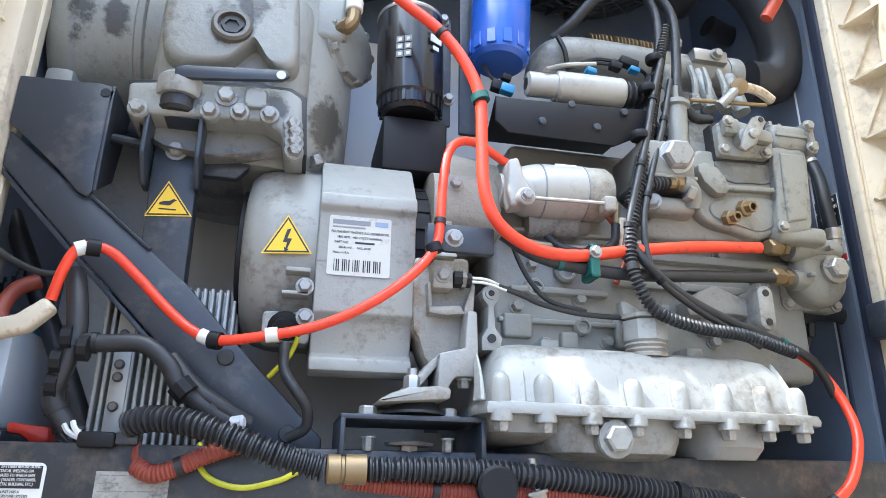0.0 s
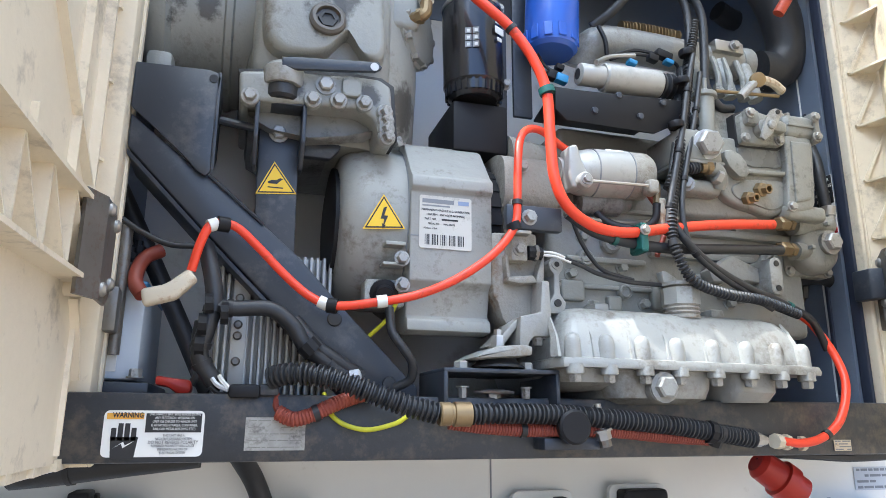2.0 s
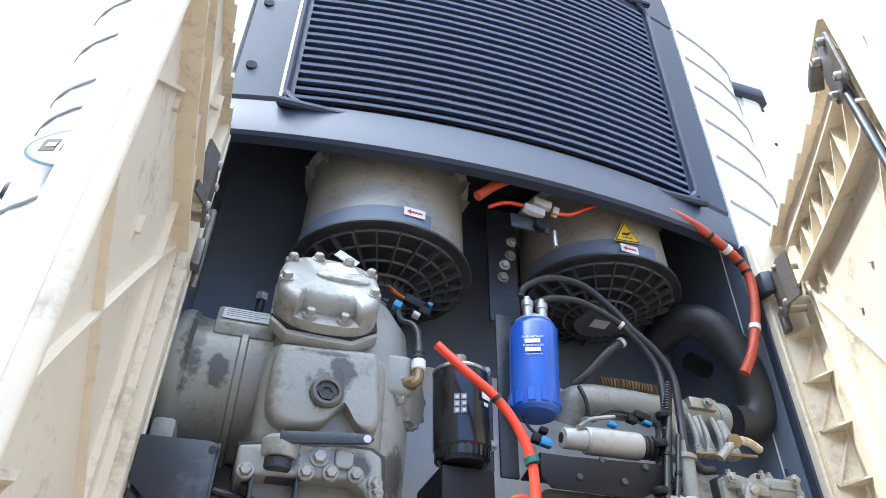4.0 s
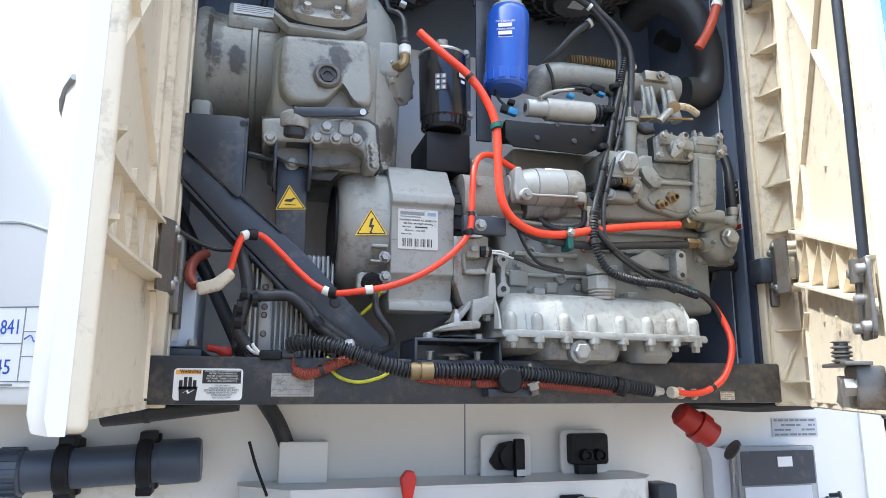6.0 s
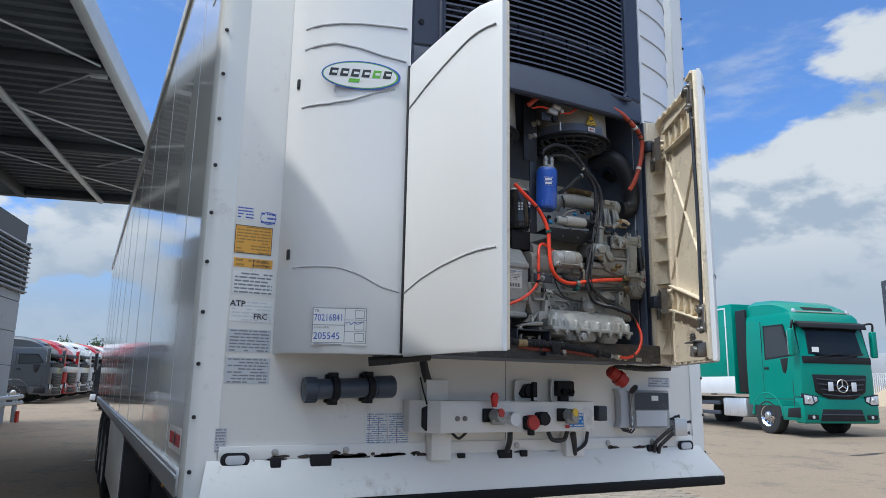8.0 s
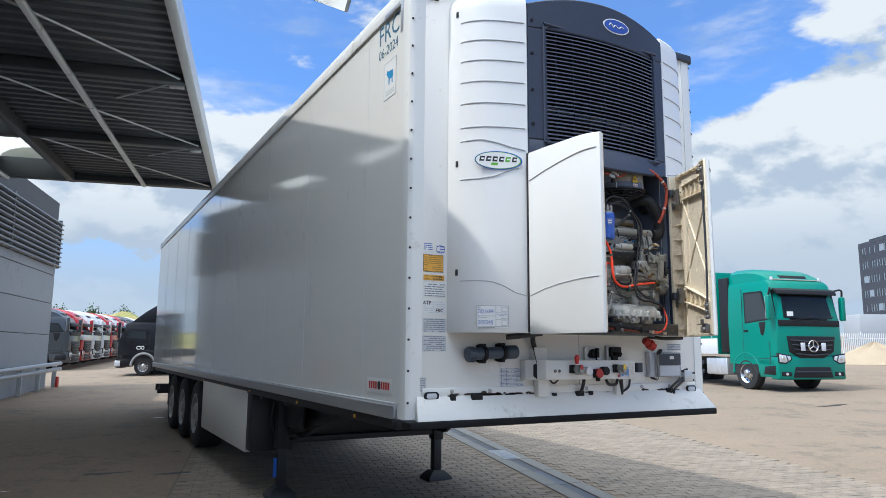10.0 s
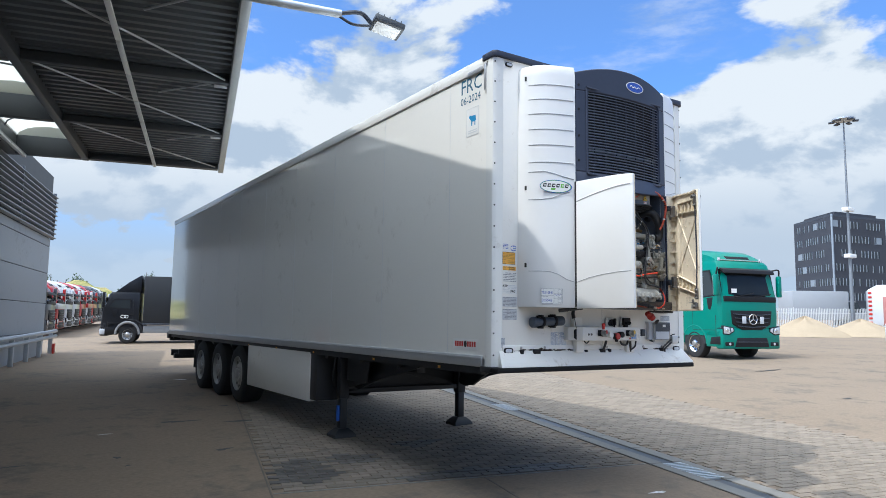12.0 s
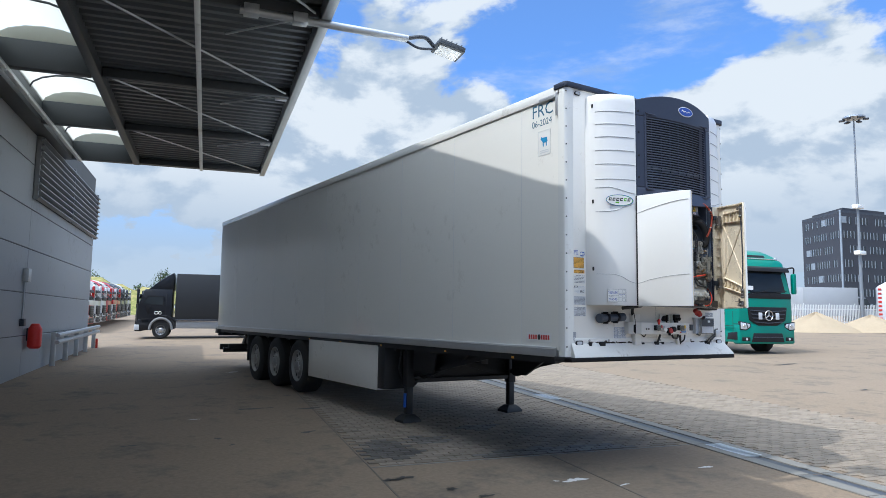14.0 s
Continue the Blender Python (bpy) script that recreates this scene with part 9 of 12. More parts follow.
cable("wiring_conduit", [(-0.140, -0.445, 1.683), (-0.092, -0.445, 1.684), (-0.013, -0.443, 1.683), (0.070, -0.440, 1.677), (0.160, -0.435, 1.669), (0.227, -0.430, 1.660), (0.292, -0.425, 1.651)], 0.0112, RUBBER, "thick black corrugated conduit along the beam", "conduit", ridge=0.004, pitch=0.0065, ties=(0.84,))
fit_ = thing("conduit_coupling", (-0.161, -0.440, 1.666), "tarnished brass conduit coupling", "coupling")
part("sleeve", lathe([(0.013, 0), (0.0145, 0.002), (0.0145, 0.014), (0.013, 0.015), (0.013, 0.018), (0.0150, 0.019), (0.0150, 0.040)], (-0.182, -0.446, 1.683), (-0.137, -0.446, 1.683), 20), BRASS, fit_)
cable("red_sleeve", [(-0.163, -0.425, 1.673), (-0.124, -0.428, 1.668), (-0.063, -0.430, 1.664), (-0.008, -0.430, 1.664), (0.068, -0.428, 1.662), (0.148, -0.425, 1.655), (0.224, -0.420, 1.651)], 0.0085, RED_WORN, "faded red sleeved cable along the beam", "cable", ridge=0.001, pitch=0.004, ties=(0.33,))
knob = thing("shutoff_cap", (0.006, -0.430, 1.667), "flat black round cap in front of the conduit", "cap")
part("disc", lathe([(0.020, 0), (0.022, 0.003), (0.022, 0.012), (0.019, 0.015), (0, 0.015)], (-0.005, -0.445, 1.668), (-0.005, -9, 1.668), 28), BLACK, knob)
part("stalk", rod((-0.005, -0.44, 1.668), (-0.005, -0.40, 1.668), 0.010, 12), BLACK, knob)
pin_ob = thing("steel_pin", (0.048, -0.430, 1.650), "bright steel pin with lock nut", "pin")
part("shaft", rod((0.039, -0.435, 1.698), (0.047, -0.435, 1.657), 0.0048, 12, bev=0.001), STEEL, pin_ob)
part("nut", lathe([(0.010, 0), (0.010, 0.010), (0.013, 0.010), (0.013, 0.013)], (0.045, -0.440, 1.652), (0.041, -0.440, 1.668), 6), STEEL, pin_ob)
part("nut", lathe([(0.008, 0), (0.008, 0.010)], (0.047, -0.440, 1.643), (0.045, -0.440, 1.652), 6), HINGE, pin_ob)
part("bracket", box(-0.038, -0.435, 1.639, 0.041, -0.40, 1.654, 0.002), FRAME, pin_ob)
hf = thing("hose_union", (0.368, -0.400, 1.643), "steel and pink hose union at the beam's end", "coupling")
part("ferrule", lathe([(0.009, 0), (0.010, 0.003), (0.010, 0.014), (0.007, 0.016), (0.007, 0.024)], (0.293, -0.420, 1.651), (0.335, -0.415, 1.648), 8), STEEL, hf)
part("union_nut", lathe([(0.011, 0), (0.011, 0.012), (0.009, 0.013), (0.009, 0.02), (0.0115, 0.021), (0.0115, 0.030)], (0.337, -0.412, 1.648), (0.394, -0.400, 1.644), 8), OFF_WHITE, hf)
part("union_nut", rod((0.390, -0.401, 1.644), (0.399, -0.400, 1.644), 0.011, 10), OFF_WHITE, hf)
for a, c in (((0.209, -0.432, 1.662), (0.218, -0.432, 1.660)), ((0.224, -0.415, 1.646), (0.227, -0.420, 1.657))):
    solid("cable_clip", rod(a, c, 0.016, 10), BLACK, a, "black tie block on the conduit", "cable clip", group="harness clips")
cable("black_lead", [(-0.234, -0.390, 1.818), (-0.232, -0.400, 1.787), (-0.218, -0.405, 1.765), (-0.205, -0.400, 1.748), (-0.204, -0.390, 1.727), (-0.222, -0.380, 1.716)], 0.006, RUBBER, "black cable from the generator's gland", "cable")
cable("earth_lead", [(-0.220, -0.370, 1.830), (-0.227, -0.360, 1.812), (-0.239, -0.350, 1.798), (-0.250, -0.340, 1.787)], 0.003, EARTH, "green and yellow earth wire", "cable")
gl = thing("cable_gland", (-0.276, -0.380, 1.729), "small off-white cable fitting", "fitting")
part("body", lathe([(0.008, 0), (0.008, 0.012), (0.005, 0.014)], (-0.282, -0.385, 1.729), (-0.269, -0.390, 1.731), 8), LABEL_GREY, gl)

SCUFFED = material("scuffed_pale_sticker", (0.36, 0.35, 0.32), 0.6, grain=0.3, scale=90, blotch=0.3, blotch_scale=30, dirt=(0.12, 0.11, 0.10), dirt_amount=0.4, dirt_scale=40)
# warning label on the lower beam
wm = at_front((-0.559 + -0.452) / 2, -0.4005, (1.685 + 1.634) / 2)
wl = thing("warning_label", wm @ Vector((0, -0.03, 0)), "white warning label with an orange band and a hand symbol", "label")
ww, wh = (-0.452 - -0.559) / 2, (1.685 - 1.634) / 2
part("sheet", plate(-ww, -wh, ww, wh, wm, 0.001, 0.006), LABEL, wl)
part("orange_band", plate(-ww + 0.003, wh * 0.62, -ww * 0.22, wh - 0.003, wm, 0.0016), AMBER, wl)
part("black_panel", plate(-ww * 0.18, wh * 0.05, ww - 0.003, wh - 0.003, wm, 0.0016), INK, wl)
text_mesh("WARNING", 0.0078, wm @ Matrix.Translation((-ww * 0.53, wh * 0.79, 0.0018)), "writing", INK, wl, squeeze=0.85, bold=0.0002)
for i, line in enumerate(("DISCONNECT BATTERIES BEFORE DOING", "ANY ELECTRICAL WELDING ON", "UNIT OR CHASSIS TO WHICH UNIT", "IS ATTACHED (TRAILER, CONTAINER,", "RAIL CAR, METAL BUILDING, ETC.)")):
    text_mesh(line, 0.0041, wm @ Matrix.Translation((ww * 0.40, wh * (0.84 - 0.16 * i), 0.0018)), "writing", LABEL, wl, squeeze=0.72)
for i, line in enumerate(("THIS UNIT HAS A", "NEGATIVE GROUND SYSTEM", "DO NOT REVERSE POLARITY", "REVERSED POLARITY WILL CAUSE", "IMMEDIATE FAILURE OF", "ELECTRICAL SYSTEM")):
    text_mesh(line, 0.0052 if i == 2 else 0.0038, wm @ Matrix.Translation((ww * 0.40, wh * (-0.08 - 0.15 * i), 0.0012)), "writing", INK, wl, squeeze=0.8)
hand = bmesh.new()
prism([(-0.012, -0.020), (0.012, -0.020), (0.015, 0.004), (-0.014, 0.004)], 0.001, 0.0016, "z", bm=hand, m=wm @ Matrix.Translation((-ww * 0.58, -wh * 0.30, 0)))
for k, (x, h) in enumerate(((-0.011, 0.014), (-0.004, 0.019), (0.003, 0.019), (0.010, 0.014))):
    prism([(x - 0.0028, 0.0), (x + 0.0028, 0.0), (x + 0.0026, h), (x - 0.0026, h)], 0.001, 0.0016, "z", bm=hand, m=wm @ Matrix.Translation((-ww * 0.58, -wh * 0.30, 0)))
part("symbol", hand, INK, wl)
part("symbol_flash", prism([(-0.010, -0.008), (-0.002, -0.003), (0.0, -0.008), (0.012, 0.0), (0.002, -0.005), (0.0, -0.001)], 0.0017, 0.0022, "z", m=wm @ Matrix.Translation((-ww * 0.58, -wh * 0.30, 0))), LABEL, wl)
st2 = bars_label("worn_sticker", -0.035, -0.019, 0.035, 0.019, at_front(-0.371, -0.4005, 1.659), 5, wl, "scuffed grey sticker", back=SCUFFED, ink=STICKER, seed=11, bar=0.12)
bars_label("edge_label", -0.016, -0.008, 0.016, 0.008, at_front(0.472, -0.4005, 1.641), 4, wl, "small worn label on the beam", back=OFF_WHITE, seed=12)
# keep-clear label on the far side of the bay
km = at_front(0.648, -0.300, 2.081, turn=0)
kl = thing("keep_clear_label", (km @ Vector((0, -0.04, 0))), "black and white label about rotating belts", "label")
part("sheet", plate(-0.018, -0.043, 0.018, 0.043, km), LABEL, kl)
part("black_panel", plate(-0.017, 0.006, 0.017, 0.042, km, 0.0016), INK, kl)
for i, line in enumerate(("KEEP CLEAR", "OF ROTATING", "BELTS AND", "PULLEYS")):
    text_mesh(line, 0.0068, km @ Matrix.Translation((0, 0.0365 - 0.0085 * i, 0.0018)), "writing", LABEL, kl, squeeze=0.75)
part("red_strip", plate(-0.012, -0.041, 0.016, -0.031, km, 0.0016), INK_RED, kl)
for c, r in (((-0.004, -0.008), 0.007), ((0.004, -0.020), 0.006)):
    part("pulley_mark", hose([km @ Vector((c[0] + r * math.cos(t), c[1] + r * math.sin(t), 0.0012)) for t in [2 * math.pi * i / 16 for i in range(17)]], 0.001, 5, 1, smooth=False), INK, kl)
part("label_back", box(0.648 - 0.05, -0.297, 1.72, 0.59, -0.290, 2.25, 0.002), NAVY, UNIT)


# ---- on the front wall below and beside the unit ----
tube = thing("document_tube", (-0.722, -0.060, 1.494), "dark grey plastic document tube on two clamps", "document tube")
ta, tb = Vector((-0.902, -0.065, 1.492)), Vector((-0.529, -0.065, 1.510))
tl = (tb - ta).length
part("barrel", lathe([(0.0385, 0.03), (0.0385, tl * 0.80), (0.0385, tl * 0.80)], ta, tb, 28), TUBE_GREY, tube)
part("screw_cap", lathe([(0.030, 0), (0.044, 0.004), (0.046, 0.012), (0.046, 0.05), (0.042, 0.054)], ta, tb, 20), TUBE_GREY, tube)
for k in range(20):
    a = 2 * math.pi * k / 20
    part("grip", box(0, -0.0025, -0.0025, 0.04, 0.0025, 0.0025, m=Matrix.Translation((ta.x + 0.010, ta.y + 0.0465 * math.cos(a), ta.z + 0.0465 * math.sin(a))) @ Matrix.Rotation(a, 4, "X")), TUBE_GREY, tube)
part("end_socket", lathe([(0.042, tl * 0.79), (0.044, tl * 0.80), (0.044, tl * 0.985), (0.040, tl), (0, tl)], ta, tb, 28), TUBE_GREY, tube)
for k in (0.33, 0.72):
    c = ta.lerp(tb, k)
    part("clamp", lathe([(0.046, -0.014), (0.049, -0.010), (0.049, 0.010), (0.046, 0.014)], c, tb, 20), BLACK, tube)
    part("clamp_foot", box(c.x - 0.02, -0.03, c.z - 0.055, c.x + 0.02, -0.001, c.z + 0.055, 0.004), BLACK, tube)
    part("clamp_foot", box(c.x - 0.015, -0.075, c.z + 0.040, c.x + 0.015, -0.02, c.z + 0.062, 0.004), BLACK, tube)
    part("clamp_foot", box(c.x - 0.015, -0.075, c.z - 0.062, c.x + 0.015, -0.02, c.z - 0.040, 0.004), BLACK, tube)


def wall_label(p, q, rows, label, back, seed, name="wall_label", ink=None):
    (x0, _, z1), (x1, _, z0) = p, q
    ob = thing(name, ((x0 + x1) / 2, -0.009, z0), label, "label", group="front wall labels")
    m = at_front((x0 + x1) / 2, -0.0086 if x0 < -1.185 else -0.001, (z0 + z1) / 2)
    w, h = abs(x1 - x0) / 2, abs(z1 - z0) / 2
    bars_label("sheet", -w, -h, w, h, m, rows, ob, "", back, ink or INK_GREY, seed, bar=0.42)
    return ob, m, w, h


wall_label((-1.183, -0.001, 2.191), (-1.116, -0.001, 2.142), 4, "small blue and white printed sticker", LABEL, 21, ink=INK_BLUE)
ob, m, w, h = wall_label((-1.093, -0.001, 2.180), (-1.029, -0.001, 2.128), 3, "round blue outlined sticker", LABEL, 22, ink=INK_BLUE)
part("ring", hose([m @ Vector((w * 0.95 * math.cos(2 * math.pi * i / 24), h * 0.95 * math.sin(2 * math.pi * i / 24), 0.0012)) for i in range(25)], 0.0012, 5, 1, smooth=False), INK_BLUE, ob)
ob, m, w, h = wall_label((-1.184, -0.001, 2.116), (-1.041, -0.001, 2.006), 9, "orange-yellow notice with fine black print", AMBER, 23, ink=AMBER_INK)
for u0, v0, u1, v1 in ((-w, h - 0.002, w, h), (-w, -h, w, -h + 0.002), (-w, -h, -w + 0.002, h), (w - 0.002, -h, w, h)):
    part("edge_line", plate(u0, v0, u1, v1, m, 0.002), INK, ob)
ob, m, w, h = wall_label((-1.181, -0.001, 1.987), (-1.033, -0.001, 1.952), 2, "orange-yellow certificate label with black print", AMBER, 24, ink=AMBER_INK)
text_mesh("EN 12642-XL", 0.015, m @ Matrix.Translation((w * 0.50, h * 0.35, 0.002)), "writing", INK, ob, squeeze=0.62)
text_mesh("certificate", 0.015, m @ Matrix.Translation((w * 0.50, -h * 0.4, 0.002)), "writing", INK, ob, squeeze=0.7)
part("divider", plate(-0.001, -h, 0.001, h, m, 0.002), INK, ob)
wall_label((-1.181, -0.001, 1.934), (-1.022, -0.001, 1.848), 6, "white data label with rows of print", LABEL, 25)
ob, m, w, h = wall_label((-1.183, -0.001, 1.823), (-1.017, -0.001, 1.743), 6, "white transport approval label", LABEL, 26, ink=INK_PALE)
text_mesh("ATP", 0.032, m @ Matrix.Translation((-w * 0.66, h * 0.66, 0.002)), "writing", INK, ob, bold=0.0006)
text_mesh("FRC", 0.030, m @ Matrix.Translation((w * 0.40, -h * 0.50, 0.002)), "writing", INK, ob, bold=0.0006)
wall_label((-1.183, -0.001, 1.714), (-1.020, -0.001, 1.628), 7, "grey data label with small tables", LABEL_GREY, 27)
wall_label((-1.183, -0.001, 1.607), (-1.017, -0.001, 1.511), 8, "grey data label with small tables", LABEL_GREY, 28)
wall_label((-1.201, -0.001, 1.350), (-1.161, -0.001, 1.266), 8, "faded pale blue sticker", LABEL_GREY, 29)
ob, m, w, h = wall_label((-0.622, -0.001, 1.403), (-0.420, -0.001, 1.266), 16, "pale blue information tables partly worn off", LABEL, 30, ink=INK_SLATE)
part("divider", plate(-0.004, -h, 0.004, h, m, 0.002), WALL_WHITE, ob)
for k in range(4):
    part("column_line", plate(-w * (0.8 - 0.4 * k) - 0.001, -h, -w * (0.8 - 0.4 * k) + 0.001, h, m, 0.002), INK_GREY, ob)
wall_label((0.904, -0.001, 1.577), (1.049, -0.001, 1.528), 4, "small data plate beside the junction box", LABEL_GREY, 31)

# chips in the paint along the ledge
rnd = random.Random(3)
chips = bmesh.new()
for k in range(46):
    x = rnd.choice((rnd.uniform(-1.05, 0.05), rnd.uniform(-0.75, -0.35), rnd.uniform(-1.2, 1.15)))
    z = 1.238 + rnd.gauss(0, 0.006)
    w, h = rnd.uniform(0.008, 0.05), rnd.uniform(0.003, 0.012)
    o = [(x + w * math.cos(a) * rnd.uniform(0.6, 1.1), z + h * math.sin(a) * rnd.uniform(0.5, 1.2)) for a in [2 * math.pi * i / 9 for i in range(9)]]
    prism(o, -0.0145, -0.0115, "y", bm=chips)
tagged(part("paint_wear", chips, RUST, TRAILER, "rusty paint chips"), kind="stuff")
for k, x in enumerate((-0.98, -0.70, -0.32, 0.10, 0.38, 0.62, 0.90)):
    part("ledge_bolt", lathe([(0.013, 0), (0.013, 0.006), (0.008, 0.008)], (x, -0.012, 1.262), (x, -1, 1.262), 10), STEEL, TRAILER)
part("ledge", box(-1.185, -0.012, 1.235, 1.185, -0.001, 1.285, 0.003), WALL_WHITE, TRAILER)
for s in (-1, 1):
    o = rounded(s * 1.125 - 0.052, 1.213, s * 1.125 + 0.052, 1.263, 0.022, 5)
    lamp_ob = part("marker_lamp", prism(o, -0.022, -0.013, "y", 0.003), BLACK, TRAILER, "black-rimmed clear marker lamp")
    part("lamp_glass", prism(rounded(s * 1.125 - 0.036, 1.222, s * 1.125 + 0.036, 1.254, 0.014, 4), -0.026, -0.022, "y", 0.002), LABEL_GREY, lamp_ob)
for s in (-1,):
    part("top_marker_lamp", prism(rounded(-1.165, 3.835, -1.085, 3.875, 0.018, 5), -0.012, -0.001, "y", 0.002), BLACK, TRAILER)
    part("top_marker_glass", prism(rounded(-1.155, 3.843, -1.095, 3.867, 0.011, 5), -0.016, -0.012, "y", 0.002), LABEL_GREY, TRAILER)
for c, w, h in (((-0.977, -0.014, 1.221), 0.020, 0.022), ((-0.803, -0.014, 1.226), 0.042, 0.024), ((-0.187, -0.014, 1.227), 0.018, 0.010), ((0.032, -0.014, 1.228), 0.035, 0.018), ((0.130, -0.014, 1.228), 0.018, 0.014), ((0.892, -0.014, 1.232), 0.030, 0.016)):
    part("ledge_bracket", box(c[0] - w, -0.03, c[2] - h, c[0] + w, -0.012, c[2] + h, 0.004), BLACK, TRAILER)
solid("round_seal", lathe([(0.028, 0), (0.028, 0.002)], (-1.0, -0.045, 1.165), (-1.0, -0.9, 1.62), 20), LABEL_BLUE, (-1.0, -0.045, 1.165), "pale blue round inspection sticker", "sticker")

# connection panel
pan_ob = thing("connection_panel", (0.000, -0.100, 1.338), "white sheet-metal connection panel with sockets", "connection panel")
x0, x1 = -0.453, 0.447
zt, zb = 1.452, 1.329
b = bmesh.new()
prism([(x0, -0.001), (x0, -0.06), (x0 + 0.10, -0.15), (x1 - 0.02, -0.15), (x1 + 0.02, -0.10), (x1 + 0.02, -0.001)], zb, zt, "z", 0.003, 2, b)
part("housing", b, WALL_WHITE, pan_ob)
part("top_lip", prism([(x0 - 0.004, -0.001), (x0 - 0.004, -0.06), (x0 + 0.098, -0.155), (x1 - 0.018, -0.155), (x1 + 0.024, -0.10), (x1 + 0.024, -0.001)], zt, zt + 0.004, "z"), WALL_WHITE, pan_ob)
for xx in (-0.352, 0.432):
    pass
part("cable_duct", box(-0.375, -0.06, zt + 0.004, -0.273, -0.001, 1.541, 0.003), WALL_WHITE, pan_ob)
part("cable_duct", box(-0.348, -0.06, 1.215, -0.256, -0.001, zb - 0.001, 0.003), WALL_WHITE, pan_ob)
part("cable_duct", box(0.345, -0.05, 1.211, 0.449, -0.001, zb - 0.001, 0.003), WALL_WHITE, pan_ob)
FP = -0.151
for c in ((-0.278, -0.151, 1.386), (-0.243, -0.151, 1.386)):
    part("grommet", lathe([(0.011, 0), (0.010, 0.004), (0.006, 0.005)], (c[0], FP, c[2]), (c[0], -9, c[2]), 16), HINGE, pan_ob)


def coupling(c, lever, gasket_mat):
    """An air coupling head with its lever."""
    ob = thing("air_coupling", (c[0], FP, c[2] - 0.03), "grey cast air coupling head with " + lever, "air coupling", group="air couplings")
    part("back_block", box(c[0] - 0.04, FP - 0.015, c[2] - 0.028, c[0] + 0.015, FP - 0.0005, c[2] + 0.028, 0.004), BLACK, ob)
    part("body", lathe([(0.020, 0), (0.026, 0.008), (0.028, 0.03), (0.024, 0.04), (0.026, 0.044), (0.026, 0.055)], (c[0], FP - 0.012, c[2]), (c[0] + 0.25, -1, c[2]), 20), GENERATOR, ob)
    part("arm", box(c[0] - 0.02, FP - 0.05, c[2] - 0.036, c[0] + 0.045, FP - 0.03, c[2] - 0.010, 0.006), GENERATOR, ob)
    part("seal_flap", lathe([(0.018, 0), (0.018, 0.006)], (c[0] + 0.012, FP - 0.062, c[2] + 0.012), (c[0] + 0.25, -1, c[2] + 0.1), 16), gasket_mat, ob)
    return ob


c1 = coupling((-0.122, -0.151, 1.399), "a red lever", RED)
hp = (-0.127, -0.181, 1.453)
part("red_lever", prism([(hp[0] - 0.008, hp[2] - 0.02), (hp[0] + 0.008, hp[2] - 0.02), (hp[0] + 0.017, hp[2] + 0.022), (hp[0] + 0.012, hp[2] + 0.038), (hp[0] - 0.004, hp[2] + 0.040), (hp[0] - 0.016, hp[2] + 0.024)], FP - 0.05, FP - 0.03, "y", 0.004), RED_BRIGHT, c1, "bright red lever")
c2 = coupling((0.257, -0.151, 1.400), "a yellow flap", YELLOW)


def round_socket(c, r, mat, lid, label, dz=0.0):
    ob = thing("round_socket", (c[0], FP, c[2] - r), label, "socket", group="round sockets")
    part("flange", prism(rounded(c[0] - r * 1.05, c[2] - r * 1.05, c[0] + r * 1.05, c[2] + r * 1.05, r * 0.4), FP - 0.008, FP - 0.0005, "y", 0.002), mat, ob)
    part("barrel", lathe([(r, 0), (r, 0.022), (r * 0.9, 0.026)], (c[0], FP - 0.008, c[2]), (c[0], -9, c[2]), 24), mat, ob)
    part("flap", lathe([(r * 1.05, 0), (r * 1.08, 0.004), (r * 1.0, 0.012), (0, 0.013)], (c[0], FP - 0.034, c[2]), (c[0], -9, c[2] + 0.8), 24), lid, ob)
    part("flap_hinge", box(c[0] - r * 0.5, FP - 0.045, c[2] + r * 0.8, c[0] + r * 0.5, FP - 0.010, c[2] + r * 1.15, 0.003), lid, ob)
    return ob


round_socket((-0.024, -0.151, 1.383), 0.027, LABEL, LABEL, "white round trailer socket with closed flap")
s3 = round_socket((0.068, -0.151, 1.368), 0.028, BLACK, RED, "black round socket with a red flap")
part("hanging_lug", box(0.067 - 0.012, FP - 0.03, 1.316, 0.067 + 0.014, FP - 0.01, 1.344, 0.003), BLACK, s3)
round_socket((0.127, -0.151, 1.384), 0.026, BLACK, BLACK, "black round trailer socket with closed flap")
bars_label("blue_label", -0.040, -0.030, 0.040, 0.030, at_front(0.325, FP - 0.0006, 1.376), 4, pan_ob, "blue and red information label", back=BLUE_LABEL, ink=LABEL, seed=41)
part("label_red", plate(-0.012, -0.007, 0.010, 0.007, at_front(0.275, FP - 0.0022, 1.349)), INK_RED, pan_ob)
part("end_socket", box(0.474, -0.13, 1.370, 0.524, -0.06, 1.438, 0.006), FRAME, pan_ob)
solid("hexagonal_holder", prism([(-0.388 + a, 1.386 + c) for a, c in ((0.0, 0.056), (0.026, 0.04), (0.026, -0.034), (0.008, -0.052), (-0.01, -0.052), (-0.026, -0.034), (-0.026, 0.04))], -0.112, -0.085, "y", 0.004), BLACK, (-0.392, -0.100, 1.338), "flat black hexagonal plastic holder", "holder")
cable("thin_antenna", [(-0.397, -0.110, 1.441), (-0.421, -0.120, 1.499), (-0.437, -0.125, 1.548)], 0.003, BLACK, "thin black bent wire above the holder", "wire")
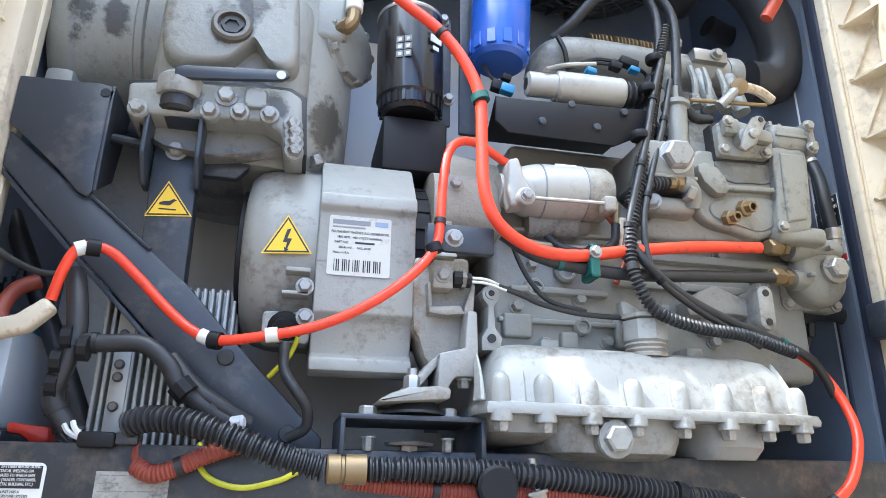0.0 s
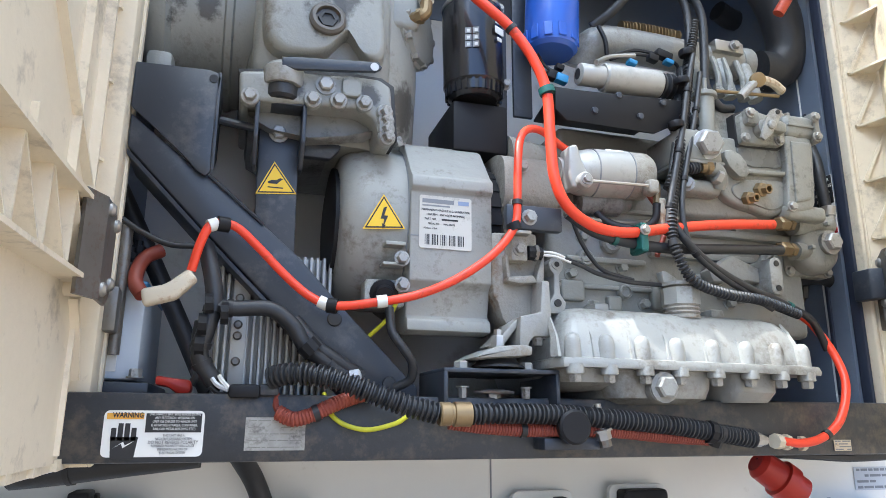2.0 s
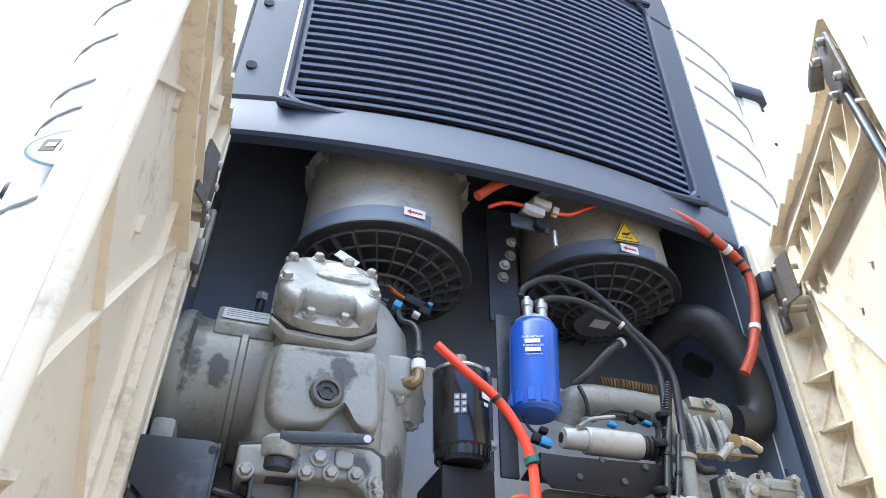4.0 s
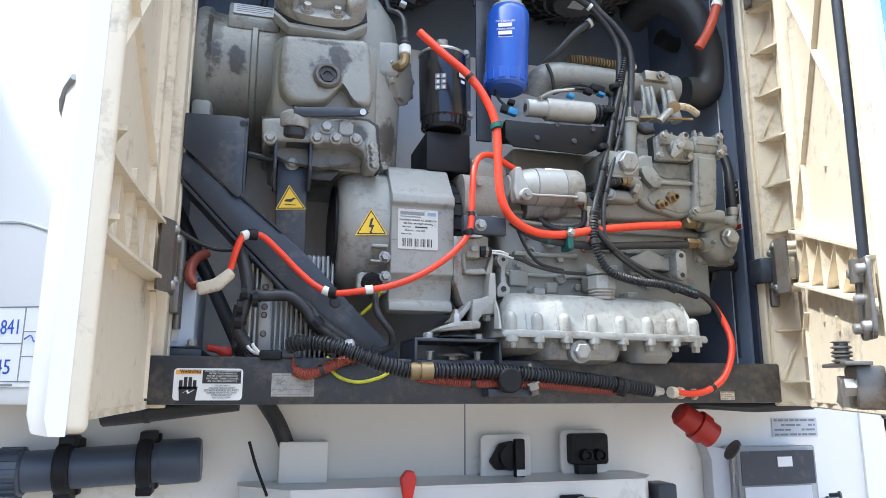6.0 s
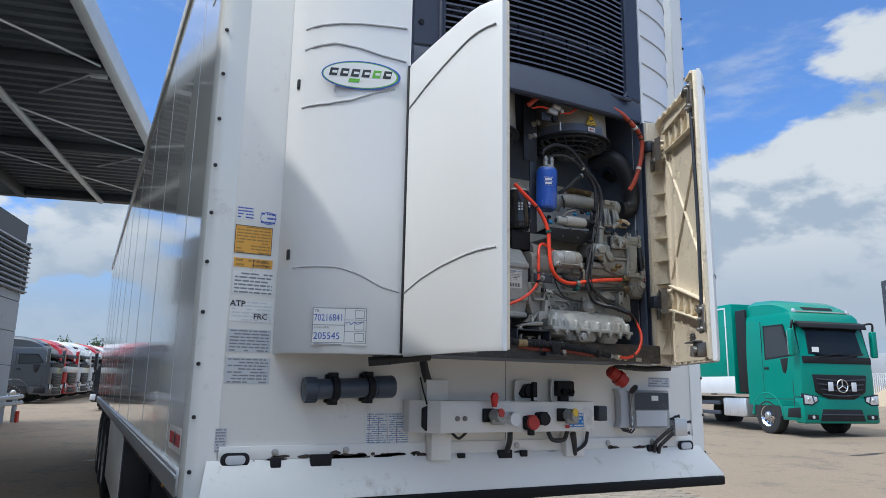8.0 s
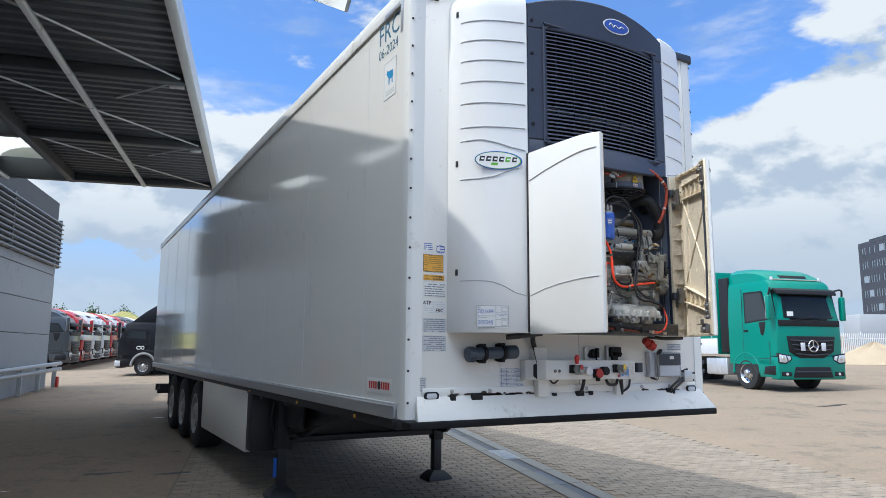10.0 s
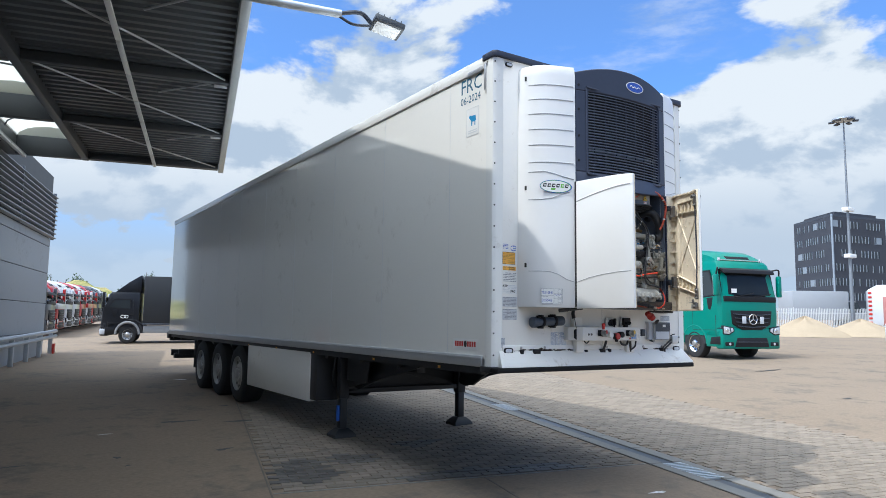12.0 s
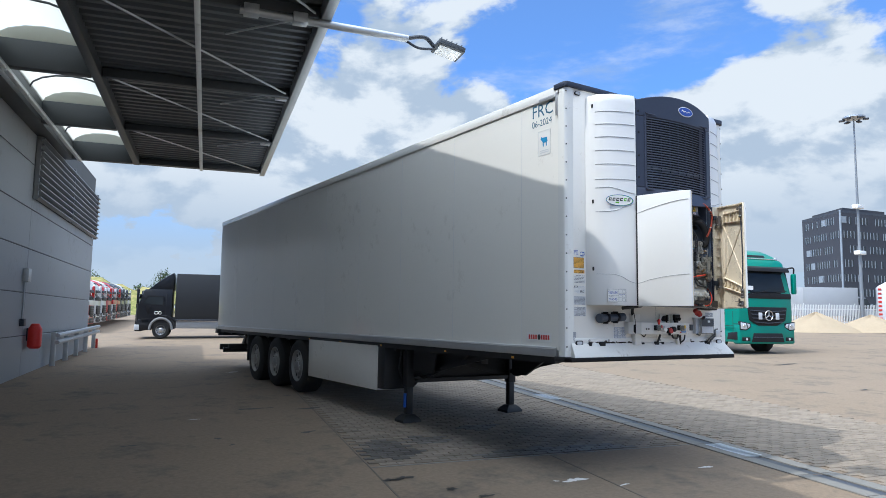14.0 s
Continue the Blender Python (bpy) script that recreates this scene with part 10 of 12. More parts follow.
for x, zz, lab in ((0.142, 1.500, "seven-pole"), (0.342, 1.508, "fifteen-pole")):
    ob = thing("flap_socket", (x, -0.02, zz - 0.05), "black " + lab + " socket on a white bracket plate", "socket", group="upper sockets")
    part("bracket_plate", prism(rounded(x - 0.062, zz - 0.055, x + 0.062, zz + 0.048, 0.014), -0.030, -0.018, "y", 0.003), WALL_WHITE, ob)
    part("bracket_leg", box(x - 0.05, -0.018, zz - 0.06, x + 0.05, -0.001, zz - 0.03, 0.002), WALL_WHITE, ob)
    if lab.startswith("seven"):
        part("socket_body", lathe([(0.030, 0), (0.032, 0.02), (0.028, 0.03)], (x + 0.004, -0.030, zz), (x + 0.004, -9, zz), 20), BLACK, ob)
        part("socket_wing", prism([(x - 0.045, zz - 0.012), (x - 0.02, zz + 0.028), (x + 0.012, zz + 0.034), (x + 0.012, zz - 0.03), (x - 0.03, zz - 0.03)], -0.05, -0.030, "y", 0.003), BLACK, ob)
        part("socket_strap", box(x + 0.006, -0.075, zz - 0.046, x + 0.030, -0.055, zz + 0.040, 0.004), BLACK, ob)
        part("socket_label", plate(-0.010, -0.007, 0.010, 0.007, at_front(x + 0.018, -0.0755, zz - 0.034)), LABEL, ob)
    else:
        part("socket_body", prism(rounded(x - 0.048, zz - 0.030, x + 0.048, zz + 0.040, 0.008), -0.060, -0.030, "y", 0.004), BLACK, ob)
        for dx in (-0.016, 0.020):
            part("socket_knob", lathe([(0.014, 0), (0.014, 0.02), (0.009, 0.022), (0.006, 0.015), (0, 0.015)], (x + dx, -0.060, zz - 0.008), (x + dx, -9, zz - 0.008), 16), BLACK, ob)
        part("socket_foot", box(x - 0.03, -0.055, zz - 0.058, x + 0.02, -0.03, zz - 0.030, 0.003), BLACK, ob)
# plug, junction box and pipes on the far side
rp = thing("red_power_plug", (0.560, -0.160, 1.569), "faded red three-phase power plug", "power plug")
part("plug_barrel", lathe([(0.020, 0), (0.028, 0.010), (0.030, 0.05), (0.036, 0.052), (0.036, 0.075), (0.030, 0.078), (0.030, 0.10), (0.0, 0.10)], (0.522, -0.150, 1.602), (0.651, -0.170, 1.513), 20), RED, rp)
part("plug_face", lathe([(0.026, 0), (0.026, 0.003)], (0.646, -0.172, 1.516), (0.667, -0.175, 1.501), 20), FRAME, rp)
part("plug_cord", hose([(0.529, -0.150, 1.599), (0.564, -0.150, 1.616), (0.658, -0.160, 1.613), (0.760, -0.165, 1.610)], 0.010, 8), RUBBER, rp)
jb = thing("junction_box", (0.818, -0.050, 1.324), "clear-lidded grey junction box on the front wall", "junction box")
jx0, jx1, jz0, jz1 = 0.736, 0.966, 1.333, 1.509
part("box_body", box(jx0, -0.05, jz0, jx1, -0.002, jz1, 0.006), LABEL_GREY, jb)
part("clear_lid", box(jx0 - 0.003, -0.075, jz0 - 0.003, jx1 + 0.003, -0.051, jz1 + 0.003, 0.006), SMOKED, jb, "smoky clear plastic lid")
part("dark_window", plate(jx0 + 0.006 - (jx0 + jx1) / 2, -0.002, jx1 - 0.006 - (jx0 + jx1) / 2, (jz1 - jz0) / 2 - 0.008, at_front((jx0 + jx1) / 2, -0.0755, (jz0 + jz1) / 2)), FRAME, jb, "dark upper half seen through the lid")
part("paper_card", plate(jx0 + 0.012 - (jx0 + jx1) / 2, -(jz1 - jz0) / 2 + 0.008, jx1 - 0.02 - (jx0 + jx1) / 2, -0.006, at_front((jx0 + jx1) / 2, -0.0755, (jz0 + jz1) / 2)), LABEL_GREY, jb)
part("lid_label", plate(-0.022, -0.012, 0.022, 0.012, at_front((jx0 + jx1) / 2 + 0.02, -0.0768, jz1 - 0.035)), LABEL, jb)
part("side_plate", prism([(jx0 - 0.07, jz0 + 0.0), (jx0 - 0.055, jz0 + 0.03), (jx0 - 0.055, jz1 - 0.03), (jx0 - 0.07, jz1 + 0.008), (jx0 - 0.004, jz1 - 0.006), (jx0 - 0.004, jz0)], -0.045, -0.002, "y", 0.003), LABEL_GREY, jb)
for k in range(4):
    part("cable_tail", hose([(jx0 - 0.05 + 0.014 * k, -0.03, jz0 + 0.002), (jx0 - 0.045 + 0.014 * k, -0.05, jz0 - 0.015 - 0.003 * k), (jx0 - 0.03 + 0.02 * k, -0.04, jz0 - 0.008)], 0.0035, 6), RUBBER, jb)
vb = thing("valve_block", (1.052, -0.060, 1.308), "small metal valve block with two black pipes", "valve")
part("block", box(0.996, -0.08, 1.290, 1.081, -0.02, 1.372, 0.005), ALU, vb)
for q in ((0.983, -0.060, 1.372), (1.098, -0.060, 1.355), (1.087, -0.060, 1.300), (1.022, -0.060, 1.383)):
    part("stub", lathe([(0.006, 0), (0.006, 0.02), (0.009, 0.022), (0.009, 0.028)], (q[0], -0.05, q[2]), (q[0] + 0.3, -0.5, q[2] + 0.1), 8), FRAME, vb)
part("pipe", hose([(1.004, -0.060, 1.334), (0.947, -0.050, 1.296), (0.898, -0.040, 1.255), (0.898, -0.030, 1.214)], 0.009, 10), RUBBER, vb)
part("pipe", hose([(1.002, -0.060, 1.306), (0.964, -0.050, 1.274), (0.927, -0.040, 1.241), (0.927, -0.030, 1.208)], 0.009, 10), RUBBER, vb)
# drain hoses under the unit
cable("drain_hose", [(-0.693, -0.200, 1.601), (-0.637, -0.220, 1.607), (-0.552, -0.240, 1.618), (-0.460, -0.250, 1.629)], 0.018, RUBBER, "short black hose end below the unit", ties=(0.4,))
cable("drain_hose", [(-0.417, -0.100, 1.635), (-0.381, -0.050, 1.580), (-0.359, -0.040, 1.531)], 0.017, RUBBER, "black drain hose into the duct")
cable("drain_hose", [(0.642, -0.140, 1.618), (0.729, -0.160, 1.612), (0.874, -0.180, 1.618)], 0.013, RUBBER, "short black hose end below the unit")
cable("panel_cable", [(-0.254, -0.060, 1.324), (-0.227, -0.070, 1.302), (-0.186, -0.060, 1.323)], 0.006, RUBBER, "black cable loop below the panel", "cable")
cable("panel_cable", [(0.237, -0.060, 1.322), (0.254, -0.070, 1.288), (0.316, -0.070, 1.287), (0.344, -0.060, 1.321)], 0.010, RUBBER, "black cable loop below the panel", "cable")
cable("panel_cable", [(0.022, -0.080, 1.322), (0.038, -0.050, 1.281), (0.036, -0.030, 1.237)], 0.012, RUBBER, "black cable down to the ledge", "cable")
cable("panel_cable", [(0.376, -0.060, 1.315), (0.389, -0.050, 1.267), (0.396, -0.040, 1.216)], 0.014, RUBBER, "thick black cable down to the ledge", "cable")
cable("panel_cable", [(0.461, -0.060, 1.319), (0.446, -0.060, 1.266), (0.401, -0.050, 1.234)], 0.008, RUBBER, "black cable loop below the panel", "cable")
part("wall_seam", box(0.050 - 0.0015, -0.0015, 1.29, 0.050 + 0.0015, -0.0002, 1.63), INK_GREY, TRAILER)
# side writing
text_mesh("FRC", 0.20, at_left(-1.2862, 0.365, 3.735), "writing", INK_TEAL, TRAILER)
text_mesh("06-2024", 0.105, at_left(-1.2862, 0.375, 3.60), "writing", INK_TEAL, TRAILER, squeeze=0.95)
bl = thing("animal_transport_sign", (-1.288, 0.33, 3.20), "white square sign with a blue animal shape", "sign")
ml = at_left(-1.2858, 0.335, 3.372)
part("sheet", plate(-0.10, -0.135, 0.10, 0.135, ml), LABEL, bl)
for u0, v0, u1, v1 in ((-0.10, 0.131, 0.10, 0.135), (-0.10, -0.135, 0.10, -0.131), (-0.10, -0.135, -0.096, 0.135), (0.096, -0.135, 0.10, 0.135)):
    part("edge_line", plate(u0, v0, u1, v1, ml, 0.002), INK_PALE, bl)
part("animal_shape", prism([(-0.045, 0.07), (-0.03, 0.06), (0.045, 0.055), (0.055, 0.01), (0.042, 0.0), (0.045, -0.04), (0.032, -0.04), (0.028, -0.002), (-0.005, 0.0), (-0.008, -0.04), (-0.022, -0.04), (-0.024, 0.01), (-0.042, 0.03), (-0.058, 0.045), (-0.055, 0.06)], 0.001, 0.002, "z", m=ml), INK_BLUE2, bl)
for v in (-0.085, -0.105):
    part("print_bar", plate(-0.07, v - 0.006, 0.07, v + 0.006, ml, 0.0018), INK_PALE, bl)
fp = thing("maker_sign", (-1.288, 0.40, 1.25), "white sign with red lettering bars", "sign")
mf = at_left(-1.2858, 0.42, 1.285)
part("sheet", plate(-0.20, -0.048, 0.20, 0.048, mf), LABEL, fp)
for k, (u0, u1) in enumerate(((-0.17, -0.03), (0.03, 0.17))):
    for i in range(4):
        part("print_bar", plate(u0 + i * 0.036, -0.024, u0 + i * 0.036 + 0.026, 0.024, mf, 0.0018), INK_RED, fp)
part("print_dot", prism([(0.024 * math.cos(2 * math.pi * i / 16), 0.03 * math.sin(2 * math.pi * i / 16)) for i in range(16)], 0.001, 0.0018, "z", m=mf), INK, fp)
part("corner_plate", box(-1.306, 0.10, 3.62, -1.30, 0.135, 3.87, 0.002), ALU, TRAILER)
part("corner_plate", box(-1.306, 0.16, 3.82, -1.30, 0.40, 3.86, 0.002), ALU, TRAILER)
for y in (0.72, 2.1, 3.5, 4.9, 6.3, 7.7, 9.1, 10.5, 11.9):
    part("panel_joint", box(-1.2864, y - 0.002, 1.19, -1.2848, y + 0.002, 3.83), INK_PALE, TRAILER)
for y in (0.9, 2.3, 4.1, 5.6, 7.0):
    part("side_marker", box(-1.268, y - 0.02, 1.035, -1.26, y + 0.02, 1.06, 0.003), AMBER, TRAILER)


# ---- yard: parked trucks, fence, heaps, far buildings ----
TRUCK_GREEN = material("truck_green_paint", (0.0, 0.185, 0.135), 0.3, grain=0.01, blotch=0.03, coat=0.15, spec=0.3)
CHROME = material("chrome", (0.7, 0.7, 0.7), 0.15, metal=1.0, grain=0.02, blotch=0.03)
LAMP_GLASS = material("headlamp_glass", (0.62, 0.64, 0.66), 0.12, metal=0.3, coat=0.6)
TRUCK_BLACK = material("truck_black_paint", (0.010, 0.011, 0.014), 0.4, grain=0.02, blotch=0.05, coat=0.1, spec=0.3)
CURTAIN = material("black_tarpaulin", (0.011, 0.013, 0.016), 0.6, grain=0.05, blotch=0.1, bump=0.05)
SAND = material("sand", (0.34, 0.27, 0.185), 0.95, grain=0.12, scale=8, blotch=0.1, blotch_scale=1.5, bump=0.5, bump_scale=5, spec=0.2)
GRASS = material("dry_grass", (0.30, 0.26, 0.11), 0.95, grain=0.35, scale=1.8, blotch=0.30, blotch_scale=0.2, dirt=(0.10, 0.14, 0.035), dirt_amount=0.6, dirt_scale=0.35, bump=0.6, bump_scale=2, spec=0.1)
BRICK_DARK = material("dark_brick_facade", (0.040, 0.044, 0.056), 0.7, grain=0.15, scale=3, blotch=0.1, blotch_scale=0.2)
PANE_PALE = material("pale_window", (0.24, 0.275, 0.31), 0.2, grain=0.05)
FENCE_WHITE = material("fence_white", (0.72, 0.72, 0.70), 0.5)
LEAF = material("leaf_green", (0.05, 0.085, 0.03), 0.7, grain=0.2, blotch=0.3, blotch_scale=3)
BARK = material("bark", (0.09, 0.07, 0.05), 0.9, grain=0.2)
TRUCK_RED = material("truck_red_paint", (0.42, 0.015, 0.015), 0.3, coat=0.4)
TRUCK_WHITE = material("truck_white_paint", (0.58, 0.585, 0.59), 0.3, coat=0.4)
TRUCK_GREY = material("truck_grey_paint", (0.05, 0.055, 0.06), 0.3, coat=0.4)


def placed(px, py, heading):
    """Local frame: x to the vehicle's left, y back, z up, at the front of the vehicle on the ground."""
    h = Vector((heading[0], heading[1], 0)).normalized()
    back, left = -h, Vector((-h.y, h.x, 0))
    return Matrix(((left.x, back.x, 0, px), (left.y, back.y, 0, py), (0, 0, 1, ground_z(px, py)), (0, 0, 0, 1)))


def vpart(name, b, mat, owner, m, label=""):
    b.transform(m)
    return part(name, b, mat, owner, label)


def road_wheel(owner, m, x, y, r, w, s, rim_mat):
    c, q = Vector((x, y, r)), Vector((x - s, y, r))
    t = vpart("wheel", lathe([(r * 0.58, 0.17), (r * 0.58, 0.01), (r * 0.8, -0.01), (r * 0.95, 0.01), (r, 0.05), (r, w - 0.05), (r * 0.95, w - 0.01), (r * 0.6, w)], c, q, 32), TYRE, owner, m)
    vpart("rim", lathe([(r * 0.585, 0.16), (r * 0.585, 0.0), (r * 0.56, 0.015), (r * 0.50, 0.05), (r * 0.36, 0.07), (r * 0.30, 0.02), (r * 0.20, 0.0), (r * 0.12, -0.03), (0, -0.03)], c, q, 28), rim_mat, t, m, "bright aluminium rim" if rim_mat is CHROME else "")
    vpart("hub_cap", lathe([(r * 0.20, 0.0), (r * 0.20, 0.05), (r * 0.15, 0.07), (0, 0.075)], (x - s * 0.02, y, r), (x + s, y, r), 18), STEEL, t, m)
    for k in range(10):
        a = 2 * math.pi * (k + 0.5) / 10
        vpart("wheel_nut", lathe([(r * 0.035, 0), (r * 0.03, 0.03)], (x - s * 0.03, y + r * 0.27 * math.cos(a), r + r * 0.27 * math.sin(a)), (x + s, y + r * 0.27 * math.cos(a), r + r * 0.27 * math.sin(a)), 6), FRAME, t, m)
    for k in range(10):
        a = 2 * math.pi * k / 10
        vpart("hand_hole", lathe([(r * 0.075, 0), (r * 0.075, 0.006)], (x + s * -0.055, y + r * 0.44 * math.cos(a), r + r * 0.44 * math.sin(a)), (x + s, y + r * 0.44 * math.cos(a), r + r * 0.44 * math.sin(a)), 8), INK, t, m)
    return t


def cab(owner, m, W, L, H, paint, roof=0.65, sleeper=True, up=0.0):
    """A tractor cab, front at y = 0; up lifts the windscreen and the grille."""
    hw = W / 2
    sill = 1.97 + up
    rings = []
    for z, f, wd in ((0.80, 0.02, 1.0), (1.30 + up, -0.02, 1.0), (sill - 0.12, 0.0, 1.0), (sill - 0.02, 0.02, 1.0), (H - 0.55, 0.16, 0.97), (H - 0.12, 0.28, 0.95), (H, 0.40, 0.92)):
        x = hw * wd
        rings.append([(-x * 0.86, f, z), (-x * 0.96, f + 0.06, z), (-x, f + 0.26, z), (-x, L, z), (x, L, z), (x, f + 0.26, z), (x * 0.96, f + 0.06, z), (x * 0.86, f, z)])
    vpart("cab_shell", loft(rings), paint, owner, m)
    if roof:
        rr = []
        for y, zt, wd in ((0.46, 0.03, 0.84), (0.58, roof * 0.30, 0.86), (0.78, roof * 0.58, 0.87), (1.05, roof * 0.80, 0.88), (1.40, roof * 0.94, 0.89), (L, roof, 0.90)):
            x = hw * wd
            rr.append([(-x, y, H - 0.02), (x, y, H - 0.02), (x * 0.97, y, H + zt * 0.7), (x * 0.72, y, H + zt), (-x * 0.72, y, H + zt), (-x * 0.97, y, H + zt * 0.7)])
        deflector = vpart("roof_deflector", loft(rr), paint, owner, m)
        vpart("deflector_opening", prism([(0.50, H + roof * 0.12), (0.60, H + roof * 0.40), (0.70, H + roof * 0.40), (0.70, H + roof * 0.12)], -hw * 0.42, hw * 0.42, "x", 0.01), BLACK, deflector, m)
    # windscreen: bowed glass in a black surround
    def pane(x0, za, zb, grow, name, mat, label=""):
        b = bmesh.new()
        rows = []
        for i in range(4):
            z = za + (zb - za) * i / 3
            f = 0.02 + (0.16 - 0.02) * (z - sill) / (H - 0.55 - sill)
            rows.append([b.verts.new((x, f - grow + 0.07 * abs(x / hw) ** 3, z)) for x in (-x0, -x0 * 0.9, -x0 * 0.5, 0, x0 * 0.5, x0 * 0.9, x0)])
        for r0, r1 in zip(rows, rows[1:]):
            for i in range(6):
                b.faces.new((r0[i], r0[i + 1], r1[i + 1], r1[i]))
        bmesh.ops.solidify(b, geom=b.faces[:], thickness=0.01)
        return vpart(name, b, mat, owner, m, label)

    pane(hw * 0.93, sill - 0.04, H - 0.30, 0.012, "screen_surround", BLACK)
    screen = pane(hw * 0.87, sill + 0.03, H - 0.34, 0.026, "windscreen", GLASS_DARK, "dark reflecting windscreen")
    vpart("sun_visor", prism([(0.00, H - 0.44), (0.05, H - 0.32), (0.22, H - 0.25), (0.22, H - 0.30), (0.04, H - 0.46)], -hw * 0.90, hw * 0.90, "x", 0.01), BLACK, owner, m, "dark sun visor")
    for s in (-1, 1):
        vpart("side_window", prism([(0.34, sill + 0.02), (1.30, sill - 0.05), (1.30, H - 0.38), (0.60, H - 0.38)], s * (hw + 0.004), s * (hw - 0.02), "x"), GLASS_DARK, owner, m)
        vpart("window_frame", prism([(0.28, sill - 0.02), (1.36, sill - 0.10), (1.36, H - 0.33), (0.55, H - 0.33)], s * (hw + 0.002), s * (hw - 0.02), "x"), BLACK, owner, m)
        vpart("door_seam", box(s * (hw + 0.002), 1.46, 1.0, s * (hw - 0.01), 1.475, H - 0.2), INK, owner, m)
        vpart("door_seam", box(s * (hw + 0.002), 0.30, 0.98, s * (hw - 0.01), 1.475, 0.995), INK, owner, m)
        vpart("door_handle", box(s * (hw + 0.02), 1.22, sill - 0.36, s * hw, 1.42, sill - 0.30, 0.008), BLACK, owner, m)
        vpart("mirror", box(s * (hw + 0.06), 0.02, sill - 0.02, s * (hw + 0.22), 0.16, sill + 0.72, 0.04, 3), paint, owner, m)
        vpart("mirror_face", box(s * (hw + 0.075), 0.158, sill + 0.02, s * (hw + 0.205), 0.166, sill + 0.68), LAMP_GLASS, owner, m)
        vpart("mirror_arm", hose([(s * (hw - 0.05), 0.22, H - 0.30), (s * (hw + 0.10), 0.05, H - 0.28), (s * (hw + 0.14), 0.08, sill + 0.70)], 0.03, 8, 4), BLACK, owner, m)
        vpart("wheel_arch", hose([(s * (hw - 0.04), 1.40 + 0.62 * math.cos(a), 0.52 + 0.62 * math.sin(a)) for a in [radians(k) for k in range(0, 181, 20)]], 0.05, 8, 3), paint, owner, m)
        vpart("arch_shadow", box(s * (hw - 0.02), 0.86, 0.50, s * (hw - 0.4), 1.94, 1.06), INK, owner, m)
        vpart("step_panel", box(s * hw, 0.12, 0.42, s * (hw - 0.1), 0.80, 0.96, 0.03), paint, owner, m)
        lamp = vpart("headlamp", prism([(s * hw * 0.985, 0.92 + up), (s * hw * 0.66, 0.86 + up), (s * hw * 0.64, 0.76 + up), (s * hw * 0.80, 0.66 + up), (s * hw * 0.985, 0.68 + up)], -0.045, 0.10, "y", 0.015), LAMP_GLASS, owner, m, "clear headlamp")
        vpart("reflector", lathe([(0.055, 0.0), (0.05, 0.01), (0, 0.012)], (s * hw * 0.86, -0.045, 0.79 + up), (s * hw * 0.86, -1, 0.79 + up), 16), CHROME, lamp, m)
        vpart("lamp_bezel", prism([(s * hw * 0.992, 0.95 + up), (s * hw * 0.63, 0.88 + up), (s * hw * 0.61, 0.75 + up), (s * hw * 0.79, 0.63 + up), (s * hw * 0.992, 0.65 + up)], -0.040, 0.08, "y", 0.01), BLACK, owner, m)
        vpart("lamp_divider", prism([(s * hw * 0.80, 0.90 + up), (s * hw * 0.76, 0.89 + up), (s * hw * 0.72, 0.72 + up), (s * hw * 0.75, 0.70 + up)], -0.049, 0.05, "y", 0.004), FRAME, lamp, m)
        vpart("fender_seam", box(s * (hw + 0.003), 0.30, 0.50, s * (hw - 0.02), 0.318, 1.30 + up), INK, owner, m)
        vpart("step_recess", prism([(0.10, 0.50), (0.62, 0.50), (0.56, 0.74), (0.10, 0.78)], s * (hw + 0.004), s * (hw - 0.06), "x", 0.01), BLACK, owner, m)
        vpart("bumper_gap", box(s * (hw + 0.004), -0.02, 0.93 + up * 0.6, s * (hw - 0.30), 0.32, 0.945 + up * 0.6), INK, owner, m)
        vpart("door_recess", prism([(0.42, sill - 0.06), (0.74, sill - 0.08), (0.66, sill - 0.46), (0.56, sill - 0.50), (0.48, sill - 0.34)], s * (hw + 0.003), s * (hw - 0.03), "x", 0.006), BLACK, owner, m)
        vpart("fog_lamp", box(s * hw * 0.64, -0.045, 0.46, s * hw * 0.94, 0.05, 0.60, 0.03), BLACK, owner, m)
        vpart("fog_glass", rod((s * hw * 0.78, -0.05, 0.53), (s * hw * 0.78, -0.03, 0.53), 0.045, 14), LAMP_GLASS, owner, m)
        if sleeper:
            vpart("air_deflector", box(s * (hw - 0.02), L, 1.15, s * (hw - 0.12), L + 0.45, H + roof * 0.5, 0.03), BLACK, owner, m)
    vpart("bumper", box(-hw, -0.03, 0.36, hw, 0.35, 0.95 + up * 0.6, 0.06), paint, owner, m)
    vpart("lower_intake", prism([(-hw * 0.52, 0.74), (hw * 0.52, 0.74), (hw * 0.60, 0.42), (-hw * 0.60, 0.42)], -0.045, 0.05, "y", 0.02), BLACK, owner, m)
    vpart("intake_bar", box(-hw * 0.54, -0.06, 0.58, hw * 0.54, -0.04, 0.61, 0.008), FRAME, owner, m)
    vpart("grille_surround", prism([(-hw * 0.72, 1.46 + up), (hw * 0.72, 1.46 + up), (hw * 0.66, 1.0 + up), (hw * 0.34, 0.80 + up), (-hw * 0.34, 0.80 + up), (-hw * 0.66, 1.0 + up)], -0.045, 0.06, "y", 0.02), BLACK, owner, m, "black radiator grille")
    for k in range(4):
        z = 0.90 + up + k * 0.135
        x = hw * (0.50 + 0.05 * k)
        vpart("grille_slat", prism([(-x, z + 0.05), (0, z + 0.01), (x, z + 0.05), (x, z + 0.02), (0, z - 0.03), (-x, z + 0.02)], -0.085, -0.045, "y", 0.008), FRAME, owner, m)
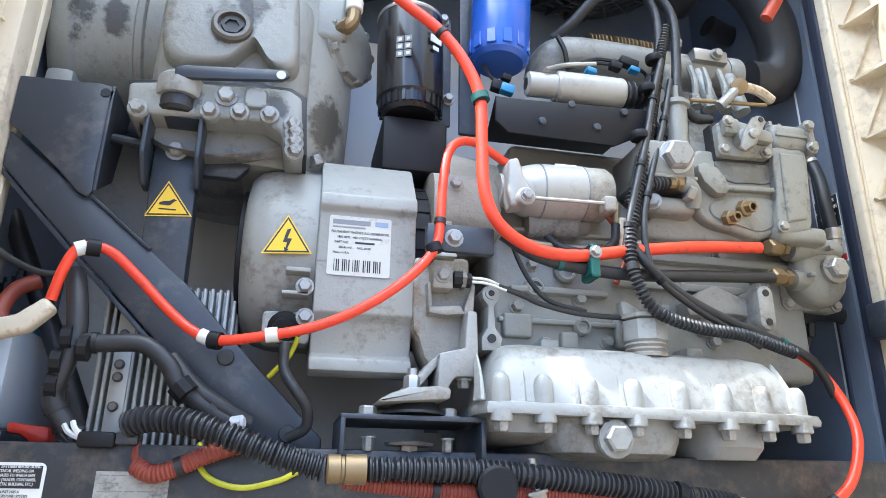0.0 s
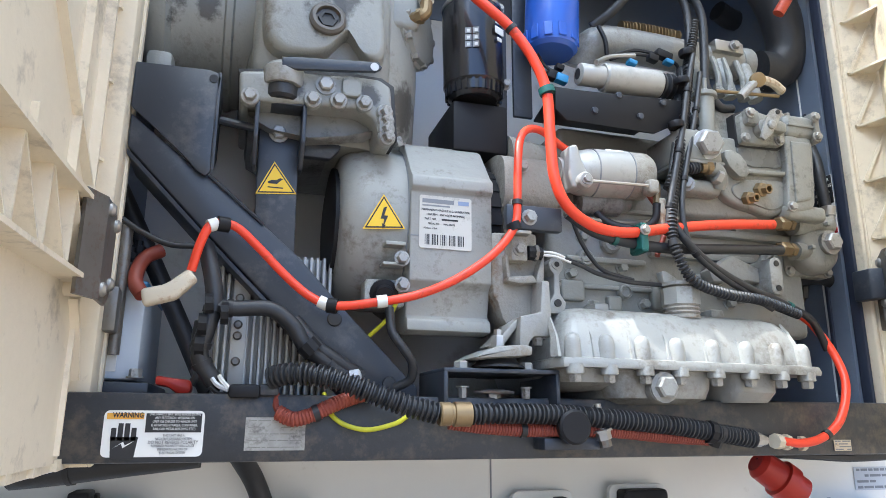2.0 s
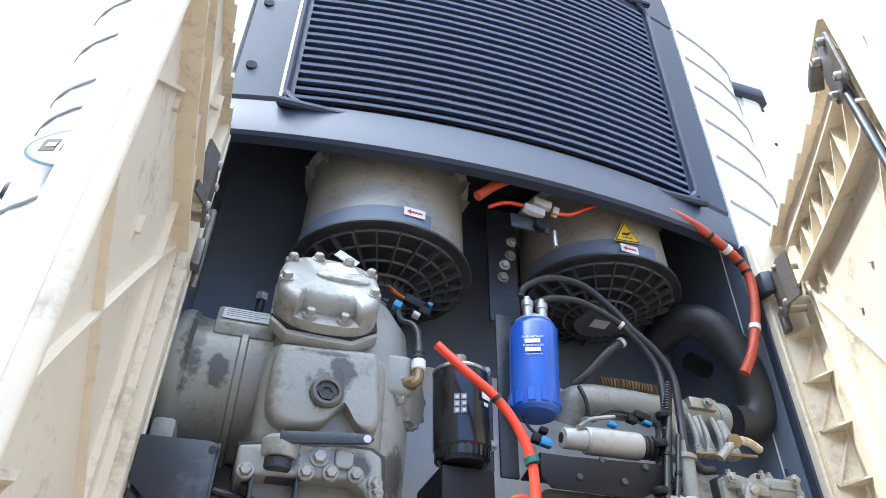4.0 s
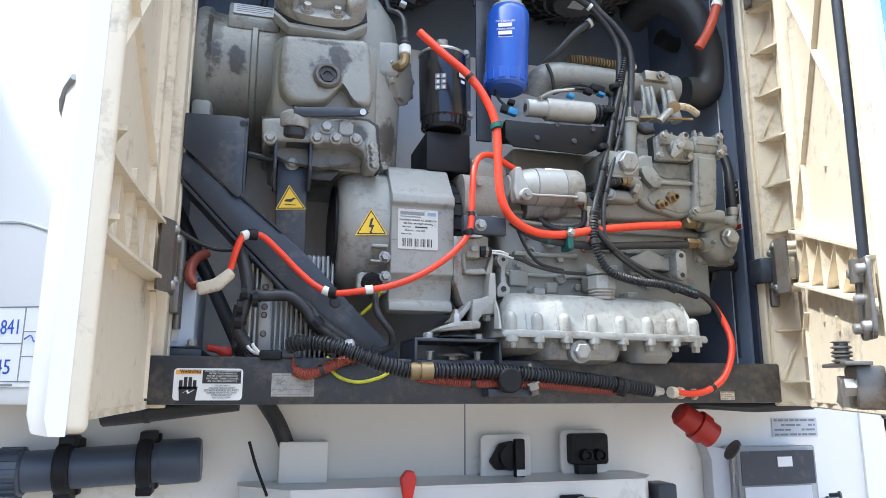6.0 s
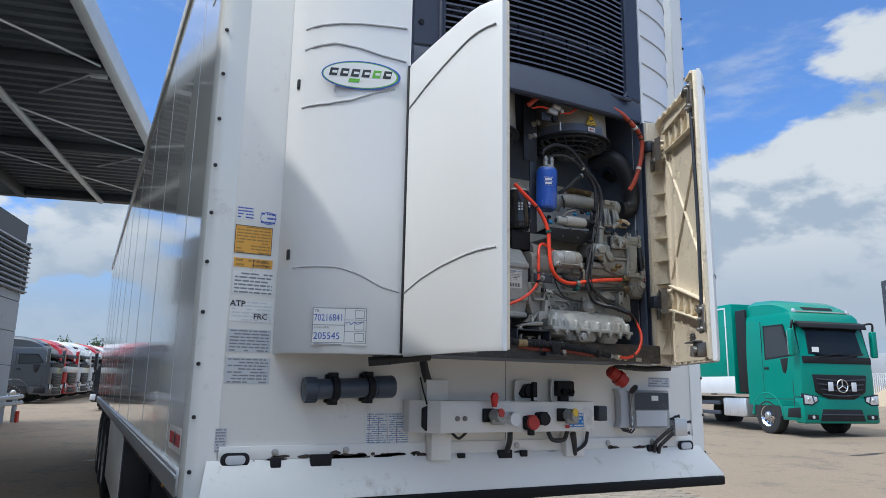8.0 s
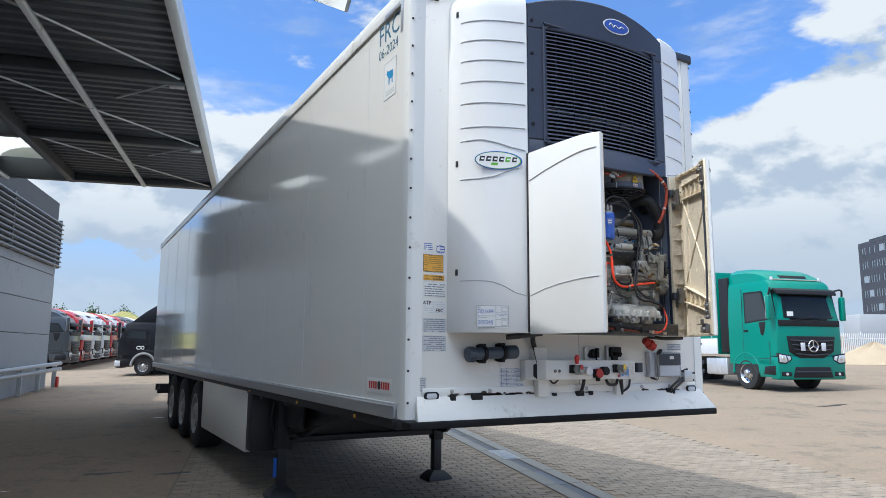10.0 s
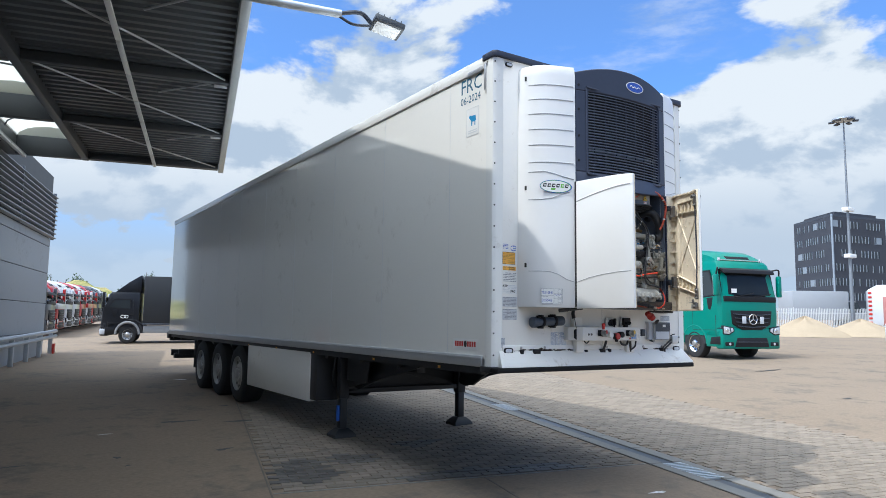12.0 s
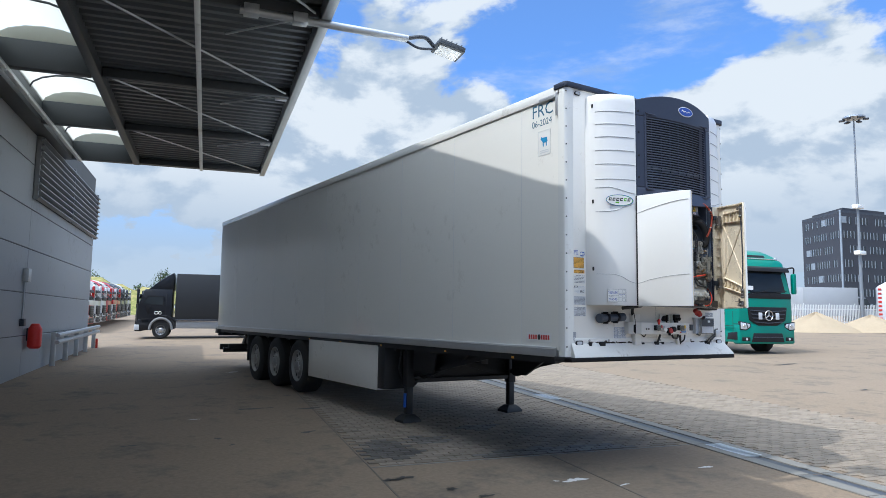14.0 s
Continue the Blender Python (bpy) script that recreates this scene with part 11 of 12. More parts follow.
    vpart("wiper", rod((-hw * 0.55, -0.03, sill - 0.06), (hw * 0.12, -0.02, sill + 0.10), 0.014, 6), BLACK, owner, m)
    vpart("wiper", rod((hw * 0.10, -0.03, sill - 0.06), (hw * 0.75, -0.0, sill + 0.08), 0.014, 6), BLACK, owner, m)
    vpart("cowl", box(-hw * 0.91, -0.022, sill - 0.21, hw * 0.91, 0.06, sill - 0.02, 0.02), BLACK, owner, m)


GLASS_DARK = material("dark_glazing", (0.030, 0.036, 0.040), 0.05, grain=0.02, blotch=0.05, spec=0.45)
tm = placed(*site(12.95, 14.18).to_tuple()[:2], (-0.2309, -0.973))
gt = thing("green_truck", tm.translation, "parked green truck with a green and white box body", "truck")
cab(gt, tm, 2.45, 2.15, 3.38, TRUCK_GREEN, 0.48, up=0.20)
vpart("badge_ring", hose([(0.17 * math.cos(2 * math.pi * i / 24), -0.10, 1.36 + 0.17 * math.sin(2 * math.pi * i / 24)) for i in range(25)], 0.018, 6, 1, smooth=False), CHROME, gt, tm, "plain chrome badge ring")
for a in (90, 210, 330):
    vpart("badge_spoke", rod((0, -0.10, 1.36), (0.165 * math.cos(radians(a)), -0.10, 1.36 + 0.165 * math.sin(radians(a))), 0.018, 6), CHROME, gt, tm)
for s in (-1, 1):
    vpart("number_plate", box(s * 0.30, -0.11, 1.22, s * 0.46, -0.09, 1.46, 0.01), LABEL_GREY, gt, tm)
    road_wheel(gt, tm, s * 1.22, 1.40, 0.50, 0.32, s, CHROME)
    road_wheel(gt, tm, s * 1.22, 6.1, 0.50, 0.58, s, CHROME)
    vpart("fuel_tank", box(s * 1.20, 2.35, 0.42, s * 0.62, 3.45, 0.98, 0.06), ALU, gt, tm, "ribbed aluminium fuel tank")
    for k in range(5):
        vpart("tank_rib", box(s * 1.21, 2.42 + 0.22 * k, 0.44, s * 1.15, 2.50 + 0.22 * k, 0.96, 0.01), ALU, gt, tm)
    vpart("side_guard", box(s * 1.20, 3.6, 0.75, s * 1.15, 5.3, 0.87, 0.01), FRAME, gt, tm)
    vpart("side_guard", box(s * 1.20, 3.6, 0.45, s * 1.15, 5.3, 0.57, 0.01), FRAME, gt, tm)
    vpart("chassis_rail", box(s * 0.45, 1.5, 0.75, s * 0.35, 9.2, 1.0), CHASSIS, gt, tm)
    vpart("white_skirt", box(s * 1.262, 2.72, 1.10, s * 1.20, 9.3, 1.62, 0.01), TRUCK_WHITE, gt, tm, "white lower body panel")
    vpart("edge_trim", box(s * 1.268, 2.98, 1.63, s * 1.25, 3.03, 3.76, 0.004), TRUCK_WHITE, gt, tm)
    vpart("edge_trim", box(s * 1.268, 2.98, 3.71, s * 1.25, 9.3, 3.76, 0.004), TRUCK_WHITE, gt, tm)
vpart("box_body", box(-1.25, 2.70, 1.10, 1.25, 9.3, 3.86, 0.04), TRUCK_GREEN, gt, tm, "green box body")
vpart("roof_lamp", rod((-0.9, 0.45, 3.39), (-0.9, 0.45, 3.50), 0.05, 12), LAMP_GLASS, gt, tm)
vpart("roof_lamp", rod((0.9, 0.45, 3.39), (0.9, 0.45, 3.50), 0.05, 12), LAMP_GLASS, gt, tm)
vpart("roof_light_bar", rod((-0.95, 0.42, 3.42), (0.95, 0.42, 3.42), 0.02, 8), CHROME, gt, tm)
vpart("dash_paper", box(-0.80, -0.01, 2.26, -0.58, 0.0, 2.40), LABEL, gt, tm)

# the black box truck
bmx = placed(-0.95, 28.85, (-0.97, 0.24)) @ Matrix.Diagonal((0.92, 0.84, 0.90, 1))
SKIRT = material("skirt_grey_plastic", (0.22, 0.225, 0.23), 0.5, grain=0.05, blotch=0.08)
bt = thing("black_box_truck", bmx.translation, "black box truck with dark curtain sides", "truck")
cab(bt, bmx, 2.2, 1.75, 2.45, TRUCK_BLACK, 0.0, sleeper=False, up=-0.25)
vpart("box_body", box(-1.2, 1.95, 0.98, 1.2, 8.2, 3.25, 0.03), CURTAIN, bt, bmx, "black tarpaulin body")
vpart("body_rail", box(-1.22, 1.95, 0.90, 1.22, 8.2, 0.98, 0.01), FRAME, bt, bmx)
vpart("front_bumper", box(-1.12, -0.06, 0.42, 1.12, 0.20, 0.70, 0.04), LABEL_GREY, bt, bmx, "pale grey front bumper")
vpart("roof_spoiler", prism([(0.55, 2.44), (1.8, 2.44), (1.8, 3.30), (1.7, 3.26), (1.2, 2.95)], -0.95, 0.95, "x", 0.03), TRUCK_BLACK, bt, bmx)
vpart("exhaust_stack", rod((-0.9, 1.86, 0.9), (-0.9, 1.86, 3.2), 0.05, 10), LABEL_GREY, bt, bmx)
for s in (-1, 1):
    road_wheel(bt, bmx, s * 1.1, 1.25, 0.42, 0.28, s, ALU)
    road_wheel(bt, bmx, s * 1.15, 5.6, 0.42, 0.5, s, ALU)
    vpart("side_skirt", box(s * 1.18, 2.0, 0.52, s * 1.12, 8.1, 0.86, 0.01), SKIRT, bt, bmx)
    vpart("arch_trim", hose([(s * 1.12, 1.25 + 0.56 * math.cos(radians(a)), 0.45 + 0.56 * math.sin(radians(a))) for a in range(0, 181, 20)], 0.06, 8, 3), SKIRT, bt, bmx)
    vpart("emblem", hose([(s * 1.125, 1.0 + 0.10 * math.cos(radians(a)), 1.28 + 0.07 * math.sin(radians(a))) for a in range(0, 361, 30)], 0.016, 6, 1, smooth=False), LABEL, bt, bmx)
    vpart("emblem", hose([(s * 1.125, 1.18 + 0.07 * math.cos(radians(a)), 1.28 + 0.07 * math.sin(radians(a))) for a in range(0, 361, 30)], 0.016, 6, 1, smooth=False), LABEL, bt, bmx)

# row of parked tractors behind the building
colours = ((TRUCK_GREY, "dark grey"), (TRUCK_RED, "red"), (TRUCK_WHITE, "white"), (TRUCK_WHITE, "white"), (TRUCK_RED, "red"), (TRUCK_WHITE, "white"), (TRUCK_RED, "red"), (TRUCK_GREY, "dark grey"), (TRUCK_GREY, "dark grey"), (TRUCK_WHITE, "white"))
for k, (paint, word) in enumerate(colours):
    p = site(33.6 + 2.55 * k, -10.7)
    m = placed(p.x, p.y, (0.973, -0.2309)) @ Matrix.Diagonal((0.94, 1, 0.93, 1))
    ob = thing("tractor_unit", m.translation, word + " tractor unit parked in a row", "truck", group="row of parked tractors")
    cab(ob, m, 2.3, 2.0, 2.72, paint, 0.55, sleeper=False)
    if k in (1, 5):
        vpart("cab_stripe", box(-1.16, -0.06, 1.50, 1.16, 1.2, 1.80, 0.02), TRUCK_WHITE if k == 1 else TRUCK_RED, ob, m)
    for s in (-1, 1):
        road_wheel(ob, m, s * 1.14, 1.4, 0.5, 0.32, s, ALU)
    vpart("chassis_frame", box(-0.5, 2.0, 0.7, 0.5, 5.5, 1.0), CHASSIS, ob, m)
# a low white block and an empty flatbed past the row
p = site(61.5, -9.6)
solid("concrete_block", box(-0.8, -0.5, 0, 0.8, 0.5, 1.1, 0.04, m=Matrix.Translation((p.x, p.y, ground_z(p.x, p.y))) @ Matrix.Rotation(YARD, 4, "Z")), TRUCK_WHITE, (p.x, p.y, ground_z(p.x, p.y)), "low white concrete block", "concrete block")
p = site(66, -6.6)
fm_ = Matrix.Translation((p.x, p.y, ground_z(p.x, p.y))) @ Matrix.Rotation(YARD, 4, "Z")
flat = thing("flatbed_trailer", fm_.translation, "empty flatbed trailer with dark deck", "trailer")
vpart("deck", box(-2.6, -1.2, 1.0, 2.6, 1.2, 1.25, 0.02), CHASSIS, flat, fm_)
vpart("side_rave", box(-2.62, -1.24, 0.85, 2.62, -1.2, 1.12, 0.01), LABEL_GREY, flat, fm_)
vpart("headboard", box(2.4, -1.2, 1.25, 2.5, 1.2, 2.1, 0.02), CHASSIS, flat, fm_)
for x in (-1.6, -0.4):
    vpart("wheel", lathe([(0.3, 0.0), (0.45, 0.0), (0.5, 0.04), (0.5, 0.26), (0.45, 0.3), (0.3, 0.3)], (x, -1.2, 0.5), (x, 0, 0.5), 24), TYRE, flat, fm_)

# grass mound and scrub on the horizon
def mound():
    b = bmesh.new()
    nx, ny = 60, 16
    rnd = random.Random(8)
    ph = [rnd.uniform(0, 6.28) for _ in range(6)]
    grid = []
    for j in range(ny + 1):
        row = []
        for i in range(nx + 1):
            x, y = -22 + 62 * i / nx, 78 + 26 * j / ny
            fx = max(0.0, 1 - abs((i / nx - 0.45) / 0.52) ** 3)
            fy = math.sin(math.pi * j / ny)
            h = 4.5 * fx * fy * (0.8 + 0.16 * math.sin(x * 0.3 + ph[0]) + 0.10 * math.sin(x * 0.9 + y * 0.4 + ph[1]) + 0.06 * math.sin(x * 2.1 + ph[2]))
            row.append(b.verts.new((x, y, ground_z(x, y) - 0.1 + h)))
        grid.append(row)
    for r0, r1 in zip(grid, grid[1:]):
        for i in range(nx):
            b.faces.new((r0[i], r0[i + 1], r1[i + 1], r1[i]))
    solid("grass_mound", b, GRASS, (5, 85, 1), "dry grass-covered earth mound", "mound", kind="stuff")


mound()


def tree(x, y, h, w, seed):
    z = ground_z(x, y)
    ob = thing("tree", (x, y, z), "green broad-leaved tree beyond the yard", "tree", group="far trees")
    rnd = random.Random(seed)
    part("trunk", lathe([(0.22, 0), (0.16, h * 0.3), (0.08, h * 0.75), (0.02, h * 0.95)], (x, y, z), (x, y, z + 1), 10), BARK, ob)
    b, lv = bmesh.new(), bmesh.new()
    for k in range(12):
        a, f = rnd.uniform(0, 6.28), rnd.uniform(0.3, 0.85)
        r = w * 0.5 * (1.1 - abs(f - 0.5)) * rnd.uniform(0.6, 1.0)
        e = Vector((x + r * math.cos(a), y + r * math.sin(a), z + h * (f + 0.12)))
        s0 = Vector((x, y, z + h * f * 0.85))
        rod(s0, e, 0.035, 6, b)
        for j in range(70):
            c = s0.lerp(e, rnd.uniform(0.3, 1.1)) + Vector((rnd.gauss(0, 1), rnd.gauss(0, 1), rnd.gauss(0, 1))) * w * 0.10
            s = rnd.uniform(0.10, 0.22) * w / 3.5
            rot = Euler((rnd.uniform(0, 6.28), rnd.uniform(0, 6.28), rnd.uniform(0, 6.28))).to_matrix().to_4x4()
            vs = [lv.verts.new(Matrix.Translation(c) @ rot @ Vector(p)) for p in ((-s, 0, 0), (0, -s * 0.6, 0), (s, 0, 0), (0, s * 0.6, 0))]
            lv.faces.new(vs)
    part("limbs", b, BARK, ob)
    tagged(part("crown", lv, LEAF, ob), kind="stuff")


for px, py, h, w in (((41.993, 35.860, 7.716)[0], (41.993, 35.860, 7.716)[1], 5.6, 3.0), ((48.121, 40.940, 8.557)[0], (48.121, 40.940, 8.557)[1], 5.2, 2.6), (0.5, 96, 5.6, 3.2), (3.5, 98, 5.2, 2.8), (-4, 97, 5.2, 3.0), (12.5, 100, 6.4, 2.6), (9.5, 92, 3.4, 3.6), (13.0, 90, 3.4, 3.6)):
    tree(px, py, h, w, int(px * 10) % 97)

# palisade fence
fence = thing("palisade_fence", site(34.9, 44, 1.1), "white steel palisade fence", "fence")
for k in range(105):
    p = site(34.9, 36.5 + 0.165 * k)
    z = ground_z(p.x, p.y)
    b = box(-0.035, -0.012, 0, 0.035, 0.012, 1.75 + (0.0 if k % 16 else 0.1), 0.008, 1, m=Matrix.Translation((p.x, p.y, z)) @ Matrix.Rotation(YARD, 4, "Z"))
    part("pale" if k % 16 else "post", b, FENCE_WHITE, fence)
for zz in (0.35, 1.4):
    a, c = site(34.95, 36.4), site(34.95, 53.9)
    part("rail", beam((a.x, a.y, ground_z(a.x, a.y) + zz), (c.x, c.y, ground_z(c.x, c.y) + zz), 0.05, 0.06), FENCE_WHITE, fence)


def heap(x, y, r, h, seed):
    b = bmesh.new()
    rnd = random.Random(seed)
    ph = [rnd.uniform(0, 6.28) for _ in range(4)]
    rings = []
    z = ground_z(x, y)
    n = 36
    for j in range(10):
        f = j / 9
        rr = r * (1 - f) + 0.02
        hh = h * (f ** 0.85)
        rings.append([(x + rr * (1 + 0.13 * math.sin(3 * a + ph[0]) + 0.06 * math.sin(7 * a + ph[1] + 4 * f)) * math.cos(a) * 1.25, y + rr * (1 + 0.1 * math.sin(2 * a + ph[2])) * math.sin(a), z - 0.05 + hh * (1 + 0.08 * math.sin(5 * a + ph[3]))) for a in [2 * math.pi * i / n for i in range(n)]])
    loft(rings, b)
    solid("sand_heap", b, SAND, (x, y, z), "pale heap of dry sand in the yard", "sand heap", "sand heaps")


heap(38.8, 19.9, 2.4, 1.25, 1)
heap(42.3, 18.2, 2.5, 1.10, 2)
heap(36.9, 21.2, 1.6, 0.6, 3)
for k, (x, y) in enumerate(((33.45, 12.0), (33.9, 10.75))):
    z = ground_z(x, y)
    b = lump([(x, y, 0.50, 0.50, z), (x, y, 0.58, 0.56, z + 0.15), (x, y, 0.57, 0.55, z + 0.75), (x, y, 0.50, 0.50, z + 0.98), (x, y, 0.35, 0.38, z + 1.04)], 24, 4)
    bag = thing("bulk_bag", (x, y, z), "bulging white woven bulk bag on the yard", "bulk bag", "bulk bags")
    part("sack", b, TRUCK_WHITE, bag)
    for dx, dy in ((-0.45, -0.45), (0.45, -0.45), (0.45, 0.45), (-0.45, 0.45)):
        part("loop", hose([(x + dx, y + dy, z + 0.95), (x + dx * 0.8, y + dy * 0.8, z + 1.2), (x + dx * 0.5, y + dy * 0.6, z + 1.0)], 0.025, 6), LABEL, bag)

FADED = material("faded_red_board", (0.42, 0.17, 0.15), 0.7, grain=0.1, blotch=0.15)
VAN_GREY = material("van_pale_grey", (0.34, 0.35, 0.36), 0.4, grain=0.02, blotch=0.05)
# site hut
hc = Vector((49.985, 18.096, 2.925))
hz_ = ground_z(hc.x, hc.y)
hm = Matrix.Translation((hc.x, hc.y, hz_)) @ Matrix.Rotation(radians(-62), 4, "Z")
hut = thing("site_hut", (hc.x, hc.y, hz_), "white site hut with grey door and green panels", "site hut")
b = prism([(-3.0, 0.6), (-3.0, 3.1), (-2.4, 3.45), (2.4, 3.45), (3.0, 3.1), (3.0, 0.6)], -1.4, 1.4, "y", 0.05)
vpart("body", b, TRUCK_WHITE, hut, hm)
vpart("door", box(-1.5, -1.44, 0.75, -0.1, -1.395, 2.6, 0.02), LABEL_GREY, hut, hm, "grey hut door")
for k in range(8):
    vpart("hazard_mark", box(0.62, -1.43, 0.7 + 0.3 * k, 0.92, -1.395, 0.85 + 0.3 * k, 0.01), RED, hut, hm)
    vpart("hazard_mark", box(-2.98, -1.43, 0.7 + 0.3 * k, -2.76, -1.398, 0.85 + 0.3 * k, 0.01), RED, hut, hm)
vpart("green_panel", box(1.0, -1.46, 0.7, 1.7, -1.395, 3.0, 0.02), TRUCK_GREEN, hut, hm)
vpart("green_panel", box(2.2, -1.46, 0.7, 3.0, -1.395, 3.0, 0.02), TRUCK_GREEN, hut, hm)
vpart("dark_opening", box(1.72, -1.43, 0.7, 2.18, -1.395, 3.0, 0.01), INK, hut, hm)
vpart("brick_panel", box(-2.1, -1.43, 0.6, -1.55, -1.395, 2.6, 0.02), FADED, hut, hm)
for s in (-1, 1):
    vpart("wheel", lathe([(0.35, 0), (0.35, 0.2)], (s * 1.2, -1.2, 0.35), (s * 1.2, 1, 0.35), 20), TYRE, hut, hm)

# white box van behind the fence
vc = Vector((50.549, 26.076, 2.875))
vm = placed(vc.x + 4.6, vc.y - 2.2, (0.86, -0.5))
van = thing("white_box_van", vm.translation, "white box van parked behind the fence", "van")
vpart("cab_nose", loft([[(-1.0, y, z0), (1.0, y, z0), (0.95, y, z1), (-0.95, y, z1)] for y, z0, z1 in ((0.0, 0.4, 1.1), (0.9, 0.4, 1.3), (1.6, 0.4, 2.3), (2.3, 0.4, 2.4))]), VAN_GREY, van, vm)
vpart("windscreen", prism([(0.95, 1.36), (1.55, 2.25), (2.2, 2.25), (2.2, 1.4)], -0.99, 0.99, "x"), GLASS_DARK, van, vm)
vpart("box_body", box(-1.1, 2.3, 0.8, 1.1, 6.9, 3.1, 0.03), VAN_GREY, van, vm)
for s in (-1, 1):
    for y in (0.9, 5.4):
        vpart("wheel", lathe([(0.36, 0), (0.36, 0.2)], (s * 1.0, y, 0.36), (0, y, 0.36), 20), TYRE, van, vm)

# dark office block
A_, C_, B_ = Vector((131.383, 73.822, 8.250)), Vector((124.025, 62.317, 7.692)), Vector((138.590, 59.759, 8.124))
topz = 22.017
off = thing("office_block", (C_.x, C_.y, ground_z(C_.x, C_.y)), "dark brick office block with rows of windows", "office building")
D_ = A_ + B_ - C_
zg = ground_z(C_.x, C_.y)
foot = [(A_.x, A_.y), (C_.x, C_.y), (B_.x, B_.y), (D_.x, D_.y)]
part("wall", prism(foot, zg - 2, topz, "z"), BRICK_DARK, off)
part("roof_edge", prism([((x - D_.x) * 1.0 + D_.x, (y - D_.y) * 1.0 + D_.y) for x, y in foot], topz + 0.01, topz + 0.4, "z"), FRAME, off)
rnd = random.Random(17)
storeys = 7
for P_, Q_ in ((C_, A_), (C_, B_)):
    e = Q_ - P_
    e.z = 0
    ln = e.length
    e.normalize()
    nrm = Vector((e.y, -e.x, 0))
    if nrm.dot(Vector((-1, -0.5, 0))) < 0:
        nrm = -nrm
    rot = Matrix(((e.x, nrm.x, 0, 0), (e.y, nrm.y, 0, 0), (0, 0, 1, 0), (0, 0, 0, 1)))
    fh = (topz - zg) / storeys
    for st_ in range(storeys):
        n = 15
        for k in range(n):
            if (k + 3 * st_) % 7 == 5 or rnd.random() < 0.10:
                continue
            q = ln * (k + 0.9 + 0.3 * (st_ % 2)) / (n + 1.5)
            wide = 0.75 if rnd.random() < 0.06 else 0.22
            place = Matrix.Translation((P_.x + e.x * q, P_.y + e.y * q, zg + fh * (st_ + 0.28))) @ rot
            win = part("window", box(-wide, -0.1, 0, wide, 0.06, fh * 0.46, m=place), PANE_PALE if wide > 0.5 else GLASS_DARK, off)
            part("reveal", box(-wide - 0.10, -0.1, -0.10, -wide, 0.08, fh * 0.46, m=place), PANE_PALE, win)
part("plant_room", prism([(D_.x + (x - D_.x) * 0.8, D_.y + (y - D_.y) * 0.8) for x, y in foot], topz + 0.41, topz + 1.5, "z"), BRICK_DARK, off)
cz = Matrix.Translation((C_.x, C_.y, 0))
part("corner_trim", box(-0.14, -0.14, zg, 0.14, 0.14, topz + 0.4, m=cz), PANE_PALE, off)

# lighting mast
mt_ = Vector((51.797, 23.397, 18.214))
mz = ground_z(mt_.x, mt_.y)
MAST_STEEL = material("weathered_mast_steel", (0.22, 0.235, 0.25), 0.5, metal=0.4, grain=0.08, blotch=0.15, blotch_scale=1.0)
mast = thing("light_mast", (mt_.x, mt_.y, mz), "tall grey lighting mast with a lamp crown", "light mast")
part("pole", lathe([(0.16, 0), (0.11, (mt_.z - mz) * 0.45), (0.055, mt_.z - mz)], (mt_.x, mt_.y, mz), (mt_.x, mt_.y, 99), 14), MAST_STEEL, mast)
part("crown", lathe([(0.2, -0.1), (0.85, 0.0), (0.85, 0.12), (0.2, 0.3)], (mt_.x, mt_.y, mt_.z), (mt_.x, mt_.y, 99), 16), GALV, mast)
for k in range(6):
    a = 2 * math.pi * k / 6
    part("lamp_head", box(-0.22, -0.16, -0.18, 0.22, 0.16, -0.06, 0.02, m=Matrix.Translation((mt_.x + 0.85 * math.cos(a), mt_.y + 0.85 * math.sin(a), mt_.z)) @ Matrix.Rotation(a, 4, "Z")), FRAME, mast)
for f in (0.34, 0.56):
    z = mz + (mt_.z - mz) * f
    part("camera_box", box(mt_.x - 0.55, mt_.y - 0.3, z, mt_.x + 0.45, mt_.y + 0.2, z + 0.3, 0.03), LABEL, mast)

# ---- against the warehouse wall ----
gr = thing("guard_rail", site(17.5, -8.35, 0), "galvanised crash barrier along the wall", "guard rail")
for z in (0.62, 0.80):
    part("rail", hose([site(13.9, -8.32, z + 0.07), site(17.5, -8.32, z + 0.12), site(21.3, -8.32, z + 0.18)], 0.06, 8, 2), GALV, gr)
for k in range(5):
    u = 14.1 + 1.75 * k
    part("post", box(-8.50, u - 0.05, -0.2, -8.38, u + 0.05, 0.95, 0.008, m=SITE), GALV, gr)
part("end_flag", box(-8.36, 21.0, 0.1, -8.30, 21.2, 0.55, 0.01, m=SITE), RED, gr)
eb = thing("switch_box", site(11.3, -8.6, 2.1), "grey switch box with conduit on the wall", "switch box")
part("case", box(-8.63, 11.2, 2.15, -8.50, 11.45, 2.45, 0.01, m=SITE), GALV, eb)
part("conduit", rod(site(11.32, -8.60, 1.2), site(11.32, -8.60, 2.15), 0.02, 8), GALV, eb)
part("lower_box", box(-8.63, 11.22, 1.15, -8.53, 11.42, 1.32, 0.01, m=SITE), FRAME, eb)
fr_ = thing("fire_extinguisher", site(12.0, -8.5, 0.6), "red covered fire extinguisher on the wall", "fire extinguisher")
part("cover", lathe([(0.10, 0), (0.15, 0.05), (0.15, 0.45), (0.08, 0.58)], site(12.0, -8.46, 0.62), site(12.0, -8.46, 2), 16), RED_BRIGHT, fr_)
part("bracket", box(-8.63, 11.95, 0.8, -8.56, 12.05, 1.1, 0.01, m=SITE), FRAME, fr_)

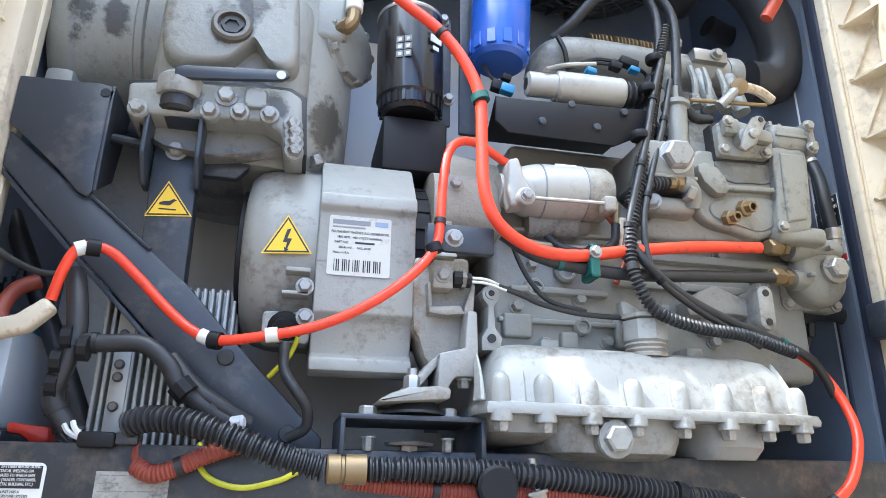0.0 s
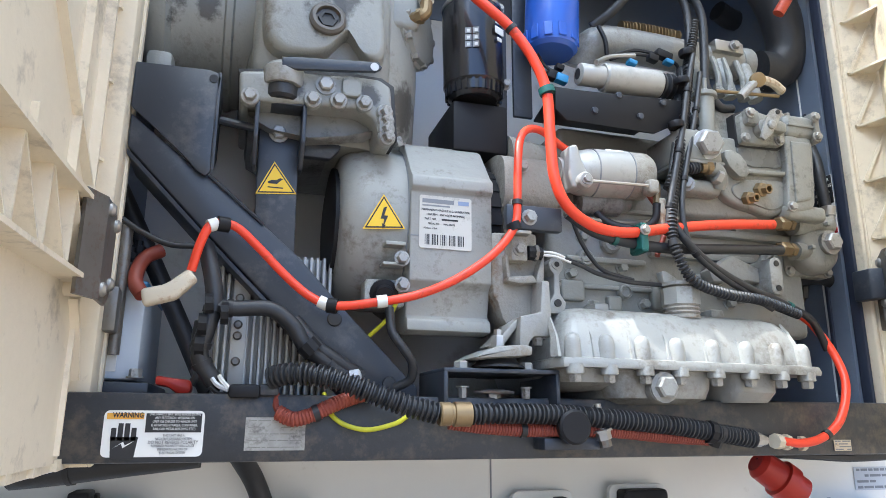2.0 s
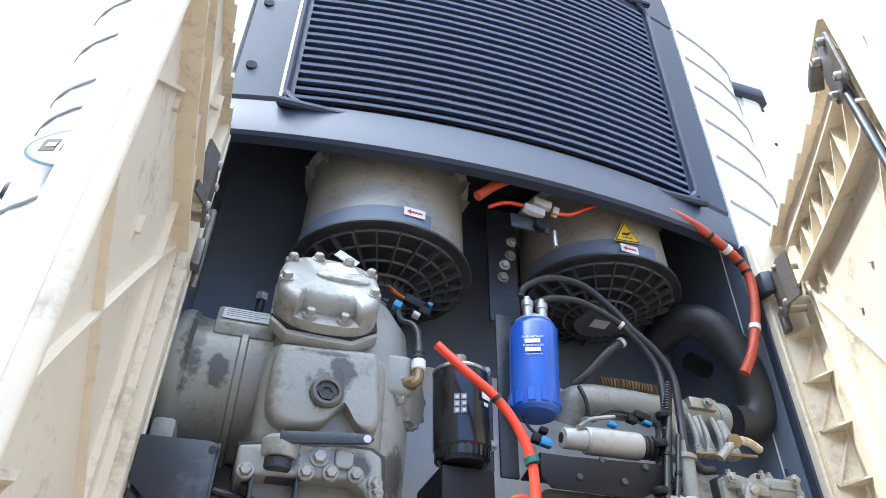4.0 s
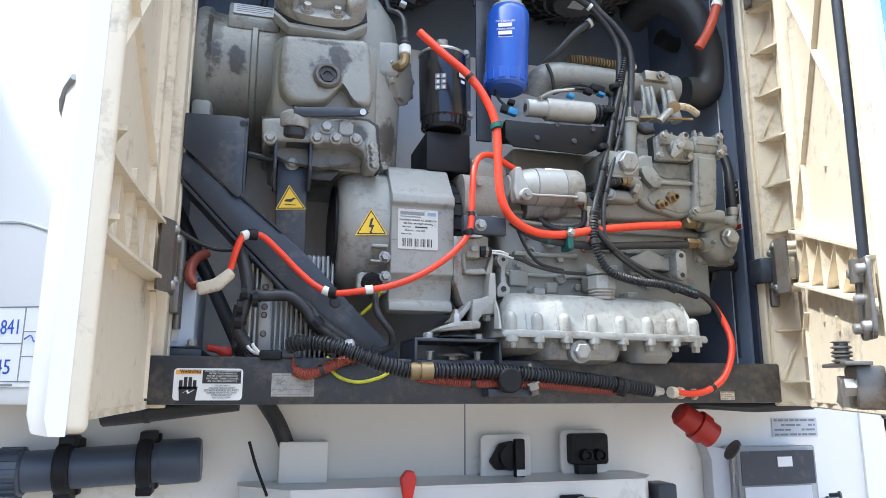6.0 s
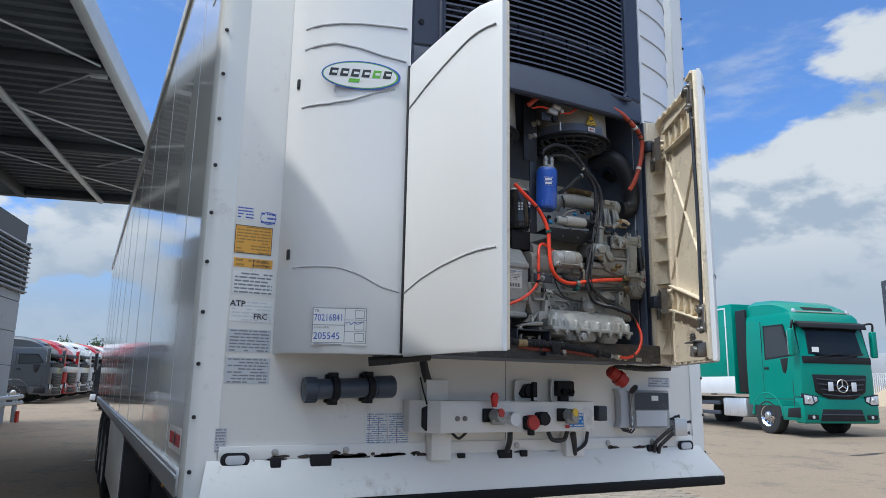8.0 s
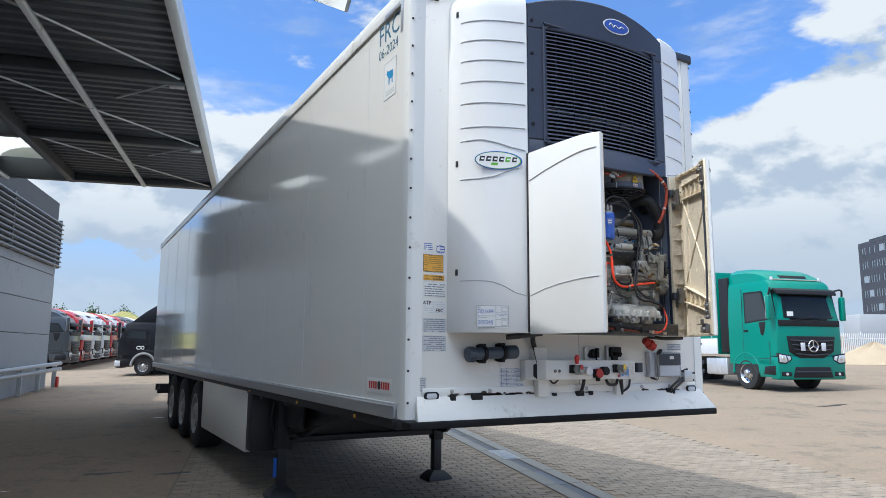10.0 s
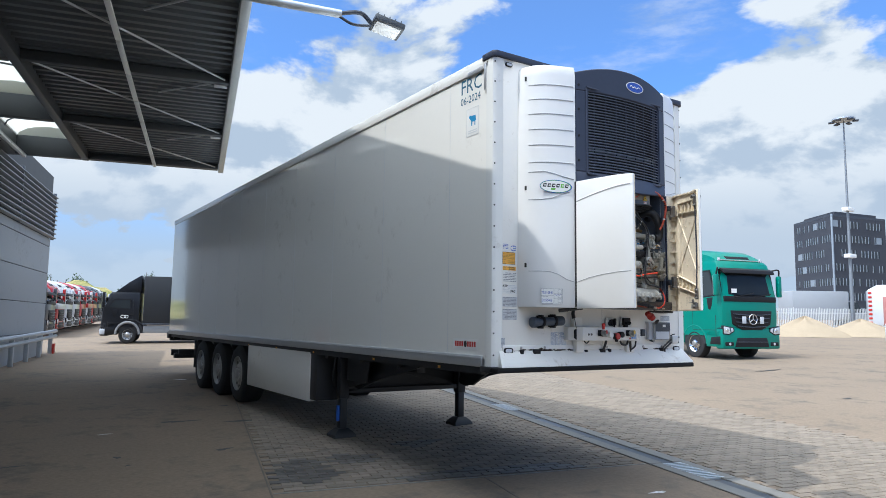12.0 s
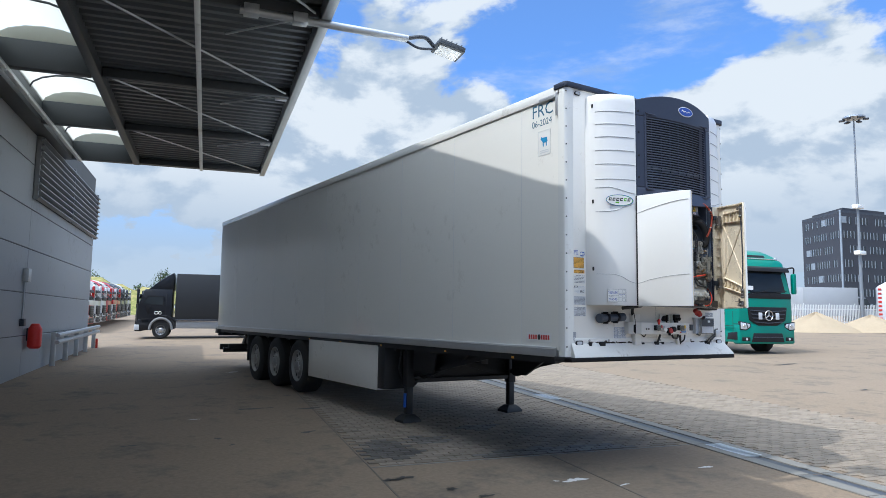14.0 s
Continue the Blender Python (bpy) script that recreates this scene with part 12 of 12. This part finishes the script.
# ---- under and behind the trailer ----
part("rear_bumper", box(-1.2, 13.45, 0.55, 1.2, 13.55, 0.70, 0.01), CHASSIS, TRAILER)
part("rear_lamp_bar", box(-1.25, 13.48, 0.92, 1.25, 13.56, 1.06, 0.01), CHASSIS, TRAILER)
part("rear_ramp_buffer", box(-1.28, 13.5, 0.98, -1.05, 13.75, 1.12, 0.01), RUBBER, TRAILER)
part("rear_step", box(-1.1, 13.5, 0.62, -0.7, 13.85, 0.68, 0.01), CHASSIS, TRAILER)
for s in (-1, 1):
    part("bumper_arm", beam((s * 0.6, 13.1, 0.95), (s * 0.6, 13.5, 0.62), 0.08, 0.1), CHASSIS, TRAILER)
part("air_tank", lathe([(0.05, -0.04), (0.13, 0), (0.14, 0.03), (0.14, 0.75), (0.13, 0.78), (0.05, 0.82)], (-0.55, 5.2, 0.72), (-0.55, 9, 0.72), 20), CHASSIS, TRAILER)
part("brake_line", hose([(-1.03, 3.86, 1.02), (-1.06, 3.88, 0.72), (-0.99, 3.90, 0.56), (-0.93, 3.83, 0.40)], 0.014, 8), RUBBER, TRAILER)
part("blue_grip", rod((-1.045, 3.72, 0.16), (-1.045, 3.72, 0.36), 0.022, 10), BLUEBAND, TRAILER, "blue crank grip on the landing leg")
part("coupler_skirt", prism([(2.3, 1.05), (3.62, 1.05), (3.62, 0.58), (3.5, 0.56), (2.5, 0.90)], 0.86, 0.90, "x"), CHASSIS, TRAILER)
part("coupler_skirt", prism([(2.3, 1.05), (3.62, 1.05), (3.62, 0.60), (3.5, 0.58), (2.5, 0.90)], -0.86, -0.82, "x"), CHASSIS, TRAILER)
for x, zz in ((-0.9, 0.64), (0.88, 0.62)):
    part("diagonal_stay", beam((x, 3.70, 0.62), (x * 0.98, 1.9, 0.99), 0.03, 0.06), CHASSIS, TRAILER)


# ---- paving, last ----
def island_material(name, colour, vary):
    m = material(name, colour, 0.85, grain=0.14, scale=40, blotch=0.14, blotch_scale=0.8, bump=0.3, bump_scale=60, spec=0.3, dirt=(0.10, 0.09, 0.08), dirt_amount=0.12, dirt_scale=1.5)
    t = m.node_tree
    hsv = [n for n in t.nodes if n.bl_idname == "ShaderNodeHueSaturation"][0]
    old = hsv.inputs["Value"].links[0].from_socket
    geo = t.nodes.new("ShaderNodeNewGeometry")
    mul = t.nodes.new("ShaderNodeMath")
    mul.operation = "MULTIPLY_ADD"
    t.links.new(geo.outputs["Random Per Island"], mul.inputs[0])
    mul.inputs[1].default_value, mul.inputs[2].default_value = vary * 2, -vary
    add = t.nodes.new("ShaderNodeMath")
    t.links.new(old, add.inputs[0])
    t.links.new(mul.outputs[0], add.inputs[1])
    t.links.new(add.outputs[0], hsv.inputs["Value"])
    return m


def unsite(x, y):
    return 0.2309 * x + 0.973 * y, 0.973 * x - 0.2309 * y


PAVER_MANY = island_material("paver_field", (0.225, 0.187, 0.147), 0.12)
PAVER_OIL = material("oil_soaked_paver", (0.085, 0.075, 0.066), 0.6, grain=0.2, scale=40, blotch=0.3, blotch_scale=6, bump=0.3, bump_scale=50, object_vary=0.3)
OIL_PATCHES = [(*unsite(*p[:2]), ru, rv) for p, ru, rv in (((-2.078, 2.234, -0.104), 0.55, 0.32), ((-2.375, 2.021, -0.113), 0.25, 0.25), ((-1.438, 2.444, -0.090), 0.30, 0.25), ((-0.473, 1.115, -0.095), 0.30, 1.1), ((-0.315, 2.840, -0.064), 0.2, 0.3))]
paving = thing("pavement", site(5, -1, 0), "worn grey-brown block paving under the trailer", "pavement", kind="structure")


def brick_place(u, v):
    p = site(u, v)
    return Matrix.Translation((p.x, p.y, ground_z(p.x, p.y))) @ Matrix.Rotation(0.0174, 4, Vector((0, -1, 0))) @ Matrix.Rotation(0.0165, 4, "X") @ Matrix.Rotation(YARD, 4, "Z")


def brick_mesh():
    b = bmesh.new()
    w, l, h, r = 0.0462, 0.0962, 0.011, 0.004
    lo = [b.verts.new(p) for p in ((-l, -w, 0), (l, -w, 0), (l, w, 0), (-l, w, 0))]
    mi = [b.verts.new(p) for p in ((-l, -w, h - r), (l, -w, h - r), (l, w, h - r), (-l, w, h - r))]
    hi = [b.verts.new(p) for p in ((-l + r, -w + r, h), (l - r, -w + r, h), (l - r, w - r, h), (-l + r, w - r, h))]
    for a, c in ((lo, mi), (mi, hi)):
        for i in range(4):
            b.faces.new((a[i], a[(i + 1) % 4], c[(i + 1) % 4], c[i]))
    b.faces.new(hi)
    me = bpy.data.meshes.new("brick")
    b.to_mesh(me)
    b.free()
    me.materials.append(PAVER)
    return me


BRICK = brick_mesh()
BRICK_OIL = BRICK.copy()
BRICK_OIL.materials.clear()
BRICK_OIL.materials.append(PAVER_OIL)


def oily(u, v, p):
    """True where the paving is soaked with oil."""
    for cu, cv, ru, rv in OIL_PATCHES:
        d = ((u - cu) / ru) ** 2 + ((v - cv) / rv) ** 2
        if d < 0.55 + p * 0.7:
            return True
    return False


base_verts = [v.co.copy() for v in BRICK.vertices]
base_faces = [tuple(p.vertices) for p in BRICK.polygons]
verts, faces, soaked = [], [], []
rnd = random.Random(77)
count = 0
for v0, v1, u0, u1 in ((-2.95, 1.12, 0.9, 15.0), (1.68, 4.9, -5.0, 14.0)):
    row = 0
    u = u0 + 0.05
    while u < u1:
        v = v0 + (0.1 if row % 2 else 0.2)
        while v < v1 - 0.05:
            m = brick_place(u, v) @ Matrix.Translation((0, 0, rnd.uniform(-0.0035, 0.0015))) @ Matrix.Rotation(rnd.gauss(0, 0.008), 4, "Z") @ Matrix.Rotation(rnd.gauss(0, 0.006), 4, "X")
            if count < 300 and 0.9 < u < 2.6 and -2.95 < v < 1.1 and v0 < 0:
                ob = new("brick", BRICK_OIL if oily(u, v, rnd.random()) else BRICK)
                ob.parent = paving
                ob.matrix_local = Matrix.Translation(-paving.location) @ m
                count += 1
            else:
                k = len(verts)
                verts += [m @ c for c in base_verts]
                faces += [tuple(i + k for i in f) for f in base_faces]
                soaked += [1 if oily(u, v, rnd.random()) else 0] * len(base_faces)
            v += 0.2035
        u += 0.1035
        row += 1
me = bpy.data.meshes.new("brick_field")
me.from_pydata([tuple(v - paving.location) for v in verts], [], faces)
me.materials.append(PAVER_MANY)
me.materials.append(PAVER_OIL)
me.polygons.foreach_set("material_index", soaked)
field = new("brick_field", me)
field.parent = paving
tagged(field, kind="stuff")

# drainage channel: two rows of concrete kerb slabs with a slot and gratings
drain = thing("drain_channel", site(5, 1.4, 0), "concrete drainage channel with steel gratings", "drain", kind="structure")
for k in range(34):
    u = -6.0 + 0.8 * k
    for va, vb_ in ((1.15, 1.33), (1.47, 1.65)):
        b = box(-(vb_ - va) / 2 + 0.004, -0.39, -0.01, (vb_ - va) / 2 - 0.004, 0.39, 0.014, 0.005, 1, m=brick_place(u, (va + vb_) / 2))
        part("slab", b, GUTTER, drain)
    b = box(-0.065, -0.39, -0.01, 0.065, 0.39, 0.003, m=brick_place(u, 1.40))
    part("slot_floor", b, CANOPY_STEEL if k % 6 else FRAME, drain)
    if k % 6 == 2:
        for j in range(12):
            part("grating_bar", box(-0.12, -0.014, 0.0, 0.12, 0.014, 0.018, m=brick_place(u - 0.33 + 0.06 * j, 1.40)), GALV, drain)
# joints in the concrete slabs before the paving
JOINT = material("joint_filler", (0.13, 0.11, 0.09), 0.9, grain=0.3, scale=50, blotch=0.3, blotch_scale=4)
joints = thing("slab_joint", site(0, -2, 0), "dark joints between concrete slabs", "joint", kind="structure")
for ua, va, ub, vb2 in ((0.86, -2.95, 0.86, 1.14), (-7.0, -0.83, 0.84, -0.83), (-7.0, -2.97, 15.0, -2.97), (-2.6, -2.9, -2.6, 1.1)):
    a, c = site(ua, va), site(ub, vb2)
    part("joint_strip", beam((a.x, a.y, ground_z(a.x, a.y) + 0.001), (c.x, c.y, ground_z(c.x, c.y) + 0.001), 0.03 if ua == 0.86 else 0.016, 0.005), GUTTER if ua == 0.86 else JOINT, joints)


# spots of oil and splashes of white paint on the concrete
OIL = material("dry_oil_stain", (0.030, 0.026, 0.023), 0.65, grain=0.2, scale=60, blotch=0.3, blotch_scale=12)
PAINT = material("dried_white_paint", (0.72, 0.71, 0.68), 0.7, grain=0.1, scale=60)


def spot(c, rx, ry, mat, name, label, seed):
    rnd = random.Random(seed)
    ph = [rnd.uniform(0, 6.28) for _ in range(5)]
    b = bmesh.new()
    n = 34
    ring = []
    for i in range(n):
        a = 2 * math.pi * i / n
        k = 1 + 0.28 * math.sin(2 * a + ph[0]) + 0.20 * math.sin(3 * a + ph[1]) + 0.16 * math.sin(5 * a + ph[2]) + 0.12 * math.sin(9 * a + ph[3]) + rnd.uniform(-0.08, 0.08)
        x, y = c[0] + rx * k * math.cos(a), c[1] + ry * k * math.sin(a)
        ring.append((x, y, ground_z(x, y) + 0.0045))
    vs = [b.verts.new(p) for p in ring]
    b.faces.new(vs)
    solid(name, b, mat, (c[0], c[1], ground_z(c[0], c[1])), label, "stain", group=name + "s on the yard", kind="structure")


for i, (c, rx, ry) in enumerate((((-1.553, 5.614, -0.039), 0.30, 0.12), ((-1.232, 5.027, -0.043), 0.16, 0.08), ((-1.754, 4.469, -0.062), 0.10, 0.06), ((-1.925, 3.768, -0.076), 0.10, 0.05), ((-2.743, 0.958, -0.137), 0.07, 0.05), ((-2.585, 0.965, -0.134), 0.08, 0.06), ((-2.402, 0.372, -0.141), 0.06, 0.04), ((-2.259, 0.022, -0.144), 0.06, 0.04),
                                 ((-3.685, 3.874, -0.105), 0.04, 0.05), ((-3.635, 3.405, -0.112), 0.03, 0.03), ((-2.554, 6.043, -0.050), 0.26, 0.06), ((-4.709, 3.956, -0.122), 0.10, 0.03), ((-2.531, 3.734, -0.087), 0.10, 0.05), ((-1.542, 7.330, -0.011), 0.08, 0.04), ((9.168, 2.347, 0.093), 0.16, 0.05), ((13.413, 6.650, 0.238), 0.5, 0.10))):
    spot(c, rx, ry, OIL, "oil_stain", "dark dried oil stain on the yard", 40 + i)
for i, (c, rx, ry) in enumerate((((-1.160, 0.019, -0.125), 0.11, 0.06), ((-1.350, 0.082, -0.127), 0.02, 0.02), ((-0.858, -0.357, -0.126), 0.05, 0.02), ((0.455, -0.305, -0.102), 0.08, 0.03), ((-1.278, 11.937, 0.070), 0.16, 0.04), ((-3.613, 5.477, -0.077), 0.07, 0.02))):
    spot(c, rx, ry, PAINT, "paint_splash", "white paint splash on the concrete", 80 + i)
